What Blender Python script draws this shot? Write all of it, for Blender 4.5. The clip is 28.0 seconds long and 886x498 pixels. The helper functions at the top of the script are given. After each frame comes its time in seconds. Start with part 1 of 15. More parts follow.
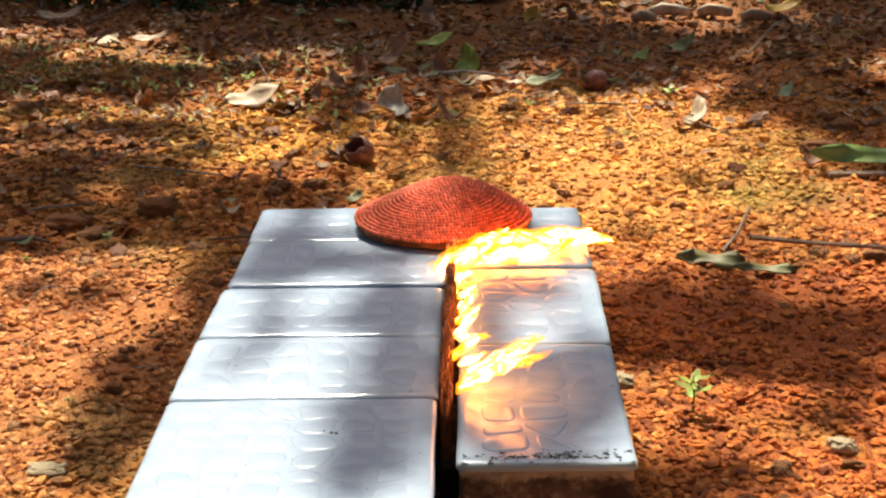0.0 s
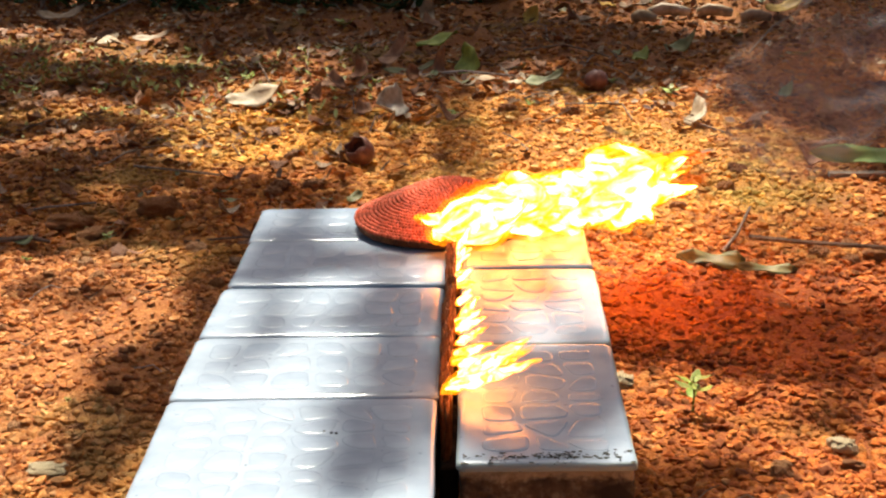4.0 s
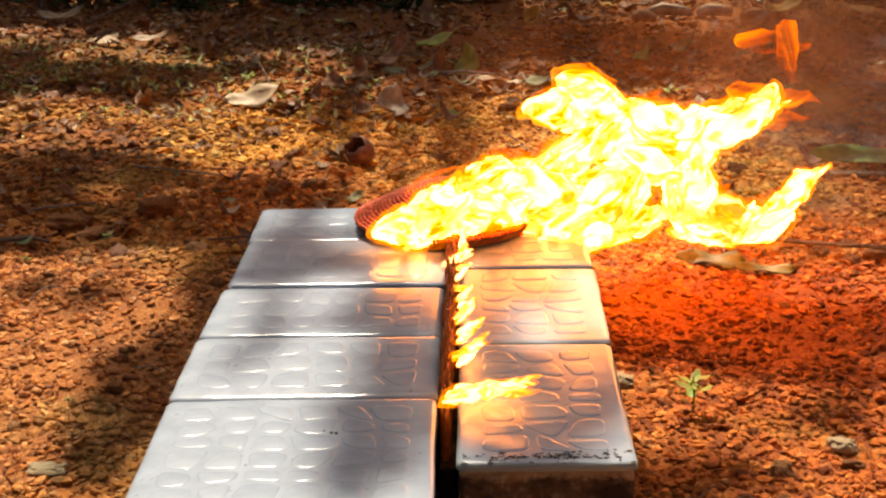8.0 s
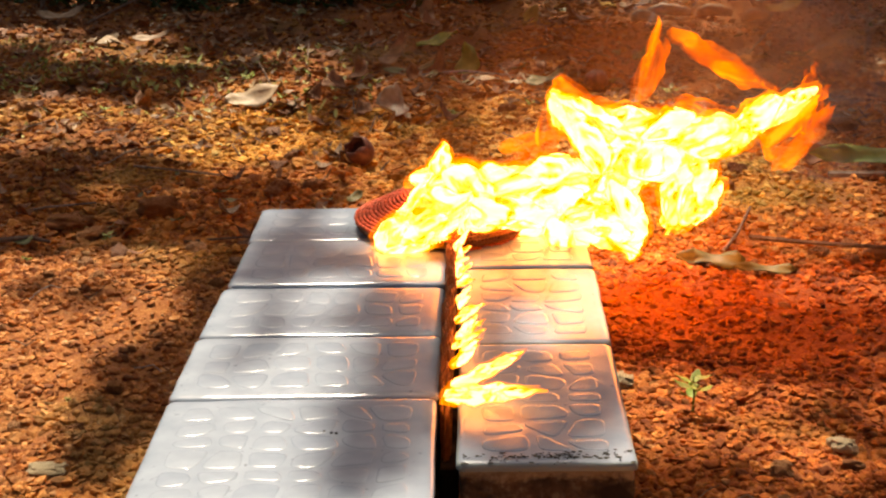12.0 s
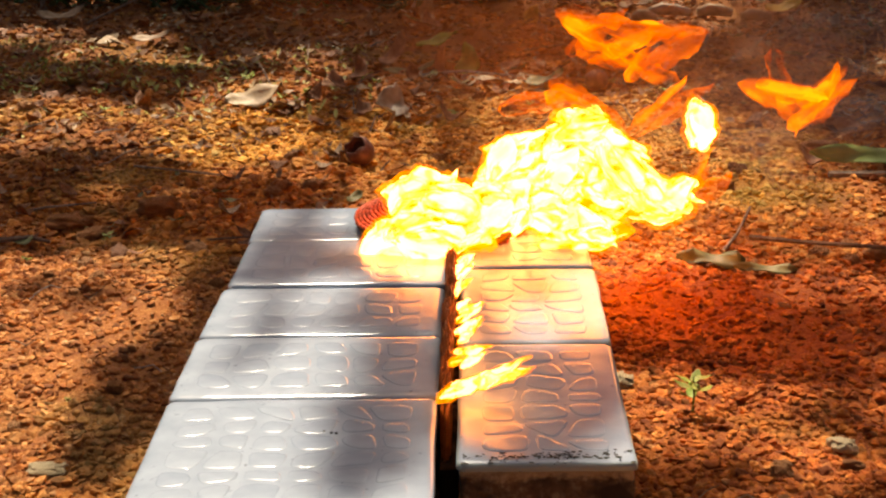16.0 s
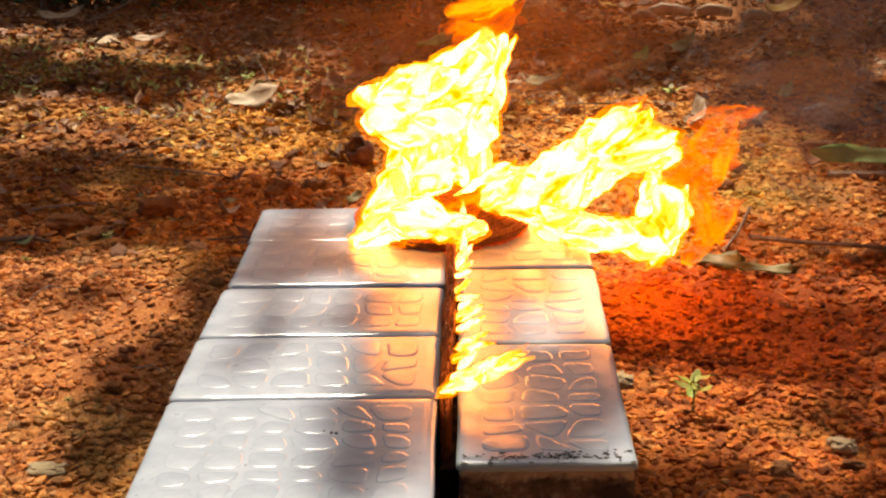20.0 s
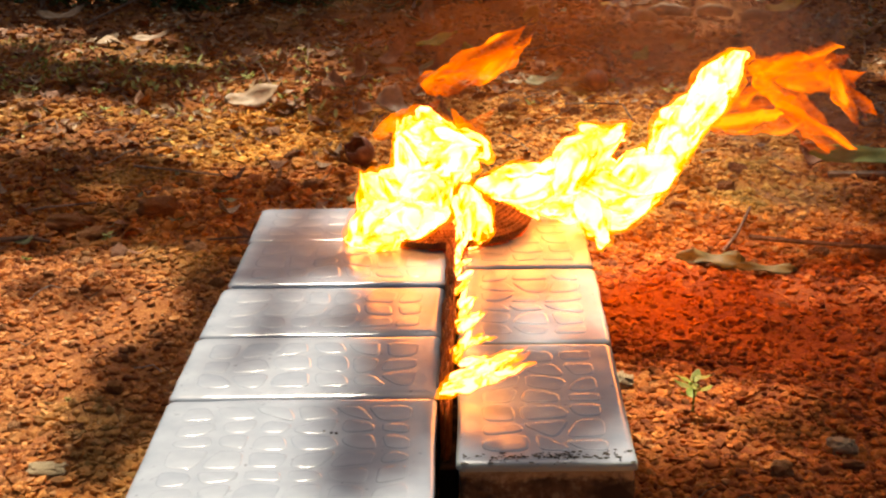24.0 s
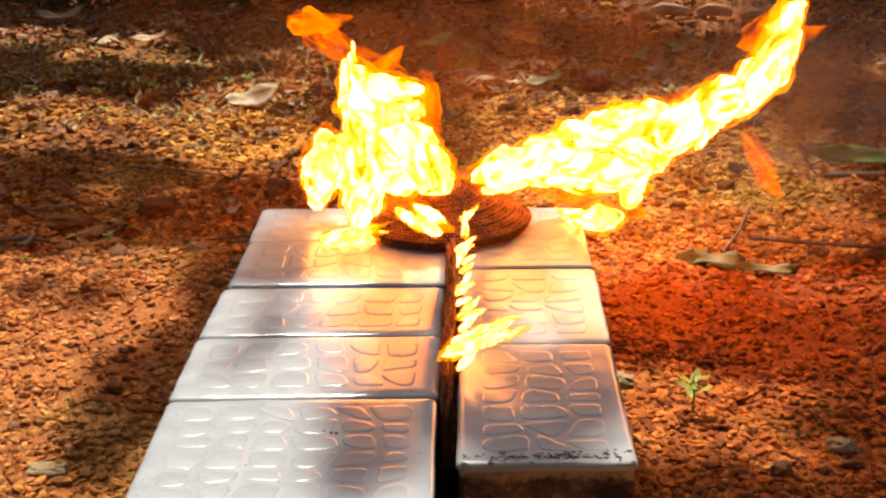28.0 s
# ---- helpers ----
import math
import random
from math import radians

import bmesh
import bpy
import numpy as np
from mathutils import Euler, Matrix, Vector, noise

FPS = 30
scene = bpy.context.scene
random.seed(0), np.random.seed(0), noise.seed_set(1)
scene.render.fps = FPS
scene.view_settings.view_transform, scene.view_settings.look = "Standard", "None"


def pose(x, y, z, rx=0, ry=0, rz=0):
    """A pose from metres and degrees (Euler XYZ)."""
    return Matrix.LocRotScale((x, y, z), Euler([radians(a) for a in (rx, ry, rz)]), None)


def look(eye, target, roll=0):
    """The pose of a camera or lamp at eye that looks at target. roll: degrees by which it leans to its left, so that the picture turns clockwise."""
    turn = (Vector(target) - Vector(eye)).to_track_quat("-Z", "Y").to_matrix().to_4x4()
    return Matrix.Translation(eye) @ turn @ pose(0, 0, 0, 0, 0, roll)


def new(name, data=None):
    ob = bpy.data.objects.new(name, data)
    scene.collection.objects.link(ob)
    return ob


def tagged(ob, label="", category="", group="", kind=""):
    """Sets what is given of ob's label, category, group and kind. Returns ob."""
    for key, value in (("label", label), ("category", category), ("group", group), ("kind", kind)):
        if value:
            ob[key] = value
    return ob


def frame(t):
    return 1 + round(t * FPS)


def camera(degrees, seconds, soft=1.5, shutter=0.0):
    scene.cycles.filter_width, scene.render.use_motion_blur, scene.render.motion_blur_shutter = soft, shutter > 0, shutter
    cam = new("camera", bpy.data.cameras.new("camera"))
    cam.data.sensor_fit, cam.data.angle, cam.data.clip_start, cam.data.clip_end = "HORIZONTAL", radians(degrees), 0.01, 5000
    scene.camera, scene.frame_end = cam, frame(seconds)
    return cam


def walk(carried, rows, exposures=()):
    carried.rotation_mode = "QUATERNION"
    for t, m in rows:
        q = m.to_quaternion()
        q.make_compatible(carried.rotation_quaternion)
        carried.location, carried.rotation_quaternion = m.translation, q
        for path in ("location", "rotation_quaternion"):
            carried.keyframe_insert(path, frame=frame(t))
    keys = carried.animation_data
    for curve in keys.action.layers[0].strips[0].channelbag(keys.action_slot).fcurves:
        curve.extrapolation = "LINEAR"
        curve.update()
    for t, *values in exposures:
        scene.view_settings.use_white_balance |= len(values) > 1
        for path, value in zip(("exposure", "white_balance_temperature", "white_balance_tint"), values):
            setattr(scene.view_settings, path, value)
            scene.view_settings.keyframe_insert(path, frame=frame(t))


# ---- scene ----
# ---------------------------------------------------------------- camera
cam = camera(34.0, 28.0, soft=2.2)
scene.cycles.transparent_max_bounces = 32
EYE = look((0.021, -0.709, 0.414), (-0.031, 1.191, -0.211), -1.1)
walk(cam, [(0, EYE), (28, EYE)],
     exposures=[(0, 0.95, 6700, 11), (3, 0.95, 6700, 11), (6, 0.55, 7200, 14), (9, 0.38, 7900, 18), (28, 0.38, 7900, 18)])

# ---------------------------------------------------------------- light
SUN_ELEVATION = 58.0
SUN_TURN = radians(-11.0)
sun = new("sun", bpy.data.lights.new("sun", "SUN"))
sun.data.energy, sun.data.angle, sun.data.color = 5.0, radians(0.55), (1.0, 0.94, 0.82)
sun.matrix_world = look((4 * math.cos(radians(SUN_ELEVATION)) * math.sin(SUN_TURN), 4 * math.cos(radians(SUN_ELEVATION)) * math.cos(SUN_TURN), 4 * math.sin(radians(SUN_ELEVATION))), (0, 0, 0))
world = bpy.data.worlds.new("sky")
scene.world = world
world.use_nodes = True
sky = world.node_tree.nodes.new("ShaderNodeTexSky")
sky.sky_type, sky.sun_disc = "NISHITA", False
sky.air_density, sky.dust_density, sky.ozone_density = 0.7, 5.0, 0.3
sky.sun_elevation, sky.sun_rotation = radians(SUN_ELEVATION), SUN_TURN
world.node_tree.links.new(sky.outputs[0], world.node_tree.nodes["Background"].inputs[0])
world.node_tree.nodes["Background"].inputs[1].default_value = 0.040

# ---------------------------------------------------------------- materials


def nodes_of(name):
    m = bpy.data.materials.new(name)
    m.use_nodes = True
    t = m.node_tree
    return m, t.nodes, t.links, t.nodes["Principled BSDF"]


def noise_node(n, l, scale, detail=4, rough=0.6, coord="Object", distort=0.0):
    c = n.new("ShaderNodeTexCoord")
    x = n.new("ShaderNodeTexNoise")
    x.inputs["Scale"].default_value, x.inputs["Detail"].default_value = scale, detail
    x.inputs["Roughness"].default_value, x.inputs["Distortion"].default_value = rough, distort
    l.new(c.outputs[coord], x.inputs["Vector"])
    return x.outputs["Fac"]


def ramp_node(n, l, fac, stops):
    r = n.new("ShaderNodeValToRGB")
    while len(r.color_ramp.elements) < len(stops):
        r.color_ramp.elements.new(0.5)
    for e, (p, c) in zip(r.color_ramp.elements, stops):
        e.position, e.color = p, (*c, 1)
    l.new(fac, r.inputs[0])
    return r.outputs[0]


def mix_node(n, l, fac, a, b, mode="MIX"):
    m = n.new("ShaderNodeMix")
    m.data_type, m.blend_type = "RGBA", mode
    for socket, value in ((m.inputs[0], fac), (m.inputs[6], a), (m.inputs[7], b)):
        if isinstance(value, (int, float)):
            socket.default_value = value
        elif isinstance(value, tuple):
            socket.default_value = (*value, 1)
        else:
            l.new(value, socket)
    return m.outputs[2]


def bump_node(n, l, p, fac, strength, distance):
    b = n.new("ShaderNodeBump")
    b.inputs["Strength"].default_value, b.inputs["Distance"].default_value = strength, distance
    l.new(fac, b.inputs["Height"])
    l.new(b.outputs[0], p.inputs["Normal"])


EVEN = [(0.0, (0.64, 0.58, 0.56)), (0.35, (0.9, 0.92, 1.05)), (0.6, (1, 1, 1)), (0.82, (1.15, 1.28, 1.5)), (1.0, (1.3, 1.65, 2.4))]
MIXED = [(0.0, (0.36, 0.36, 0.42)), (0.22, (0.72, 0.72, 0.9)), (0.5, (1, 1, 1)), (0.74, (1.12, 1.25, 1.5)), (0.9, (1.25, 1.6, 2.3)), (1.0, (1.0, 1.5, 3.0))]


def grainy(name, stops, fine, coarse, dark=(0.5, 0.5, 0.5), rough=0.8, bump=0.4, depth=0.001, vary=None, spec=0.3, coord="Object"):
    """A surface with a coloured grain, larger stains over it and a fine relief; vary: 'island', 'mixed' or 'object' shifts its tone piece by piece."""
    m, n, l, p = nodes_of(name)
    g = noise_node(n, l, fine, 5, 0.65, coord)
    colour = ramp_node(n, l, g, stops)
    stain = ramp_node(n, l, noise_node(n, l, coarse, 3, 0.5, coord), [(0.38, dark), (0.62, (1, 1, 1))])
    colour = mix_node(n, l, 1.0, colour, stain, "MULTIPLY")
    if vary:
        if vary != "object":
            r = n.new("ShaderNodeNewGeometry").outputs["Random Per Island"]
        else:
            r = n.new("ShaderNodeObjectInfo").outputs["Random"]
        colour = mix_node(n, l, 1.0, colour, ramp_node(n, l, r, MIXED if vary == "mixed" else EVEN), "MULTIPLY")
    l.new(colour, p.inputs["Base Color"])
    p.inputs["Roughness"].default_value = rough
    p.inputs["Specular IOR Level"].default_value = spec
    bump_node(n, l, p, g, bump, depth)
    return m


def earth_and_light_zones(n, l, colour):
    """Redder and pinker earth, with sun and shade painted into the ground's colour, each with its own uneven outline.
    """
    c = n.new("ShaderNodeTexCoord")
    wander = n.new("ShaderNodeTexNoise")
    wander.inputs["Scale"].default_value, wander.inputs["Detail"].default_value = 7.0, 4.0
    l.new(c.outputs["Object"], wander.inputs["Vector"])
    bend = n.new("ShaderNodeVectorMath")
    bend.operation = "MULTIPLY_ADD"
    bend.inputs[1].default_value, bend.inputs[2].default_value = (0.3, 0.3, 0), (-0.15, -0.15, 0)
    l.new(wander.outputs["Color"], bend.inputs[0])
    where = n.new("ShaderNodeVectorMath")
    l.new(c.outputs["Object"], where.inputs[0])
    l.new(bend.outputs[0], where.inputs[1])
    # redder soil on the right, darkened to offset the firelight; pinker soil on the left
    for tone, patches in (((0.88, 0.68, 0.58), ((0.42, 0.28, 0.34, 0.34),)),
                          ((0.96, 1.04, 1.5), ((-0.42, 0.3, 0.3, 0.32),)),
                          # shade at the back and far left, painted as darker ground
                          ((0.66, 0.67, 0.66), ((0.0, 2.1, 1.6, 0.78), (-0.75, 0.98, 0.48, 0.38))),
                          # sunlit patches, painted as paler and yellower ground
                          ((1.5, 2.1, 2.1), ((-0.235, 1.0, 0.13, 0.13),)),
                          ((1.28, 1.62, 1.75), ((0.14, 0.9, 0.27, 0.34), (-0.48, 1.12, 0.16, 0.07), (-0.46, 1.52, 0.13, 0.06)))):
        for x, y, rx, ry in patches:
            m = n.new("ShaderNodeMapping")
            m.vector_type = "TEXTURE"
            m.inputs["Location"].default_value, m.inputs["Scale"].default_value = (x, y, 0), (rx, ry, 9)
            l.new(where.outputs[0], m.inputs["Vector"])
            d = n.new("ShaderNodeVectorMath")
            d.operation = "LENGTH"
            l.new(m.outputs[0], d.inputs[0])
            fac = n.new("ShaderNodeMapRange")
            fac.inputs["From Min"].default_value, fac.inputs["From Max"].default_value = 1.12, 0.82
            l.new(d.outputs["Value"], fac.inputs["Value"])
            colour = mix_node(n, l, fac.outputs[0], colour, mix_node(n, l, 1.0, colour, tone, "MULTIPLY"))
    return colour


def soil_material():
    m, n, l, p = nodes_of("laterite_soil")
    g = noise_node(n, l, 230, 6, 0.7)
    colour = ramp_node(n, l, g, [(0.25, (0.16, 0.036, 0.006)), (0.5, (0.44, 0.14, 0.020)), (0.75, (0.66, 0.31, 0.06))])
    moss = ramp_node(n, l, noise_node(n, l, 4.5, 4, 0.6), [(0.55, (0, 0, 0)), (0.68, (1, 1, 1))])
    colour = mix_node(n, l, moss, colour, mix_node(n, l, 0.55, colour, (0.21, 0.16, 0.035)))
    dust = ramp_node(n, l, noise_node(n, l, 14, 3, 0.5), [(0.35, (0.7, 0.62, 0.6)), (0.65, (1.15, 1.15, 1.1))])
    colour = earth_and_light_zones(n, l, mix_node(n, l, 1.0, colour, dust, "MULTIPLY"))
    l.new(colour, p.inputs["Base Color"])
    p.inputs["Roughness"].default_value = 0.9
    bump_node(n, l, p, g, 0.8, 0.004)
    return m


def cement_material(name, tint=(1, 1, 1), dull=0.0):
    m, n, l, p = nodes_of(name)
    cloud = noise_node(n, l, 28, 4, 0.55, "Object")
    colour = ramp_node(n, l, cloud, [(0.3, (0.27, 0.345, 0.42)), (0.55, (0.335, 0.415, 0.50)), (0.8, (0.395, 0.475, 0.56))])
    specks = ramp_node(n, l, noise_node(n, l, 240, 2, 0.6), [(0.2, (0.25, 0.24, 0.22)), (0.31, (1, 1, 1))])
    colour = mix_node(n, l, 1.0, colour, specks, "MULTIPLY")
    tone = n.new("ShaderNodeObjectInfo").outputs["Random"]
    colour = mix_node(n, l, 1.0, colour, ramp_node(n, l, tone, [(0, (0.93, 0.94, 0.95)), (1, (1.06, 1.05, 1.03))]), "MULTIPLY")
    l.new(mix_node(n, l, 1.0, colour, tint, "MULTIPLY"), p.inputs["Base Color"])
    gloss = ramp_node(n, l, noise_node(n, l, 55, 5, 0.6), [(0.3, (0.12 + dull,) * 3), (0.75, (0.28 + dull,) * 3)])
    l.new(gloss, p.inputs["Roughness"])
    p.inputs["Specular IOR Level"].default_value = 0.6
    bump_node(n, l, p, noise_node(n, l, 60, 3, 0.5), 0.10, 0.002)
    return m


def rough_cement_material():
    m, n, l, p = nodes_of("rough_stained_cement")
    g = noise_node(n, l, 160, 6, 0.7)
    colour = ramp_node(n, l, g, [(0.25, (0.07, 0.045, 0.028)), (0.5, (0.2, 0.14, 0.085)), (0.72, (0.5, 0.42, 0.29))])
    stained = mix_node(n, l, ramp_node(n, l, noise_node(n, l, 22, 4, 0.6), [(0.36, (0, 0, 0)), (0.56, (1, 1, 1))]), colour, (0.03, 0.02, 0.013))
    high = n.new("ShaderNodeSeparateXYZ")
    l.new(n.new("ShaderNodeNewGeometry").outputs["Position"], high.inputs[0])
    edge = n.new("ShaderNodeMath")
    edge.operation = "MULTIPLY_ADD"
    edge.inputs[1].default_value = 0.024
    l.new(noise_node(n, l, 70, 5, 0.7), edge.inputs[0])
    l.new(high.outputs["Z"], edge.inputs[2])
    clean = n.new("ShaderNodeMapRange")
    clean.inputs["From Min"].default_value, clean.inputs["From Max"].default_value = 0.0610, 0.0655
    l.new(edge.outputs[0], clean.inputs["Value"])
    l.new(mix_node(n, l, clean.outputs[0], stained, mix_node(n, l, 0.6, colour, (0.5, 0.43, 0.3))), p.inputs["Base Color"])
    p.inputs["Roughness"].default_value = 0.95
    bump_node(n, l, p, g, 1.0, 0.003)
    return m


def flame_material(name, stops, scale, stretch=0.5, distort=1.6):
    """Glowing gas in streaks along the flame. stops: noise level, light given off, and how far it hides what is behind it."""
    m, n, l, p = nodes_of(name)
    n.remove(p)
    c = n.new("ShaderNodeTexCoord")
    squeeze = n.new("ShaderNodeMapping")
    squeeze.inputs["Scale"].default_value = (1.0, 1.0, stretch)
    l.new(c.outputs["Object"], squeeze.inputs["Vector"])
    spread = n.new("ShaderNodeMath")
    spread.operation = "MULTIPLY"
    spread.inputs[1].default_value = 9.0
    l.new(n.new("ShaderNodeObjectInfo").outputs["Random"], spread.inputs[0])
    shift = n.new("ShaderNodeVectorMath")
    l.new(squeeze.outputs[0], shift.inputs[0])
    l.new(spread.outputs[0], shift.inputs[1])
    x = n.new("ShaderNodeTexNoise")
    x.inputs["Scale"].default_value, x.inputs["Detail"].default_value = scale, 2.0
    x.inputs["Distortion"].default_value = distort
    l.new(shift.outputs[0], x.inputs["Vector"])
    top = max(max(light) for _, light, _ in stops)
    e = n.new("ShaderNodeEmission")
    e.inputs["Strength"].default_value = top
    l.new(ramp_node(n, l, x.outputs["Fac"], [(q, tuple(v / top for v in light)) for q, light, _ in stops]), e.inputs["Color"])
    dense = ramp_node(n, l, x.outputs["Fac"], [(q, (hides,) * 3) for q, _, hides in stops])
    through_it = n.new("ShaderNodeBsdfTransparent")
    both = n.new("ShaderNodeMixShader")
    l.new(dense, both.inputs[0])
    l.new(through_it.outputs[0], both.inputs[1])
    l.new(e.outputs[0], both.inputs[2])
    l.new(both.outputs[0], n["Material Output"].inputs["Surface"])
    return m


def smoke_material(name, colour, thick):
    m, n, l, p = nodes_of(name)
    p.inputs["Base Color"].default_value = (*colour, 1)
    p.inputs["Roughness"].default_value = 1.0
    p.inputs["Specular IOR Level"].default_value = 0.0
    a = ramp_node(n, l, noise_node(n, l, 11, 4, 0.6), [(0.4, (0.0, 0.0, 0.0)), (0.75, (thick, thick, thick))])
    c = n.new("ShaderNodeTexCoord")
    inner = n.new("ShaderNodeMapping")
    inner.inputs["Location"].default_value, inner.inputs["Scale"].default_value = (-1, 0, -1), (2, 0, 2)
    l.new(c.outputs["Generated"], inner.inputs["Vector"])
    d = n.new("ShaderNodeVectorMath")
    d.operation = "LENGTH"
    l.new(inner.outputs[0], d.inputs[0])
    l.new(mix_node(n, l, 1.0, a, ramp_node(n, l, d.outputs["Value"], [(0.3, (1, 1, 1)), (0.92, (0, 0, 0))]), "MULTIPLY"), p.inputs["Alpha"])
    return m


def mossy_gravel(*args):
    """The gravel's grain with a yellow-green growth over parts of the ground, plus painted sun and shade."""
    m = grainy(*args)
    n, l = m.node_tree.nodes, m.node_tree.links
    p = n["Principled BSDF"]
    base = p.inputs["Base Color"].links[0].from_socket
    moss = ramp_node(n, l, noise_node(n, l, 4.5, 4, 0.6), [(0.52, (0, 0, 0)), (0.66, (0.75, 0.75, 0.75))])
    l.new(earth_and_light_zones(n, l, mix_node(n, l, moss, base, mix_node(n, l, 0.6, base, (0.42, 0.32, 0.07)))), p.inputs["Base Color"])
    return m


SOIL = soil_material()
ALGAE = grainy("dried_algae", [(0.3, (0.03, 0.034, 0.026)), (0.7, (0.12, 0.13, 0.10))], 300, 60, (0.6, 0.6, 0.6), 0.9, 0.5, 0.0005)
GRAVEL = mossy_gravel("laterite_gravel", [(0.25, (0.32, 0.07, 0.010)), (0.5, (0.69, 0.225, 0.032)), (0.78, (0.9, 0.46, 0.105))], 260, 60, (0.6, 0.5, 0.48), 0.85, 0.7, 0.0015, "mixed")
STONE = grainy("laterite_stone", [(0.25, (0.3, 0.09, 0.025)), (0.5, (0.58, 0.24, 0.07)), (0.78, (0.75, 0.42, 0.17))], 180, 40, (0.55, 0.5, 0.48), 0.85, 0.9, 0.003, "object")
PALE_STONE = grainy("pale_stone", [(0.3, (0.42, 0.34, 0.19)), (0.7, (0.74, 0.64, 0.42))], 120, 30, (0.6, 0.55, 0.5), 0.8, 0.6, 0.002)
CEMENT = cement_material("polished_cement")
WORN = cement_material("worn_cement_edge", (0.84, 0.88, 0.74), 0.4)
ROUGH = rough_cement_material()
RED = grainy("red_match_heads", [(0.3, (0.86, 0.135, 0.042)), (0.7, (0.96, 0.21, 0.075))], 500, 25, (0.82, 0.78, 0.78), 0.6, 0.3, 0.0005, "island", 0.35)
STICK = grainy("scorched_match_wood", [(0.3, (0.42, 0.15, 0.045)), (0.7, (0.74, 0.35, 0.12))], 400, 45, (0.45, 0.4, 0.4), 0.75, 0.4, 0.0005, "object")
CHAR = grainy("charred_match_wood", [(0.3, (0.11, 0.036, 0.012)), (0.7, (0.3, 0.11, 0.036))], 500, 60, (0.5, 0.45, 0.45), 0.8, 0.5, 0.0006, "island")
DRY = grainy("dry_leaf", [(0.3, (0.32, 0.215, 0.10)), (0.7, (0.68, 0.53, 0.33))], 70, 18, (0.6, 0.5, 0.42), 0.6, 0.5, 0.001, "object")
BROWN = grainy("brown_leaf", [(0.3, (0.17, 0.065, 0.024)), (0.7, (0.42, 0.19, 0.07))], 70, 18, (0.6, 0.5, 0.45), 0.65, 0.5, 0.001, "object")
CRUMBS = grainy("leaf_crumbs", [(0.3, (0.16, 0.065, 0.024)), (0.7, (0.4, 0.2, 0.08))], 90, 12, (0.55, 0.5, 0.45), 0.7, 0.5, 0.001, "island")
GREEN = grainy("green_leaf", [(0.3, (0.19, 0.25, 0.03)), (0.7, (0.46, 0.52, 0.08))], 60, 15, (0.75, 0.75, 0.6), 0.45, 0.3, 0.0006, "object")
WEED = grainy("weed_green", [(0.3, (0.36, 0.34, 0.05)), (0.7, (0.72, 0.68, 0.2))], 60, 15, (0.8, 0.8, 0.7), 0.5, 0.3, 0.0006, "island")
LEAF_GREEN = grainy("blade_green", [(0.3, (0.16, 0.26, 0.06)), (0.7, (0.3, 0.42, 0.13))], 60, 15, (0.8, 0.8, 0.7), 0.45, 0.3, 0.0006)
DULL_GREEN = grainy("dull_green_leaf", [(0.3, (0.16, 0.19, 0.06)), (0.7, (0.36, 0.36, 0.14))], 60, 15, (0.7, 0.6, 0.5), 0.5, 0.4, 0.0008, "object")
YELLOW = grainy("yellow_leaf", [(0.3, (0.5, 0.29, 0.03)), (0.7, (0.75, 0.52, 0.1))], 60, 15, (0.8, 0.7, 0.5), 0.5, 0.3, 0.0006)
TWIG = grainy("dry_twig", [(0.3, (0.16, 0.1, 0.06)), (0.7, (0.45, 0.34, 0.22))], 160, 30, (0.6, 0.55, 0.5), 0.8, 0.5, 0.001, "object")
SHELL = grainy("nut_shell", [(0.3, (0.13, 0.05, 0.035)), (0.7, (0.33, 0.15, 0.10))], 160, 50, (0.6, 0.5, 0.5), 0.4, 0.4, 0.001)
HUSK = grainy("fibrous_husk", [(0.3, (0.2, 0.11, 0.05)), (0.7, (0.42, 0.27, 0.13))], 300, 40, (0.6, 0.5, 0.5), 0.9, 0.8, 0.001)
BARK = grainy("tree_bark", [(0.3, (0.06, 0.045, 0.03)), (0.7, (0.2, 0.15, 0.1))], 30, 6, (0.6, 0.6, 0.6), 0.9, 0.8, 0.01)
FOLIAGE = grainy("foliage", [(0.3, (0.03, 0.07, 0.012)), (0.7, (0.09, 0.15, 0.03))], 20, 5, (0.7, 0.7, 0.7), 0.5, 0.2, 0.002, "island")
FLAME = flame_material("bright_flame", [(0.355, (3.2, 0.36, 0.01), 0.5), (0.425, (5.0, 0.78, 0.02), 0.85), (0.475, (9.5, 2.7, 0.4), 0.97), (0.525, (13.0, 4.4, 1.15), 1.0)], 36.0, 0.5, 2.0)
FRINGE = flame_material("flame_fringe", [(0.35, (2.4, 0.40, 0.0), 0.0), (0.55, (2.6, 0.55, 0.01), 0.22), (0.70, (3.0, 0.85, 0.03), 0.42)], 48.0, 0.35)
WISP = flame_material("orange_flame", [(0.42, (1.3, 0.11, 0.0), 0.0), (0.50, (1.4, 0.16, 0.002), 0.12), (0.60, (1.7, 0.28, 0.008), 0.32), (0.72, (2.2, 0.55, 0.02), 0.70)], 30.0, 0.22, 2.0)
LICK = flame_material("fuse_flame", [(0.36, (2.4, 0.45, 0.01), 0.25), (0.45, (4.0, 0.9, 0.03), 0.75), (0.54, (9.0, 3.2, 0.95), 1.0)], 90.0)
SMOKE = smoke_material("thin_grey_smoke", (0.30, 0.31, 0.34), 0.55)
# warm brown copy of the smoke: the fire's glow is part of its colour
FIRE_TINTED_SMOKE = smoke_material("fire_tinted_smoke", (0.46, 0.27, 0.13), 0.27)

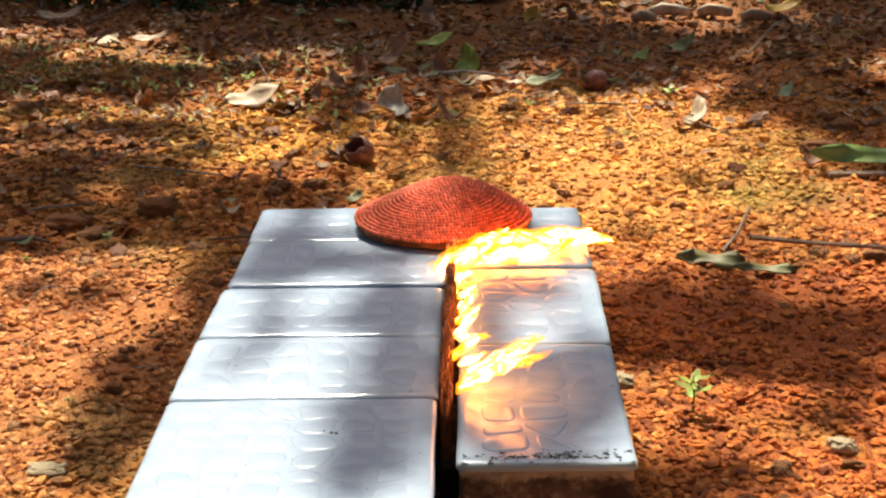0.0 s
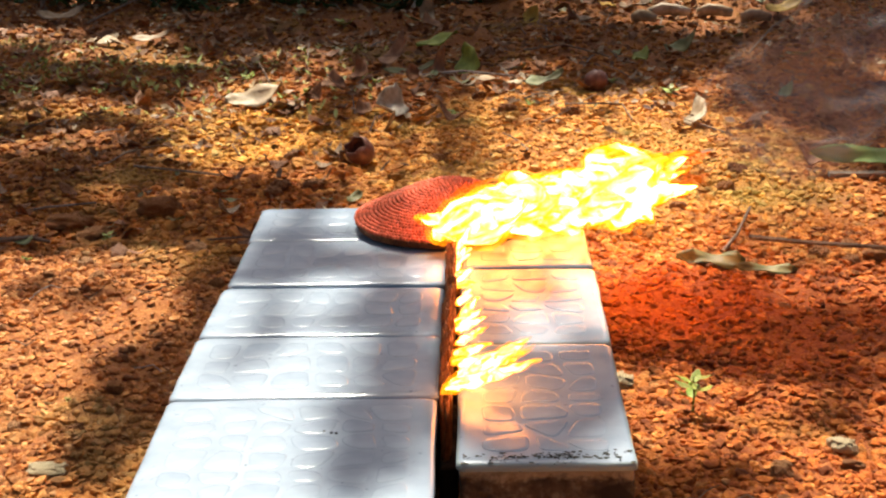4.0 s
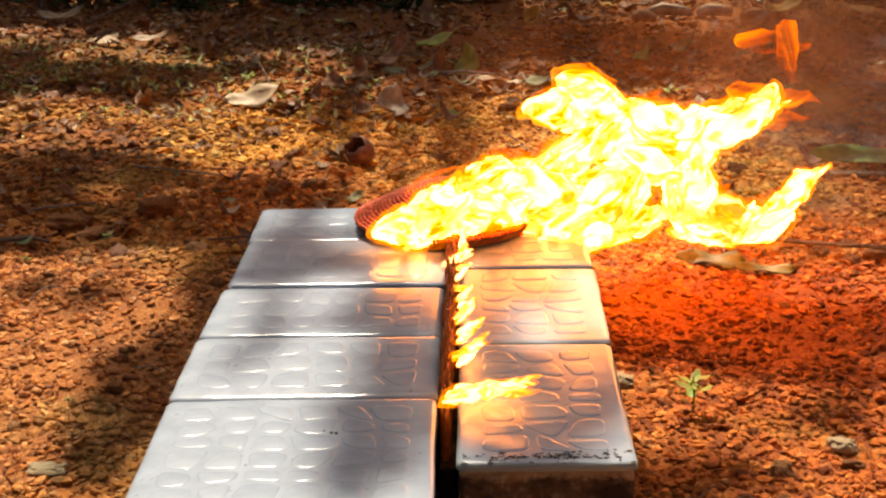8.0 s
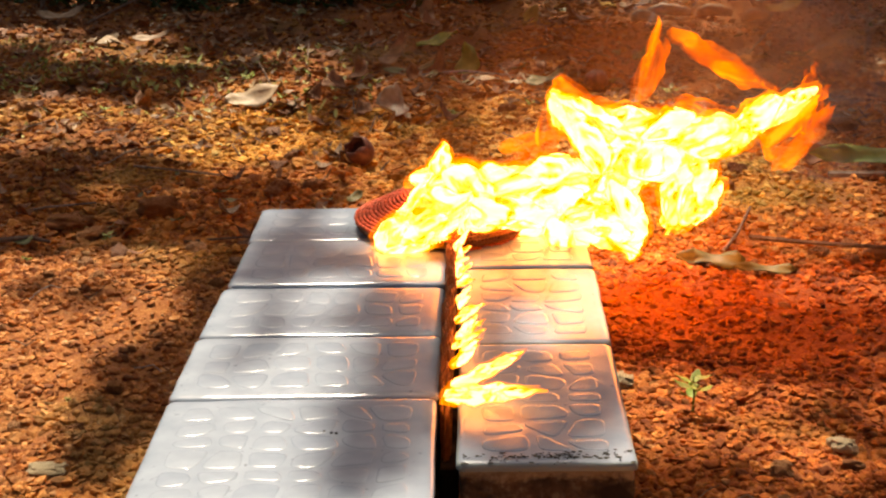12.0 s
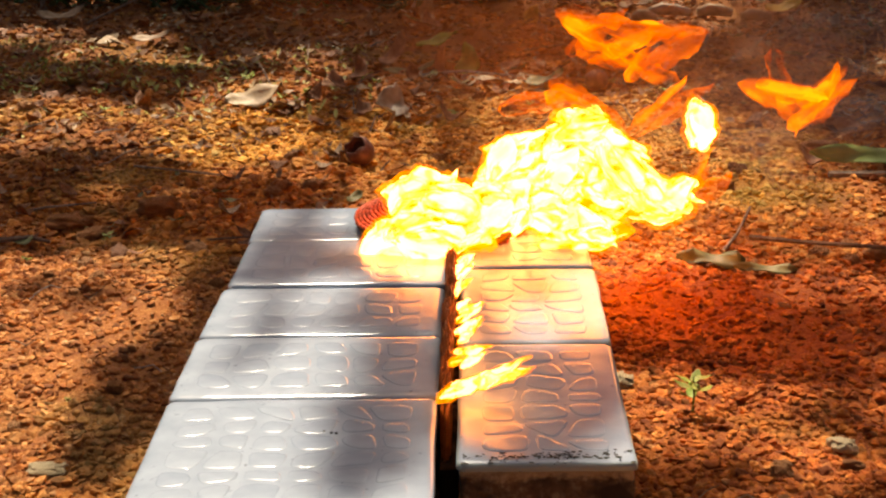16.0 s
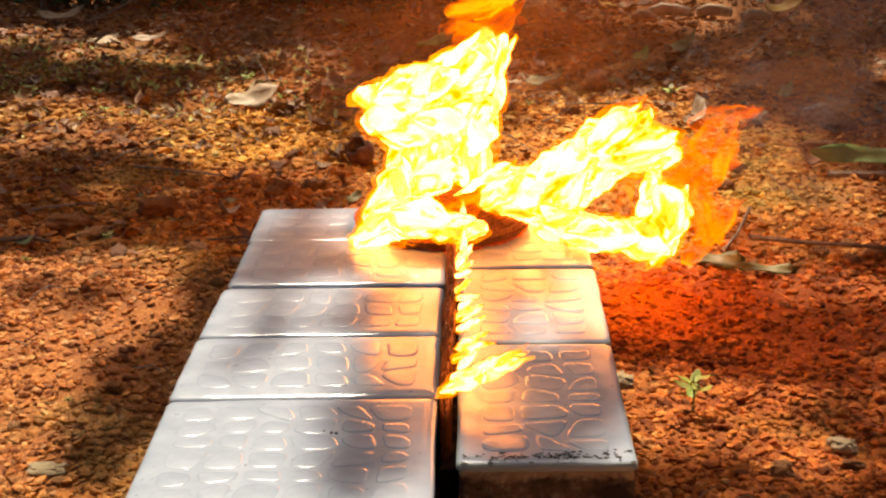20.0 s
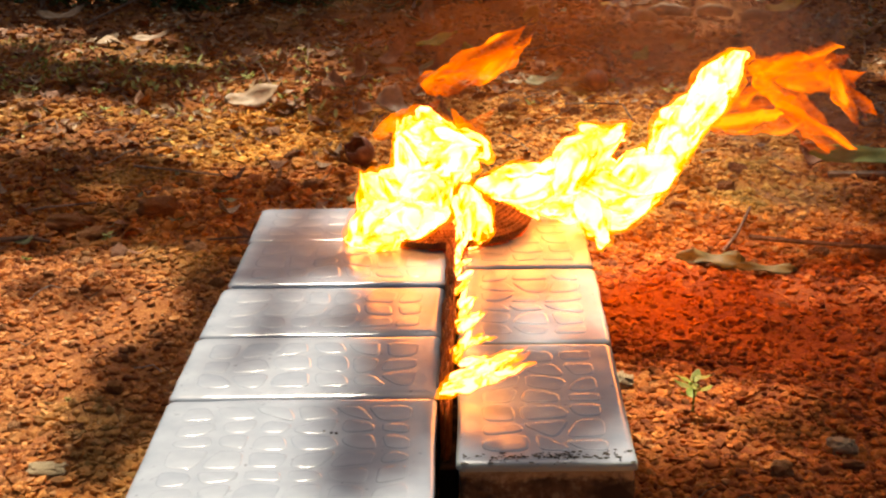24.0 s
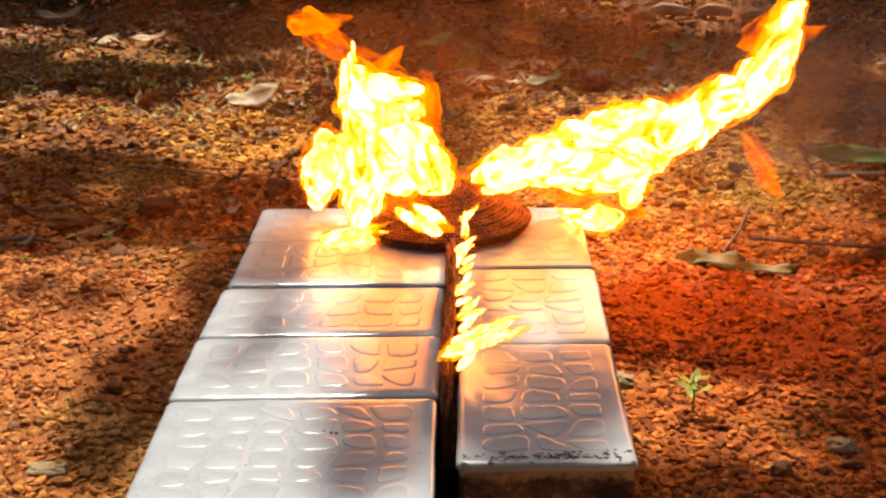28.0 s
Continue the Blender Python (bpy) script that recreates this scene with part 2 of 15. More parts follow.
# ---------------------------------------------------------------- mesh helpers


def mesh_of(name, verts, faces, material, smooth=False):
    me = bpy.data.meshes.new(name)
    me.from_pydata([tuple(v) for v in verts], [], [tuple(f) for f in faces])
    me.materials.append(material)
    if smooth:
        me.polygons.foreach_set("use_smooth", [True] * len(me.polygons))
    me.update()
    return me


def part(name, me, parent, label="", m=None):
    ob = new(name, me)
    ob.parent = parent
    if m is not None:
        ob.matrix_basis = m
    return tagged(ob, label)


def thing(name, label, category, m=None, group="", kind=""):
    ob = new(name)
    ob.empty_display_size = 0.02
    if m is not None:
        ob.matrix_basis = m
    return tagged(ob, label, category, group, kind)


def solid_of(name, bm, material, smooth=False):
    me = bpy.data.meshes.new(name)
    bm.to_mesh(me)
    bm.free()
    me.materials.append(material)
    if smooth:
        me.polygons.foreach_set("use_smooth", [True] * len(me.polygons))
    return me


def tube(spine, radii, sides=7, flat=1.0, wobble=0.0, seed=0):
    """Rings round a spine with closed ends: stems, twigs, sticks, flames."""
    r = np.random.default_rng(seed)
    spine = [Vector(p) for p in spine]
    verts, faces = [], []
    for i, (p, rad) in enumerate(zip(spine, radii)):
        d = (spine[min(i + 1, len(spine) - 1)] - spine[max(i - 1, 0)]).normalized()
        a = d.cross(Vector((0.13, 1, 0.21))).normalized()
        b = d.cross(a)
        for k in range(sides):
            w = 2 * math.pi * k / sides
            q = rad * (1 + wobble * r.uniform(-1, 1))
            verts.append(p + a * (math.cos(w) * q) + b * (math.sin(w) * q * flat))
        if i:
            o = (i - 1) * sides
            faces += [(o + k, o + (k + 1) % sides, o + sides + (k + 1) % sides, o + sides + k) for k in range(sides)]
    n = len(verts)
    verts += [spine[0], spine[-1]]
    last = n - sides
    faces += [(n, (k + 1) % sides, k) for k in range(sides)] + [(n + 1, last + k, last + (k + 1) % sides) for k in range(sides)]
    return verts, faces


def bumps(x, y, scale, seed=0):
    """Smooth random height, -1 to 1, on a plan."""
    r = np.random.default_rng(seed)
    table = r.uniform(-1, 1, (64, 64))
    u, v = x * scale, y * scale
    i, j = np.floor(u).astype(int), np.floor(v).astype(int)
    f, g = u - i, v - j
    f, g = f * f * (3 - 2 * f), g * g * (3 - 2 * g)
    c = lambda a, b: table[(i + a) % 64, (j + b) % 64]
    return (c(0, 0) * (1 - f) + c(1, 0) * f) * (1 - g) + (c(0, 1) * (1 - f) + c(1, 1) * f) * g


def ground_height(x, y):
    x, y = np.asarray(x, float), np.asarray(y, float)
    h = 0.010 * bumps(x, y, 5, 1) + 0.006 * bumps(x, y, 13, 2) + 0.003 * bumps(x, y, 41, 3) + 0.0015 * bumps(x, y, 120, 4)
    h = h + 0.012 * np.clip((y - 0.9) / 0.8, 0, 1) * bumps(x, y, 8, 5)
    beside = np.clip(np.maximum(np.maximum(-0.20 - x, x - 0.13), np.maximum(y - 0.52, -0.08 - y)) / 0.05, 0, 1)
    return h * beside - 0.004 * (1 - beside)


# ---------------------------------------------------------------- ground
def build_ground():
    far = np.array([1.4, 1.8, 2.5, 4, 7, 14, 30, 80, 200, 400])
    xs = np.concatenate([-far[::-1], np.arange(-1.1, 1.1001, 0.011), far])
    ys = np.concatenate([-far[::-1] + 0.9, np.arange(-0.2, 2.4, 0.011), far + 1.9])
    gx, gy = np.meshgrid(xs, ys)
    near = np.exp(-np.maximum(np.abs(gx) - 1.1, 0) * 2) * np.exp(-np.maximum(gy - 2.4, 0))
    gz = ground_height(gx, gy) * near
    nx = len(xs)
    verts = np.stack([gx.ravel(), gy.ravel(), gz.ravel()], 1).tolist()
    k = np.arange(len(ys) - 1)[:, None] * nx + np.arange(nx - 1)[None, :]
    k = k.ravel()
    faces = np.stack([k, k + 1, k + nx + 1, k + nx], 1).tolist()
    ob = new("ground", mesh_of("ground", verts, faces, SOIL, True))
    tagged(ob, "red laterite soil with moss and dust", "ground", kind="structure")


def chip_shape():
    bm = bmesh.new()
    bmesh.ops.create_icosphere(bm, subdivisions=1, radius=1.0)
    v = np.array([q.co for q in bm.verts])
    f = np.array([[q.index for q in face.verts] for face in bm.faces])
    bm.free()
    return v, f


def scatter_chips(x, y, size, squash=0.6, seed=0):
    """Many broken stone chips as one set of vertices and faces."""
    r = np.random.default_rng(seed)
    v, f = chip_shape()
    n, m = len(x), len(v)
    shape = v[None] * (1 + r.uniform(-0.38, 0.38, (n, m, 1)))
    shape = shape * (size[:, None, None] * r.uniform(0.65, 1.25, (n, 1, 3)) * np.array([1, 1, squash]))
    a = r.uniform(0, 2 * np.pi, n)
    tilt = r.uniform(-0.5, 0.5, n)
    c, s = np.cos(a)[:, None], np.sin(a)[:, None]
    px, py, pz = shape[..., 0], shape[..., 1], shape[..., 2]
    ct, st = np.cos(tilt)[:, None], np.sin(tilt)[:, None]
    py, pz = py * ct - pz * st, py * st + pz * ct
    qx, qy = px * c - py * s, px * s + py * c
    z = ground_height(x, y) + size * squash * 0.35
    out = np.stack([qx + x[:, None], qy + y[:, None], pz + z[:, None]], 2).reshape(-1, 3)
    faces = (f[None] + (np.arange(n) * m)[:, None, None]).reshape(-1, 3)
    return out, faces


def off_pavers(x, y, edge=0.004):
    left = (x > -0.17 - edge) & (x < 0.002) & (y > -0.12) & (y < 0.49 + edge)
    right = (x >= 0.002) & (x < 0.11 + edge) & (y > -0.003 - edge) & (y < 0.485 + edge)
    return ~(left | right)


def build_gravel():
    r = np.random.default_rng(3)
    x, y, s = [], [], []
    for count, y0, y1, lo, hi in ((40000, 0.0, 0.6, 0.0011, 0.0046), (36000, 0.45, 1.2, 0.0015, 0.0058), (20000, 1.0, 2.3, 0.0025, 0.0075)):
        yy = r.uniform(y0, y1, count)
        half = 0.33 + 0.40 * yy
        x.append(r.uniform(-1, 1, count) * half)
        y.append(yy)
        s.append(lo + (hi - lo) * r.uniform(0, 1, count) ** 2.2)
    x, y, s = map(np.concatenate, (x, y, s))
    keep = off_pavers(x, y) & (bumps(x, y, 7, 9) + 0.9 * r.uniform(-1, 1, len(x)) > -0.75)
    v, f = scatter_chips(x[keep], y[keep], s[keep], 0.62, 4)
    ob = new("gravel", mesh_of("gravel", v.tolist(), f.tolist(), GRAVEL))
    tagged(ob, "loose red laterite gravel lying on the soil", "gravel", kind="stuff")


def build_stones():
    r = np.random.default_rng(11)
    shapes = []
    for i in range(7):
        bm = bmesh.new()
        bmesh.ops.create_icosphere(bm, subdivisions=3, radius=1.0)
        for q in bm.verts:
            k = 1 + 0.35 * noise.noise(q.co * 1.3 + Vector((i * 7, 0, 0))) + 0.16 * noise.noise(q.co * 3.5 + Vector((0, i * 5, 0)))
            q.co *= k
            q.co = Vector([max(-0.86, min(0.86, c)) for c in q.co]) * 1.15 + 0.26 * noise.noise_vector(q.co * 3.5) + 0.1 * noise.noise_vector(q.co * 9)
            q.co.z *= 0.55
        shapes.append(solid_of("laterite_stone", bm, STONE))
    made = 0
    while made < 110:
        y = r.uniform(0.0, 2.0)
        x = r.uniform(-1, 1) * (0.3 + 0.4 * y)
        s = r.uniform(0.004, 0.008) if y < 0.5 else r.uniform(0.006, 0.012)
        if not off_pavers(np.array([x]), np.array([y]), s)[0]:
            continue
        ob = new("laterite_stone", shapes[made % 7])
        ob.matrix_basis = pose(x, y, float(ground_height(x, y)) + s * 0.25, r.uniform(-15, 15), r.uniform(-15, 15), r.uniform(0, 360)) @ Matrix.Diagonal((s, s * r.uniform(0.7, 1.1), s, 1))
        tagged(ob, "rough red-brown laterite stone on the soil", "stone", "laterite stones")
        made += 1
    for x, y, sx, sy, sz, turn, mat, label in (
            (0.252, 0.140, 0.0085, 0.008, 0.010, 12, PALE_STONE, "pale beige angular stone on red gravel"),
            (-0.385, 0.653, 0.022, 0.014, 0.015, -8, STONE, "large flat laterite stone beside a seedling"),
            (-0.352, 0.615, 0.016, 0.012, 0.012, 25, STONE, "blocky laterite stone beside a seedling"),
            (-0.300, 0.679, 0.021, 0.014, 0.015, 10, STONE, "rounded grey-brown stone in the shade"),
            (0.121, 0.244, 0.007, 0.009, 0.010, 5, PALE_STONE, "pale cement chip leaning at the paver's side"),
            (-0.255, 0.113, 0.012, 0.008, 0.005, 5, PALE_STONE, "flat grey stone on red gravel"),
            (0.395, 0.83, 0.022, 0.018, 0.02, 30, STONE, "large orange laterite stone by a green leaf"),
            (-0.16, 1.32, 0.013, 0.01, 0.011, 0, STONE, "pinkish stone among dry leaves"),
            (0.45, 0.97, 0.02, 0.013, 0.012, 40, STONE, "orange laterite stone at the edge of the shade"),
            (-0.28, 1.27, 0.012, 0.009, 0.012, 0, STONE, "pink rounded stone beside a dry leaf")):
        me = shapes[int(abs(x) * 97) % 7].copy()
        me.materials[0] = mat
        ob = new("stone", me)
        ob.matrix_basis = pose(x, y, float(ground_height(x, y)) + sz * 0.4, 0, 0, turn) @ Matrix.Diagonal((sx, sy, sz, 1))
        tagged(ob, label, "stone")


# ---------------------------------------------------------------- pavers
def slab(name, w, d, z0, z1, bevel, material, segments=3, uneven=0.0, seed=0):
    bm = bmesh.new()
    bmesh.ops.create_cube(bm, size=1.0)
    for v in bm.verts:
        v.co = (v.co.x * w, v.co.y * d, z0 + (v.co.z + 0.5) * (z1 - z0))
    upright = [e for e in bm.edges if abs(e.verts[0].co.z - e.verts[1].co.z) > 1e-4]
    bmesh.ops.bevel(bm, geom=upright, offset=bevel * 1.6, segments=3, affect="EDGES", profile=0.5)
    rim = [e for e in bm.edges if all(v.co.z > z1 - 1e-4 for v in e.verts) and len(e.link_faces) == 2 and any(abs(f.normal.z) < 0.5 for f in e.link_faces)]
    bmesh.ops.bevel(bm, geom=rim, offset=bevel, segments=segments, affect="EDGES", profile=0.5)
    if uneven:
        bmesh.ops.subdivide_edges(bm, edges=[e for e in bm.edges if e.calc_length() > 0.02], cuts=12, use_grid_fill=True)
        for v in bm.verts:
            v.co += uneven * noise.noise_vector(v.co * 90 + Vector((seed, 0, 0)))
    return solid_of(name, bm, material, False)


def cap_mesh(w, d, top, seed, soft):
    """A paver's smooth face: a flat field that falls off softly to rounded sides."""
    r = np.random.default_rng(seed)
    verts, faces, corner = [], [], 5
    n = 4 * (corner + 1) + 4 * 6
    for inset, z in ((0.0004, -0.0052), (0.0, -0.0040), (0.0004, -0.0026), (0.0015, -0.0015), (0.0034, -0.0008), (0.0060, -0.00032), (0.0090, -0.00006), (0.0105, 0.0), (0.0125, 0.0)):
        ring, inset = [], inset * soft
        hw, hd, rad = w / 2 - inset, d / 2 - inset, max(0.0010, 0.0052 - inset * 0.4)
        for cx, cy, start in ((1, 1, 0), (-1, 1, 90), (-1, -1, 180), (1, -1, 270)):
            for k in range(corner + 1):
                a = radians(start + 90 * k / corner)
                ring.append((cx * (hw - rad) + math.cos(a) * rad, cy * (hd - rad) + math.sin(a) * rad))
            (x0, y0), a = ring[-1], radians(start + 90)
            nx, ny = ((-1, 1), (-1, -1), (1, -1), (1, 1))[start // 90]
            x1, y1 = nx * (hw - rad) + math.cos(a) * rad, ny * (hd - rad) + math.sin(a) * rad
            ring += [(x0 + (x1 - x0) * k / 7, y0 + (y1 - y0) * k / 7) for k in range(1, 7)]
        verts += [(x, y, top + z) for x, y in ring]
    wear = [Vector((r.uniform(-1, 1) * 0.00035, r.uniform(-1, 1) * 0.00035, r.uniform(-1, 1) * 0.00012)) for _ in range(n)]
    verts = [tuple(Vector(v) + (wear[k % n] if k < 5 * n else Vector((0, 0, 0)))) for k, v in enumerate(verts)]
    for ring in range(8):
        o = ring * n
        faces += [(o + k, o + (k + 1) % n, o + n + (k + 1) % n, o + n + k) for k in range(n)]
    faces.append(tuple(8 * n + k for k in range(n)))
    me = mesh_of("paver_cap", verts, faces, CEMENT, True)
    if soft < 0.5:
        me.materials.append(WORN)
        me.polygons.foreach_set("material_index", [int(k < 4 * n) for k in range(len(faces))])
    return me


def cobble_mesh(outline, tall):
    """A flat-topped stone shape cast into a paver's face, its corners rounded off."""
    pts = [Vector((x, y)) for x, y in outline]
    for _ in range(2):
        pts = [q for a, b in zip(pts, pts[1:] + pts[:1]) for q in (a * 0.74 + b * 0.26, a * 0.26 + b * 0.74)]
    n, verts, faces = len(pts), [], []
    for inset, z in ((0.0, -0.0004), (0.0006, 0.35), (0.0012, 0.75), (0.0020, 0.95), (0.0032, 1.0)):
        verts += [(*(q * (1 - inset / q.length)), z if z < 0 else z * tall) for q in pts]
    for ring in range(4):
        o = ring * n
        faces += [(o + k, o + (k + 1) % n, o + n + (k + 1) % n, o + n + k) for k in range(n)]
    faces.append(tuple(4 * n + k for k in range(n)))
    return mesh_of("cobble", verts, faces, CEMENT, True)


def build_paver(x0, x1, y0, y1, across, deep, turn, lift, label, seed):
    w, d = x1 - x0, y1 - y0
    top = 0.06 + lift
    p = thing("paver", label, "paver", pose((x0 + x1) / 2, (y0 + y1) / 2, 0, 0, 0, turn), "pavers on the ground")
    part("body", slab("paver_body", w - 0.003, d - 0.003, -0.006, top - 0.0045, 0.002, ROUGH, 2, 0.0009, seed), p, "rough brown-stained cement underside")
    part("cap", cap_mesh(w, d, top, seed, 0.45 if x0 > 0 else (0.5 if y1 > 0.3 else 0.85)), p, "smooth grey cement face")
    r = np.random.default_rng(seed)
    mx, my = 0.0125, 0.0125
    cw, cd = (w - 2 * mx) / across, (d - 2 * my) / deep
    # corners of an uneven grid; each second row of stones is set off sideways
    node = {}
    for j in range(deep + 1):
        off = r.uniform(-0.16, 0.16) * cw
        for i in range(across + 1):
            rim_x, rim_y = i in (0, across), j in (0, deep)
            node[i, j] = Vector((-w / 2 + mx + i * cw + (0 if rim_x else off + r.uniform(-0.2, 0.2) * cw), -d / 2 + my + j * cd + (0 if rim_y else r.uniform(-0.24, 0.24) * cd)))
    for i in range(across):
        for j in range(deep):
            ring = [node[i, j], node[i + 1, j], node[i + 1, j + 1], node[i, j + 1]]
            mid = sum(ring, Vector((0, 0))) / 4
            gap = 0.0017
            edge = []
            for q, nxt in zip(ring, ring[1:] + ring[:1]):
                e = q - mid
                edge.append(e * (1 - gap * r.uniform(1.2, 2.6) / e.length))
                m = (q + nxt) / 2 - mid
                edge.append(m * (1 - gap * r.uniform(0.1, 1.3) / m.length))
            part("cobble", cobble_mesh(edge, r.uniform(0.0003, 0.0005)), p, "", pose(mid.x, mid.y, top))
    return p


def build_pavers():
    grey = "grey cement paver with cobble relief on red soil"
    for row in ((-0.1665, -0.0052, 0.3935, 0.4860, 6, 3, 0.4, 0.0000, "grey cement paver under the match dome"),
                (-0.1650, -0.0048, 0.2865, 0.3925, 6, 3, -0.3, 0.0004, "grey cement paver in front of the match dome"),
                (-0.1685, -0.0055, 0.1885, 0.2855, 6, 3, -0.4, -0.0006, grey),
                (-0.1690, -0.0054, 0.0870, 0.1875, 6, 3, 0.5, -0.0002, grey),
                (-0.1665, -0.0050, -0.0800, 0.0850, 6, 7, 0.7, 0.0006, "large grey cement paver with cobble relief, sunlit"),
                (0.0064, 0.1050, -0.0035, 0.1700, 3, 7, 0.0, 0.0, "grey cement paver with a stained broken front"),
                (0.0062, 0.1062, 0.1715, 0.3215, 3, 6, -0.4, -0.0004, grey),
                (0.0062, 0.1052, 0.3230, 0.4800, 3, 6, 0.6, 0.0, "grey cement paver beside the match dome")):
        build_paver(*row, seed=int(row[2] * 1000) + 200)


def build_algae():
    """Dark flakes of dried algae along the front edge of one paver and a few specks on another."""
    r = np.random.default_rng(17)
    verts, faces = [], []
    n = 150
    x = np.concatenate([r.uniform(0.010, 0.102, 95), r.normal(0.062, 0.016, n - 95)])
    y = np.abs(r.normal(0.0075, 0.0034, n)) + 0.0005
    for k in range(n):
        size = r.uniform(0.0003, 0.0007) + 0.0011 * r.uniform() ** 4
        z = 0.06 + min(0.0, (y[k] - 0.0042) * 0.35) + 0.0003
        o, m = len(verts), 7
        for j in range(m):
            a = 2 * math.pi * j / m
            q = size * r.uniform(0.5, 1.2)
            verts.append((x[k] + math.cos(a) * q * 1.5, y[k] - 0.0035 + math.sin(a) * q, z))
        verts.append((x[k], y[k] - 0.0035, z + 0.0003))
        faces += [(o + j, o + (j + 1) % m, o + m) for j in range(m)]
    ob = new("dried_algae", mesh_of("dried_algae", verts, faces, ALGAE))
    tagged(ob, "dark dried algae flakes along the paver's front edge", "algae", kind="stuff")
    for x, y in ((-0.0645, 0.034), (-0.0615, 0.0335), (-0.0685, 0.036)):
        v, f = tube([(x, y, 0.0608), (x, y, 0.0614), (x, y, 0.0617)], [0.0009, 0.0008, 0.0003], 7, 0.7, 0.3, int(-x * 9000))
        tagged(new("soot_crumb", mesh_of("soot_crumb", v, f, ALGAE)), "tiny black crumb of soot on the paver", "crumb", "soot crumbs")


# ---------------------------------------------------------------- matches
DOME = Vector((-0.0095, 0.428, 0.06))
RADIUS = 0.0715


def dome_height(q, a):
    """Height of the match heads over the pavers: q runs from the centre (0) to the rim (1), a is the way round."""
    lean = 0.004 * math.cos(a - 0.4)
    bell = 0.6 * (1 - q ** 1.9) + 0.4 * (0.5 + 0.5 * math.cos(math.pi * q)) ** 0.8
    return 0.0095 + 0.0265 * bell * (1 + 0.10 * q) + lean * q * (1 - q) * 3


def build_dome():
    d = thing("match_dome", "dome of red-headed matches packed in rings", "match dome", Matrix.Translation(DOME))
    # the sticks under the heads, closed towards the pavers
    rings, n = 24, 72
    verts, faces = [(0, 0, dome_height(0, 0) - 0.0012)], []
    for i in range(1, rings + 1):
        q = i / rings
        for k in range(n):
            a = 2 * math.pi * k / n
            ridge = 0.0005 if i % 2 else -0.0004
            verts.append((math.cos(a) * q * RADIUS, math.sin(a) * q * RADIUS, dome_height(q, a) - 0.0012 + ridge))
    for q, z in ((0.985, 0.003), (0.90, 0.0026)):
        for k in range(n):
            a = 2 * math.pi * k / n
            verts.append((math.cos(a) * q * RADIUS, math.sin(a) * q * RADIUS, z))
    faces += [(0, 1 + k, 1 + (k + 1) % n) for k in range(n)]
    for i in range(rings + 1):
        o = 1 + i * n
        faces += [(o + k, o + n + k, o + n + (k + 1) % n, o + (k + 1) % n) for k in range(n)]
    faces.append(tuple(1 + (rings + 1) * n + k for k in reversed(range(n))))
    part("stick_core", mesh_of("stick_core", verts, faces, CHAR, False), d, "scorched brown match sticks packed tightly")
    # one stick end per match, ring by ring
    v0, f0 = chip_shape()
    pitch = 0.0031
    wedges, ends = 14, [[], []]
    heads = [[[], []] for _ in range(wedges)]
    r = np.random.default_rng(5)
    count = int(RADIUS / pitch)
    for i in range(count + 1):
        rad = i * pitch
        q = min(rad / RADIUS, 1)
        m, turn = max(1, int(2 * math.pi * rad / 0.0030)), r.uniform()
        for k in range(m):
            a = 2 * math.pi * (k + turn) / m
            rr = rad + r.uniform(-0.00025, 0.00025)
            c = np.array((math.cos(a) * rr, math.sin(a) * rr, dome_height(q, a) + r.uniform(-0.0004, 0.0004)))
            w = int((a % (2 * math.pi)) / (2 * math.pi) * wedges) % wedges
            for pool, shift, size in ((heads[w], 0.0004, (0.00185, 0.00185, 0.0020)), (ends, -0.0016, (0.0014, 0.0014, 0.0017))):
                o = len(pool[0])
                pool[0].extend((v0 * np.array(size) + c + np.array((0, 0, shift))).tolist())
                pool[1].extend((f0 + o).tolist())
    ob = part("stick_layer", mesh_of("stick_layer", ends[0], ends[1], CHAR, True), d, "scorched match stick ends in rings")
    tagged(ob, kind="stuff")
    made = []
    for w in range(wedges):
        ob = part("head_sector", mesh_of("head_sector", heads[w][0], heads[w][1], RED, True), d, "bright red match heads in rings")
        tagged(ob, kind="stuff")
        made.append(ob)
    return made


def build_fuse():
    f = thing("match_fuse", "row of scorched matches standing in the gap between pavers", "matches")
    r = np.random.default_rng(8)
    sticks = []
    for i in range(3):
        v, t = tube([(0, 0, 0), (0, 0, 0.02), (0, 0, 0.04), (0, 0, 0.0425)], [0.0011, 0.0011, 0.0011, 0.0006], 5, 1, 0.12, i)
        sticks.append(mesh_of("match", v, t, STICK))
    for row, x in ((0, -0.0030), (1, 0.0004)):
        for k in range(84):
            y = 0.075 + k * 0.00335 + row * 0.0015
            low = max(0.0, (0.13 - y)) * 0.16
            part("match", sticks[int(r.integers(3))], f, "", pose(x + r.uniform(-0.0007, 0.0007), y, 0.0225 + 0.006 * min(1, (y - 0.075) / 0.12) - low + r.uniform(-0.0004, 0.0005), r.uniform(-2, 2), r.uniform(-2, 3), r.uniform(0, 90)))
    bed = slab("sand_bed", 0.0105, 0.30, -0.006, 0.0225, 0.001, ROUGH, 1)
    part("sand_bed", bed, f, "dark soil packed in the gap", pose(0.0005, 0.215, 0))
    return f


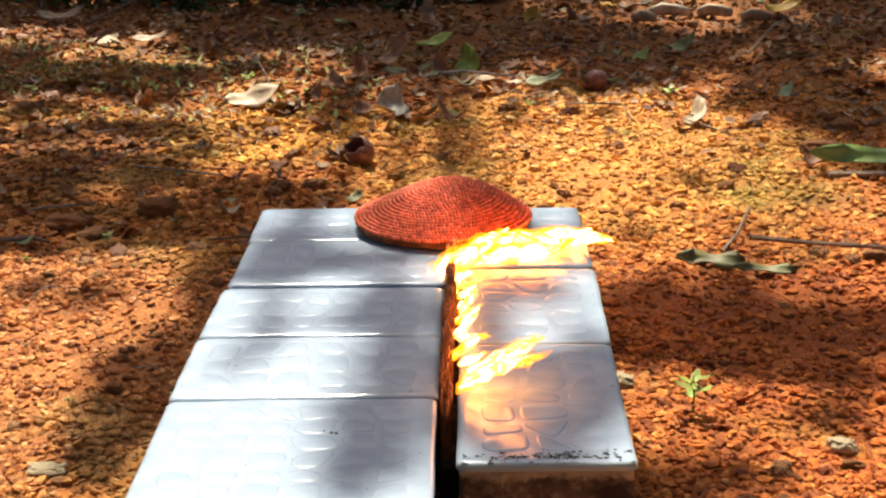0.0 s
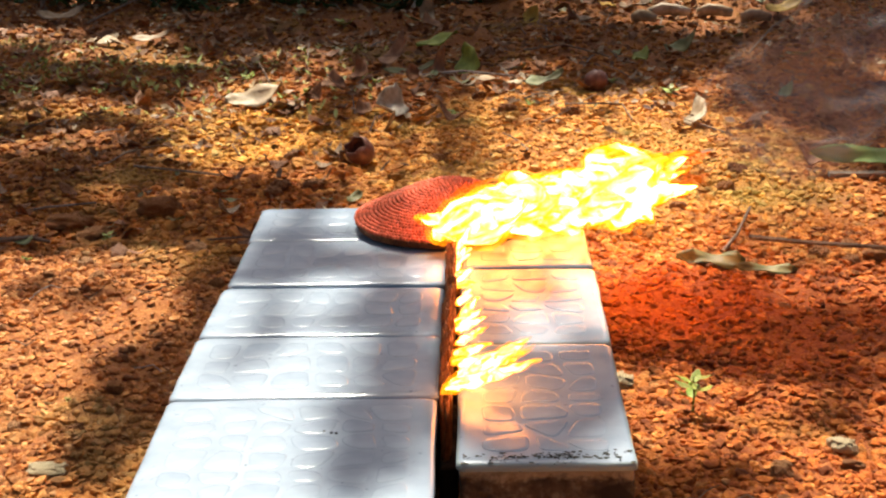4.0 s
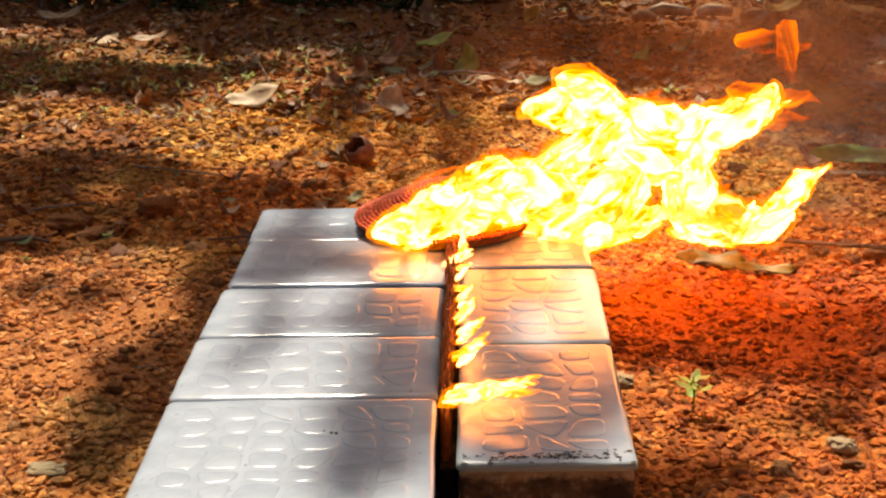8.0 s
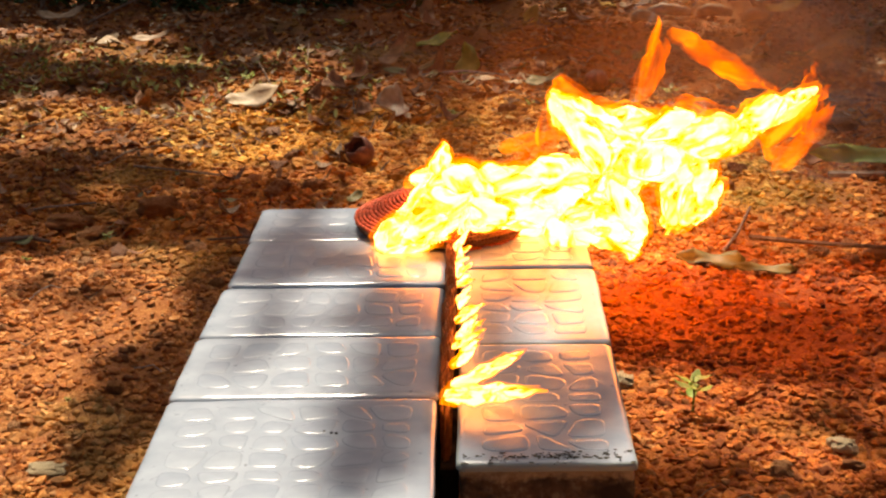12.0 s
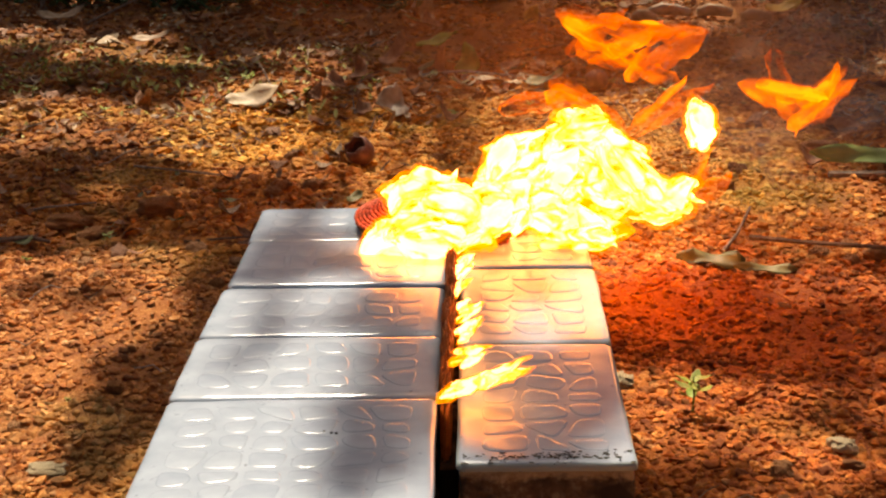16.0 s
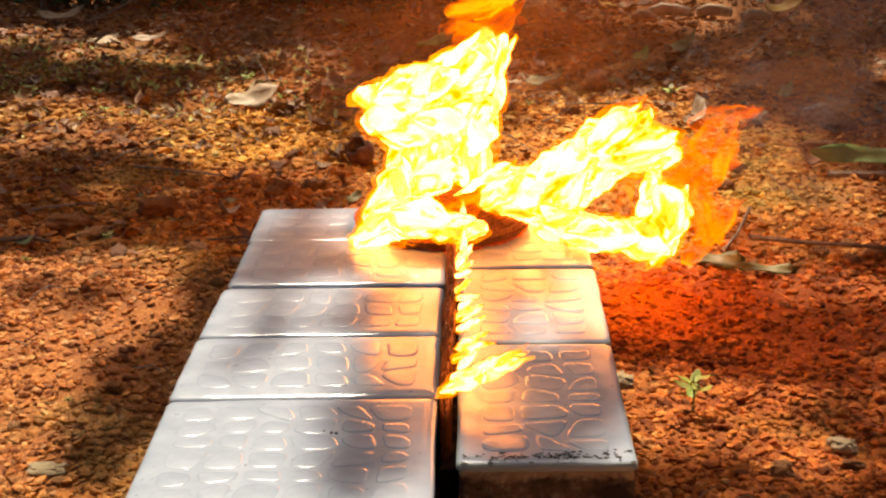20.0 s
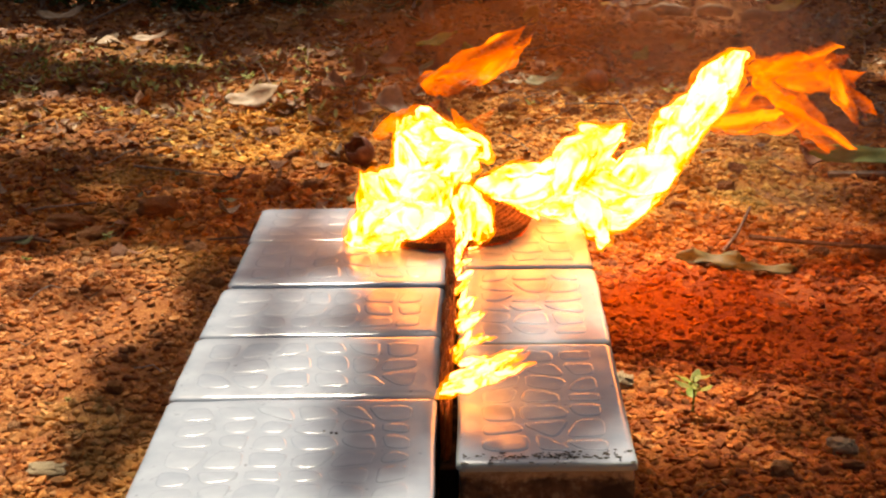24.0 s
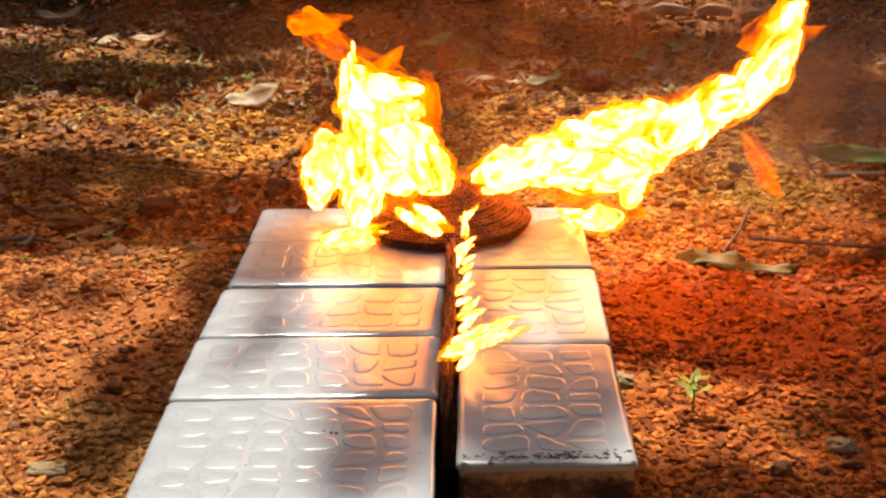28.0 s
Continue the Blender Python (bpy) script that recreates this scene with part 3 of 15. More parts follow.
# ---------------------------------------------------------------- plants and litter
def leaf_mesh(name, length, width, curl, material, seed=0, wave=0.0, fold=0.25):
    """A leaf blade with a midrib fold, curled along its length, with a little thickness."""
    r = np.random.default_rng(seed)
    n, m = 9, 5
    top = []
    for i in range(n):
        u = i / (n - 1)
        w = width / 2 * (math.sin(math.pi * u ** 0.8) ** 0.75 + 0.02)
        for j in range(m):
            s = (j / (m - 1) - 0.5) * 2
            bend = curl * length * (u - 0.5) ** 2 * 2
            top.append((s * w, (u - 0.5) * length, bend + abs(s) * w * fold + wave * width * math.sin(u * 9 + s * 2 + seed) * abs(s) + r.uniform(-0.02, 0.02) * width))
    low = [(x, y, z - 0.0005) for x, y, z in top]
    faces, k = [], n * m
    for i in range(n - 1):
        for j in range(m - 1):
            a = i * m + j
            faces.append((a, a + 1, a + m + 1, a + m))
            faces.append((k + a, k + a + m, k + a + m + 1, k + a + 1))
    rim = [j for j in range(m)] + [i * m + m - 1 for i in range(1, n)] + [(n - 1) * m + j for j in range(m - 2, -1, -1)] + [i * m for i in range(n - 2, 0, -1)]
    for a, b in zip(rim, rim[1:] + rim[:1]):
        faces.append((b, a, k + a, k + b))
    return mesh_of(name, top + low, faces, material, True)


def lay(x, y, up=0.004):
    return float(ground_height(x, y)) + up


def build_leaves():
    for x, y, z, rx, ry, rz, length, width, curl, mat, name, label in (
            (-0.272, 1.150, 0.010, 14, 24, -68, 0.078, 0.040, 0.35, DRY, "dry_leaf", "pale dry curled leaf lying in sunlight"),
            (-0.225, 1.120, 0.008, -8, -15, -80, 0.055, 0.032, -0.3, DRY, "dry_leaf", "pale crumpled dry leaf on the soil"),
            (-0.090, 1.085, 0.016, 42, 20, 20, 0.050, 0.042, 0.4, DRY, "dry_leaf", "curled pale dry leaf standing on edge"),
            (0.284, 1.000, 0.014, 24, -34, -28, 0.066, 0.030, 0.2, DRY, "dry_leaf", "pale silvery dry leaf in sunlight"),
            (-0.502, 1.590, 0.010, 8, 18, -70, 0.062, 0.018, 0.3, DRY, "dry_leaf", "long pale dry leaf in dappled sun"),
            (-0.560, 1.560, 0.009, -6, 12, -80, 0.055, 0.022, -0.3, DRY, "dry_leaf", "torn dry leaf in dappled sun"),
            (-0.726, 1.875, 0.014, 5, 15, -72, 0.085, 0.03, 0.4, DRY, "dry_leaf", "large dry leaf lying on litter"),
            (-0.069, 1.817, 0.020, 60, 10, 15, 0.050, 0.028, 0.8, DRY, "dry_leaf", "pale dry leaf standing upright"),
            (-0.060, 1.740, 0.010, 20, 10, 25, 0.060, 0.030, 0.4, BROWN, "brown_leaf", "brown dry leaf on shaded soil"),
            (0.114, 1.840, 0.016, 55, 25, -10, 0.042, 0.028, 0.5, YELLOW, "yellow_leaf", "fallen yellow leaf standing on edge"),
            (0.245, 1.83, 0.008, 10, 0, 60, 0.034, 0.020, 0.3, YELLOW, "yellow_leaf", "small yellow leaf on the soil"),
            (-0.043, 1.560, 0.012, 18, 14, -78, 0.068, 0.030, 0.2, GREEN, "green_leaf", "fallen green leaf on shaded soil"),
            (0.008, 1.372, 0.020, 58, -18, -30, 0.055, 0.040, 0.4, GREEN, "green_leaf", "dark green leaf standing upright"),
            (-0.035, 1.320, 0.012, 40, 22, 35, 0.062, 0.026, 0.7, BROWN, "brown_leaf", "curled tan leaf standing on edge"),
            (-0.075, 1.345, 0.007, 8, 10, -80, 0.080, 0.018, 0.3, DULL_GREEN, "green_leaf", "narrow grey-green leaf on the soil"),
            (0.113, 1.275, 0.009, 14, 10, -75, 0.058, 0.028, 0.3, DULL_GREEN, "green_leaf", "dull green leaf at the edge of the shade"),
            (0.045, 1.245, 0.006, 6, 4, 80, 0.070, 0.026, 0.1, DRY, "dry_leaf", "flat tan leaf at the edge of the shade"),
            (-0.105, 1.42, 0.018, 30, 10, -25, 0.075, 0.026, 0.6, BROWN, "brown_leaf", "narrow brown leaf leaning on litter"),
            (0.33, 1.47, 0.014, 30, 25, -60, 0.05, 0.022, 0.8, DULL_GREEN, "green_leaf", "curled green-brown leaf in the shade"),
            (0.26, 1.41, 0.010, 20, 5, -30, 0.040, 0.022, 0.4, GREEN, "green_leaf", "small green leaf in the shade"),
            (0.30, 1.86, 0.010, 10, 0, -80, 0.06, 0.03, 0.3, DRY, "dry_leaf", "dry leaf touched by sunlight"),
            (0.56, 1.84, 0.016, 20, 20, -60, 0.09, 0.03, 0.5, YELLOW, "yellow_leaf", "dry yellow-brown leaf in sunlight"),
            (0.20, 1.72, 0.008, 10, 0, 70, 0.05, 0.022, 0.4, DRY, "dry_leaf", "small tan leaf in sunlight"),
            (0.345, 0.98, 0.007, 12, -8, -55, 0.04, 0.02, 0.4, BROWN, "brown_leaf", "small brown leaf on gravel"),
            (0.372, 0.775, 0.009, 16, -18, 30, 0.035, 0.02, 0.5, BROWN, "brown_leaf", "tan leaf lying on sunlit gravel"),
            (-0.155, 0.585, 0.007, 8, 6, -75, 0.03, 0.010, 0.4, DRY, "dry_leaf", "small pale leaf behind the pavers"),
            (0.02, 2.0, 0.012, 6, 10, -80, 0.13, 0.035, 0.3, DRY, "dry_leaf", "long pale dry leaf on litter"),
            (-0.170, 1.190, 0.014, 30, 22, 40, 0.042, 0.028, 0.48, BROWN, "brown_leaf", "crumpled dark brown leaf in the shade"),
            (-0.140, 1.250, 0.016, 35, -20, -20, 0.045, 0.028, 0.54, BROWN, "brown_leaf", "curled dark brown leaf in the shade"),
            (-0.205, 1.240, 0.014, 22, 30, 70, 0.038, 0.025, 0.42, BROWN, "brown_leaf", "folded brown leaf in the shade"),
            (-0.125, 1.080, 0.010, 18, -15, 10, 0.035, 0.022, 0.36, BROWN, "brown_leaf", "brown leaf behind a nut shell"),
            (-0.175, 1.010, 0.008, 12, 12, 60, 0.036, 0.024, 0.5, BROWN, "brown_leaf", "brown leaf scrap on the soil"),
            (-0.070, 1.240, 0.016, 45, 10, 15, 0.029, 0.020, 0.36, BROWN, "brown_leaf", "brown leaf standing on edge"),
            (-0.62, 1.31, 0.006, 6, 10, -70, 0.04, 0.015, 0.3, BROWN, "brown_leaf", "small brown leaf on mossy soil")):
        ob = new(name, leaf_mesh(name, length, width, curl, mat, int(abs(x) * 1000 + y * 100), 0.12))
        ob.matrix_basis = pose(x, y, lay(x, y, z), rx, ry, rz)
        tagged(ob, label, "leaf")
    # scattered litter in the shaded back
    shapes = [leaf_mesh("litter_leaf", 1.0, w, c, m, i, 0.12) for i, (w, c, m) in enumerate(((0.42, 0.4, BROWN), (0.5, -0.3, BROWN), (0.36, 0.8, DRY), (0.3, 0.5, BROWN), (0.5, 0.9, BROWN), (0.4, 0.3, DULL_GREEN)))]
    r = np.random.default_rng(21)
    for i in range(370):
        y = 0.95 + 1.15 * r.uniform() ** 0.75
        x = r.uniform(-1, 1) * (0.28 + 0.36 * y)
        if i >= 300:
            x, y = r.uniform(-0.52, -0.1), r.uniform(0.53, 0.98)
        elif 1.0 > y and -0.2 < x < 0.25:
            continue
        s = r.uniform(0.014, 0.046) * (1.0 if i < 300 else 0.7)
        ob = new("litter_leaf", shapes[int(r.integers(6))])
        ob.matrix_basis = pose(x, y, lay(x, y, 0.006), r.uniform(-28, 28), r.uniform(-28, 28), r.uniform(0, 360)) @ Matrix.Diagonal((s, s, s, 1))
        tagged(ob, "withered leaf in the litter on red soil", "leaf", "leaf litter")


def build_leaf_crumbs():
    """Crumbled bits of leaf over the shaded soil."""
    r = np.random.default_rng(63)
    verts, faces = [], []
    for k in range(2600):
        y = 0.85 + 1.25 * r.uniform() ** 0.8
        x = r.uniform(-1, 1) * (0.3 + 0.37 * y)
        if y < 1.1 and -0.12 < x < 0.28 and r.uniform() < 0.75:
            continue
        s = r.uniform(0.003, 0.011)
        a = r.uniform(0, 6.28)
        c = np.array((x, y, float(ground_height(x, y)) + 0.004 + s * 0.25))
        d = np.array((math.cos(a), math.sin(a), r.uniform(-0.4, 0.4))) * s
        e = np.array((-math.sin(a), math.cos(a), r.uniform(-0.5, 0.5))) * s * r.uniform(0.35, 0.6)
        up = np.array((0, 0, s * r.uniform(0.1, 0.45)))
        o = len(verts)
        verts += [tuple(q) for q in (c - d, c - d * 0.25 + e + up, c + d * 0.45 + e * 0.8, c + d + up * 0.5, c + d * 0.3 - e + up, c - d * 0.4 - e * 0.9, c - up * 0.3)]
        faces += [(o + j, o + (j + 1) % 6, o + 6) for j in range(6)]
    ob = new("leaf_crumbs", mesh_of("leaf_crumbs", verts, faces, CRUMBS))
    tagged(ob, "crumbled brown bits of leaf strewn over soil", "leaf litter", kind="stuff")


def build_litter():
    """Pale flakes of dead leaf, tiny weeds and clods over the back of the ground."""
    r = np.random.default_rng(64)

    def flakes(name, count, sizes, upright, material, label, category, spot):
        verts, faces = [], []
        while len(verts) < count * 7:
            x, y = spot()
            if bumps(np.array(x), np.array(y), 9, 21) + r.uniform(-0.6, 0.6) < 0:
                continue
            s, a = r.uniform(*sizes), r.uniform(0, 6.28)
            c = np.array((x, y, float(ground_height(x, y)) + 0.004 + s * 0.3))
            d = np.array((math.cos(a), math.sin(a), r.uniform(0, upright))) * s
            e = np.array((-math.sin(a), math.cos(a), r.uniform(-0.4, 0.4))) * s * r.uniform(0.3, 0.55)
            up = np.array((0, 0, s * r.uniform(0.1, 0.4)))
            o = len(verts)
            verts += [tuple(q) for q in (c - d, c - d * 0.25 + e + up, c + d * 0.45 + e * 0.8, c + d + up * 0.5, c + d * 0.3 - e + up, c - d * 0.4 - e * 0.9, c - up * 0.3)]
            faces += [(o + j, o + (j + 1) % 6, o + 6) for j in range(6)]
        tagged(new(name, mesh_of(name, verts, faces, material)), label, category, kind="stuff")

    flakes("pale_litter", 900, (0.003, 0.011), 0.4, DRY, "pale dry flakes of leaf strewn over shaded soil", "leaf litter", lambda: (r.uniform(-0.85, 0.75), r.uniform(1.0, 2.0)))
    flakes("weeds", 700, (0.0025, 0.0065), 1.2, WEED, "tiny yellow-green weeds sprouting from shaded soil", "weeds", lambda: (r.uniform(-0.75, -0.12), r.normal(1.33, 0.13)))
    x, y = r.uniform(-0.62, -0.06, 680), r.uniform(0.58, 1.45, 680)
    v, f = scatter_chips(x, y, r.uniform(0.003, 0.010, 680), 0.6, 65)
    tagged(new("clods", mesh_of("clods", v.tolist(), f.tolist(), GRAVEL)), "brown clods of earth lying on the soil", "clods", kind="stuff")


def build_long_leaves():
    """The wide green blade with a wavy edge and the withered one on the gravel."""
    for x, y, rz, length, width, mat, thick, label in ((0.435, 0.762, 88, 0.145, 0.028, LEAF_GREEN, 0.012, "long green leaf with wavy edge on a stalk"),
                                                        (0.222, 0.500, 80, 0.060, 0.020, DULL_GREEN, 0.006, "withered green leaf piece on gravel"),
                                                        (0.266, 0.478, 83, 0.054, 0.012, DULL_GREEN, 0.006, "curled green strip of leaf on gravel")):
        ob = new("long_leaf", leaf_mesh("long_leaf", length, width, 0.12, mat, 5, 0.22, 0.35))
        ob.matrix_basis = pose(x, y, lay(x, y, thick), 3, -38 if width > 0.025 else -22, rz)
        tagged(ob, label, "leaf")
    for pts, rad, label in (([(0.262, 0.535, 0.012), (0.30, 0.522, 0.014), (0.35, 0.505, 0.012), (0.45, 0.49, 0.009)], 0.0026, "long grey dry stalk on gravel"),
                            ([(0.38, 0.742, 0.005), (0.44, 0.739, 0.006), (0.54, 0.735, 0.006)], 0.004, "dry leaf stalk under a green blade"),
                            ([(0.238, 0.53, 0.004), (0.255, 0.555, 0.010), (0.272, 0.590, 0.022)], 0.0018, "thin brown leaf stalk leaning up"),
                            ([(0.43, 1.48, 0.006), (0.48, 1.56, 0.03), (0.54, 1.64, 0.04)], 0.0018, "pale thin twig in the shade"),
                            ([(-0.255, 1.19, 0.016), (-0.275, 1.245, 0.028), (-0.285, 1.28, 0.032)], 0.0014, "thin pale twig beside a dry leaf"),
                            ([(0.12, 1.10, 0.004), (0.17, 1.085, 0.010), (0.20, 1.07, 0.012), (0.205, 1.0, 0.005)], 0.0015, "bent pale twig in sunlight"),
                            ([(-0.06, 1.30, 0.004), (0.0, 1.28, 0.012), (0.07, 1.29, 0.010)], 0.0022, "dark twig at the edge of the shade"),
                            ([(0.09, 1.47, 0.005), (0.15, 1.46, 0.010), (0.22, 1.45, 0.006)], 0.002, "dark twig in the shade"),
                            ([(-0.36, 0.83, 0.006), (-0.31, 0.81, 0.009), (-0.26, 0.80, 0.005)], 0.0015, "pale twig on shaded soil"),
                            ([(-0.26, 0.595, 0.004), (-0.2, 0.575, 0.008), (-0.15, 0.58, 0.004)], 0.0012, "thin grey twig behind the pavers"),
                            ([(-0.44, 0.60, 0.004), (-0.41, 0.602, 0.008), (-0.39, 0.60, 0.006)], 0.003, "grey twig on sunlit gravel"),
                            ([(-0.45, 0.69, 0.004), (-0.42, 0.695, 0.010), (-0.37, 0.70, 0.010)], 0.0016, "thin pale twig over a stone"),
                            ([(-0.80, 2.02, -0.005), (-0.802, 2.02, 0.03), (-0.80, 2.03, 0.16)], 0.006, "thin upright dry stem at the hedge"),
                            ([(-0.39, 2.03, -0.005), (-0.388, 2.03, 0.03), (-0.392, 2.04, 0.16)], 0.004, "pale upright stem at the hedge"),
                            ([(-0.603, 2.07, -0.005), (-0.6, 2.07, 0.05), (-0.604, 2.08, 0.2)], 0.007, "dark upright stem at the hedge"),
                            ([(-0.335, 2.05, -0.005), (-0.333, 2.05, 0.05), (-0.336, 2.06, 0.2)], 0.009, "dark upright stem at the hedge"),
                            ([(-0.67, 1.83, 0.01), (-0.60, 1.90, 0.03), (-0.52, 1.93, 0.05)], 0.0022, "pale bent twig over a dry leaf")):
        v, f = tube([(x, y, z + float(ground_height(x, y))) for x, y, z in pts], [rad * (1 - 0.35 * i / (len(pts) - 1)) for i in range(len(pts))], 6, 1, 0.12, int(rad * 1e5))
        tagged(new("twig", mesh_of("twig", v, f, TWIG)), label, "twig")
    r = np.random.default_rng(52)
    for i in range(55):
        y = 0.85 + 1.2 * r.uniform()
        x = r.uniform(-1, 1) * (0.3 + 0.36 * y)
        a, ln = r.uniform(0, math.pi), r.uniform(0.02, 0.075)
        pts = [(x + math.cos(a) * ln * u, y + math.sin(a) * ln * u + 0.006 * math.sin(4 * u + i), 0.006 + 0.006 * math.sin(3 * u)) for u in (-0.5, -0.15, 0.2, 0.5)]
        v, f = tube([(p, q, z + float(ground_height(p, q))) for p, q, z in pts], [0.0014, 0.0013, 0.001, 0.0006], 5, 1, 0.15, i)
        tagged(new("twig", mesh_of("twig", v, f, TWIG)), "thin dry twig in the leaf litter", "twig", "litter twigs")
    for i in range(16):
        x, y = (r.uniform(0.12, 0.33), r.uniform(-0.01, 0.14)) if i < 10 else (r.uniform(-0.36, -0.22), r.uniform(0.1, 0.45))
        a, ln = r.uniform(-0.6, 0.6), r.uniform(0.012, 0.035)
        pts = [(x + math.cos(a) * ln * u, y + math.sin(a) * ln * u + 0.004 * math.sin(5 * u + i), 0.006 + 0.003 * math.sin(4 * u + i)) for u in (-0.5, -0.2, 0.15, 0.5)]
        v, f = tube([(p, q, z + float(ground_height(p, q))) for p, q, z in pts], [0.0005, 0.0006, 0.0005, 0.0003], 5, 1, 0.1, i)
        tagged(new("rootlet", mesh_of("rootlet", v, f, TWIG)), "thin pale dry rootlet on red gravel", "root", "dry rootlets")
    # bent dry bark in sunlight at the back
    for x, y, ln in ((0.35, 1.80, 0.07), (0.43, 1.81, 0.06), (0.50, 1.80, 0.05), (0.30, 1.74, 0.04)):
        v, f = tube([(x - ln / 2, y, 0.010), (x - ln / 6, y + 0.004, 0.015), (x + ln / 6, y, 0.014), (x + ln / 2, y - 0.006, 0.010)], [0.008, 0.011, 0.010, 0.007], 9, 0.7, 0.12, int(x * 100))
        ob = new("bark_piece", mesh_of("bark_piece", [(p, q, h + float(ground_height(x, y))) for p, q, h in v], f, DRY, True))
        tagged(ob, "pale curled piece of bark in dappled sun", "bark", "bark pieces")


def build_seedlings():
    leaf = leaf_mesh("leaf", 1.0, 0.5, 0.25, GREEN, 3, 0.05)
    g = np.random.default_rng(77)
    sprouts = [(float(g.uniform(-0.7, -0.1)), float(g.uniform(1.12, 1.6)), 0.008, float(g.uniform(0.006, 0.011)), 5, 40 + k) for k in range(26)]
    for x, y, h, s, n, seed in ((0.162, 0.186, 0.030, 0.014, 8, 1), (-0.335, 0.600, 0.010, 0.009, 6, 2), (-0.588, 1.222, 0.014, 0.015, 5, 3), (0.271, 1.160, 0.014, 0.014, 6, 4),
                                (-0.010, 1.080, 0.006, 0.012, 4, 5), (-0.305, 1.30, 0.012, 0.012, 6, 6), (0.085, 1.11, 0.008, 0.009, 4, 7), (-0.50, 1.23, 0.012, 0.011, 5, 8), (-0.44, 1.16, 0.006, 0.008, 4, 9),
                                (-0.375, 1.13, 0.006, 0.009, 5, 10), (-0.195, 1.36, 0.008, 0.011, 5, 11), (0.21, 1.30, 0.008, 0.012, 5, 12), (-0.21, 1.78, 0.012, 0.02, 4, 13), (-0.40, 0.555, 0.005, 0.006, 5, 14),
                                (-0.265, 0.205, 0.004, 0.004, 4, 15), (-0.56, 1.28, 0.012, 0.012, 5, 16), (-0.42, 1.36, 0.014, 0.012, 5, 17), (-0.36, 1.44, 0.01, 0.012, 5, 18), (-0.63, 1.43, 0.012, 0.012, 5, 19),
                                (0.112, 0.005, 0.006, 0.012, 5, 20), (-0.86, 1.45, 0.05, 0.05, 4, 21), *sprouts):
        r = np.random.default_rng(seed)
        p = thing("seedling", "small bright green seedling growing from red soil", "seedling", pose(x, y, lay(x, y, -0.001)), "seedlings")
        v, f = tube([(0, 0, 0), (0.001, 0, h * 0.5), (0, 0.001, h)], [0.0009, 0.0008, 0.0005], 5)
        part("stem", mesh_of("stem", v, f, GREEN), p)
        for k in range(n):
            a = k * 137.5 + r.uniform(-20, 20)
            m = pose(0, 0, h * (0.45 + 0.55 * k / n), 0, 0, a) @ pose(0, s * 0.55, s * 0.15, r.uniform(5, 35), 0, 0) @ Matrix.Diagonal((s, s, s, 1))
            part("leaf", leaf, p, "", m)


def build_nuts():
    # a cracked hollow shell with a fibrous rim
    s = thing("nut_shell", "cracked dark brown hollow nut shell", "nut shell", pose(-0.113, 0.868, lay(-0.113, 0.868, 0.014), 30, -30, 0))
    verts, faces, n = [], [], 14
    profile = [(0.002, -0.016), (0.009, -0.014), (0.0145, -0.008), (0.0165, 0.0), (0.0155, 0.008), (0.0125, 0.013), (0.011, 0.0125), (0.0135, 0.007), (0.0145, 0.0), (0.0125, -0.007), (0.006, -0.012), (0.001, -0.013)]
    for i, (rad, z) in enumerate(profile):
        for k in range(n):
            a = 2 * math.pi * k / n
            jag = 0.0022 * math.sin(5 * a + 1) + 0.0016 * math.sin(3 * a) if i in (5, 6) else 0
            verts.append((math.cos(a) * rad, math.sin(a) * rad, z + jag))
        if i:
            o = (i - 1) * n
            faces += [(o + k, o + (k + 1) % n, o + n + (k + 1) % n, o + n + k) for k in range(n)]
    faces += [tuple(reversed(range(n))), tuple((len(profile) - 1) * n + k for k in range(n))]
    part("shell", mesh_of("shell", verts, faces, SHELL, True), s)
    v, f = tube([(-0.012, 0.004, 0.006), (-0.018, 0.002, 0.012), (-0.021, -0.002, 0.004), (-0.017, -0.006, -0.004)], [0.004, 0.005, 0.0045, 0.002], 7, 0.5, 0.2, 2)
    part("husk", mesh_of("husk", v, f, HUSK, True), s, "torn fibrous husk flap")
    bm = bmesh.new()
    bmesh.ops.create_icosphere(bm, subdivisions=3, radius=0.0165)
    for q in bm.verts:
        q.co *= 1 + 0.06 * noise.noise(q.co * 120)
        q.co.z *= 0.9
    nut = new("dark_nut", solid_of("dark_nut", bm, SHELL, True))
    nut.matrix_basis = pose(0.183, 1.268, lay(0.183, 1.268, 0.012))
    tagged(nut, "round dark brown nut at the edge of the shade", "nut")


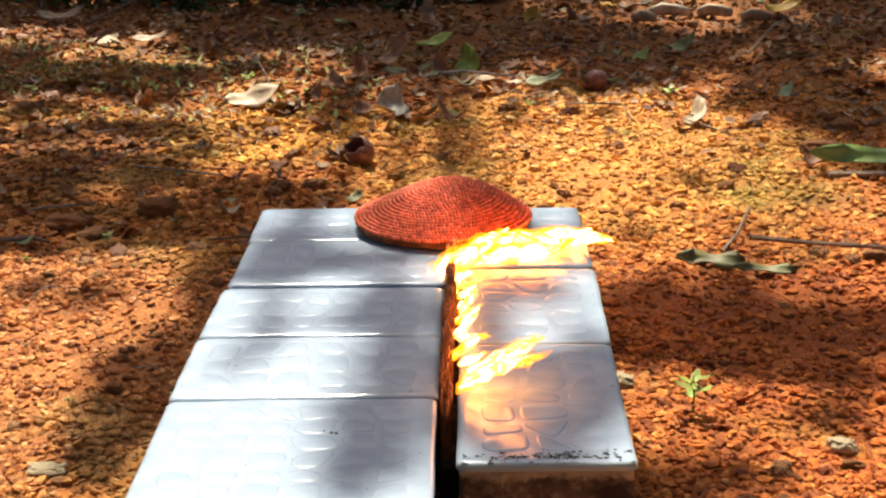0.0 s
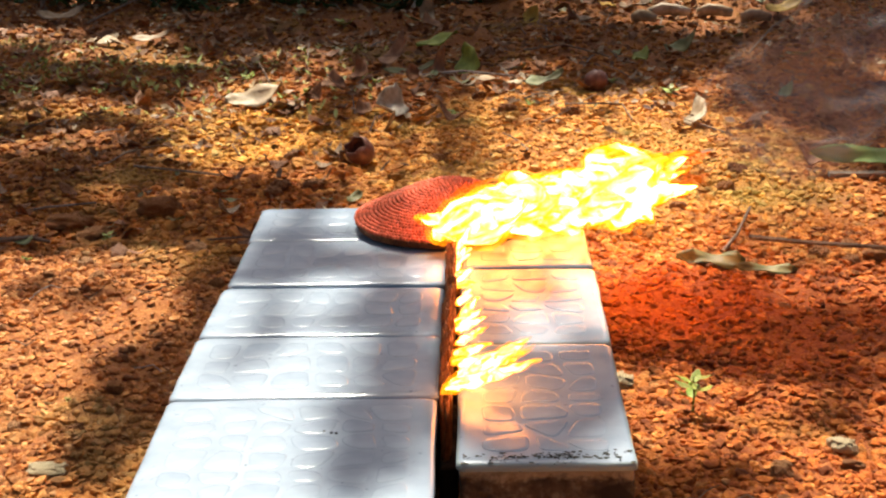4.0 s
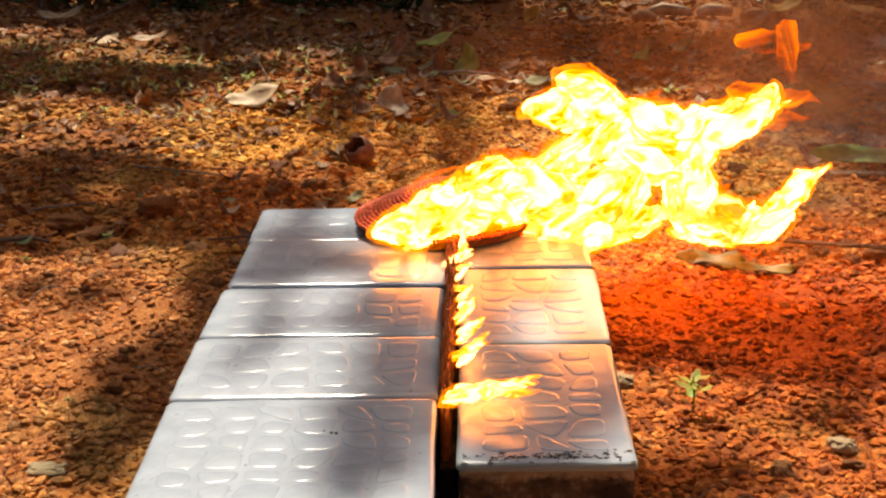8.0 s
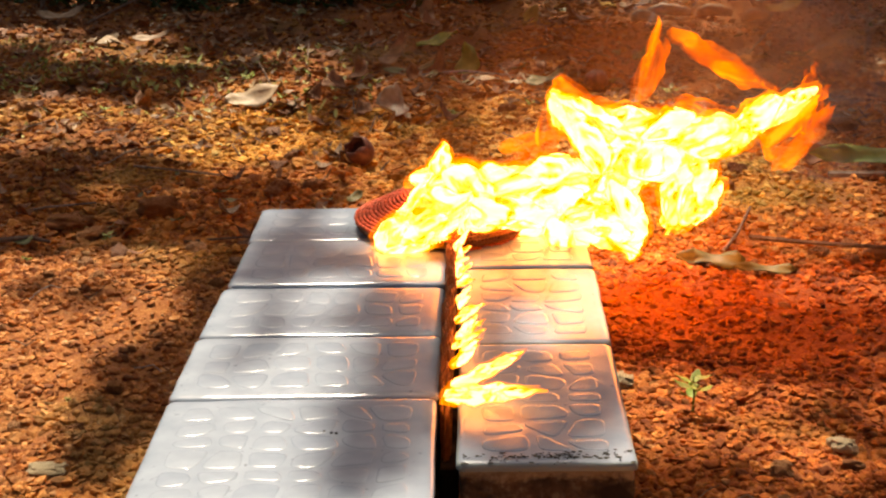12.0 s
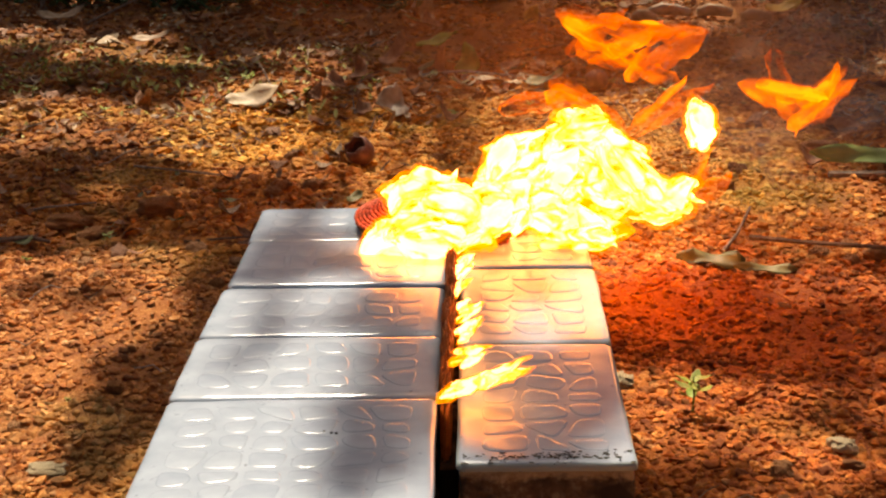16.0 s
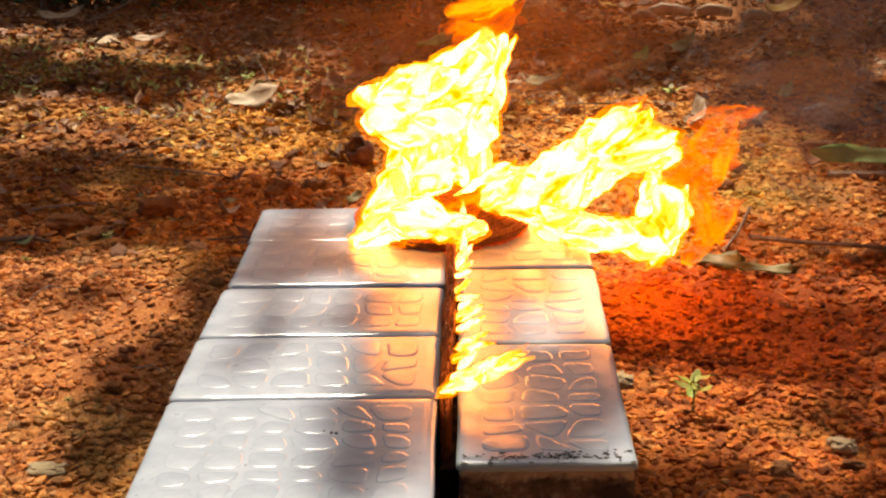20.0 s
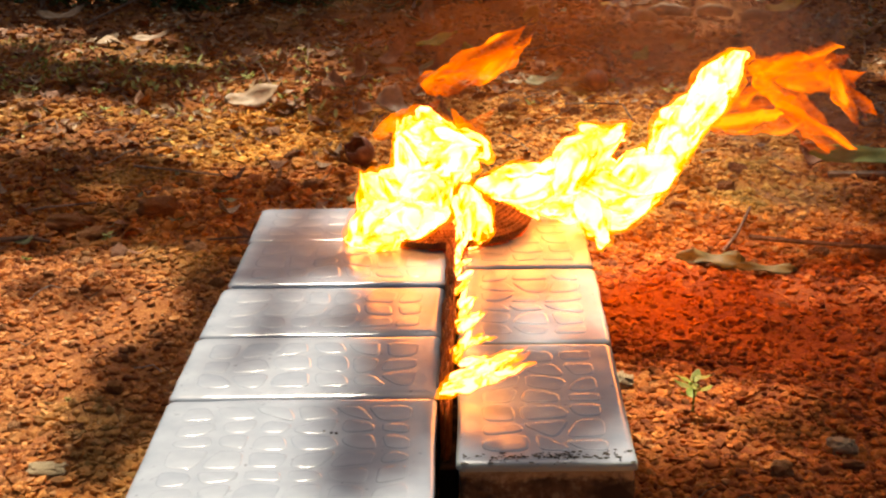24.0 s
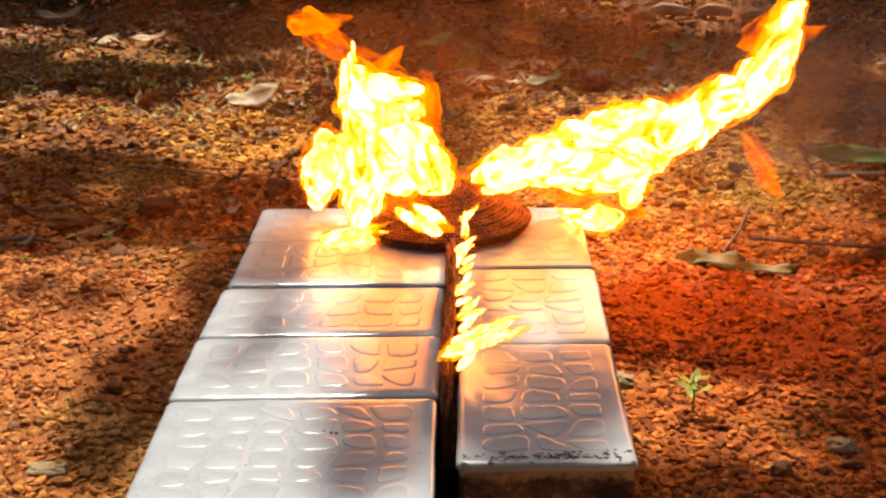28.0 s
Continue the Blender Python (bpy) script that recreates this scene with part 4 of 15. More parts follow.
# ---------------------------------------------------------------- trees that shade the place
def leafy_boughs(t, shades, height, base, fork, r, seed):
    """Limbs from the fork and leaf sprays whose shadows fall at the given places (x, y, half width, half depth)."""
    slope = math.cos(SUN_TURN) / math.tan(radians(SUN_ELEVATION))
    aside = math.sin(SUN_TURN) / math.tan(radians(SUN_ELEVATION))
    verts, faces = [], []
    for x, y, rx, ry in shades:
        h = height + r.uniform(-0.25, 0.25)
        c = np.array((x + h * aside, y + h * slope, h))
        tip = Vector(c) - base
        mid = (fork + tip) * 0.5 + Vector((0, 0, 0.12))
        v, f = tube([fork, mid, tip], [0.007, 0.005, 0.002], 6, 1, 0.05, seed)
        part("limb", mesh_of("limb", v, f, BARK, True), t)
        size = float(np.clip(min(rx, ry) * 0.55, 0.012, 0.05))
        n = int(min(1500, 3.4 * math.pi * rx * ry / (size * size * 0.5)) + 10)
        a, q = r.uniform(0, 2 * np.pi, n), np.sqrt(r.uniform(0, 1, n))
        edge = 1 + 0.22 * np.sin(3 * a + r.uniform(0, 6)) + 0.12 * np.sin(7 * a + r.uniform(0, 6))
        lift = r.uniform(-0.12, 0.12, n)
        px, py, pz = c[0] + np.cos(a) * q * rx * edge + lift * aside, c[1] + np.sin(a) * q * ry * edge + lift * slope, c[2] + lift
        for k in range(n):
            w = r.uniform(0, 6.28)
            d = np.array((math.cos(w), math.sin(w), r.uniform(-0.35, 0.35))) * size * r.uniform(0.6, 1.1)
            e = np.array((-math.sin(w), math.cos(w), r.uniform(-0.35, 0.35))) * size * 0.42
            o = len(verts)
            p = np.array((px[k], py[k], pz[k])) - np.array(base)
            verts += [p - d, p - d * 0.2 + e, p + d, p - d * 0.2 - e, p - np.array((0, 0, size * 0.12))]
            faces += [(o, o + 4, o + 1), (o + 1, o + 4, o + 2), (o + 2, o + 4, o + 3), (o + 3, o + 4, o)]
    return mesh_of("crown", [tuple(q) for q in verts], faces, FOLIAGE)


def build_tree(trunk_at, limb_from, shades, height, label, seed):
    """A tree whose leafy boughs hang over the place."""
    t = thing("tree", label, "tree", Matrix.Translation((*trunk_at, 0)))
    base = Vector((*trunk_at, 0))
    fork = Vector(limb_from) - base
    v, f = tube([(0, 0, -0.1), (0.01, 0, 0.5), fork * 0.6 + Vector((0.03, 0, 0)), fork], [0.12, 0.10, 0.085, 0.07], 12, 1, 0.08, seed)
    part("trunk", mesh_of("trunk", v, f, BARK, True), t)
    tagged(part("crown", leafy_boughs(t, shades, height, base, fork, np.random.default_rng(seed), seed), t), kind="stuff")
    return t


FORK = (0.5, 6.2, 3.6)


def build_swaying_bough(t, shades, seed=35):
    """An unseen bough, added for its moving shadow; it swings about the fork, where its own space starts."""
    v, f = tube([(0, 0, 0), (-0.1, -1.8, 0.1), (-0.2, -3.6, -0.15)], [0.012, 0.008, 0.003], 6, 1, 0.05, 36)
    bough = part("bough", mesh_of("bough", v, f, BARK, True), t, "thin unseen bough that casts a moving shadow")
    tagged(part("leaves", leafy_boughs(bough, shades, 3.4, Vector(FORK), Vector((0, 0, 0)), np.random.default_rng(seed), seed), bough), kind="stuff")
    return bough


def build_trees():
    beside = [(0.212, 0.371, 0.119, 0.082), (0.247, 0.303, 0.071, 0.061), (0.145, 0.085, 0.045, 0.035), (-0.201, 0.461, 0.032, 0.123), (-0.218, 0.244, 0.035, 0.096), (-0.226, 0.14, 0.022, 0.058), (-0.367, 0.469, 0.025, 0.018), (-0.302, 0.428, 0.029, 0.017), (-0.46, 0.75, 0.05, 0.09), (-0.018, 0.987, 0.015, 0.17), (-0.217, 0.745, 0.04, 0.04), (0.476, 1.145, 0.098, 0.263), (-0.37, 0.69, 0.07, 0.055), (-0.27, 0.66, 0.06, 0.06), (-0.42, 0.6, 0.05, 0.03), (-0.212, 0.618, 0.028, 0.109), (0.441, 0.816, 0.024, 0.116), (-0.22, 0.781, 0.055, 0.032), (-0.149, 0.734, 0.041, 0.03), (-0.42, 0.69, 0.041, 0.032), (-0.154, 1.099, 0.033, 0.103), (0.464, 1.033, 0.068, 0.089), (0.42, 0.775, 0.032, 0.022), (-0.453, 0.874, 0.091, 0.051), (-0.294, 0.784, 0.067, 0.029), (-0.299, 0.587, 0.065, 0.028), (-0.401, 0.585, 0.033, 0.023), (0.241, 0.745, 0.015, 0.034), (0.069, 1.086, 0.007, 0.07), (0.18, 1.058, 0.018, 0.025), (0.175, 0.095, 0.034, 0.021), (0.26, 0.193, 0.023, 0.022), (0.274, 0.335, 0.03, 0.031), (0.376, 1.116, 0.043, 0.085), (0.168, 0.579, 0.019, 0.017), (-0.337, 0.816, 0.063, 0.042), (-0.253, 0.724, 0.035, 0.025)]
    over = [(0.061, 0.352, 0.042, 0.047), (-0.113, 0.302, 0.052, 0.043), (-0.035, 0.202, 0.034, 0.047), (-0.028, 0.127, 0.024, 0.073), (-0.043, 0.009, 0.021, 0.042), (-0.041, -0.048, 0.018, 0.036), (-0.022, 0.048, 0.019, 0.041), (-0.016, -0.017, 0.013, 0.043), (0.056, 0.046, 0.055, 0.093), (0.028, 0.184, 0.023, 0.049), (0.047, 0.262, 0.036, 0.052), (-0.108, 0.18, 0.008, 0.009), (-0.113, 0.159, 0.007, 0.01), (-0.118, 0.137, 0.007, 0.009), (-0.123, 0.117, 0.007, 0.009), (-0.127, 0.096, 0.007, 0.008), (0.029, 0.011, 0.022, 0.013), (0.084, 0.01, 0.018, 0.017), (0.098, 0.077, 0.012, 0.044), (0.056, -0.002, 0.033, 0.009), (0.098, 0.093, 0.016, 0.055), (0.097, 0.016, 0.011, 0.025), (0.015, 0.04, 0.008, 0.034), (-0.063, 0.301, 0.05, 0.016), (-0.108, 0.372, 0.054, 0.014)]
    behind = [(-0.71, 1.978, 0.215, 0.15), (-0.194, 1.743, 0.171, 0.282), (0.069, 1.643, 0.171, 0.285), (0.285, 1.538, 0.137, 0.215), (-0.4, 1.4, 0.14, 0.075), (-0.591, 1.328, 0.124, 0.121), (-0.067, 1.37, 0.106, 0.083), (0.182, 1.311, 0.071, 0.063), (-0.411, 1.774, 0.128, 0.198), (-0.574, 1.749, 0.089, 0.115), (-0.446, 1.257, 0.072, 0.06), (-0.4, 1.75, 0.15, 0.15), (0.0, 2.35, 0.9, 0.32), (0.75, 2.0, 0.2, 0.3), (-1.1, 2.0, 0.25, 0.4), (-0.688, 1.508, 0.072, 0.066), (0.563, 1.596, 0.105, 0.203), (0.032, 1.468, 0.068, 0.1)]
    tree = build_tree((0.9, 6.6), FORK, beside, 3.4, "tree with open leafy boughs that dapple the ground", 31)
    build_tree((-0.9, 6.6), (-0.6, 5.6, 3.4), over, 3.4, "tree with small leaf sprays over the pavers", 32)
    build_tree((0.1, 7.4), (0.1, 7.0, 4.2), behind, 4.2, "dense tree shading the back of the yard", 33)
    return build_swaying_bough(tree, [(0.27, 0.17, 0.085, 0.06), (0.23, 0.07, 0.07, 0.05), (0.3, 0.1, 0.05, 0.04), (0.33, 0.25, 0.06, 0.05), (0.36, 0.50, 0.08, 0.05), (0.41, 0.64, 0.06, 0.05), (0.16, 0.05, 0.05, 0.04), (0.27, 0.0, 0.05, 0.04)]), build_swaying_bough(tree, [(-0.504, 1.012, 0.071, 0.047), (-0.381, 1.02, 0.063, 0.048), (-0.309, 0.932, 0.033, 0.038), (-0.558, 1.122, 0.068, 0.033)], 37)


def build_hedge():
    """Low dark undergrowth behind the litter."""
    h = thing("hedge", "dark green low undergrowth behind the litter", "hedge")
    r = np.random.default_rng(41)
    verts, faces = [], []
    for k in range(2600):
        x = r.uniform(-0.95, 0.12) if r.uniform() < 0.75 else r.uniform(-1.4, 1.4)
        y = 1.99 + 0.4 * r.uniform() ** 1.3 + max(0, x) * 0.6 + max(0, -0.7 - x) * 0.8
        z = 0.22 * r.uniform() ** 1.6
        w = r.uniform(0, 6.28)
        s = r.uniform(0.01, 0.03)
        d = np.array((math.cos(w) * s, math.sin(w) * s, r.uniform(-0.2, 1.0) * s))
        e = np.array((-math.sin(w) * s, math.cos(w) * s, 0)) * 0.4
        p = np.array((x, y, z))
        o = len(verts)
        verts += [p - d, p + e, p + d, p - e, p + np.array((0, 0, -s * 0.2))]
        faces += [(o, o + 4, o + 1), (o + 1, o + 4, o + 2), (o + 2, o + 4, o + 3), (o + 3, o + 4, o)]
    ob = part("leaves", mesh_of("leaves", [tuple(q) for q in verts], faces, FOLIAGE), h)
    tagged(ob, kind="stuff")


build_pavers()
build_algae()
head_sectors = build_dome()
build_fuse()
build_leaves()
build_leaf_crumbs()
build_litter()
build_long_leaves()
build_seedlings()
build_nuts()
swaying_bough, parting_bough = build_trees()
build_hedge()
build_ground()
build_stones()
build_gravel()


# ---------------------------------------------------------------- fire
def flame_mesh(name, half, wide, material, seed, taper=False, outer=None):
    """A lick of flame along its own z axis, lumpy and bent, with a pointed end where taper is set and a thin outer veil of another glow."""
    r = np.random.default_rng(seed)
    n, sides = 17, 14
    bend, phase = r.uniform(-0.45, 0.45) * wide * (6 if half > 8 * wide else 1), r.uniform(0, 6)
    spine, radii = [], []
    for i in range(n):
        u = i / (n - 1)
        swell = 2.2 * u ** 0.45 * (1 - u) ** 0.85 + 0.04 if taper else math.sin(math.pi * (u ** 0.9 * 0.94 + 0.03)) ** 0.7
        spine.append((bend * math.sin(3.1 * u + phase) * 1.3, bend * 0.7 * math.cos(2.3 * u + phase), (u - 0.5) * 2 * half))
        radii.append(wide * swell)
    verts, faces, slots = [], [], []
    for slot, grow in enumerate((1.0,) if outer is None else (1.0, 1.24)):
        v, f = tube([(x, y, z * (1 + 0.14 * slot)) for x, y, z in spine], [q * grow + 0.04 * wide * slot for q in radii], sides, 0.8)
        faces += [tuple(k + len(verts) for k in face) for face in f]
        slots += [slot] * len(f)
        verts += [Vector(q) for q in v]
    out = []
    for k, v in enumerate(verts):
        ripple = 0.24 if k < len(verts) / 2 else 0.36
        out.append(v + noise.noise_vector(v * (0.5 / wide) + Vector((seed * 3.7, 0, 0))) * wide * 0.5 + noise.noise_vector(v * (1.3 / wide) + Vector((0, seed * 2.3, 0))) * wide * ripple + noise.noise_vector(v * (3.2 / wide) + Vector((0, 0, seed))) * wide * 0.09)
    me = mesh_of(name, out, faces, material, True)
    if outer is not None:
        me.materials.append(outer)
        me.polygons.foreach_set("material_index", slots)
    return me


fire = thing("match_fire", "wind-blown yellow-white flames rising from burning matches", "fire")
fuse_fire = thing("fuse_fire", "small yellow flames along the row of matches", "fire")


def at(t, x, y, z, lean):
    """A row for walk(): seconds, a place in millimetres, and the degrees by which the flame leans to the right."""
    return t, pose(x / 1000, y / 1000, z / 1000, 0, lean, 0)


def flames(name, count, half, wide, material, parent, label, taper, seed):
    shapes = [flame_mesh(name, half * (0.85 + 0.06 * (i % 6)), wide, material, seed + i, taper, None if material is WISP else FRINGE) for i in range(6)]
    return [part(name, shapes[i % 6], parent, label) for i in range(count)]

bigs = flames('flame_body', 26, 0.0308, 0.0140, FLAME, fire, 'bright yellow-white body of flame', False, 100)
lobes = flames('flame_lobe', 34, 0.0205, 0.0105, FLAME, fire, 'bright yellow flame lobe', False, 120)
tongues = flames('flame_tongue', 26, 0.0233, 0.0044, FLAME, fire, 'pointed yellow tongue of flame', True, 140)
wisps = flames('flame_wisp', 27, 0.0320, 0.0095, WISP, fire, 'thin orange wisp of flame', True, 160)
long_licks = flames('flame_lick', 3, 0.0290, 0.0040, LICK, fuse_fire, 'long yellow lick of flame', True, 180)
short_licks = flames('flame_lick', 7, 0.0115, 0.0024, LICK, fuse_fire, 'short yellow lick of flame', True, 190)
tiny_licks = flames('flame_lick', 7, 0.0070, 0.0019, LICK, fuse_fire, 'tiny yellow lick of flame', True, 200)

strands = flames('flame_lick', 4, 0.0150, 0.0030, LICK, fuse_fire, 'bright lick of flame running up to the dome', True, 210)

smoke = thing("smoke", "thin grey-brown smoke drifting off the fire", "smoke")


def puff_mesh(seed, wide, tall, material):
    bm = bmesh.new()
    bmesh.ops.create_icosphere(bm, subdivisions=4, radius=1.0)
    for q in bm.verts:
        k = 1 + 0.45 * noise.noise(q.co * 1.4 + Vector((seed * 5, 0, 0))) + 0.2 * noise.noise(q.co * 3.1 + Vector((0, seed * 7, 0)))
        q.co = Vector((q.co.x * wide, q.co.y * 0.06, q.co.z * tall)) * k
    return solid_of("smoke_puff", bm, material, True)


puffs = [part("smoke_puff", puff_mesh(i, w, h, FIRE_TINTED_SMOKE if i > 1 else SMOKE), smoke, "brown puff with the fire's glow in its colour" if i > 1 else "") for i, (w, h) in enumerate(((0.10, 0.07), (0.13, 0.09), (0.26, 0.10), (0.28, 0.11), (0.26, 0.10)))]


def motions():
    walk(bigs[0], [at(0,-10,430,64,90),at(2,-10,430,64,90),at(2.5,74,419,82,156),at(3,-10,430,64,90),at(3.5,80,419,74,92),at(4,79,419,85,79),at(4.5,82,419,85,84),at(5,77,419,88,79),at(5.5,72,419,72,66),at(6,72,419,72,66),at(6.5,61,419,101,65),at(7,63,419,78,76),at(7.5,-35,361,77,72),at(8,26,377,84,92),at(8.5,74,419,112,68),at(9,27,419,109,74),at(9.5,7,392,94,82),at(10,-16,354,75,79),at(10.5,19,380,87,22),at(11,-11,416,101,68),at(11.5,-40,361,75,56),at(11.75,-14,381,85,98),at(12,12,401,95,140),at(12.5,-35,361,71,93),at(13,-36,365,85,82),at(13.5,-21,369,86,60),at(14,-26,373,90,56),at(14.5,-20,377,88,28),at(15,-16,386,93,45),at(15.5,71,419,84,81),at(16,-26,398,97,59),at(16.5,18,395,93,42),at(17,143,419,128,7),at(17.25,149,419,113,-36),at(17.5,156,419,98,-80),at(18,144,419,128,-73),at(18.5,228,419,138,-123),at(19,177,419,115,-119),at(19.5,213,419,157,-112),at(20,171,419,69,-191),at(20.25,147,419,71,-149),at(20.5,122,419,72,-107),at(21,120,419,74,-101),at(21.5,158,419,104,-94),at(22,147,419,108,-114),at(22.5,154,419,107,-122),at(23,134,419,98,-118),at(23.5,138,419,91,-118),at(24,192,419,157,-137),at(24.5,215,419,105,-212),at(25,160,419,92,-160),at(25.5,197,419,103,-178),at(26,193,419,179,-149),at(26.25,188,419,147,-193),at(26.5,183,419,115,-237),at(27,104,419,167,-278),at(27.5,141,419,111,-235),at(28,155,419,145,-294)])
    walk(bigs[1], [at(0,-10,430,64,90),at(0.5,-10,430,64,90),at(1,26,364,77,39),at(1.5,61,406,82,54),at(2,31,367,76,66),at(2.5,31,367,76,66),at(3,31,367,76,66),at(3.5,35,373,78,77),at(4,53,381,91,88),at(4.5,83,390,111,87),at(5,111,398,100,97),at(5.5,120,406,126,85),at(6,132,406,133,106),at(6.5,137,406,135,57),at(7,159,406,117,103),at(7.5,139,406,122,105),at(8,122,406,91,66),at(8.5,145,406,171,139),at(9,218,406,188,57),at(9.5,136,406,108,71),at(10,136,406,108,71),at(10.5,203,406,172,82),at(11,118,394,68,84),at(11.5,221,406,161,56),at(12,205,406,136,82),at(12.5,151,406,100,139),at(13,150,406,93,134),at(13.5,168,406,93,122),at(14,164,406,101,119),at(14.5,174,406,92,134),at(15,163,406,64,59),at(15.5,-9,364,83,56),at(16,-0,373,87,117),at(16.5,-53,370,72,46),at(17,13,406,124,3),at(17.5,61,406,80,82),at(18,-0,403,99,71),at(18.5,202,406,125,69),at(19,202,406,125,69),at(19.5,195,406,156,80),at(20,130,406,141,64),at(20.5,185,406,149,65),at(21,138,406,93,59),at(21.5,125,406,108,55),at(22,131,406,107,63),at(22.5,130,406,108,48),at(23,131,406,111,48),at(23.5,125,406,108,55),at(24,100,406,114,38),at(24.5,215,406,99,-20),at(24.75,103,398,97,22),at(25,-9,391,95,65),at(25.25,-21,398,115,108),at(25.5,-32,406,136,151),at(26,-50,406,136,107),at(26.5,-41,406,136,155),at(26.75,-48,406,132,112),at(27,-56,406,128,69),at(27.5,-80,406,154,-3),at(28,-79,406,125,8)])
    walk(bigs[2], [at(0,-10,430,64,90),at(1,-10,430,64,90),at(1.5,70,447,74,40),at(2,86,439,68,88),at(2.5,57,407,76,104),at(3,68,396,68,66),at(3.5,101,413,68,128),at(4,135,422,88,128),at(4.5,145,430,87,116),at(5,176,439,93,121),at(5.5,189,447,90,136),at(6,217,447,133,111),at(6.5,140,447,100,76),at(7,185,447,107,103),at(7.5,150,447,106,60),at(8,159,447,107,102),at(8.5,23,368,79,68),at(9,18,420,98,72),at(9.5,96,447,87,49),at(10,14,365,80,50),at(10.5,3,359,79,66),at(11,10,393,94,82),at(11.5,12,402,97,69),at(12,-35,364,79,73),at(12.5,46,382,77,96),at(13,76,398,87,84),at(13.5,105,415,93,99),at(14,132,431,102,102),at(14.5,163,447,106,108),at(15,20,447,109,62),at(15.5,-32,358,76,67),at(16,57,447,115,75),at(16.5,62,447,109,99),at(17,30,396,89,115),at(17.25,-7,417,92,160),at(17.5,-44,438,95,205),at(18,-58,447,116,179),at(18.5,-53,447,112,189),at(19,122,447,121,249),at(19.5,26,447,201,212),at(20,114,365,68,281),at(20.5,126,447,79,336),at(21,154,447,140,415),at(21.5,165,447,94,421),at(22,175,447,101,412),at(22.5,168,447,114,413),at(23,183,447,119,391),at(23.5,186,447,122,381),at(24,199,447,158,416),at(24.5,195,447,118,467),at(25,222,447,107,456),at(25.5,-43,447,144,409),at(26,-18,390,95,424),at(26.5,-57,447,112,343),at(27,-67,447,145,327),at(27.5,-68,405,82,397),at(27.75,-55,426,94,441),at(28,-42,447,106,486)])
    walk(bigs[3], [at(0,-10,430,64,90),at(1,-10,430,64,90),at(1.5,53,401,78,57),at(2,-10,430,64,90),at(2.5,-10,430,64,90),at(3,51,384,68,90),at(3.5,51,384,68,90),at(4,52,385,85,63),at(4.5,42,385,85,64),at(5,40,385,92,27),at(5.5,35,386,83,34),at(6,108,404,162,55),at(6.5,-25,357,76,89),at(7,-25,357,76,89),at(7.5,-14,368,84,62),at(8,-28,360,77,87),at(8.5,-28,360,77,87),at(9,-28,360,77,87),at(9.5,-13,383,92,50),at(10,-13,383,92,50),at(10.5,36,404,106,66),at(11,37,404,111,84),at(11.5,186,404,100,20),at(12,186,404,100,20),at(12.5,134,404,95,37),at(13,144,404,107,44),at(13.5,152,404,117,85),at(14,153,404,112,81),at(14.5,153,404,123,117),at(15,187,404,137,186),at(15.5,171,404,115,140),at(16,89,395,68,103),at(16.5,108,404,84,78),at(17,119,404,69,37),at(17.5,75,404,101,88),at(18,-7,392,95,128),at(18.5,-61,377,68,51),at(19,-61,377,68,51),at(19.5,-12,404,169,31),at(20,-26,404,180,73),at(20.5,-24,404,158,-3),at(21,126,404,141,68),at(21.5,129,404,105,124),at(22,141,404,110,149),at(22.5,157,404,120,154),at(23,170,404,127,196),at(23.5,176,404,139,203),at(24,176,404,139,203),at(24.25,186,404,122,159),at(24.5,195,404,106,114),at(25,111,404,103,57),at(25.5,145,404,106,70),at(26,146,404,134,65),at(26.5,141,404,116,56),at(27,103,404,138,62),at(27.5,-75,398,75,47),at(28,-71,404,98,4)])
    walk(bigs[4], [at(0,-10,430,64,90),at(1.5,-10,430,64,90),at(2,68,443,69,60),at(2.5,-10,430,64,90),at(3,74,414,68,99),at(3.5,148,443,78,61),at(4,135,443,85,68),at(4.5,111,443,88,112),at(5,117,443,88,82),at(5.5,94,443,92,90),at(6,199,443,102,46),at(6.5,152,443,60,-34),at(7,184,443,106,-60),at(7.5,153,443,189,-85),at(8,247,443,55,-119),at(8.5,189,443,135,-93),at(9,180,443,135,-120),at(9.5,204,443,174,-164),at(10,173,443,120,-92),at(10.5,149,443,99,-115),at(11,129,443,72,-90),at(11.5,92,443,85,-98),at(12,53,401,78,-98),at(12.5,37,373,78,-92),at(13,16,370,88,-117),at(13.5,4,367,85,-96),at(14,-16,364,85,-119),at(14.5,-39,361,77,-125),at(15,-43,377,85,-151),at(15.5,14,372,84,-115),at(16,17,371,82,-130),at(16.5,-48,370,79,-131),at(17,-48,370,79,-131),at(17.5,-52,373,78,-127),at(18,-59,443,106,-173),at(18.5,-34,392,93,-172),at(19,3,443,113,-234),at(19.5,-22,410,99,-151),at(20,5,443,111,-191),at(20.25,24,443,101,-147),at(20.5,44,443,91,-103),at(21,55,443,89,-121),at(21.5,58,443,81,-75),at(22,65,443,89,-56),at(22.5,65,443,87,-77),at(23,72,443,85,-47),at(23.5,79,443,81,-83),at(24,-6,443,124,-43),at(24.5,-21,443,107,-4),at(25,-48,443,144,-58),at(25.5,-27,443,113,-26),at(26,71,443,98,41),at(26.5,103,443,100,83),at(27,-41,364,78,76),at(27.25,-54,403,130,120),at(27.5,-67,443,183,164),at(28,-111,443,108,178)])
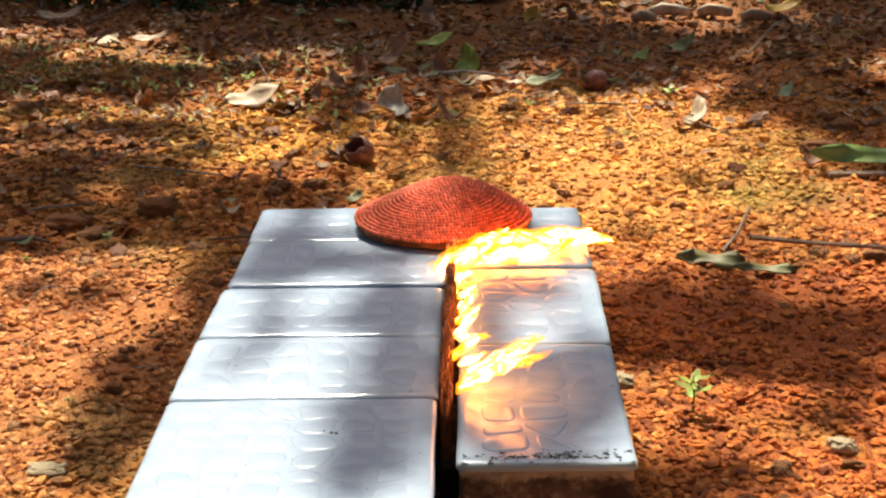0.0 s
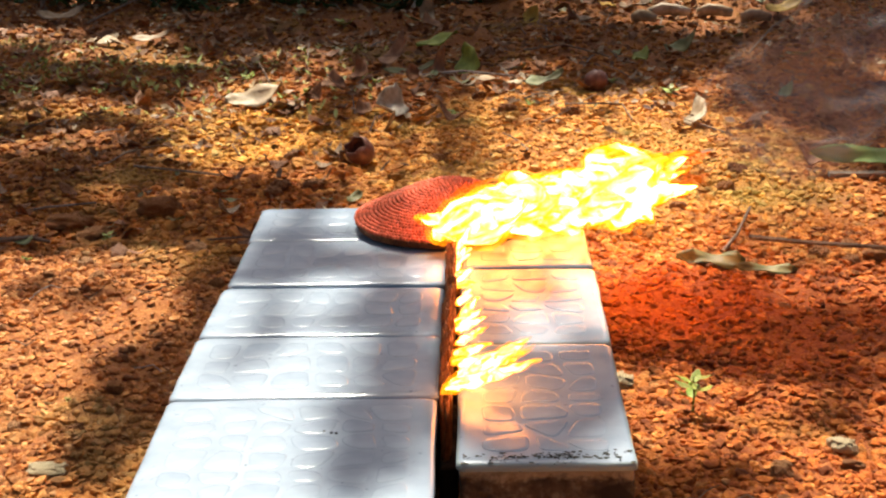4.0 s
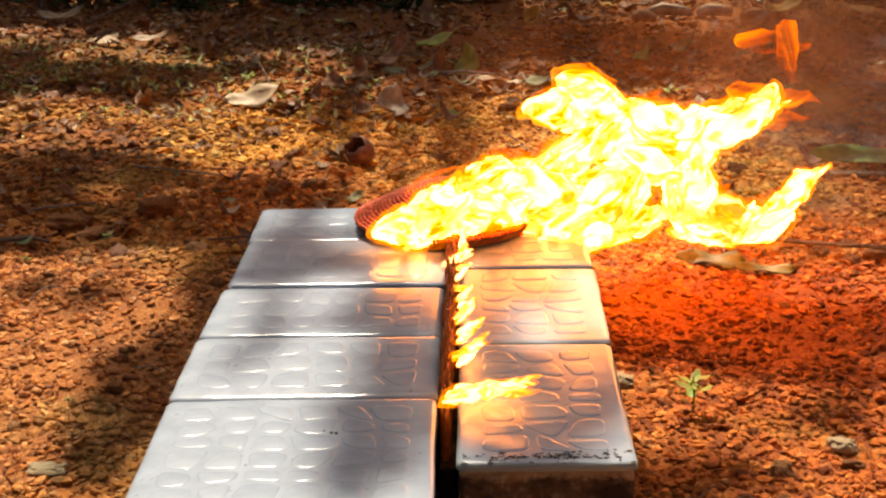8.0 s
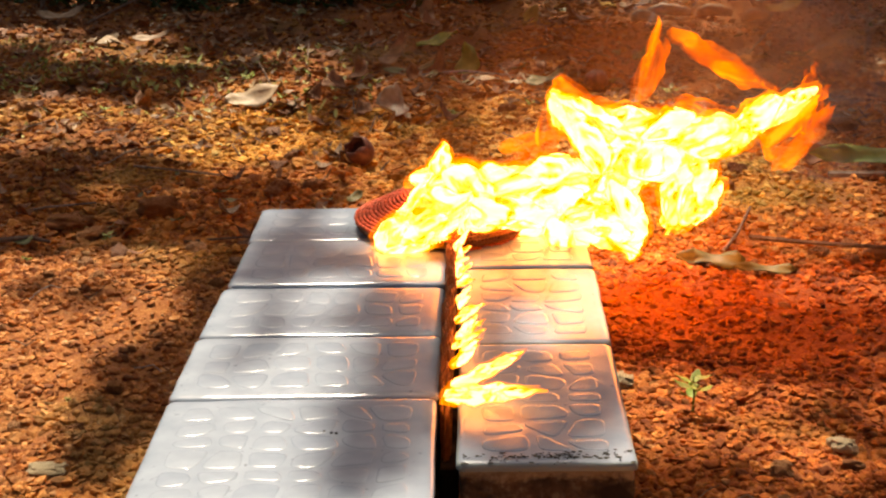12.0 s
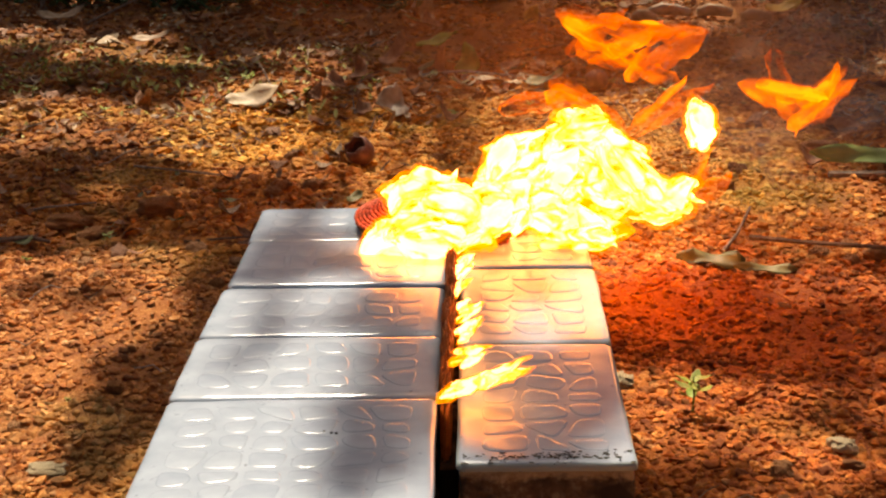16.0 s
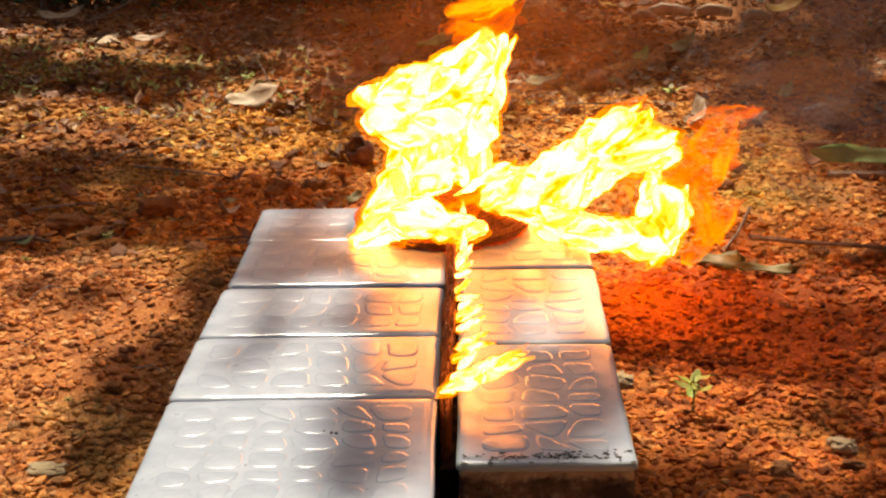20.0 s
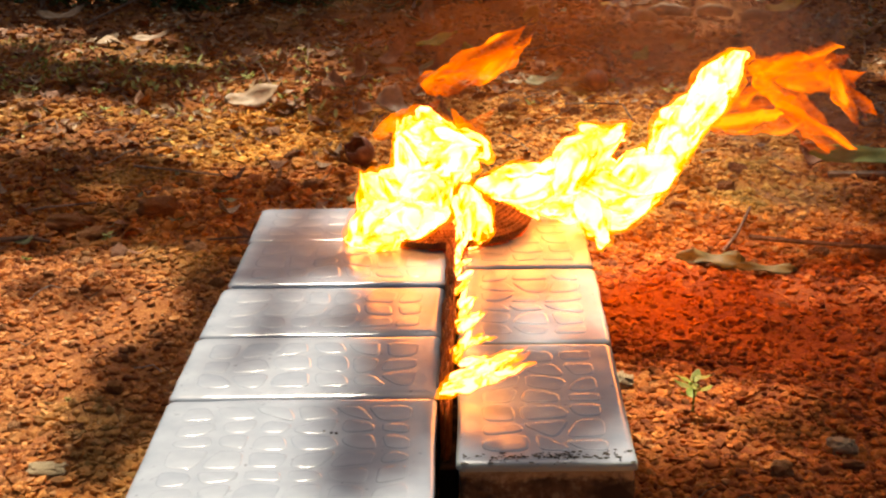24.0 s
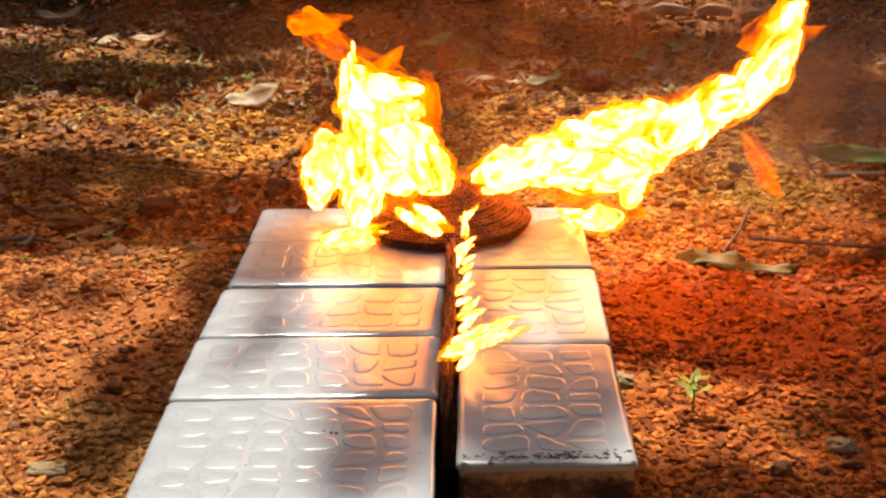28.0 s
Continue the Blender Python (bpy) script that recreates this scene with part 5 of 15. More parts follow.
    walk(bigs[5], [at(0,-10,430,64,90),at(1,-10,430,64,90),at(1.25,54,420,72,45),at(1.5,117,410,80,0),at(1.75,54,420,72,45),at(2,-10,430,64,90),at(2.5,74,410,85,125),at(3,106,410,94,75),at(3.5,130,410,80,33),at(4,142,410,91,34),at(4.5,138,410,102,46),at(5,126,410,102,58),at(5.5,135,410,114,74),at(6,170,410,145,60),at(6.5,170,410,145,60),at(7,114,410,147,44),at(7.5,158,410,163,65),at(8,68,410,98,110),at(8.5,116,410,135,87),at(9,145,410,136,29),at(9.5,138,410,140,113),at(10,139,410,93,57),at(10.5,93,410,113,81),at(11,85,410,71,107),at(11.5,148,410,145,49),at(12,165,410,121,73),at(12.5,57,410,100,96),at(13,59,410,102,86),at(13.5,55,410,92,103),at(14,35,410,94,90),at(14.5,43,410,91,81),at(15,27,401,92,86),at(15.5,52,410,115,69),at(16,106,401,68,98),at(16.5,108,410,84,76),at(17,108,410,77,141),at(17.5,-12,410,138,136),at(18,45,410,91,128),at(18.5,83,410,92,44),at(19,184,410,146,84),at(19.5,127,410,129,67),at(20,54,410,96,85),at(20.5,54,410,96,85),at(21,146,410,105,68),at(21.5,110,410,107,91),at(22,139,410,112,55),at(22.5,125,410,121,58),at(23,155,410,113,42),at(23.5,160,410,114,23),at(24,160,410,112,56),at(24.5,122,410,109,57),at(25,181,410,161,45),at(25.5,197,410,113,-6),at(26,165,410,115,69),at(26.5,134,410,149,51),at(27,130,410,101,124),at(27.25,145,410,110,79),at(27.5,161,410,119,34),at(28,180,410,152,41)])
    walk(bigs[6], [at(0,-10,430,64,90),at(2,-10,430,64,90),at(2.5,57,444,79,57),at(3,148,444,76,112),at(3.5,133,444,78,83),at(4,133,444,87,88),at(4.5,118,444,85,83),at(5,114,444,85,84),at(5.5,105,444,78,73),at(6,94,444,80,45),at(6.5,75,444,77,76),at(7,7,381,90,59),at(7.5,14,368,83,88),at(8,74,414,68,84),at(8.5,98,444,96,88),at(9,177,444,163,54),at(9.5,192,444,150,10),at(10,96,444,96,-68),at(10.5,-7,384,92,-109),at(11,94,444,90,-121),at(11.5,260,444,160,-77),at(12,213,444,134,-90),at(12.5,150,444,82,-110),at(13,148,444,95,-86),at(13.5,165,444,85,-91),at(14,160,444,85,-100),at(14.5,168,444,76,-67),at(15,79,444,75,-92),at(15.5,160,444,114,-85),at(16,-13,393,96,-96),at(16.5,-28,364,81,-113),at(17,193,444,104,-101),at(17.5,186,444,108,-74),at(18,176,444,87,-77),at(18.5,166,444,87,-140),at(19,109,444,101,-81),at(19.5,-2,444,173,-139),at(20,15,444,159,-121),at(20.5,30,444,204,-176),at(21,-0,444,143,-222),at(21.5,10,402,97,-262),at(22,41,412,103,-273),at(22.5,63,423,100,-269),at(23,83,433,90,-283),at(23.5,105,444,88,-324),at(24,129,444,88,-250),at(24.5,183,444,97,-266),at(25,183,444,97,-266),at(25.5,173,444,106,-321),at(25.75,175,444,108,-364),at(26,177,444,110,-406),at(26.5,179,444,101,-348),at(27,-80,444,223,-284),at(27.5,-90,444,163,-349),at(28,77,444,100,-274)])
    walk(bigs[7], [at(0,-10,430,64,90),at(2,-10,430,64,90),at(2.5,55,400,76,58),at(3,92,441,79,46),at(3.5,108,400,68,63),at(4,120,411,85,83),at(4.5,147,421,85,90),at(5,159,431,85,109),at(5.5,177,441,84,118),at(6,10,378,87,53),at(6.5,14,375,85,115),at(7,136,441,126,47),at(7.5,134,441,140,65),at(8,92,441,110,73),at(8.5,133,441,168,103),at(9,75,441,137,67),at(9.5,79,441,114,63),at(10,139,441,126,62),at(10.5,43,393,83,73),at(11,154,441,107,62),at(11.5,154,441,107,62),at(12,111,394,68,110),at(12.5,84,426,68,68),at(13,56,414,85,64),at(13.5,41,402,85,83),at(14,33,390,85,60),at(14.5,10,378,87,55),at(15,-42,364,72,2),at(15.5,121,441,98,-33),at(16,58,426,78,-107),at(16.5,58,426,78,-107),at(17,58,441,101,-73),at(17.5,32,411,92,-47),at(18,79,402,68,-78),at(18.5,60,441,85,-54),at(19,-48,374,80,-58),at(19.25,-44,392,88,-103),at(19.5,-41,411,95,-148),at(20,-32,441,121,-140),at(20.5,165,441,136,-70),at(21,162,441,149,-116),at(21.5,75,441,81,-86),at(22,63,441,89,-83),at(22.5,74,441,85,-84),at(23,58,441,89,-94),at(23.5,58,441,87,-90),at(24,58,441,87,-90),at(24.5,58,441,87,-90),at(25,58,441,87,-90),at(25.5,-59,377,78,-132),at(26,-65,441,89,-136),at(26.5,-82,441,75,-176),at(27,-22,390,93,-98),at(27.5,-82,441,112,-31),at(28,-23,441,111,-45)])
    walk(bigs[8], [at(0,35,345,68,78),at(0.5,31,351,68,90),at(1,26,364,75,63),at(1.5,40,376,77,63),at(2,68,440,68,61),at(2.5,77,444,71,133),at(2.75,76,439,69,89),at(3,75,433,68,45),at(3.5,67,414,68,76),at(4,69,414,85,65),at(4.5,70,414,85,81),at(5,62,413,86,69),at(5.5,59,413,76,74),at(6,59,413,76,74),at(6.5,50,420,84,75),at(7,50,420,84,75),at(7.5,50,420,84,75),at(8,50,420,84,75),at(8.5,50,420,84,75),at(9,50,420,84,75),at(9.5,50,420,84,75),at(10,50,420,84,75),at(10.5,50,420,84,75),at(11,50,420,84,75),at(11.5,50,420,84,75),at(12,50,420,84,75),at(12.5,50,420,84,75),at(13,55,426,94,59),at(13.5,57,432,85,77),at(14,65,438,99,60),at(14.5,53,444,92,53),at(15,47,444,92,135),at(15.5,49,444,88,70),at(16,49,444,88,70),at(16.5,49,444,88,70),at(17,49,444,88,70),at(17.5,49,444,87,95),at(18,46,408,84,81),at(18.5,38,432,90,96),at(18.75,10,438,97,140),at(19,-18,444,105,183),at(19.5,-18,444,110,202),at(20,-18,444,110,202),at(20.5,-18,444,110,202),at(21,-10,444,116,144),at(21.5,-23,444,111,103),at(22,-18,444,110,128),at(22.5,-10,444,114,155),at(23,-13,444,110,164),at(23.5,-14,444,101,184),at(24,-29,444,113,211),at(24.5,-33,444,103,172),at(25,-35,444,97,90),at(25.5,-46,444,103,95),at(26,-46,444,103,95),at(26.5,-36,426,98,147),at(27,-38,438,97,132),at(27.5,-76,444,96,168),at(28,-55,444,105,102)])
    walk(bigs[9], [at(0,-10,430,64,90),at(2,-10,430,64,90),at(2.5,28,370,78,69),at(3,35,373,78,71),at(3.5,53,390,68,78),at(4,36,383,85,70),at(4.5,20,375,85,52),at(5,4,367,85,54),at(5.5,2,359,79,51),at(6,19,368,81,19),at(6.5,54,409,79,71),at(7,125,412,76,-12),at(7.25,78,412,86,30),at(7.5,32,412,96,72),at(8,-18,373,87,41),at(8.5,42,379,76,65),at(9,72,412,93,24),at(9.5,72,412,93,24),at(10,77,412,118,68),at(10.5,77,412,118,68),at(11,72,412,133,142),at(11.5,110,412,125,212),at(12,10,376,88,270),at(12.5,-11,373,87,255),at(13,2,383,100,259),at(13.5,20,393,119,259),at(14,48,402,111,258),at(14.5,57,412,122,255),at(15,175,412,193,291),at(15.5,202,412,90,227),at(16,155,412,94,291),at(16.5,146,412,93,317),at(17,78,412,73,313),at(17.5,-25,412,139,369),at(18,-40,412,129,300),at(18.5,-48,412,102,373),at(19,-50,412,138,337),at(19.25,-33,412,138,292),at(19.5,-16,412,137,248),at(20,-24,412,100,227),at(20.5,-9,412,145,168),at(21,-22,412,136,145),at(21.5,-48,367,71,71),at(22,-48,379,87,61),at(22.5,-42,390,86,55),at(23,-42,401,88,94),at(23.5,-41,412,99,63),at(24,-41,412,99,63),at(24.5,34,412,96,80),at(25,-34,412,136,21),at(25.5,-37,412,152,52),at(26,-26,412,106,-31),at(26.5,171,412,166,50),at(27,144,412,188,63),at(27.5,65,412,105,97),at(28,127,412,143,70)])
    walk(bigs[10], [at(0,-10,430,64,90),at(2.5,-10,430,64,90),at(3,77,408,68,74),at(3.5,71,390,68,95),at(4,88,401,85,96),at(4.5,103,411,100,104),at(5,131,422,99,119),at(5.5,150,433,117,121),at(6,147,433,141,159),at(6.25,167,433,146,201),at(6.5,187,433,150,244),at(7,170,433,171,269),at(7.5,71,433,99,228),at(8,94,433,159,257),at(8.5,162,433,147,271),at(9,141,433,113,291),at(9.5,163,433,84,346),at(9.75,172,433,86,302),at(10,180,433,88,259),at(10.5,208,433,157,185),at(11,230,433,123,121),at(11.5,202,433,141,68),at(12,147,433,136,94),at(12.5,108,433,104,69),at(13,106,433,121,61),at(13.5,106,433,127,76),at(14,101,433,136,68),at(14.5,107,433,133,71),at(15,144,433,48,101),at(15.5,158,433,90,118),at(16,104,433,95,40),at(16.5,67,433,103,73),at(16.75,63,433,123,116),at(17,58,433,143,159),at(17.5,95,433,76,80),at(18,140,433,77,86),at(18.5,128,433,94,99),at(19,223,433,108,111),at(19.5,183,433,146,49),at(20,108,433,99,67),at(20.5,150,433,113,34),at(21,112,432,68,99),at(21.5,157,433,107,95),at(22,155,433,121,104),at(22.5,151,433,106,65),at(23,147,433,109,86),at(23.5,144,433,108,66),at(24,86,433,78,105),at(24.5,117,433,114,60),at(25,108,433,114,62),at(25.5,73,433,105,76),at(26,128,433,100,53),at(26.25,155,433,128,9),at(26.5,181,433,156,-34),at(27,158,433,77,-60),at(27.5,27,421,95,-113),at(28,-54,433,161,-96)])
    walk(bigs[11], [at(0,-10,430,64,90),at(0.5,31,351,68,92),at(1,24,364,77,50),at(1.5,24,364,77,59),at(2,24,364,77,59),at(2.5,58,414,78,36),at(3,124,450,84,102),at(3.5,23,362,72,79),at(4,63,384,85,78),at(4.5,95,406,93,81),at(5,118,428,91,81),at(5.5,165,450,97,97),at(6,171,450,95,102),at(6.5,175,450,126,61),at(7,173,450,141,74),at(7.5,173,450,141,74),at(8,172,450,126,105),at(8.5,172,450,126,105),at(8.75,171,450,128,148),at(9,170,450,131,191),at(9.5,170,450,131,191),at(10,170,450,129,263),at(10.5,170,450,129,263),at(11,170,450,129,263),at(11.5,170,450,129,263),at(12,170,450,129,263),at(12.5,-2,366,82,292),at(13,-8,368,95,274),at(13.5,-18,370,94,249),at(14,-11,372,88,249),at(14.5,-16,374,87,256),at(15,-37,377,85,199),at(15.5,79,450,119,276),at(16,85,450,121,249),at(16.5,-7,377,88,260),at(17,-22,402,97,206),at(17.5,-29,450,99,206),at(18,-33,450,107,128),at(18.5,-33,450,107,128),at(19,-9,450,158,144),at(19.25,-2,450,161,187),at(19.5,5,450,164,229),at(20,5,450,164,229),at(20.5,19,450,199,236),at(21,5,450,156,164),at(21.5,-39,367,80,242),at(22,10,388,91,251),at(22.5,63,409,94,251),at(23,107,430,97,214),at(23.5,156,450,93,223),at(24,156,450,93,223),at(24.5,143,450,95,270),at(25,149,450,80,228),at(25.5,159,450,105,262),at(26,159,450,105,262),at(26.5,161,450,126,259),at(27,154,450,89,319),at(27.5,153,450,118,287),at(28,153,450,128,269)])
    walk(bigs[12], [at(0,-10,430,64,90),at(2,-10,430,64,90),at(2.5,86,439,68,143),at(3,94,445,68,219),at(3.5,66,433,68,251),at(4,67,440,85,268),at(4.5,95,447,102,250),at(5,101,453,100,241),at(5.5,113,460,109,251),at(6,87,460,113,227),at(6.5,125,460,110,250),at(7,91,460,107,225),at(7.5,117,460,107,285),at(8,131,460,93,239),at(8.5,155,460,108,247),at(9,148,460,145,269),at(9.5,212,460,211,252),at(10,229,460,119,292),at(10.5,123,460,120,259),at(11,128,460,137,270),at(11.5,52,418,83,234),at(12,100,460,145,306),at(12.5,55,460,84,261),at(13,46,460,101,263),at(13.5,49,460,107,273),at(14,40,460,113,255),at(14.5,31,460,112,254),at(15,31,460,112,254),at(15.5,70,460,136,245),at(16,53,460,98,250),at(16.5,31,460,102,241),at(17,-7,460,108,227),at(17.5,-2,400,98,146),at(18,-52,384,83,156),at(18.5,21,430,97,89),at(19,-8,460,169,74),at(19.5,22,460,189,33),at(20,22,460,189,33),at(20.5,-3,460,188,88),at(21,-4,460,179,129),at(21.5,-31,460,105,117),at(22,-28,440,105,91),at(22.5,-45,420,102,98),at(23,-31,401,87,57),at(23.5,-34,381,87,64),at(24,-61,383,77,33),at(24.5,-46,406,93,22),at(25,-71,460,117,48),at(25.5,-54,460,97,113),at(26,25,421,95,78),at(26.5,53,460,92,73),at(27,53,460,92,73),at(27.5,82,460,113,64),at(28,186,460,125,52)])
    walk(bigs[13], [at(0,-10,430,64,90),at(0.5,-10,430,64,90),at(1,74,344,68,91),at(1.5,-10,430,64,90),at(2,-10,430,64,90),at(2.5,79,445,74,135),at(3,71,433,68,58),at(3.5,61,418,71,95),at(4,80,425,85,102),at(4.5,110,432,85,114),at(5,119,438,87,84),at(5.5,150,445,87,117),at(6,150,445,87,117),at(6.5,228,445,169,66),at(7,179,445,161,77),at(7.5,180,445,131,90),at(8,169,445,136,101),at(8.5,139,445,62,181),at(9,143,445,64,114),at(9.5,159,445,95,31),at(10,214,445,98,79),at(10.5,191,445,134,45),at(11,163,445,73,38),at(11.25,156,445,74,81),at(11.5,148,445,75,124),at(12,133,445,97,177),at(12.5,-9,360,79,248),at(13,-7,379,85,259),at(13.5,-9,398,96,246),at(14,-8,417,109,235),at(14.5,-5,436,101,239),at(15,-1,430,101,250),at(15.5,25,433,96,249),at(16,-19,354,75,272),at(16.5,10,372,84,272),at(17,-46,409,94,352),at(17.5,-50,406,91,379),at(18,-5,436,101,300),at(18.5,-5,445,102,346),at(19,60,445,76,408),at(19.5,30,403,91,444),at(20,-26,367,82,454),at(20.5,-36,385,90,410),at(21,-40,385,88,362),at(21.5,-40,385,88,362),at(22,-30,400,100,366),at(22.5,-19,415,109,340),at(23,-14,430,111,336),at(23.5,-7,445,104,326),at(24,-24,391,95,404),at(24.5,-62,371,68,437),at(25,-62,371,68,437),at(25.5,83,445,97,399),at(26,83,445,97,399),at(26.5,112,445,120,470),at(27,151,445,131,426),at(27.5,138,445,139,487),at(28,140,445,99,435)])
    walk(bigs[14], [at(0,-10,430,64,90),at(2.5,-10,430,64,90),at(3,99,407,91,42),at(3.5,113,407,79,56),at(4,128,407,100,68),at(4.5,147,407,99,92),at(5,155,407,106,101),at(5.5,168,407,114,131),at(6,209,407,91,74),at(6.5,217,407,174,57),at(7,224,407,154,63),at(7.5,157,407,131,103),at(8,220,407,150,57),at(8.5,134,407,150,77),at(9,229,407,191,59),at(9.5,176,407,140,29),at(10,130,407,153,84),at(10.5,234,407,186,77),at(11,182,407,147,86),at(11.5,197,407,165,62),at(12,135,407,75,-18),at(12.5,90,407,100,-54),at(13,81,407,115,-69),at(13.5,74,407,114,-84),at(14,79,407,126,-124),at(14.5,70,407,134,-107),at(15,155,407,77,-86),at(15.5,79,407,115,-60),at(16,39,392,83,-129),at(16.5,141,407,77,-46),at(17,59,407,73,-74),at(17.5,54,407,84,-113),at(18,32,386,85,-76),at(18.5,187,407,129,-111),at(19,225,407,121,-62),at(19.5,131,407,109,-118),at(20,88,407,113,-125),at(20.5,229,407,154,-78),at(21,162,407,101,-109),at(21.5,160,407,107,-104),at(22,156,407,129,-102),at(22.5,186,407,146,-105),at(23,197,407,156,-130),at(23.5,209,407,170,-135),at(24,202,407,170,-149),at(24.5,91,407,113,-105),at(25,-17,401,98,-38),at(25.5,39,407,105,-88),at(26,-73,407,138,-90),at(26.5,-55,407,143,-59),at(27,-81,407,84,-54),at(27.5,-35,407,111,-30),at(27.75,7,407,115,13),at(28,48,407,120,56)])
    walk(bigs[15], [at(0,-10,430,64,90),at(2.5,-10,430,64,90),at(3,148,457,70,114),at(3.5,148,457,78,81),at(4,142,457,100,100),at(4.5,151,457,105,117),at(5,132,457,115,75),at(5.5,132,457,119,93),at(6,163,457,74,91),at(6.5,158,457,113,85),at(7,156,457,124,57),at(7.5,197,457,156,35),at(8,191,457,79,-3),at(8.5,108,457,74,58),at(9,30,377,80,68),at(9.5,30,377,80,68),at(10,30,377,80,68),at(10.5,82,457,77,74),at(11,56,411,79,134),at(11.5,32,430,93,209),at(12,55,457,91,265),at(12.5,25,403,93,249),at(13,40,417,91,254),at(13.5,55,430,93,284),at(14,65,444,93,261),at(14.5,82,457,82,269),at(15,125,457,68,245),at(15.5,111,457,130,258),at(16,122,457,126,302),at(16.5,179,457,145,373),at(17,160,457,87,402),at(17.5,87,457,88,436),at(18,72,457,73,471),at(18.5,76,457,69,449),at(19,-60,457,146,374),at(19.5,-46,370,78,424),at(20,-46,370,78,424),at(20.5,-35,457,105,382),at(21,-51,353,68,458),at(21.5,-12,457,111,476),at(22,-13,457,107,503),at(22.5,-4,457,121,521),at(23,-15,457,119,515),at(23.5,-11,457,105,519),at(24,149,457,76,593),at(24.5,156,457,101,672),at(25,150,457,70,603),at(25.5,119,457,99,598),at(26,80,457,112,595),at(26.5,80,457,112,595),at(27,129,457,78,655),at(27.5,117,457,100,653),at(28,98,457,96,646)])
    walk(bigs[16], [at(0,-10,430,64,90),at(1,-10,430,64,90),at(1.5,28,364,75,68),at(2,28,364,75,68),at(2.5,82,455,71,132),at(3,77,439,68,78),at(3.5,19,362,76,60),at(4,16,362,85,59),at(4.5,9,362,85,75),at(5,6,362,85,66),at(5.5,10,362,78,72),at(6,-24,347,68,127),at(6.25,100,401,113,83),at(6.5,224,455,158,39),at(7,130,455,75,-18),at(7.5,23,392,90,-99),at(8,144,455,59,-109),at(8.5,160,455,102,-96),at(9,111,455,139,-116),at(9.5,34,446,90,-104),at(10,90,445,68,-96),at(10.5,95,455,77,-111),at(11,224,455,128,-77),at(11.5,108,455,89,-102),at(12,3,419,100,-94),at(12.5,14,395,93,-106),at(13,32,410,103,-91),at(13.5,57,425,112,-78),at(14,62,440,124,-109),at(14.5,76,455,130,-86),at(15,167,455,103,-133),at(15.5,213,455,87,-153),at(16,164,455,72,-93),at(16.5,106,455,96,-101),at(17,66,455,137,-27),at(17.5,171,455,107,-100),at(18,162,455,107,-56),at(18.5,123,455,69,-97),at(19,153,455,92,-114),at(19.5,125,455,88,-114),at(20,75,433,68,-86),at(20.5,87,455,93,-61),at(21,-2,401,98,-140),at(21.5,-18,398,97,-117),at(22,-14,397,99,-120),at(22.5,-18,395,108,-121),at(23,-12,394,92,-127),at(23.5,-9,392,96,-126),at(24,-60,390,83,-199),at(24.5,45,443,85,-273),at(25,-34,455,139,-242),at(25.5,117,455,98,-235),at(26,117,455,98,-235),at(26.5,159,455,142,-305),at(27,105,455,133,-289),at(27.5,83,455,106,-262),at(28,128,455,104,-237)])
    walk(bigs[17], [at(0,-10,430,64,90),at(0.5,-10,430,64,90),at(1,16,359,71,59),at(1.5,-10,430,64,90),at(2,-10,430,64,90),at(2.5,17,359,75,59),at(3,17,359,75,59),at(3.5,82,426,72,88),at(4,74,426,85,78),at(4.5,85,426,85,67),at(5,85,426,85,49),at(5.5,87,426,76,69),at(6,203,426,86,82),at(6.5,161,426,56,154),at(6.75,114,426,81,197),at(7,67,426,107,240),at(7.5,194,426,179,201),at(8,210,426,140,239),at(8.5,192,426,137,206),at(9,196,426,159,227),at(9.5,164,426,165,219),at(10,108,426,153,286),at(10.5,171,426,117,246),at(11,52,426,107,272),at(11.5,189,426,157,254),at(12,105,426,140,307),at(12.5,137,426,79,271),at(13,129,426,91,279),at(13.5,144,426,91,273),at(14,144,426,89,282),at(14.5,146,426,81,288),at(15,182,426,170,325),at(15.25,129,426,159,281),at(15.5,76,426,148,238),at(16,25,387,88,279),at(16.5,39,390,83,262),at(17,-39,367,78,242),at(17.5,7,390,93,309),at(18,3,384,91,274),at(18.5,-38,426,140,299),at(19,5,426,132,340),at(19.5,-17,426,136,397),at(20,-40,426,145,464),at(20.5,-19,426,182,474),at(20.75,-25,426,181,519),at(21,-30,426,180,564),at(21.5,-28,426,121,634),at(22,8,426,117,620),at(22.5,44,426,108,648),at(23,64,426,96,636),at(23.5,106,426,85,644),at(24,119,426,75,649),at(24.5,154,426,121,621),at(25,124,426,98,703),at(25.25,135,426,109,746),at(25.5,147,426,119,788),at(26,159,426,135,788),at(26.5,134,426,113,779),at(27,150,426,207,795),at(27.5,-33,414,98,830),at(28,250,426,191,760)])
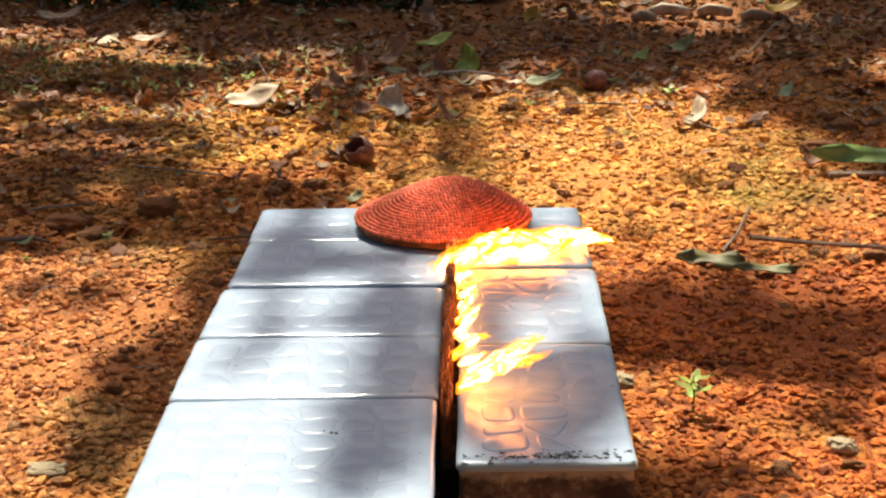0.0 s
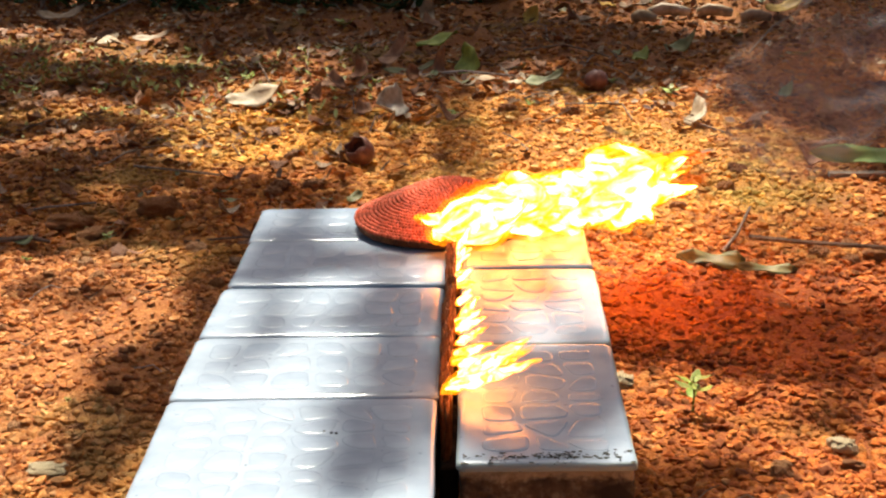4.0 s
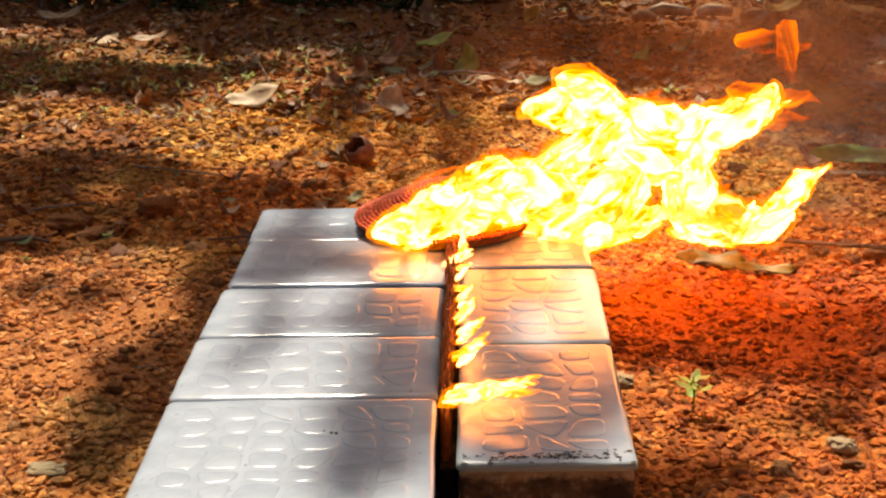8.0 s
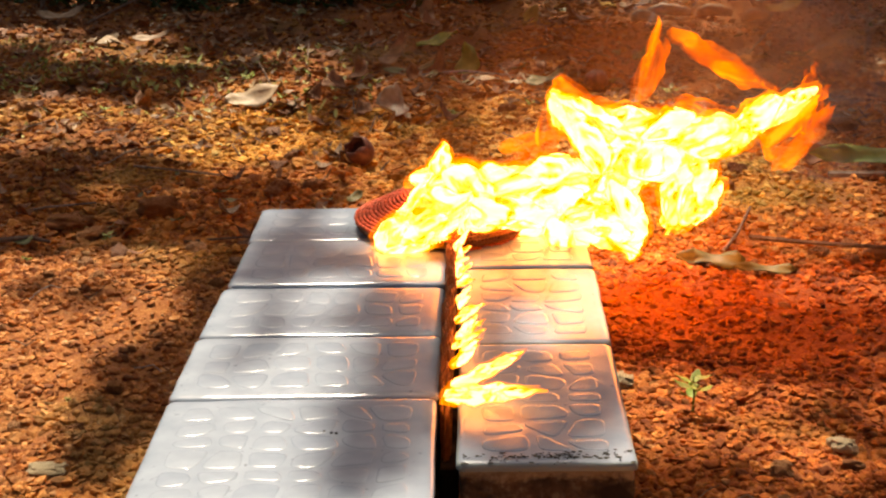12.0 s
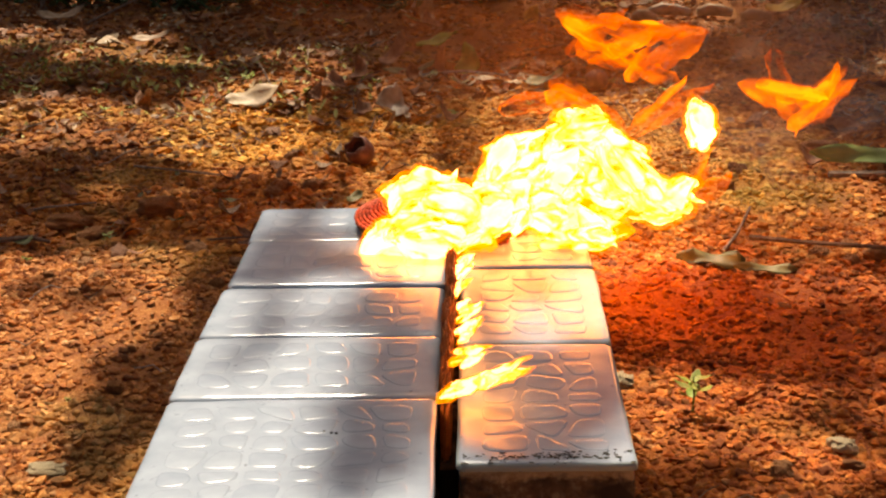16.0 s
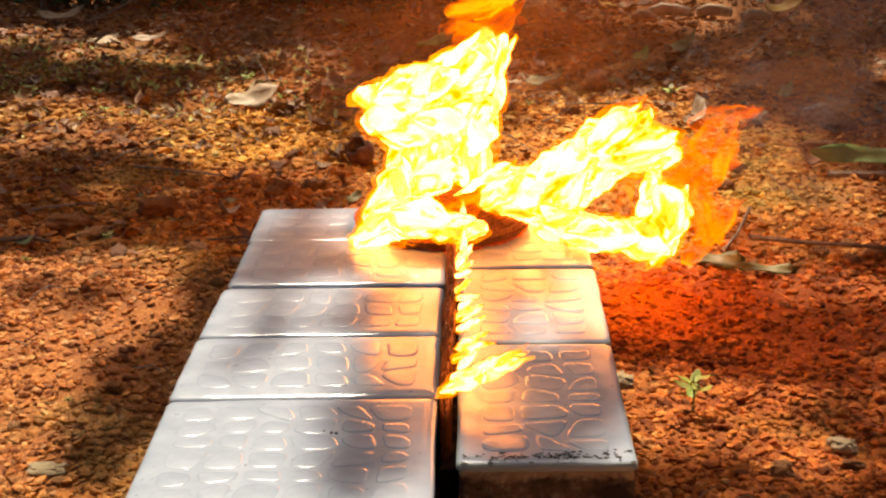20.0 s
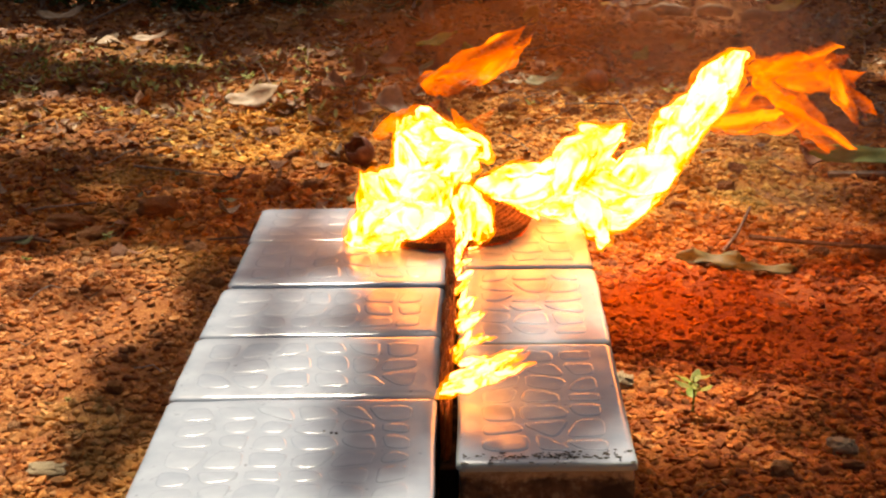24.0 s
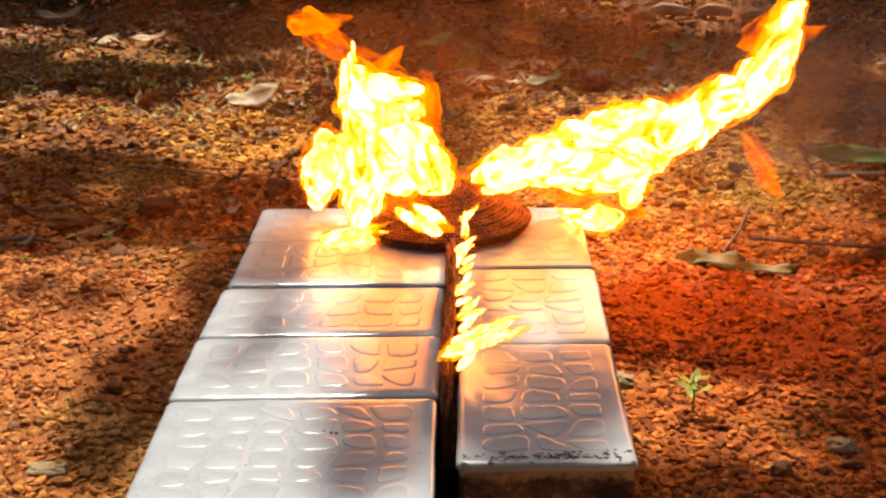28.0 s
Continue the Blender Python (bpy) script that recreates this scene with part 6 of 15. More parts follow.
    walk(bigs[18], [at(0,-10,430,64,90),at(1,-10,430,64,90),at(1.5,23,362,74,71),at(2,-10,430,64,90),at(2.5,48,406,82,66),at(3,39,373,76,102),at(3.5,39,373,76,102),at(4,35,389,85,76),at(4.5,53,406,89,93),at(5,67,422,85,64),at(5.5,64,439,84,71),at(6,128,439,146,41),at(6.5,110,439,108,61),at(7,234,439,158,105),at(7.5,166,439,67,110),at(8,222,439,59,107),at(8.5,-28,358,74,79),at(9,-28,358,74,79),at(9.5,-28,358,74,79),at(10,-34,370,83,55),at(10.5,153,439,136,63),at(11,128,439,133,78),at(11.5,73,439,113,57),at(12,120,439,85,110),at(12.5,125,439,101,76),at(13,111,439,112,74),at(13.5,118,439,115,90),at(14,113,439,111,108),at(14.5,114,439,105,108),at(15,101,439,101,96),at(15.5,106,439,122,26),at(16,101,439,105,-43),at(16.5,-18,382,90,-110),at(17,-17,403,99,-180),at(17.5,132,439,91,-229),at(18,101,439,74,-258),at(18.5,227,439,128,-304),at(19,-42,439,169,-319),at(19.5,73,439,80,-291),at(20,8,439,186,-284),at(20.5,-48,367,77,-312),at(21,-8,397,97,-279),at(21.5,-32,377,86,-339),at(22,-38,379,85,-349),at(22.5,-47,380,94,-313),at(23,-42,382,85,-307),at(23.5,-54,384,83,-317),at(24,-21,439,123,-242),at(24.5,-37,439,127,-246),at(25,3,406,98,-230),at(25.5,-82,439,105,-240),at(26,34,433,92,-290),at(26.25,6,410,92,-246),at(26.5,-22,388,92,-202),at(27,-76,439,80,-187),at(27.5,-50,439,130,-217),at(28,-83,439,99,-229)])
    walk(bigs[19], [at(0,-10,430,64,90),at(0.5,29,351,68,89),at(1,68,349,68,102),at(1.5,65,428,72,49),at(2,65,428,72,49),at(2.5,30,377,80,57),at(3,72,402,68,72),at(3.5,130,428,82,75),at(4,92,412,88,63),at(4.5,54,395,87,69),at(5,30,379,89,79),at(5.5,-0,362,79,77),at(6,-0,362,79,77),at(6.5,-9,360,80,94),at(7,-21,360,79,85),at(7.5,-21,360,79,85),at(8,-11,370,85,61),at(8.5,-11,370,85,61),at(9,-11,370,85,61),at(9.5,-11,370,85,61),at(10,-11,370,85,61),at(10.5,-11,370,85,61),at(11,-14,374,87,4),at(11.5,-14,360,80,55),at(12,-13,374,87,70),at(12.5,88,428,73,63),at(13,66,428,99,66),at(13.5,63,428,100,61),at(14,49,428,109,70),at(14.5,38,428,127,64),at(15,130,428,67,67),at(15.5,142,428,126,112),at(16,113,428,69,80),at(16.5,82,428,77,73),at(17,80,428,71,82),at(17.5,115,428,86,79),at(18,116,419,68,56),at(18.5,104,428,88,91),at(19,104,428,88,91),at(19.5,91,428,100,72),at(20,167,428,61,14),at(20.5,138,428,113,1),at(21,130,428,143,74),at(21.5,141,428,96,69),at(22,147,428,107,44),at(22.5,169,428,129,62),at(23,185,428,139,-1),at(23.5,193,428,149,14),at(24,179,428,137,37),at(24.5,184,428,112,106),at(25,200,428,112,91),at(25.5,196,428,123,175),at(26,-63,392,80,114),at(26.5,-77,422,79,179),at(27,-55,398,88,165),at(27.5,-55,428,147,169),at(28,-55,428,147,169)])
    walk(bigs[20], [at(0,49,350,68,85),at(0.5,62,350,68,94),at(1,62,350,68,94),at(1.5,66,440,72,50),at(2,55,397,76,63),at(2.5,24,364,77,71),at(3,24,364,77,71),at(3.5,125,437,68,62),at(4,132,438,85,57),at(4.5,119,439,87,55),at(5,118,439,96,65),at(5.5,112,440,93,32),at(6,125,440,91,-41),at(6.5,114,440,95,-119),at(7,114,440,120,-139),at(7.5,114,440,120,-139),at(8,114,440,120,-139),at(8.5,114,440,120,-139),at(9,114,440,120,-139),at(9.5,114,440,120,-139),at(10,114,440,120,-139),at(10.5,108,440,116,-87),at(11,108,440,116,-87),at(11.5,108,440,116,-87),at(12,134,440,119,-69),at(12.5,121,440,93,-109),at(13,116,440,93,-101),at(13.5,111,440,93,-122),at(14,118,440,93,-104),at(14.5,121,440,93,-109),at(15,121,440,93,-109),at(15.5,121,440,93,-109),at(16,121,440,93,-109),at(16.5,121,440,93,-109),at(17,149,440,88,-72),at(17.5,177,440,96,-89),at(18,153,440,96,-146),at(18.5,164,440,94,-106),at(19,152,440,121,-112),at(19.5,152,440,121,-112),at(20,99,440,99,-130),at(20.5,101,440,91,-193),at(21,97,440,85,-233),at(21.5,88,440,89,-281),at(22,84,440,99,-268),at(22.5,103,440,85,-289),at(23,86,440,93,-297),at(23.5,88,440,89,-281),at(24,88,440,89,-281),at(24.5,70,440,95,-278),at(25,105,440,91,-272),at(25.5,99,440,97,-282),at(26,99,440,97,-282),at(26.5,103,440,106,-303),at(27,103,440,106,-303),at(27.5,103,440,106,-303),at(28,90,440,116,-291)])
    walk(bigs[21], [at(0,-10,430,64,90),at(0.5,81,343,68,82),at(1,49,356,68,102),at(1.5,14,359,75,69),at(2,93,432,72,88),at(2.5,77,432,70,125),at(3,128,432,83,104),at(3.5,90,401,68,85),at(4,118,409,85,93),at(4.5,134,417,92,96),at(5,144,425,93,130),at(5.5,161,432,89,115),at(6,195,432,128,99),at(6.5,201,432,145,60),at(7,214,432,156,98),at(7.5,175,432,191,93),at(8,198,432,77,175),at(8.5,128,432,91,236),at(9,141,432,83,301),at(9.5,193,432,180,338),at(10,197,432,105,268),at(10.5,132,432,98,233),at(11,130,432,87,268),at(11.5,179,432,98,300),at(12,121,406,68,281),at(12.5,-37,361,75,246),at(13,3,379,96,263),at(13.5,43,397,101,276),at(14,88,414,123,289),at(14.5,124,432,131,291),at(15,187,432,137,368),at(15.25,182,432,116,412),at(15.5,178,432,94,456),at(16,-39,361,71,431),at(16.5,178,432,152,355),at(17,181,432,105,410),at(17.5,3,432,106,335),at(18,-45,396,90,353),at(18.5,-47,384,86,375),at(19,-34,378,86,360),at(19.5,-41,381,87,413),at(20,-51,390,86,383),at(20.5,-40,432,102,381),at(21,-37,374,84,354),at(21.25,-7,394,90,311),at(21.5,23,414,95,268),at(22,9,406,101,246),at(22.5,-16,398,95,234),at(23,-30,390,86,232),at(23.5,-47,381,85,237),at(24,-37,377,85,262),at(24.5,-50,377,81,199),at(25,-61,432,126,241),at(25.5,-82,432,92,315),at(26,-52,420,93,282),at(26.5,62,432,111,236),at(27,62,432,111,236),at(27.5,38,432,96,250),at(28,47,432,107,257)])
    walk(bigs[22], [at(0,-10,430,64,90),at(0.5,-10,430,64,90),at(1,67,344,68,92),at(1.5,69,422,81,55),at(2,61,416,73,64),at(2.5,46,392,81,26),at(2.75,94,407,83,-17),at(3,142,422,84,-60),at(3.5,77,402,68,-64),at(4,74,404,85,-60),at(4.5,52,407,85,-99),at(5,60,410,85,-109),at(5.5,48,413,84,-115),at(6,101,422,147,-133),at(6.5,18,383,90,-106),at(7,25,392,91,-161),at(7.5,83,422,100,-240),at(8,110,422,167,-249),at(8.5,82,422,75,-293),at(9,93,422,90,-255),at(9.5,211,422,215,-334),at(10,211,422,136,-274),at(10.5,238,422,179,-312),at(11,181,422,103,-377),at(11.5,158,422,88,-453),at(12,74,422,70,-450),at(12.5,30,389,86,-430),at(13,17,395,96,-444),at(13.5,23,401,94,-460),at(14,17,407,107,-481),at(14.5,7,413,100,-480),at(15,72,422,104,-423),at(15.5,78,422,89,-472),at(16,116,422,133,-423),at(16.5,30,422,108,-494),at(17,76,422,119,-563),at(17.5,-52,373,78,-501),at(18,-52,373,78,-501),at(18.5,-53,370,76,-488),at(19,-38,422,133,-513),at(19.5,-59,374,75,-496),at(20,-41,422,169,-456),at(20.5,41,413,88,-458),at(21,56,422,91,-458),at(21.5,56,422,91,-458),at(22,54,422,93,-467),at(22.5,52,422,99,-468),at(23,57,422,108,-440),at(23.5,54,422,97,-465),at(24,54,422,97,-465),at(24.5,-22,422,126,-412),at(25,-52,389,85,-431),at(25.5,50,422,95,-453),at(26,49,422,102,-473),at(26.5,158,422,86,-485),at(27,118,422,179,-488),at(27.5,-64,422,191,-557),at(28,-70,422,164,-561)])
    walk(bigs[23], [at(0,-10,430,64,90),at(1,-10,430,64,90),at(1.5,44,382,77,69),at(2,-10,430,64,90),at(2.5,19,362,76,70),at(3,19,362,76,70),at(3.5,19,362,76,70),at(4,26,365,85,65),at(4.5,40,369,89,67),at(5,38,373,88,64),at(5.5,37,376,78,76),at(6,48,414,93,64),at(6.5,-30,358,76,79),at(7,78,414,91,70),at(7.5,90,414,89,78),at(8,18,399,94,57),at(8.5,21,393,92,67),at(9,10,362,78,68),at(9.5,10,362,78,68),at(10,21,414,101,71),at(10.5,-30,358,72,88),at(11,-30,358,72,88),at(11.5,-5,372,86,111),at(12,48,414,97,67),at(12.5,101,414,76,67),at(13,65,404,86,62),at(13.5,33,395,85,5),at(14,-2,385,85,28),at(14.5,-37,375,83,12),at(15,168,414,101,61),at(15.5,168,414,82,101),at(16,139,414,111,137),at(16.5,167,414,142,193),at(17,27,414,123,175),at(17.5,45,414,123,186),at(18,146,414,96,109),at(18.5,155,414,114,64),at(19,116,412,68,96),at(19.5,169,414,125,35),at(20,147,414,128,72),at(20.5,214,414,154,78),at(21,99,414,91,76),at(21.5,94,414,91,79),at(22,118,414,120,87),at(22.5,143,414,129,69),at(23,169,414,147,46),at(23.5,200,414,163,50),at(24,108,414,128,58),at(24.5,-33,402,96,31),at(25,-59,414,104,-40),at(25.5,-32,414,98,-108),at(26,-61,414,139,-99),at(26.5,67,414,104,-108),at(27,74,414,100,-87),at(27.5,104,414,124,-53),at(28,-22,414,117,-21)])
    walk(bigs[24], [at(0,-10,430,64,90),at(2.5,-10,430,64,90),at(3,55,397,74,73),at(3.5,42,379,76,55),at(4,33,379,85,44),at(4.5,36,380,85,76),at(5,49,381,85,65),at(5.5,42,382,77,86),at(6,42,382,77,86),at(6.5,10,376,86,35),at(7,10,376,86,35),at(7.5,59,403,83,68),at(8,32,403,104,83),at(8.5,39,403,97,41),at(9,84,403,126,96),at(9.5,123,403,112,65),at(10,68,403,87,83),at(10.5,177,403,161,70),at(11,197,403,130,75),at(11.5,167,403,130,107),at(12,190,403,89,30),at(12.5,143,403,88,83),at(13,138,403,86,93),at(13.5,133,403,91,93),at(14,123,403,98,106),at(14.5,129,403,96,126),at(15,26,385,87,66),at(15.5,9,373,85,88),at(16,-23,357,74,96),at(16.5,84,403,105,60),at(17,187,403,112,49),at(17.5,184,403,112,34),at(18,-41,361,73,86),at(18.5,-18,403,129,119),at(19,-22,403,107,196),at(19.5,90,403,92,252),at(20,95,403,72,286),at(20.5,21,397,93,282),at(21,-18,403,109,234),at(21.5,-27,382,91,245),at(22,-24,382,95,254),at(22.5,-44,382,99,261),at(23,-23,382,94,240),at(23.5,-27,382,91,245),at(24,-22,385,91,203),at(24.5,-20,403,103,213),at(25,10,394,94,145),at(25.5,-85,403,107,153),at(26,-69,403,90,129),at(26.5,-68,403,83,184),at(27,-61,403,161,138),at(27.5,-88,403,159,191),at(28,-102,403,119,188)])
    walk(bigs[25], [at(0,-10,430,64,90),at(0.5,-10,430,64,90),at(1,39,373,70,128),at(1.5,31,367,74,73),at(2,69,430,69,80),at(2.5,80,430,69,103),at(3,95,430,79,21),at(3.5,143,430,84,72),at(4,133,430,86,52),at(4.5,107,430,85,53),at(5,113,430,107,60),at(5.5,87,430,100,52),at(6,84,430,100,96),at(6.5,84,430,100,96),at(7,146,430,166,77),at(7.5,162,430,62,112),at(8,98,395,68,76),at(8.5,71,430,106,43),at(9,62,430,115,89),at(9.5,84,430,123,68),at(10,53,430,106,85),at(10.5,36,430,97,79),at(11,78,430,143,103),at(11.5,43,430,104,50),at(12,89,430,96,104),at(12.5,100,430,103,78),at(13,104,430,110,64),at(13.5,101,430,106,69),at(14,91,430,106,56),at(14.5,89,430,105,40),at(15,3,385,93,71),at(15.5,23,388,88,109),at(16,78,430,86,26),at(16.5,145,430,74,-50),at(17,123,430,76,-89),at(17.5,104,430,96,-116),at(18,89,430,71,-104),at(18.5,-4,430,108,-93),at(19,69,430,73,-49),at(19.5,41,409,87,-85),at(20,12,430,116,-164),at(20.5,-21,430,167,-169),at(21,-25,430,167,-159),at(21.5,-28,430,105,-137),at(22,-26,424,108,-119),at(22.5,-35,419,98,-112),at(23,-31,414,102,-121),at(23.5,-29,409,98,-92),at(24,-15,430,103,-124),at(24.5,100,430,105,-129),at(25,71,430,92,-113),at(25.5,-57,380,80,-127),at(26,-53,374,78,-114),at(26.5,193,430,123,-186),at(27,148,430,155,-199),at(27.5,127,430,139,-209),at(27.75,171,430,149,-251),at(28,215,430,160,-293)])
    walk(lobes[0], [at(0,-10,430,64,90),at(0.5,10,352,66,64),at(1,12,357,68,66),at(1.5,119,425,66,19),at(2,-10,430,64,90),at(2.5,86,439,66,85),at(3,95,454,81,45),at(3.5,93,433,66,40),at(4,85,438,85,46),at(4.5,81,443,85,43),at(5,84,449,87,58),at(5.5,70,454,91,68),at(6,229,454,135,125),at(6.5,240,454,175,54),at(7,235,454,130,-17),at(7.5,170,454,65,-64),at(8,212,454,44,-63),at(8.5,102,454,120,-111),at(9,42,454,86,-109),at(9.5,46,454,95,-159),at(10,20,454,100,-239),at(10.5,-41,362,69,-313),at(11,-21,371,84,-357),at(11.5,-50,368,67,-323),at(12,-44,371,79,-307),at(12.5,65,454,74,-272),at(13,76,454,86,-269),at(13.5,72,454,105,-276),at(14,90,454,117,-266),at(14.5,83,454,135,-286),at(15,147,454,98,-255),at(15.5,131,454,129,-254),at(16,120,413,66,-221),at(16.5,-16,391,93,-288),at(17,-42,409,94,-276),at(17.5,-40,454,104,-328),at(18,-64,454,126,-384),at(18.5,-38,454,129,-422),at(19,-25,454,144,-453),at(19.5,-27,454,141,-511),at(20,-42,454,108,-511),at(20.5,33,454,194,-537),at(21,1,454,135,-547),at(21.5,12,400,94,-616),at(22,19,414,87,-623),at(22.5,30,427,85,-619),at(23,52,441,93,-628),at(23.5,51,454,80,-619),at(24,131,454,63,-614),at(24.5,25,406,92,-635),at(25,-23,379,89,-603),at(25.5,-33,403,95,-633),at(25.75,-40,389,88,-591),at(26,-46,374,80,-548),at(26.5,-62,454,141,-501),at(27,-78,454,105,-550),at(27.5,-68,454,124,-560),at(28,267,454,209,-537)])
    walk(lobes[1], [at(0,-10,430,64,90),at(0.5,44,362,66,97),at(1,-10,430,64,90),at(1.5,-10,430,64,90),at(2,42,383,76,39),at(2.5,50,415,81,100),at(3,46,389,78,83),at(3.5,46,389,78,83),at(4,66,408,85,81),at(4.5,89,426,85,62),at(5,111,445,85,64),at(5.5,123,463,82,40),at(6,167,463,91,21),at(6.5,114,463,78,52),at(7,126,463,152,37),at(7.5,162,463,46,113),at(8,182,463,91,156),at(8.5,172,463,97,232),at(9,162,463,68,307),at(9.25,160,463,108,349),at(9.5,158,463,147,391),at(10,111,451,66,443),at(10.5,207,463,164,412),at(11,211,463,110,460),at(11.5,230,463,143,400),at(12,190,463,60,413),at(12.5,163,463,80,456),at(13,159,463,85,487),at(13.5,164,463,88,494),at(14,161,463,91,506),at(14.5,157,463,84,522),at(15,174,463,86,598),at(15.5,93,463,73,616),at(16,93,463,73,616),at(16.5,180,463,160,569),at(17,201,463,128,560),at(17.5,135,463,94,622),at(18,148,463,96,605),at(18.5,140,463,96,614),at(19,159,463,113,597),at(19.5,142,463,121,597),at(20,7,363,79,635),at(20.25,-13,413,110,680),at(20.5,-32,463,140,725),at(20.75,14,463,106,683),at(21,61,463,71,641),at(21.5,76,463,87,616),at(22,77,463,93,614),at(22.5,75,463,85,633),at(23,78,463,89,637),at(23.5,76,463,87,616),at(24,101,463,67,604),at(24.5,69,463,85,668),at(25,14,391,91,725),at(25.5,-66,463,81,758),at(26,-82,463,75,802),at(26.5,-49,427,93,785),at(27,-78,463,227,797),at(27.5,-71,463,166,720),at(28,150,463,82,741)])
    walk(lobes[2], [at(0,-10,430,64,90),at(0.5,14,358,66,67),at(1,-10,430,64,90),at(1.5,-2,355,69,66),at(2,-10,430,64,90),at(3,-10,430,64,90),at(3.5,-2,355,69,66),at(4,29,378,85,56),at(4.5,68,402,107,65),at(5,93,426,115,50),at(5.5,124,450,123,50),at(6,92,450,138,23),at(6.5,-11,374,87,74),at(7,-33,358,72,67),at(7.5,10,369,81,77),at(8,10,369,81,77),at(8.5,14,390,91,24),at(9,-7,378,90,105),at(9.5,9,369,83,61),at(10,23,450,103,20),at(10.25,9,406,91,65),at(10.5,-5,363,79,109),at(11,-12,370,84,147),at(11.5,24,375,81,65),at(12,145,450,58,12),at(12.5,83,420,66,59),at(13,91,428,85,87),at(13.5,98,435,85,117),at(14,110,442,85,100),at(14.5,126,450,80,133),at(15,180,450,163,165),at(15.5,135,450,113,83),at(16,148,450,99,115),at(16.5,131,450,101,103),at(17,161,450,103,58),at(17.5,170,450,114,40),at(18,177,450,81,111),at(18.5,175,450,83,86),at(19,141,450,95,111),at(19.5,166,450,107,77),at(20,179,450,74,133),at(20.5,248,450,140,109),at(21,152,450,72,67),at(21.5,117,450,82,102),at(22,110,450,85,89),at(22.5,110,450,90,77),at(23,125,450,85,99),at(23.5,121,450,74,79),at(24,12,380,87,-0),at(24.5,-27,384,90,31),at(25,51,450,87,89),at(25.5,114,450,111,73),at(26,122,450,109,74),at(26.5,172,450,165,66),at(27,40,450,99,71),at(27.5,76,450,90,76),at(28,208,450,142,55)])
    walk(lobes[3], [at(0,-10,430,64,90),at(0.5,22,357,66,82),at(1,-10,430,64,90),at(2.5,-10,430,64,90),at(3,32,377,78,107),at(3.5,30,374,79,81),at(4,11,372,85,75),at(4.5,25,370,92,80),at(5,22,368,85,52),at(5.5,10,366,80,30),at(6,220,413,88,87),at(6.5,154,413,144,90),at(7,141,413,165,94),at(7.5,88,413,121,40),at(8,77,413,101,115),at(8.5,59,413,82,60),at(9,58,413,127,73),at(9.5,70,413,123,43),at(10,34,413,120,84),at(10.5,54,413,112,77),at(11,63,413,107,106),at(11.5,114,413,104,53),at(12,138,413,54,-24),at(12.5,108,413,78,-90),at(13,102,413,85,-109),at(13.5,111,413,107,-80),at(14,111,413,122,-46),at(14.5,120,413,128,-41),at(15,192,413,162,-12),at(15.5,143,413,89,-47),at(16,156,413,83,-70),at(16.5,167,413,141,-147),at(17,165,413,115,-140),at(17.5,189,413,111,-108),at(18,182,413,96,-63),at(18.5,183,413,127,-121),at(19,179,413,126,-149),at(19.5,184,413,140,-146),at(20,155,413,43,-89),at(20.5,14,401,94,-146),at(21,7,404,97,-100),at(21.5,47,413,86,-85),at(22,45,413,89,-85),at(22.5,53,413,99,-92),at(23,48,413,93,-91),at(23.5,52,413,97,-122),at(24,183,413,133,-152),at(24.5,177,413,103,-74),at(25,177,413,103,-74),at(25.5,140,413,126,-93),at(26,138,413,132,-110),at(26.5,159,413,142,-126),at(27,136,413,163,-173),at(27.5,134,413,146,-111),at(28,261,413,225,-155)])
    walk(lobes[4], [at(0,-10,430,64,90),at(0.5,40,362,66,92),at(1,39,374,66,143),at(1.5,39,382,79,220),at(2,42,385,78,243),at(2.5,42,385,78,243),at(3,42,385,78,243),at(3.5,37,382,79,277),at(4,24,375,85,295),at(4.5,5,368,85,252),at(5,-6,362,85,266),at(5.5,-19,355,73,241),at(6,-12,357,78,235),at(6.5,-12,357,78,235),at(7,-12,370,83,268),at(7.5,-7,385,91,255),at(8,-7,388,92,276),at(8.5,141,412,60,214),at(9,117,412,82,156),at(9.25,121,412,91,200),at(9.5,124,412,100,244),at(10,162,412,94,243),at(10.5,151,412,106,248),at(11,151,412,106,248),at(11.5,157,412,83,303),at(12,110,412,129,326),at(12.5,119,412,115,261),at(13,121,412,121,253),at(13.5,109,412,139,237),at(14,94,412,156,236),at(14.5,90,412,144,231),at(15,94,412,99,277),at(15.5,81,412,105,259),at(16,81,412,105,259),at(16.5,70,412,125,287),at(17,34,412,102,293),at(17.5,34,412,102,293),at(18,-37,361,75,242),at(18.5,-34,376,85,185),at(19,-39,362,71,128),at(19.5,-46,368,76,107),at(20,-41,412,145,109),at(20.5,-7,412,149,173),at(21,18,412,155,164),at(21.5,16,412,96,97),at(22,-1,408,95,100),at(22.5,-21,404,92,81),at(23,-32,401,99,74),at(23.5,-58,397,84,52),at(24,-48,412,91,-22),at(24.5,18,406,94,-88),at(25,-33,412,102,-116),at(25.5,-23,412,167,-124),at(26,-83,412,133,-101),at(26.5,-67,391,77,-20),at(27,-80,412,124,-3),at(27.5,-87,412,122,-38),at(28,-68,412,93,-0)])
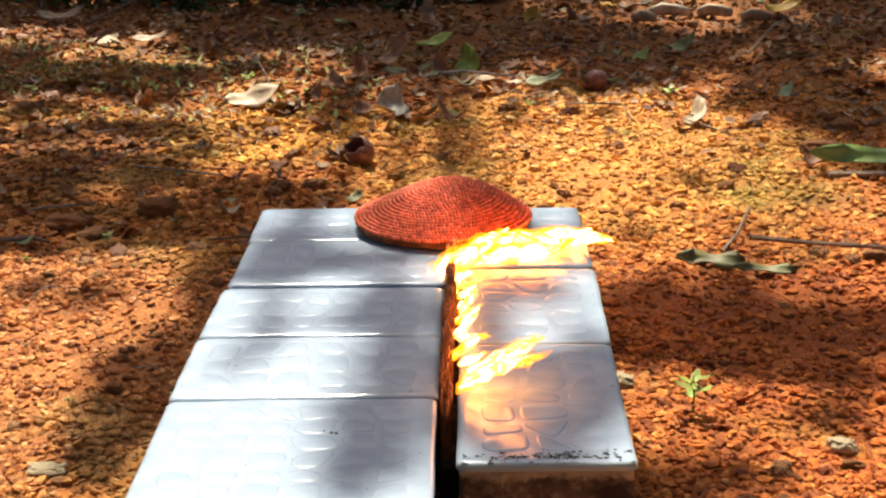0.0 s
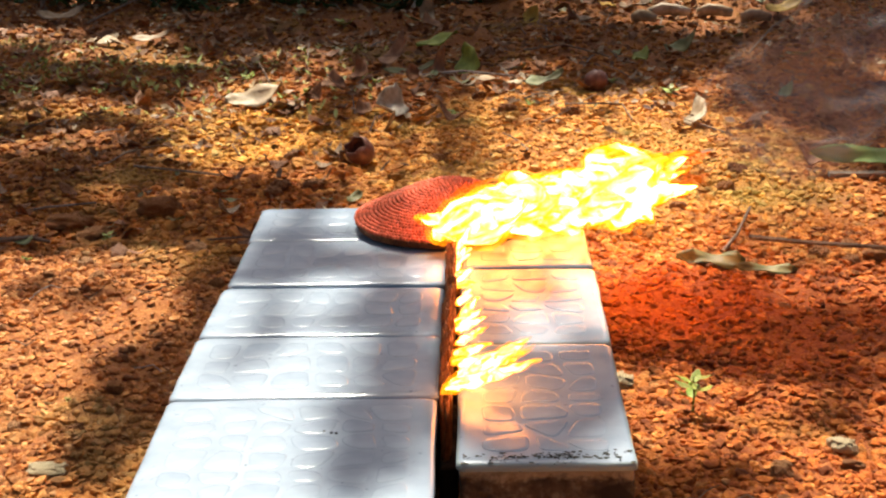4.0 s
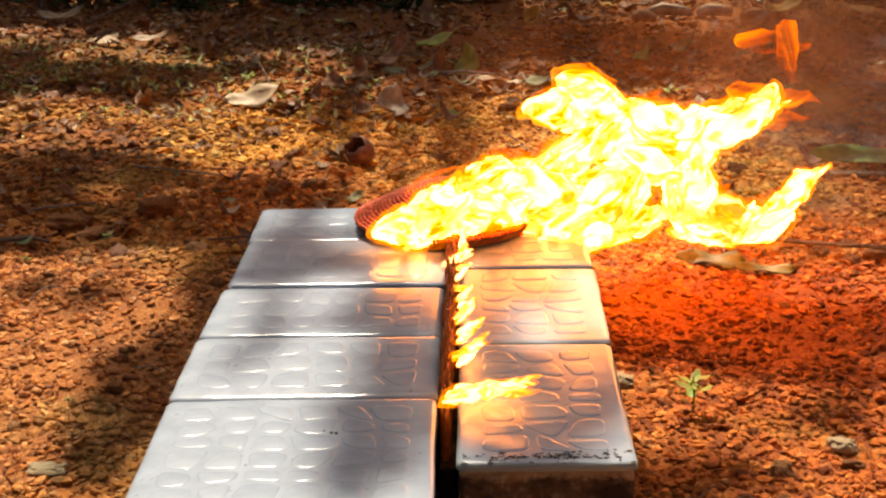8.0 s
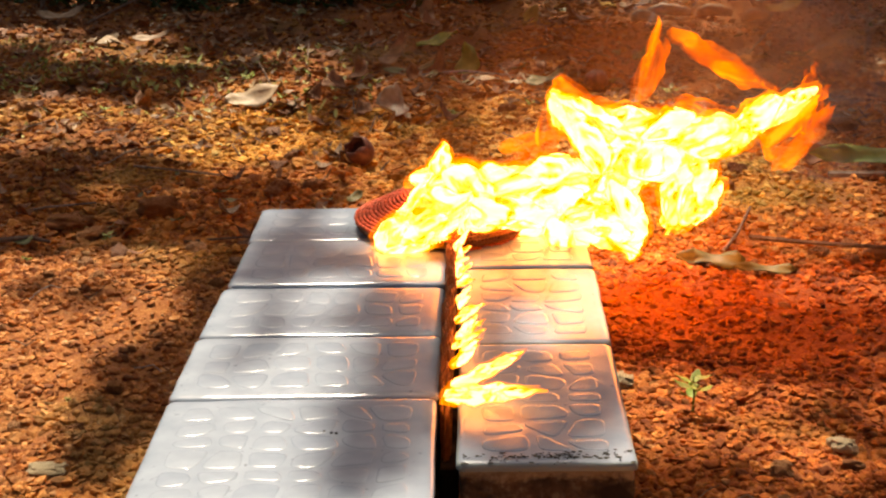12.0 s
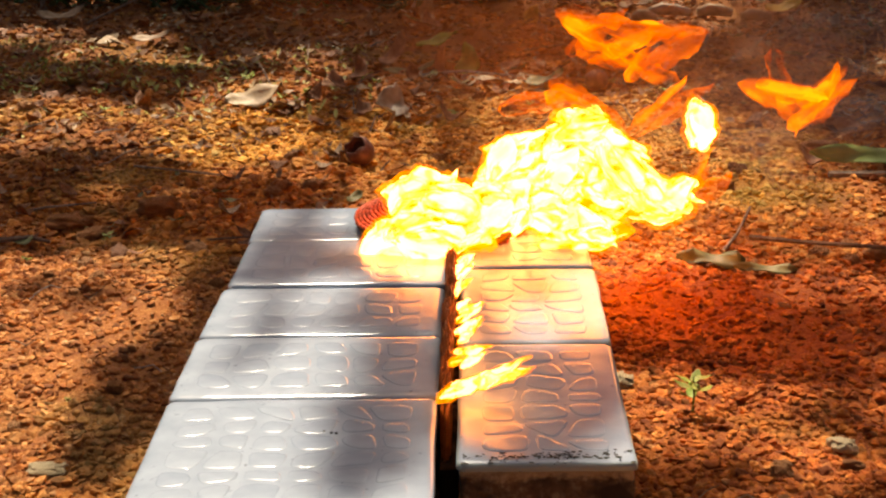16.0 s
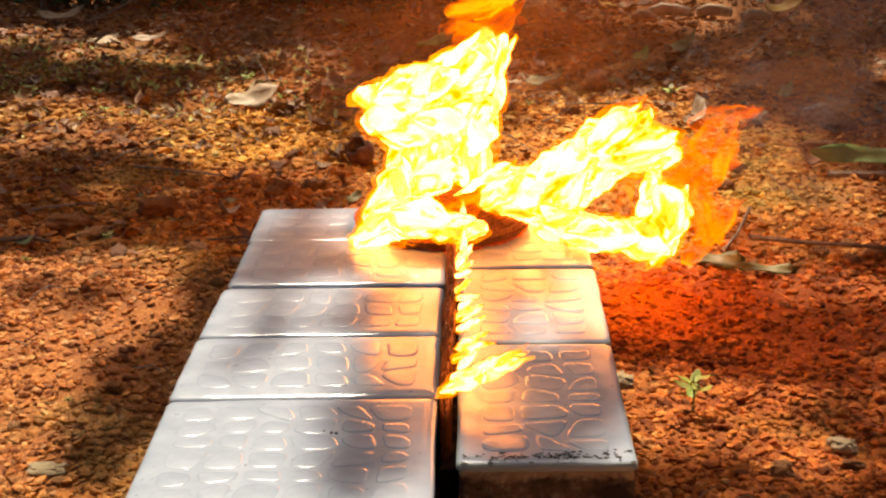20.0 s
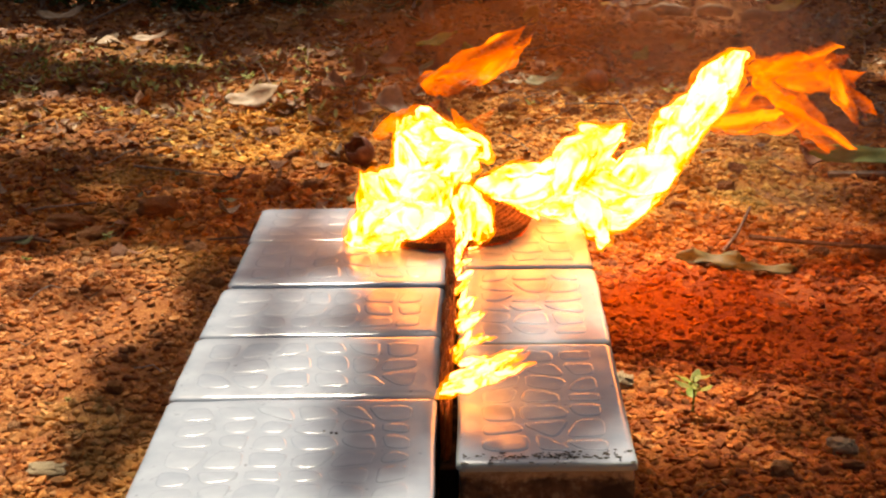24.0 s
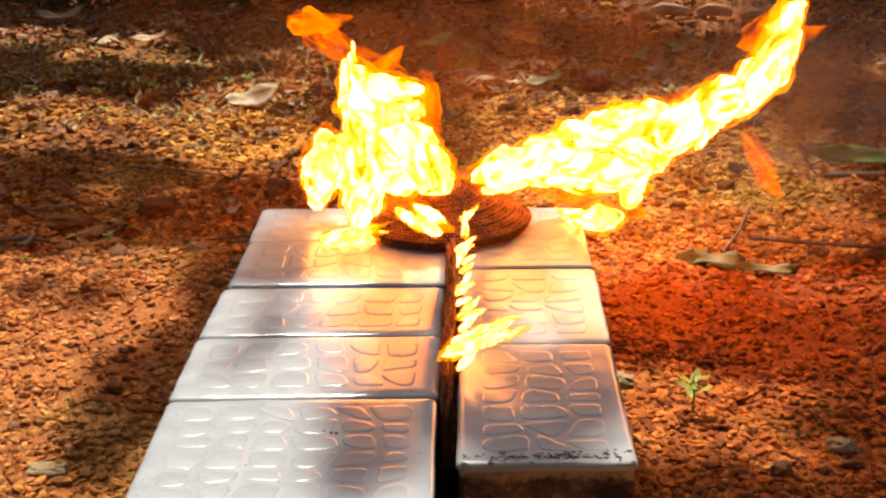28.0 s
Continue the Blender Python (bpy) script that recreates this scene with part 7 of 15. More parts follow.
    walk(lobes[5], [at(0,-10,430,64,90),at(0.5,-10,430,64,90),at(1,81,344,66,94),at(1.5,-10,430,64,90),at(2,-10,430,64,90),at(2.5,77,407,72,133),at(3,108,407,102,94),at(3.25,118,407,93,49),at(3.5,128,407,85,5),at(4,126,407,86,33),at(4.5,123,407,90,53),at(5,108,407,99,43),at(5.5,110,407,93,47),at(6,180,407,154,88),at(6.5,188,407,161,57),at(7,192,407,152,96),at(7.5,198,407,174,17),at(8,199,407,97,-5),at(8.5,189,407,151,-63),at(9,247,407,205,-143),at(9.5,193,407,220,-145),at(10,54,407,116,-154),at(10.5,86,407,139,-178),at(11,88,407,66,-140),at(11.5,162,407,90,-64),at(12,94,384,66,-146),at(12.5,115,407,115,-99),at(13,97,407,115,-102),at(13.5,65,407,122,-104),at(14,50,407,134,-101),at(14.5,23,407,129,-114),at(15,39,407,105,-53),at(15.5,48,407,88,-59),at(15.75,65,407,101,-102),at(16,82,407,113,-144),at(16.25,109,407,93,-101),at(16.5,135,407,73,-58),at(17,119,407,96,-131),at(17.5,90,407,80,-99),at(18,81,407,89,-59),at(18.5,63,407,99,-120),at(19,-40,407,96,-163),at(19.5,25,401,92,-108),at(20,-63,380,73,-155),at(20.5,-63,380,73,-155),at(21,7,407,111,-230),at(21.5,-34,407,130,-236),at(22,-30,407,129,-232),at(22.5,-7,407,121,-212),at(23,-7,407,109,-195),at(23.5,1,407,105,-189),at(24,-30,368,82,-272),at(24.5,-46,407,96,-336),at(25,-34,407,126,-285),at(25.5,-45,407,135,-244),at(26,-57,374,71,-281),at(26.5,-33,407,106,-337),at(27,-53,371,72,-283),at(27.5,47,407,112,-273),at(28,-36,407,137,-256)])
    walk(lobes[6], [at(0,-10,430,64,90),at(0.5,-10,430,64,90),at(1,83,350,66,87),at(1.5,-10,430,64,90),at(2.5,-10,430,64,90),at(3,102,454,89,62),at(3.5,-10,430,64,90),at(4.5,57,442,92,46),at(5.5,124,454,121,3),at(5.75,125,454,140,45),at(6,125,454,159,87),at(6.5,126,454,89,76),at(7,27,454,98,159),at(7.5,-21,374,85,90),at(8,94,454,148,33),at(8.5,125,454,169,-31),at(8.75,126,454,148,11),at(9,128,454,127,54),at(9.5,25,454,94,74),at(10,-39,382,87,66),at(10.5,-29,374,84,61),at(11,117,454,75,43),at(11.5,93,454,83,101),at(12,88,378,66,162),at(12.5,118,445,66,80),at(13,88,430,85,73),at(13.5,47,416,85,50),at(14,5,402,96,49),at(14.5,-34,388,90,46),at(15,-50,381,82,24),at(15.5,26,378,82,50),at(16,61,454,93,74),at(16.5,48,454,82,83),at(17,188,454,76,155),at(17.5,195,454,90,218),at(18,141,454,106,137),at(18.5,166,454,74,83),at(19,128,454,79,76),at(19.5,70,454,68,107),at(20,71,433,66,79),at(20.5,-6,454,115,26),at(21,-23,424,99,-51),at(21.5,-29,454,118,-37),at(22,-36,437,114,-65),at(22.5,-44,420,99,-86),at(23,-66,404,94,-90),at(23.5,-67,387,75,-124),at(24,-52,368,69,-132),at(24.5,-45,421,94,-123),at(25,-92,367,66,-87),at(25.5,-52,374,76,-106),at(26,-43,367,76,-160),at(26.5,51,454,84,-109),at(27,102,454,133,-140),at(27.5,-64,454,196,-193),at(28,-16,454,106,-225)])
    walk(lobes[7], [at(0,5,314,66,58),at(0.5,-10,430,64,90),at(3.5,-10,430,64,90),at(5.5,-2,363,81,78),at(6,-39,361,73,125),at(6.5,-39,361,73,125),at(7,-39,361,73,125),at(7.5,-39,361,73,125),at(8,-39,361,73,125),at(8.5,-19,355,71,65),at(9,-12,355,69,81),at(9.5,-41,359,66,85),at(10,-44,365,66,57),at(10.5,-44,365,66,57),at(11,-44,365,66,57),at(11.5,-44,365,66,57),at(12,-43,365,72,52),at(12.5,-43,365,72,52),at(13,-35,365,85,56),at(13.5,-45,366,85,45),at(14,-43,367,85,32),at(14.5,-52,368,71,40),at(15,-16,378,88,48),at(15.5,-16,378,88,48),at(16,-4,372,86,22),at(16.5,23,371,80,86),at(17,-21,372,84,29),at(17.5,-2,390,93,-24),at(18,30,384,83,-84),at(18.5,80,429,71,-90),at(19,-39,429,176,-137),at(19.5,19,429,201,-136),at(20,164,429,116,-96),at(20.5,162,429,120,-110),at(21,155,429,86,-116),at(21.5,153,429,110,-74),at(22,152,429,119,-95),at(22.5,160,429,122,-92),at(23,141,429,120,-112),at(23.5,146,429,116,-114),at(24,88,429,77,-94),at(24.5,93,429,92,-110),at(25,78,429,85,-102),at(25.5,76,429,109,-119),at(26,186,429,99,-97),at(26.5,115,429,98,-78),at(27,163,429,151,-20),at(27.5,162,429,103,-95),at(28,168,429,146,-124)])
    walk(lobes[8], [at(0,-10,430,64,90),at(0.5,-10,430,64,90),at(1,81,339,66,92),at(1.5,-10,430,64,90),at(2,83,440,74,11),at(2.5,-10,430,64,90),at(3,81,402,66,80),at(3.5,67,384,66,92),at(4,74,398,85,92),at(4.5,85,412,85,79),at(5,83,426,85,48),at(5.5,96,440,70,70),at(6,3,358,68,96),at(6.5,50,395,78,71),at(7,71,440,112,55),at(7.5,123,440,93,63),at(8,131,440,91,104),at(8.5,-39,362,67,89),at(9,-18,380,89,61),at(9.5,9,410,97,83),at(10,9,410,97,83),at(10.5,27,440,96,76),at(11,7,404,97,142),at(11.5,68,440,76,63),at(12,123,440,115,126),at(12.5,-27,371,83,64),at(13,-18,387,90,54),at(13.5,-18,402,100,38),at(14,-12,418,102,65),at(14.5,-8,434,100,58),at(15,40,440,124,86),at(15.5,62,440,128,105),at(16,112,440,102,94),at(16.5,105,440,100,83),at(17,62,440,124,146),at(17.5,52,401,78,74),at(18,139,440,123,72),at(18.5,108,440,97,82),at(19,137,440,50,118),at(19.5,106,440,112,66),at(20,132,440,113,59),at(20.5,189,440,130,87),at(21,160,440,104,83),at(21.5,171,440,105,84),at(22,178,440,122,87),at(22.5,161,440,105,93),at(23,158,440,115,84),at(23.5,161,440,115,99),at(24,113,440,129,88),at(24.5,225,440,78,153),at(25,129,440,71,130),at(25.5,136,440,92,64),at(26,149,440,96,84),at(26.5,162,440,88,32),at(27,77,440,120,62),at(27.5,-100,440,135,-17),at(28,-83,440,93,14)])
    walk(lobes[9], [at(0,-10,430,64,90),at(0.5,24,357,66,85),at(1,35,374,77,151),at(1.5,44,379,74,80),at(2,-10,430,64,90),at(2.5,44,379,74,80),at(3,44,379,74,80),at(3.5,48,382,71,124),at(4,57,390,85,91),at(4.5,42,398,85,69),at(5,39,405,90,70),at(5.5,43,413,86,48),at(6,107,461,154,45),at(6.5,160,461,59,-15),at(7,247,461,101,-8),at(7.25,223,461,144,-51),at(7.5,199,461,187,-95),at(8,132,461,141,-123),at(8.5,150,461,158,-118),at(9,146,461,92,-134),at(9.5,102,461,128,-115),at(10,65,461,109,-120),at(10.5,114,461,95,-101),at(11,167,461,61,-93),at(11.5,144,461,65,-59),at(12,126,461,133,-32),at(12.5,100,461,99,-108),at(13,69,438,100,-121),at(13.5,32,414,85,-127),at(14,-13,391,85,-117),at(14.5,-52,368,69,-148),at(15,-52,368,69,-148),at(15.5,-34,367,78,-126),at(16,-11,401,98,-97),at(16.5,-18,389,94,-115),at(17,37,461,113,-190),at(17.5,-37,461,118,-172),at(18,-60,425,88,-186),at(18.5,-61,377,66,-144),at(19,-67,387,76,-143),at(19.5,147,461,53,-177),at(20,57,461,92,-257),at(20.5,119,461,97,-207),at(21,-44,434,94,-277),at(21.5,-48,365,72,-280),at(22,-38,371,85,-287),at(22.5,-20,377,85,-265),at(23,-8,383,88,-270),at(23.5,-7,389,94,-279),at(24,57,461,90,-282),at(24.5,89,461,99,-296),at(25,97,461,79,-284),at(25.25,151,461,82,-327),at(25.5,204,461,84,-370),at(26,188,461,107,-443),at(26.5,74,461,115,-470),at(27,76,461,80,-471),at(27.5,76,461,113,-469),at(28,113,461,126,-465)])
    walk(lobes[10], [at(0,-10,430,64,90),at(0.5,42,362,66,92),at(1,-10,430,64,90),at(1.5,12,360,71,80),at(2,5,358,66,73),at(2.5,7,357,68,73),at(3,12,359,77,54),at(3.5,12,359,77,54),at(4,21,361,85,34),at(4.5,8,362,85,51),at(5,17,364,85,58),at(5.5,24,365,75,66),at(6,36,419,90,68),at(6.5,33,377,78,81),at(7,95,437,132,50),at(7.5,97,437,118,54),at(8,97,437,118,54),at(8.5,55,437,102,61),at(9,7,398,94,42),at(9.5,-32,359,70,111),at(10,-32,359,70,111),at(10.5,-32,359,70,111),at(11,-32,359,70,111),at(11.5,-21,374,87,68),at(12,86,433,66,59),at(12.5,122,437,70,73),at(13,119,437,85,89),at(13.5,123,437,90,92),at(14,118,437,103,101),at(14.5,121,437,109,105),at(14.75,149,437,119,147),at(15,177,437,129,189),at(15.25,182,437,99,233),at(15.5,186,437,69,277),at(16,140,437,72,272),at(16.5,77,437,71,234),at(17,69,437,149,156),at(17.5,134,437,107,81),at(18,133,437,64,60),at(18.5,109,437,70,92),at(19,88,437,71,12),at(19.5,50,407,80,90),at(20,50,407,80,90),at(20.5,198,437,145,134),at(21,191,437,158,92),at(21.5,154,437,108,101),at(22,150,437,107,85),at(22.5,135,437,107,90),at(23,140,437,97,57),at(23.5,132,437,80,85),at(23.75,49,437,103,127),at(24,-35,437,126,170),at(24.5,185,437,125,104),at(25,178,437,146,36),at(25.5,99,437,90,79),at(26,176,437,100,83),at(26.5,113,437,130,83),at(27,107,437,161,98),at(27.5,108,437,95,75),at(28,115,437,103,48)])
    walk(lobes[11], [at(0,-10,430,64,90),at(0.5,62,350,66,95),at(1,62,350,66,95),at(1.5,-10,430,64,90),at(2,123,433,68,106),at(2.5,-10,430,64,90),at(3,160,433,69,120),at(3.5,152,433,85,78),at(4,149,433,93,84),at(4.5,154,433,103,87),at(5,154,433,121,86),at(5.5,157,433,119,107),at(6,133,433,117,159),at(6.25,136,433,123,204),at(6.5,138,433,128,249),at(7,27,433,98,209),at(7.5,139,433,195,275),at(8,89,433,159,247),at(8.5,-11,376,88,255),at(9,-41,359,66,253),at(9.5,-41,359,66,253),at(10,-38,391,90,235),at(10.5,1,397,95,265),at(11,48,392,77,291),at(11.5,82,433,108,239),at(12,179,433,113,257),at(12.5,156,433,83,272),at(13,160,433,87,300),at(13.5,160,433,88,305),at(14,184,433,85,286),at(14.5,185,433,80,307),at(14.75,181,433,87,262),at(15,176,433,94,217),at(15.5,-50,368,69,226),at(16,7,363,77,291),at(16.5,-61,372,66,233),at(17,-61,372,66,233),at(17.5,-61,372,66,233),at(18,85,384,66,167),at(18.5,155,433,60,156),at(19,112,433,79,98),at(19.5,130,433,95,62),at(20,94,384,66,105),at(20.25,38,405,83,62),at(20.5,-17,427,100,18),at(20.75,-18,430,113,62),at(21,-19,433,127,107),at(21.5,-10,433,108,40),at(22,-15,432,109,82),at(22.5,-30,431,117,58),at(23,-29,431,94,67),at(23.5,-40,430,96,90),at(24,7,433,125,122),at(24.5,141,433,96,80),at(25,183,433,94,54),at(25.5,137,433,117,107),at(26,187,433,154,45),at(26.5,174,433,86,82),at(27,-74,433,169,6),at(27.5,-21,430,99,-37),at(27.75,-48,431,111,-80),at(28,-76,433,124,-122)])
    walk(lobes[12], [at(0,49,362,66,101),at(0.5,59,350,66,91),at(1,59,350,66,91),at(1.5,-10,430,64,90),at(2,111,415,71,78),at(2.5,-10,430,64,90),at(3,101,415,83,40),at(3.5,121,415,69,49),at(4,113,415,85,54),at(4.5,107,415,85,84),at(5,115,415,85,56),at(5.5,103,415,79,66),at(6,174,415,123,59),at(6.5,174,415,123,59),at(7,188,415,153,51),at(7.5,164,415,164,43),at(8,237,415,156,83),at(8.5,132,415,71,1),at(9,103,415,96,75),at(9.5,34,415,105,43),at(10,102,415,159,74),at(10.5,58,415,112,79),at(11,59,415,154,78),at(11.5,65,415,121,74),at(12,144,415,109,81),at(12.5,144,415,109,81),at(13,143,415,133,93),at(13.5,122,415,122,91),at(14,124,415,134,92),at(14.5,126,415,141,108),at(15,-47,343,66,96),at(15.5,-14,379,89,65),at(16,79,415,134,38),at(16.5,128,415,109,92),at(17,108,415,94,94),at(17.5,125,415,86,97),at(18,179,415,101,129),at(18.5,195,415,110,47),at(19,45,415,87,53),at(19.5,-40,415,105,31),at(20,22,415,149,14),at(20.5,161,415,151,74),at(21,20,415,155,151),at(21.25,25,415,124,107),at(21.5,30,415,93,63),at(22,53,415,102,56),at(22.5,81,415,107,85),at(23,110,415,121,88),at(23.5,128,415,113,75),at(24,108,415,135,74),at(24.5,110,415,98,73),at(25,-80,372,66,74),at(25.5,-63,380,69,56),at(26,99,415,92,88),at(26.5,141,415,86,35),at(27,161,415,75,59),at(27.5,150,415,111,53),at(28,252,415,204,40)])
    walk(lobes[13], [at(0,-10,430,64,90),at(0.5,37,362,66,91),at(1,39,374,66,130),at(1.5,10,357,70,77),at(2,23,362,72,60),at(2.5,26,365,71,70),at(3,54,401,76,56),at(3.5,64,436,71,83),at(4,45,416,85,66),at(4.5,22,395,85,69),at(5,3,375,85,49),at(5.5,-21,355,75,67),at(6,-33,354,66,127),at(6.5,84,436,77,68),at(6.75,74,419,72,110),at(7,64,403,66,153),at(7.25,119,419,61,108),at(7.5,174,436,56,63),at(8,186,436,70,-2),at(8.5,131,436,59,-13),at(9,131,436,67,-50),at(9.5,46,392,79,-133),at(10,55,398,75,-105),at(10.5,39,383,80,-108),at(11,67,436,123,-78),at(11.5,237,436,167,-132),at(12,231,436,140,-93),at(12.5,66,436,96,-109),at(13,57,436,100,-110),at(13.5,57,436,89,-136),at(14,51,436,105,-149),at(14.5,47,436,91,-164),at(15,66,436,102,-99),at(15.5,40,436,108,-94),at(16,-55,366,66,-171),at(16.5,-37,361,75,-115),at(17,7,430,99,-181),at(17.5,-17,436,135,-185),at(18,-12,436,111,-224),at(18.5,3,403,97,-259),at(19,-20,385,91,-300),at(19.5,33,436,208,-369),at(20,-0,360,78,-453),at(20.5,28,436,223,-486),at(21,-9,436,176,-532),at(21.5,69,436,92,-463),at(22,66,436,101,-433),at(22.5,53,436,98,-455),at(23,47,436,89,-435),at(23.5,55,436,96,-439),at(24,-52,368,71,-454),at(24.5,-52,368,71,-454),at(25,-83,367,66,-446),at(25.5,38,436,99,-476),at(25.75,11,426,99,-519),at(26,-15,415,99,-562),at(26.5,-18,379,89,-526),at(27,-87,436,219,-443),at(27.5,-85,436,186,-519),at(28,-71,436,168,-487)])
    walk(lobes[14], [at(0,-10,430,64,90),at(0.5,-10,430,64,90),at(1,83,350,66,93),at(1.5,-10,430,64,90),at(3,-10,430,64,90),at(3.5,94,419,76,69),at(4,90,419,85,86),at(4.5,85,419,85,57),at(5,101,419,85,88),at(5.5,94,419,76,69),at(6,162,419,145,13),at(6.5,178,419,128,64),at(7,209,419,171,100),at(7.5,142,419,132,86),at(8,243,419,158,36),at(8.5,200,419,140,40),at(9,110,419,110,96),at(9.5,158,419,137,91),at(10,227,419,136,82),at(10.5,155,419,143,104),at(11,155,419,143,104),at(11.5,177,419,131,104),at(12,127,419,96,63),at(12.5,127,419,96,63),at(13,130,419,105,73),at(13.5,130,419,86,83),at(14,144,419,92,92),at(14.5,151,419,81,104),at(15,151,419,81,104),at(15.5,122,419,91,103),at(16,122,419,91,103),at(16.5,27,419,117,71),at(16.75,80,419,126,114),at(17,133,419,136,156),at(17.5,49,419,142,199),at(18,50,389,76,278),at(18.5,-24,407,98,208),at(19,-20,377,88,184),at(19.5,-4,419,137,203),at(20,-4,419,137,203),at(20.5,-30,419,175,169),at(20.75,-24,401,132,126),at(21,-18,383,90,84),at(21.5,-15,392,95,64),at(22,-19,390,108,83),at(22.5,-14,388,92,87),at(23,-27,385,95,85),at(23.5,-36,383,86,95),at(24,-23,419,141,96),at(24.5,-53,419,133,167),at(25,-60,419,127,204),at(25.5,-80,419,116,136),at(26,-65,380,69,71),at(26.5,-85,419,99,26),at(27,137,419,210,84),at(27.5,112,419,153,111),at(28,115,419,68,89)])
    walk(lobes[15], [at(0,52,362,66,105),at(0.5,9,352,66,63),at(1,9,352,66,63),at(1.5,10,357,74,74),at(2,9,357,70,68),at(2.5,7,357,68,73),at(3,-10,430,64,90),at(3.5,7,357,68,73),at(4,6,364,85,79),at(4.5,13,370,85,65),at(5,8,376,88,74),at(5.5,17,383,86,74),at(6,118,451,103,137),at(6.5,107,451,111,74),at(7,188,451,91,104),at(7.5,179,451,116,62),at(8,267,451,66,57),at(8.5,158,451,95,76),at(9,187,451,167,55),at(9.5,96,451,80,87),at(10,117,451,97,52),at(10.5,117,451,80,95),at(11,19,379,85,89),at(11.5,-4,360,77,75),at(12,-15,412,98,49),at(12.5,19,415,95,71),at(13,21,415,94,66),at(13.5,24,415,114,76),at(14,9,415,89,65),at(14.5,19,415,95,71),at(15,180,451,48,74),at(15.5,151,451,78,113),at(16,108,377,66,92),at(16.5,33,377,80,91),at(17,26,391,87,108),at(17.5,14,451,99,135),at(18,-30,412,97,124),at(18.5,128,451,66,82),at(19,101,413,66,112),at(19.5,157,451,128,48),at(20,164,451,79,1),at(20.25,127,451,78,-41),at(20.5,91,451,76,-83),at(21,78,451,76,-47),at(21.5,108,451,78,-109),at(22,128,451,88,-126),at(22.5,145,451,89,-106),at(23,160,451,93,-102),at(23.5,176,451,102,-123),at(24,120,451,99,-69),at(24.5,133,451,118,-120),at(25,114,451,119,-97),at(25.5,177,451,123,-115),at(26,123,451,72,-146),at(26.5,-70,451,102,-157),at(27,-6,391,95,-121),at(27.5,-47,451,142,-203),at(28,-41,451,153,-168)])
    walk(lobes[16], [at(0,-10,430,64,90),at(0.5,22,357,66,83),at(1,-10,430,64,90),at(2.5,-10,430,64,90),at(3,23,371,80,85),at(3.5,-10,430,64,90),at(5.5,37,404,87,48),at(6,226,419,145,92),at(6.5,215,419,155,62),at(7,195,419,105,-10),at(7.5,122,419,145,65),at(8,197,419,124,16),at(8.5,153,419,124,55),at(9,205,419,184,47),at(9.5,208,419,189,32),at(10,215,419,103,38),at(10.5,170,419,115,62),at(11,123,419,106,122),at(11.5,63,419,122,56),at(12,14,374,83,84),at(12.5,7,360,77,53),at(13,-2,375,85,49),at(13.5,9,389,101,30),at(14,11,404,105,53),at(14.5,7,419,115,36),at(14.75,11,419,107,-8),at(15,16,419,100,-52),at(15.5,41,419,114,-116),at(16,41,419,114,-116),at(16.5,99,419,106,-139),at(17,135,419,143,-156),at(17.5,107,419,80,-80),at(18,70,419,91,-81),at(18.5,37,407,88,-82),at(18.75,17,413,100,-39),at(19,-4,419,113,4),at(19.5,-54,389,83,11),at(20,-48,419,173,66),at(20.5,-31,419,196,-2),at(21,194,419,94,29),at(21.5,-10,430,64,90),at(23.5,186,419,159,37),at(24,145,419,79,51),at(24.5,159,419,102,78),at(25,143,419,92,44),at(25.5,72,419,90,94),at(26,91,419,95,87),at(26.5,103,419,102,39),at(27,111,419,180,69),at(27.5,149,419,145,109),at(28,234,419,167,42)])
    walk(lobes[17], [at(0,-10,430,64,90),at(0.5,19,357,66,78),at(1,-10,430,64,90),at(3,-10,430,64,90),at(3.5,30,368,70,71),at(4,34,372,85,63),at(4.5,27,377,85,67),at(5,24,381,93,68),at(5.5,25,385,85,74),at(6,162,454,71,92),at(6.5,149,454,59,135),at(7,164,454,131,73),at(7.5,162,454,71,106),at(8,217,454,62,111),at(8.5,109,454,128,65),at(9,109,454,128,65),at(9.5,217,454,230,56),at(10,146,454,142,94),at(10.25,118,454,137,51),at(10.5,90,454,132,8),at(10.75,88,454,133,-35),at(11,85,454,135,-78),at(11.5,124,454,89,-122),at(12,202,454,72,-133),at(12.25,184,454,80,-90),at(12.5,166,454,88,-47),at(13,166,454,96,-79),at(13.5,152,454,100,-89),at(14,158,454,105,-85),at(14.5,163,454,113,-93),at(14.75,174,454,129,-49),at(15,184,454,144,-4),at(15.5,223,454,105,47),at(16,137,454,104,71),at(16.5,-48,381,82,50),at(17,-48,381,82,50),at(17.5,-28,415,98,23),at(18,-64,454,116,-15),at(18.5,-36,454,135,-56),at(19,-24,454,156,-94),at(19.5,144,454,53,-21),at(20,178,454,37,26),at(20.5,144,454,137,41),at(21,123,454,89,79),at(21.5,91,454,74,82),at(22,108,454,85,87),at(22.5,94,454,85,75),at(23,94,454,85,85),at(23.5,91,454,74,82),at(23.75,52,415,79,127),at(24,14,376,84,172),at(24.5,29,439,92,240),at(25,-46,365,74,259),at(25.25,-63,409,75,302),at(25.5,-81,454,76,345),at(26,-22,388,92,281),at(26.5,-14,382,90,354),at(27,-40,454,128,372),at(27.5,-88,454,175,384),at(28,-47,454,143,364)])
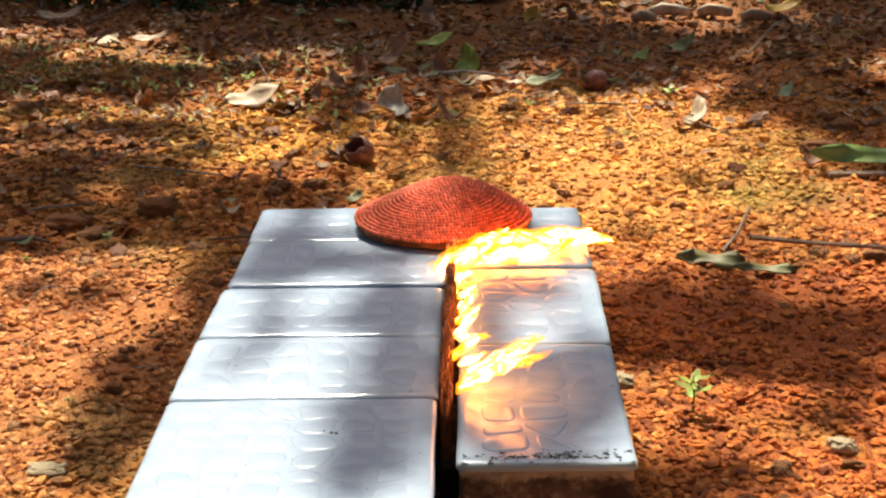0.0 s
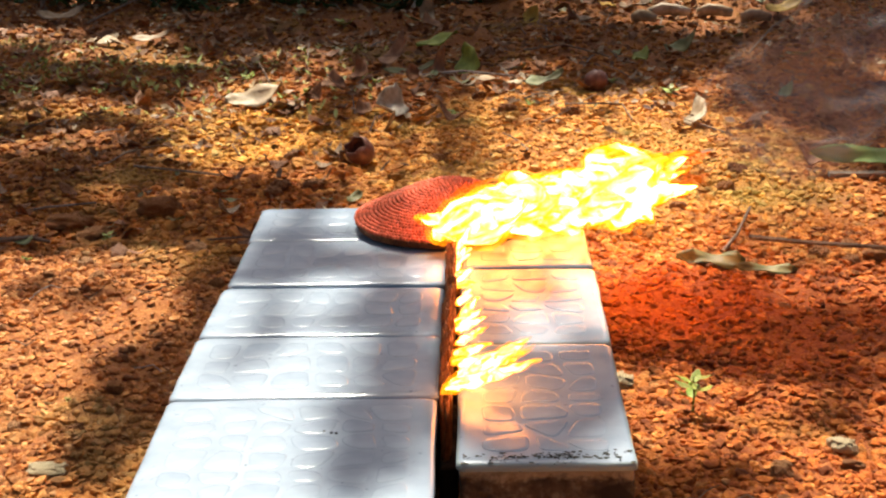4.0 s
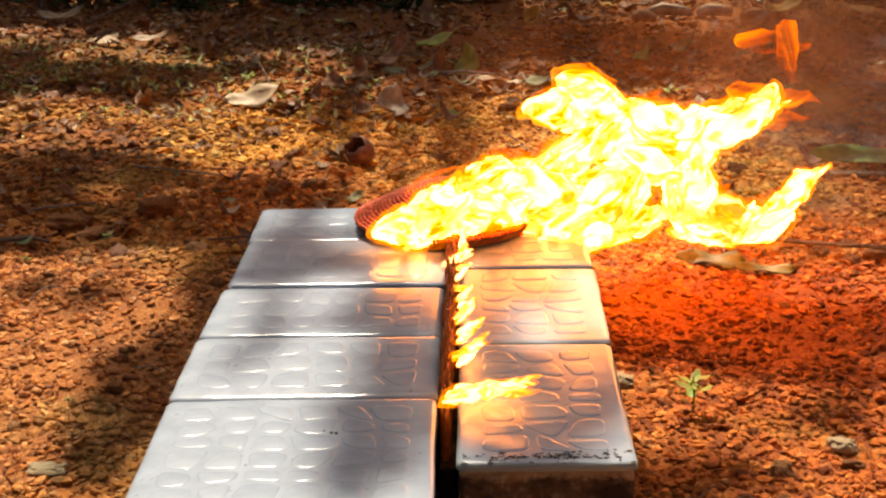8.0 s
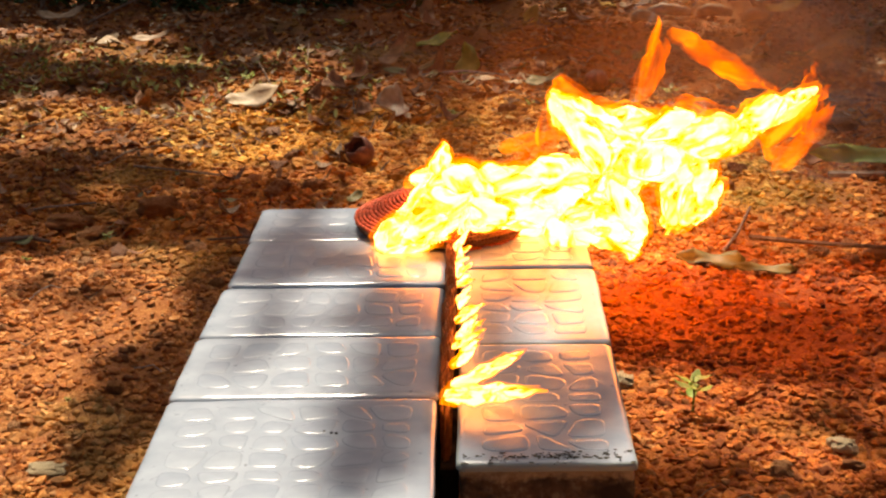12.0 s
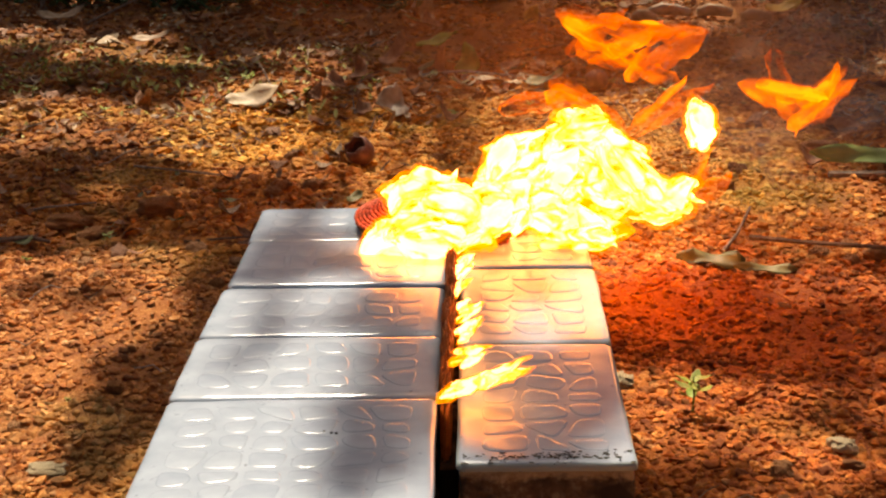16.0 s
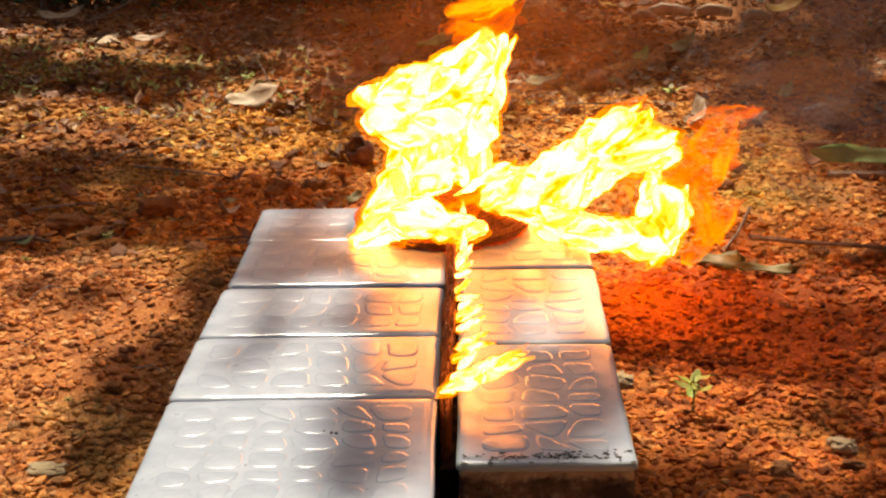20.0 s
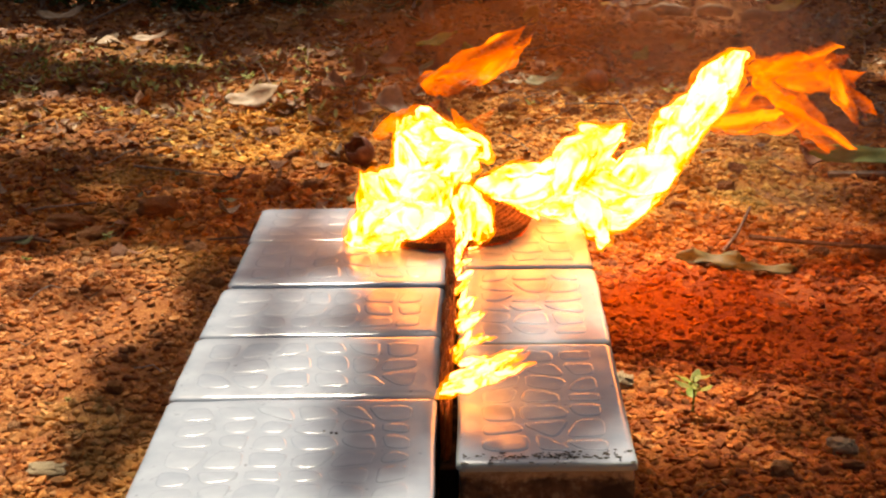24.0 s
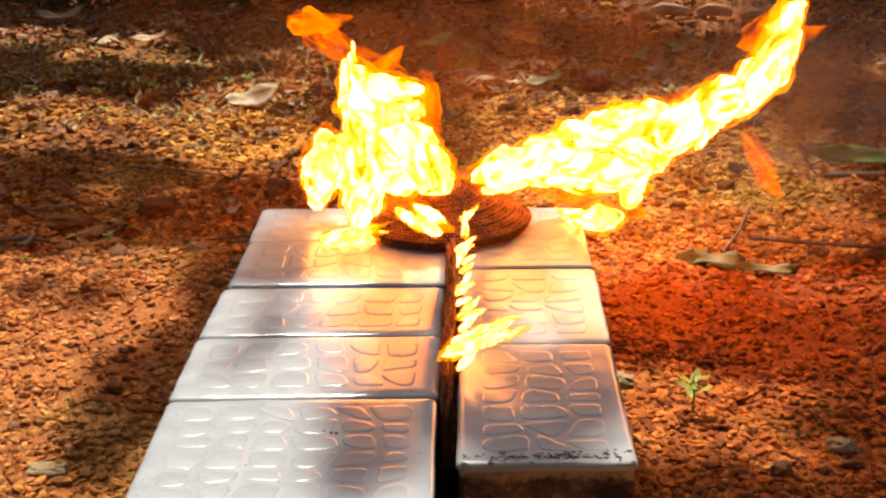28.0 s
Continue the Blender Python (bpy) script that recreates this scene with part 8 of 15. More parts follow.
    walk(lobes[18], [at(0,-10,430,64,90),at(0.5,-10,430,64,90),at(1,78,344,66,116),at(1.5,-10,430,64,90),at(3.5,-10,430,64,90),at(5.5,192,404,100,130),at(6,187,404,89,80),at(6.5,235,404,192,52),at(6.75,181,399,129,9),at(7,127,394,66,-34),at(7.25,135,399,89,-79),at(7.5,143,404,112,-123),at(8,188,404,146,-113),at(8.5,129,404,117,-107),at(9,166,404,72,-186),at(9.5,147,404,95,-147),at(10,88,404,98,-76),at(10.5,189,404,137,-135),at(10.75,179,404,131,-92),at(11,169,404,124,-49),at(11.5,145,404,117,-121),at(12,164,404,117,-118),at(12.5,81,404,90,-120),at(13,81,404,100,-93),at(13.5,79,404,125,-96),at(14,86,404,121,-115),at(14.5,84,404,120,-88),at(15,109,404,112,-42),at(15.5,84,404,160,36),at(16,44,389,78,59),at(16.5,-12,368,82,94),at(17,-13,398,97,88),at(17.25,-35,392,89,132),at(17.5,-58,386,80,177),at(18,-61,377,68,241),at(18.5,-48,368,73,231),at(19,-69,386,67,166),at(19.5,-34,404,121,192),at(20,-25,371,85,110),at(20.5,-48,404,92,183),at(21,-53,360,66,259),at(21.5,-32,364,77,193),at(22,-25,373,85,203),at(22.5,-7,382,102,209),at(23,-13,392,88,230),at(23.5,1,401,96,240),at(24,5,404,121,249),at(24.5,-13,404,116,213),at(25,-78,404,113,284),at(25.5,-90,404,113,319),at(25.75,-82,404,110,275),at(26,-74,404,107,231),at(26.5,-72,404,114,247),at(26.75,-76,404,103,204),at(27,-80,404,92,162),at(27.5,-62,404,88,183),at(28,-42,404,108,118)])
    walk(lobes[19], [at(0,70,356,66,74),at(0.5,10,352,66,54),at(1,-10,430,64,90),at(1.5,118,419,66,17),at(2,123,429,69,82),at(2.5,-10,430,64,90),at(3,159,429,76,117),at(3.5,170,429,91,64),at(4,156,429,88,89),at(4.5,166,429,95,77),at(5,147,429,100,109),at(5.5,144,429,90,126),at(6,117,429,82,136),at(6.5,162,429,53,135),at(7,237,429,113,180),at(7.5,113,429,100,101),at(8,134,429,139,49),at(8.5,10,360,75,68),at(9,165,429,59,113),at(9.5,143,429,150,61),at(10,87,349,66,77),at(10.5,259,429,192,57),at(11,178,429,82,137),at(11.5,272,429,161,117),at(12,254,429,152,70),at(12.5,-42,362,69,77),at(13,-38,362,85,87),at(13.5,-32,363,85,66),at(14,-22,363,85,59),at(14.5,-11,364,81,57),at(15,-23,429,99,71),at(15.5,-28,364,77,66),at(16,-44,365,70,87),at(16.5,64,429,121,88),at(17,-7,387,92,39),at(17.5,-36,381,87,35),at(18,23,429,99,103),at(18.5,158,429,65,164),at(19,132,429,55,107),at(19.5,115,429,120,65),at(20,164,429,122,109),at(20.25,147,429,122,66),at(20.5,131,429,122,23),at(21,-60,366,66,92),at(21.5,-54,371,70,68),at(22,-51,372,85,59),at(22.5,-50,372,85,53),at(23,-52,373,85,63),at(23.5,-57,374,75,51),at(24,56,429,81,119),at(24.5,-48,429,128,136),at(25,-48,377,81,135),at(25.5,-23,429,159,52),at(26,207,429,216,86),at(26.5,143,429,72,52),at(27,144,429,112,127),at(27.5,165,429,135,117),at(28,213,429,165,72)])
    walk(lobes[20], [at(0,-10,430,64,90),at(0.5,-10,430,64,90),at(1,83,350,66,95),at(1.5,-10,430,64,90),at(3,-10,430,64,90),at(3.5,109,395,66,51),at(4,115,397,85,81),at(4.5,120,399,92,97),at(5,127,401,94,127),at(5.5,143,403,97,137),at(6,137,403,129,117),at(6.5,118,403,131,71),at(7,123,403,123,38),at(7.5,81,403,85,72),at(8,143,403,91,21),at(8.5,122,403,92,65),at(9,91,403,88,76),at(9.5,97,403,92,62),at(10,94,403,165,121),at(10.5,134,403,121,64),at(11,136,403,123,36),at(11.5,224,403,176,69),at(12,188,403,143,70),at(12.5,-10,430,64,90),at(14.5,70,403,105,136),at(15,169,403,200,141),at(15.5,100,403,147,79),at(16,100,403,147,79),at(16.5,178,403,172,155),at(17,101,403,71,223),at(17.5,154,403,97,219),at(18,110,403,67,273),at(18.5,79,403,102,257),at(19,41,400,84,298),at(19.5,50,403,98,286),at(20,39,403,95,240),at(20.5,102,403,77,321),at(21,93,403,100,340),at(21.5,93,403,100,340),at(22,123,403,107,324),at(22.5,133,403,118,370),at(23,160,403,127,390),at(23.5,180,403,128,381),at(23.75,149,403,115,425),at(24,118,403,101,469),at(24.5,115,403,105,483),at(25,100,403,135,471),at(25.5,-22,403,163,546),at(26,192,403,221,623),at(26.5,88,403,103,620),at(27,116,403,97,676),at(27.5,111,403,107,619),at(28,148,403,125,651)])
    walk(lobes[21], [at(0,-10,430,64,90),at(0.5,-10,430,64,90),at(1,39,377,76,153),at(1.5,-10,430,64,90),at(2,33,371,75,61),at(2.5,28,379,81,69),at(3,-10,430,64,90),at(3.5,46,394,79,85),at(4,82,401,87,104),at(4.5,108,409,97,112),at(5,165,416,103,110),at(5.5,187,424,98,112),at(6,192,424,106,72),at(6.5,148,424,62,141),at(7,244,424,163,105),at(7.5,193,424,185,78),at(8,129,424,127,36),at(8.5,131,424,182,99),at(9,76,424,139,108),at(9.5,120,424,122,62),at(10,120,424,122,62),at(10.5,129,424,93,67),at(11,103,424,122,81),at(11.5,178,424,113,67),at(12,99,424,150,135),at(12.5,-0,388,92,88),at(13,14,397,102,89),at(13.5,3,406,106,98),at(14,29,415,107,87),at(14.5,29,424,104,67),at(15,1,391,93,48),at(15.5,-11,357,76,64),at(16,-38,379,84,48),at(16.5,10,369,83,109),at(17,-50,424,99,159),at(17.5,-6,424,131,136),at(18,-33,424,127,134),at(18.5,-53,406,89,195),at(19,-27,424,135,160),at(19.5,-11,424,118,181),at(20,-52,424,92,187),at(20.5,-50,368,75,267),at(21,-16,424,148,315),at(21.25,-11,424,128,271),at(21.5,-6,424,108,227),at(22,-7,424,111,219),at(22.5,-14,424,125,197),at(23,2,424,127,178),at(23.5,-6,424,123,152),at(24,-24,424,138,123),at(24.5,-44,424,131,180),at(25,-25,424,150,102),at(25.5,-22,424,122,148),at(26,-36,400,93,103),at(26.5,-27,382,89,149),at(27,-63,424,92,127),at(27.5,-52,424,168,163),at(28,81,424,128,100)])
    walk(lobes[22], [at(0,-10,430,64,90),at(0.5,19,357,66,86),at(1,-10,430,64,90),at(1.5,73,400,86,62),at(2,75,400,84,119),at(2.5,53,391,74,50),at(3,53,391,74,50),at(3.5,59,391,66,77),at(4,49,392,85,85),at(4.5,39,393,85,87),at(5,42,394,93,70),at(5.5,30,394,88,78),at(6,68,400,117,43),at(6.5,66,400,110,61),at(7,102,400,113,4),at(7.5,172,400,201,68),at(8,161,400,153,103),at(8.5,144,400,146,121),at(9,128,400,128,44),at(9.5,181,400,136,20),at(10,183,400,123,61),at(10.5,222,400,170,45),at(11,229,400,128,72),at(11.5,261,400,164,110),at(12,208,400,134,70),at(12.5,-10,430,64,90),at(14.5,179,400,101,171),at(15,160,400,118,193),at(15.5,87,400,128,203),at(16,64,400,80,238),at(16.5,61,400,123,213),at(17,62,400,97,283),at(17.5,55,400,106,307),at(18,-51,400,145,305),at(18.5,-54,400,113,345),at(19,16,400,125,333),at(19.25,-25,389,96,376),at(19.5,-67,378,66,419),at(20,-45,400,161,424),at(20.5,-8,400,173,353),at(20.75,33,400,141,397),at(21,75,400,110,441),at(21.5,48,400,99,403),at(22,49,400,90,421),at(22.5,54,400,98,437),at(23,77,400,97,427),at(23.5,86,400,89,431),at(24,111,400,74,506),at(24.5,167,400,134,445),at(25,224,400,115,453),at(25.5,183,400,145,400),at(26,188,400,177,380),at(26.5,189,400,116,329),at(26.75,139,400,109,372),at(27,89,400,102,416),at(27.5,-81,400,68,409),at(28,-45,400,181,447)])
    walk(lobes[23], [at(0,-10,430,64,90),at(0.5,-10,430,64,90),at(1,39,381,77,150),at(1.5,-10,430,64,90),at(2,-10,430,64,90),at(2.5,39,381,77,150),at(3,-10,430,64,90),at(3.5,-10,430,64,90),at(5.5,50,393,77,25),at(6,68,414,91,57),at(6.5,72,414,84,120),at(7,42,390,80,74),at(7.5,42,390,80,74),at(8,42,390,80,74),at(8.5,40,381,77,62),at(9,277,414,233,55),at(9.5,171,414,186,39),at(10,176,414,82,29),at(10.5,229,414,185,101),at(11,220,414,141,79),at(11.5,258,414,170,148),at(11.75,250,414,160,106),at(12,243,414,150,63),at(12.5,-10,430,64,90),at(14.5,104,414,145,97),at(15,191,414,120,29),at(15.5,211,414,89,28),at(16,176,414,84,63),at(16.5,125,414,79,129),at(17,132,414,100,58),at(17.5,167,414,129,-12),at(18,130,414,96,64),at(18.5,237,414,152,49),at(19,191,414,149,10),at(19.5,191,414,164,89),at(20,94,414,87,47),at(20.5,179,414,158,73),at(21,182,414,157,97),at(21.5,-10,430,64,90),at(23.5,212,414,172,62),at(24,216,414,183,47),at(24.5,232,414,152,22),at(25,189,414,118,62),at(25.5,173,414,109,27),at(26,117,414,93,64),at(26.5,140,414,115,70),at(27,122,414,117,125),at(27.5,108,414,136,117),at(28,133,414,148,89)])
    walk(lobes[24], [at(0,-10,430,64,90),at(0.5,45,362,66,104),at(1,45,362,66,104),at(1.5,-10,430,64,90),at(2.5,-10,430,64,90),at(3,17,368,79,57),at(3.5,-10,430,64,90),at(5.5,92,420,110,31),at(6,232,420,131,38),at(6.5,156,420,113,65),at(7,172,420,179,75),at(7.5,167,420,161,-4),at(8,110,389,66,78),at(8.5,3,357,74,80),at(9,3,357,74,80),at(9.5,3,357,74,80),at(10,-38,348,66,102),at(10.5,-16,381,89,72),at(11,21,420,100,134),at(11.5,40,420,107,91),at(12,27,420,105,85),at(12.5,35,374,76,66),at(13,37,376,85,62),at(13.5,37,379,85,74),at(14,27,381,95,69),at(14.5,21,384,87,61),at(15,63,420,78,70),at(15.5,52,408,80,88),at(16,89,396,66,148),at(16.5,87,420,74,91),at(17,85,420,95,100),at(17.5,83,420,101,77),at(18,93,389,66,23),at(18.5,92,420,80,-53),at(19,71,420,67,-95),at(19.5,19,411,95,-111),at(20,112,420,132,-128),at(20.5,85,420,116,-99),at(21,187,420,96,-101),at(21.5,154,420,96,-118),at(22,161,420,119,-140),at(22.5,163,420,128,-133),at(23,176,420,146,-117),at(23.5,183,420,151,-144),at(24,161,420,102,-131),at(24.5,155,420,130,-111),at(25,188,420,166,-142),at(25.5,198,420,127,-162),at(26,14,408,95,-104),at(26.5,-54,420,153,-40),at(27,-37,361,75,-107),at(27.5,-87,414,66,-132),at(28,38,420,111,-106)])
    walk(lobes[25], [at(0,-10,430,64,90),at(0.5,-10,430,64,90),at(1,52,351,66,94),at(1.5,3,357,70,70),at(2,-10,430,64,90),at(2.5,-10,430,64,90),at(3,7,357,72,65),at(3.5,7,357,72,65),at(4,18,372,85,56),at(4.5,40,388,85,63),at(5,59,403,85,72),at(5.5,65,419,67,64),at(6,96,419,121,90),at(6.5,201,419,144,39),at(7,191,419,175,90),at(7.5,134,419,194,97),at(8,108,419,175,106),at(8.5,138,419,180,78),at(9,95,419,149,115),at(9.5,210,419,193,32),at(10,76,344,66,93),at(10.5,80,419,80,69),at(11,99,419,151,90),at(11.5,7,398,95,41),at(12,-9,419,113,19),at(12.5,16,362,76,91),at(13,14,368,90,77),at(13.5,8,374,88,55),at(14,16,380,97,59),at(14.5,17,386,89,56),at(15,121,383,66,103),at(15.5,208,419,113,71),at(16,47,419,126,79),at(16.5,34,419,120,86),at(17,34,419,120,86),at(17.5,28,395,88,69),at(18,-39,416,96,16),at(18.5,-54,419,140,12),at(19,7,419,145,14),at(19.5,11,419,163,31),at(20,-21,419,185,67),at(20.5,19,419,183,94),at(21,-30,419,178,160),at(21.5,-21,377,88,197),at(22,-35,377,93,192),at(22.5,-38,378,89,218),at(23,-49,379,85,216),at(23.5,-63,380,75,237),at(24,-67,378,66,278),at(24.5,-67,378,66,278),at(25,-66,366,66,251),at(25.5,-72,378,66,237),at(26,-47,419,138,253),at(26.5,-70,419,105,289),at(27,-0,401,96,234),at(27.5,18,413,96,264),at(28,-87,384,66,273)])
    walk(lobes[26], [at(0,-10,430,64,90),at(0.5,40,362,66,86),at(1,39,373,76,166),at(1.25,40,380,77,210),at(1.5,42,386,79,255),at(2,5,358,66,248),at(2.5,-10,430,64,270),at(3,35,371,69,269),at(3.5,35,371,69,269),at(4,26,367,85,278),at(4.5,8,363,85,221),at(5,7,359,85,239),at(5.5,-14,355,75,236),at(6,-35,361,77,287),at(6.5,48,463,81,248),at(7,48,463,91,249),at(7.5,48,463,91,249),at(8,145,463,52,224),at(8.5,131,463,169,256),at(9,148,463,153,251),at(9.5,142,463,115,253),at(10,182,463,72,248),at(10.5,214,463,137,233),at(11,142,463,102,267),at(11.5,142,463,102,267),at(12,101,463,81,310),at(12.5,87,420,66,254),at(13,95,431,85,278),at(13.5,87,441,85,268),at(14,98,452,86,299),at(14.5,95,463,91,320),at(15,89,459,66,275),at(15.5,119,463,92,216),at(16,203,463,134,177),at(16.5,186,463,117,150),at(17,180,463,72,70),at(17.5,166,463,115,22),at(18,142,463,113,-31),at(18.5,131,463,98,-103),at(19,162,463,130,-96),at(19.5,183,463,115,-133),at(20,151,463,38,-85),at(20.5,160,463,113,-85),at(21,135,463,94,-116),at(21.5,108,463,94,-99),at(22,133,463,122,-103),at(22.5,163,463,139,-117),at(23,200,463,149,-120),at(23.5,218,463,162,-117),at(24,222,463,166,-152),at(24.5,243,463,146,-145),at(25,222,463,101,-95),at(25.5,180,463,93,-121),at(26,178,463,136,-109),at(26.5,136,463,138,-121),at(27,161,463,178,-165),at(27.5,158,463,136,-234),at(28,162,463,103,-297)])
    walk(lobes[27], [at(0,-10,430,64,90),at(0.5,38,362,66,88),at(1,-10,430,64,90),at(3.5,-10,430,64,90),at(5.5,63,414,97,48),at(6,48,414,91,78),at(6.5,88,414,85,69),at(7,72,414,82,118),at(7.5,61,414,103,78),at(8,16,414,98,71),at(8.5,10,393,92,85),at(9,34,414,116,45),at(9.5,-25,375,85,58),at(10,10,362,77,56),at(10.5,10,362,77,56),at(10.75,30,388,109,13),at(11,50,414,140,-29),at(11.5,104,414,130,-100),at(12,85,414,82,-123),at(12.5,76,408,66,-105),at(13,81,410,85,-96),at(13.5,88,411,85,-96),at(14,98,412,93,-117),at(14.5,101,414,95,-114),at(15,132,414,109,-83),at(15.5,153,414,131,-78),at(16,195,414,145,-15),at(16.5,176,414,137,-33),at(17,179,414,92,39),at(17.5,79,414,76,80),at(18,108,414,79,13),at(18.5,191,414,110,61),at(19,224,414,130,105),at(19.5,33,414,218,81),at(20,18,414,142,5),at(20.5,-34,414,132,22),at(21,-34,359,66,-7),at(21.5,-54,371,68,-72),at(22,-58,382,89,-74),at(22.5,-45,392,85,-98),at(23,-51,403,85,-112),at(23.5,-48,414,93,-109),at(24,-25,367,80,-118),at(24.5,-41,375,82,-172),at(25,-82,414,125,-143),at(25.5,-50,414,139,-205),at(26,-39,414,141,-237),at(26.5,-53,414,113,-312),at(27,-63,414,147,-356),at(27.5,-79,414,104,-375),at(28,-103,414,120,-311)])
    walk(lobes[28], [at(0,-10,430,64,90),at(0.5,98,360,66,94),at(1,-10,430,64,90),at(2,-10,430,64,90),at(2.5,92,414,66,56),at(3,-10,430,64,90),at(3.5,91,396,66,71),at(4,87,409,85,79),at(4.5,95,423,85,53),at(5,81,436,86,84),at(5.5,83,450,94,72),at(6,143,450,145,87),at(6.5,-39,364,76,46),at(7,21,371,80,64),at(7.5,21,371,80,64),at(8,80,433,66,68),at(8.5,96,450,86,65),at(9,54,411,79,23),at(9.5,162,450,68,65),at(10,143,450,99,56),at(10.5,169,450,103,73),at(11,186,450,89,105),at(11.5,197,450,87,74),at(12,275,450,153,49),at(12.5,161,450,97,111),at(13,158,450,106,133),at(13.5,168,450,107,139),at(14,147,450,115,134),at(14.5,151,450,120,134),at(15,194,450,56,129),at(15.5,189,450,101,121),at(16,112,450,130,174),at(16.25,80,450,109,217),at(16.5,47,450,87,259),at(17,3,450,122,235),at(17.5,-19,429,99,203),at(17.75,23,422,83,159),at(18,65,415,66,116),at(18.5,168,450,110,75),at(19,127,450,124,75),at(19.5,87,450,98,75),at(20,30,450,195,151),at(20.5,-21,450,194,91),at(21,-20,450,186,29),at(21.5,-39,450,96,48),at(22,-47,449,103,62),at(22.5,-40,449,95,64),at(23,-32,448,107,48),at(23.5,-37,447,95,68),at(24,-54,429,90,103),at(24.5,14,408,95,71),at(25,-58,450,146,102),at(25.5,-74,450,110,105),at(26,-29,450,117,149),at(26.5,-38,450,119,147),at(27,-38,450,119,147),at(27.5,-38,450,119,147),at(28,-50,450,104,153)])
    walk(lobes[29], [at(0,-10,430,64,90),at(0.5,-10,430,64,90),at(1,26,373,80,57),at(1.5,118,412,68,9),at(2,-10,430,64,90),at(2.5,-10,430,64,90),at(3,126,412,87,106),at(3.5,126,412,87,106),at(4,115,412,100,86),at(4.5,127,412,106,65),at(5,124,412,117,60),at(5.5,122,412,132,29),at(6,92,412,114,35),at(6.5,92,412,118,64),at(7,92,412,93,13),at(7.5,34,412,98,76),at(8,54,412,88,91),at(8.5,87,412,82,117),at(9,57,412,112,38),at(9.5,67,412,78,65),at(10,95,412,123,88),at(10.5,120,412,134,110),at(11,87,412,84,45),at(11.5,77,412,107,85),at(12,77,412,107,85),at(12.5,77,412,107,85),at(13,70,412,109,95),at(13.5,73,412,110,72),at(14,71,412,102,79),at(14.5,65,412,94,70),at(15,144,412,49,108),at(15.5,144,412,111,126),at(16,-33,403,95,88),at(16.5,9,400,96,86),at(17,-22,412,112,65),at(17.5,-22,412,112,65),at(18,-7,382,90,123),at(18.5,54,412,86,79),at(19,243,412,108,115),at(19.5,171,412,153,50),at(20,81,412,112,76),at(20.5,83,412,92,103),at(21,111,412,145,48),at(21.5,108,412,89,83),at(22,114,412,100,85),at(22.5,131,412,96,94),at(23,138,412,99,75),at(23.5,150,412,96,68),at(24,142,412,104,31),at(24.5,220,412,107,-7),at(25,243,412,110,-75),at(25.5,108,412,97,-88),at(26,70,412,94,-94),at(26.25,132,412,112,-49),at(26.5,193,412,131,-5),at(27,163,412,214,58),at(27.5,168,412,131,-3),at(28,217,412,160,66)])
    walk(lobes[30], [at(0,-10,430,64,90),at(0.5,40,362,66,92),at(1,-10,430,64,90),at(2.5,-10,430,64,90),at(3,39,374,68,93),at(3.5,37,371,75,33),at(4,31,370,85,54),at(4.5,33,369,85,56),at(5,39,368,88,50),at(5.5,31,368,76,71),at(6,31,368,76,71),at(6.5,42,443,87,70),at(7,124,443,72,151),at(7.5,192,443,136,217),at(8,285,443,82,230),at(8.5,198,443,142,244),at(9,205,443,151,238),at(9.5,221,443,224,212),at(10,234,443,108,267),at(10.5,177,443,148,213),at(11,176,443,139,261),at(11.5,192,443,142,295),at(12,148,443,135,265),at(12.5,157,443,99,278),at(13,156,443,104,308),at(13.5,168,443,118,280),at(14,168,443,113,289),at(14.5,175,443,108,314),at(14.75,148,443,93,272),at(15,122,443,78,229),at(15.5,204,443,65,253),at(16,30,425,92,239),at(16.5,1,395,95,260),at(17,81,443,117,199),at(17.5,49,443,119,205),at(18,86,443,80,274),at(18.5,21,443,103,290),at(19,81,443,98,236),at(19.5,100,443,78,252),at(20,139,443,45,280),at(20.5,148,443,87,213),at(21,117,443,134,248),at(21.5,121,443,103,254),at(22,127,443,104,260),at(22.5,126,443,109,238),at(23,113,443,105,266),at(23.5,121,443,103,254),at(24,84,443,100,257),at(24.5,247,443,147,200),at(25,99,443,119,155),at(25.5,62,443,85,96),at(26,84,443,121,67),at(26.5,44,443,98,68),at(27,-32,437,97,29),at(27.5,-32,437,97,29),at(27.75,-51,440,118,-13),at(28,-69,443,138,-56)])
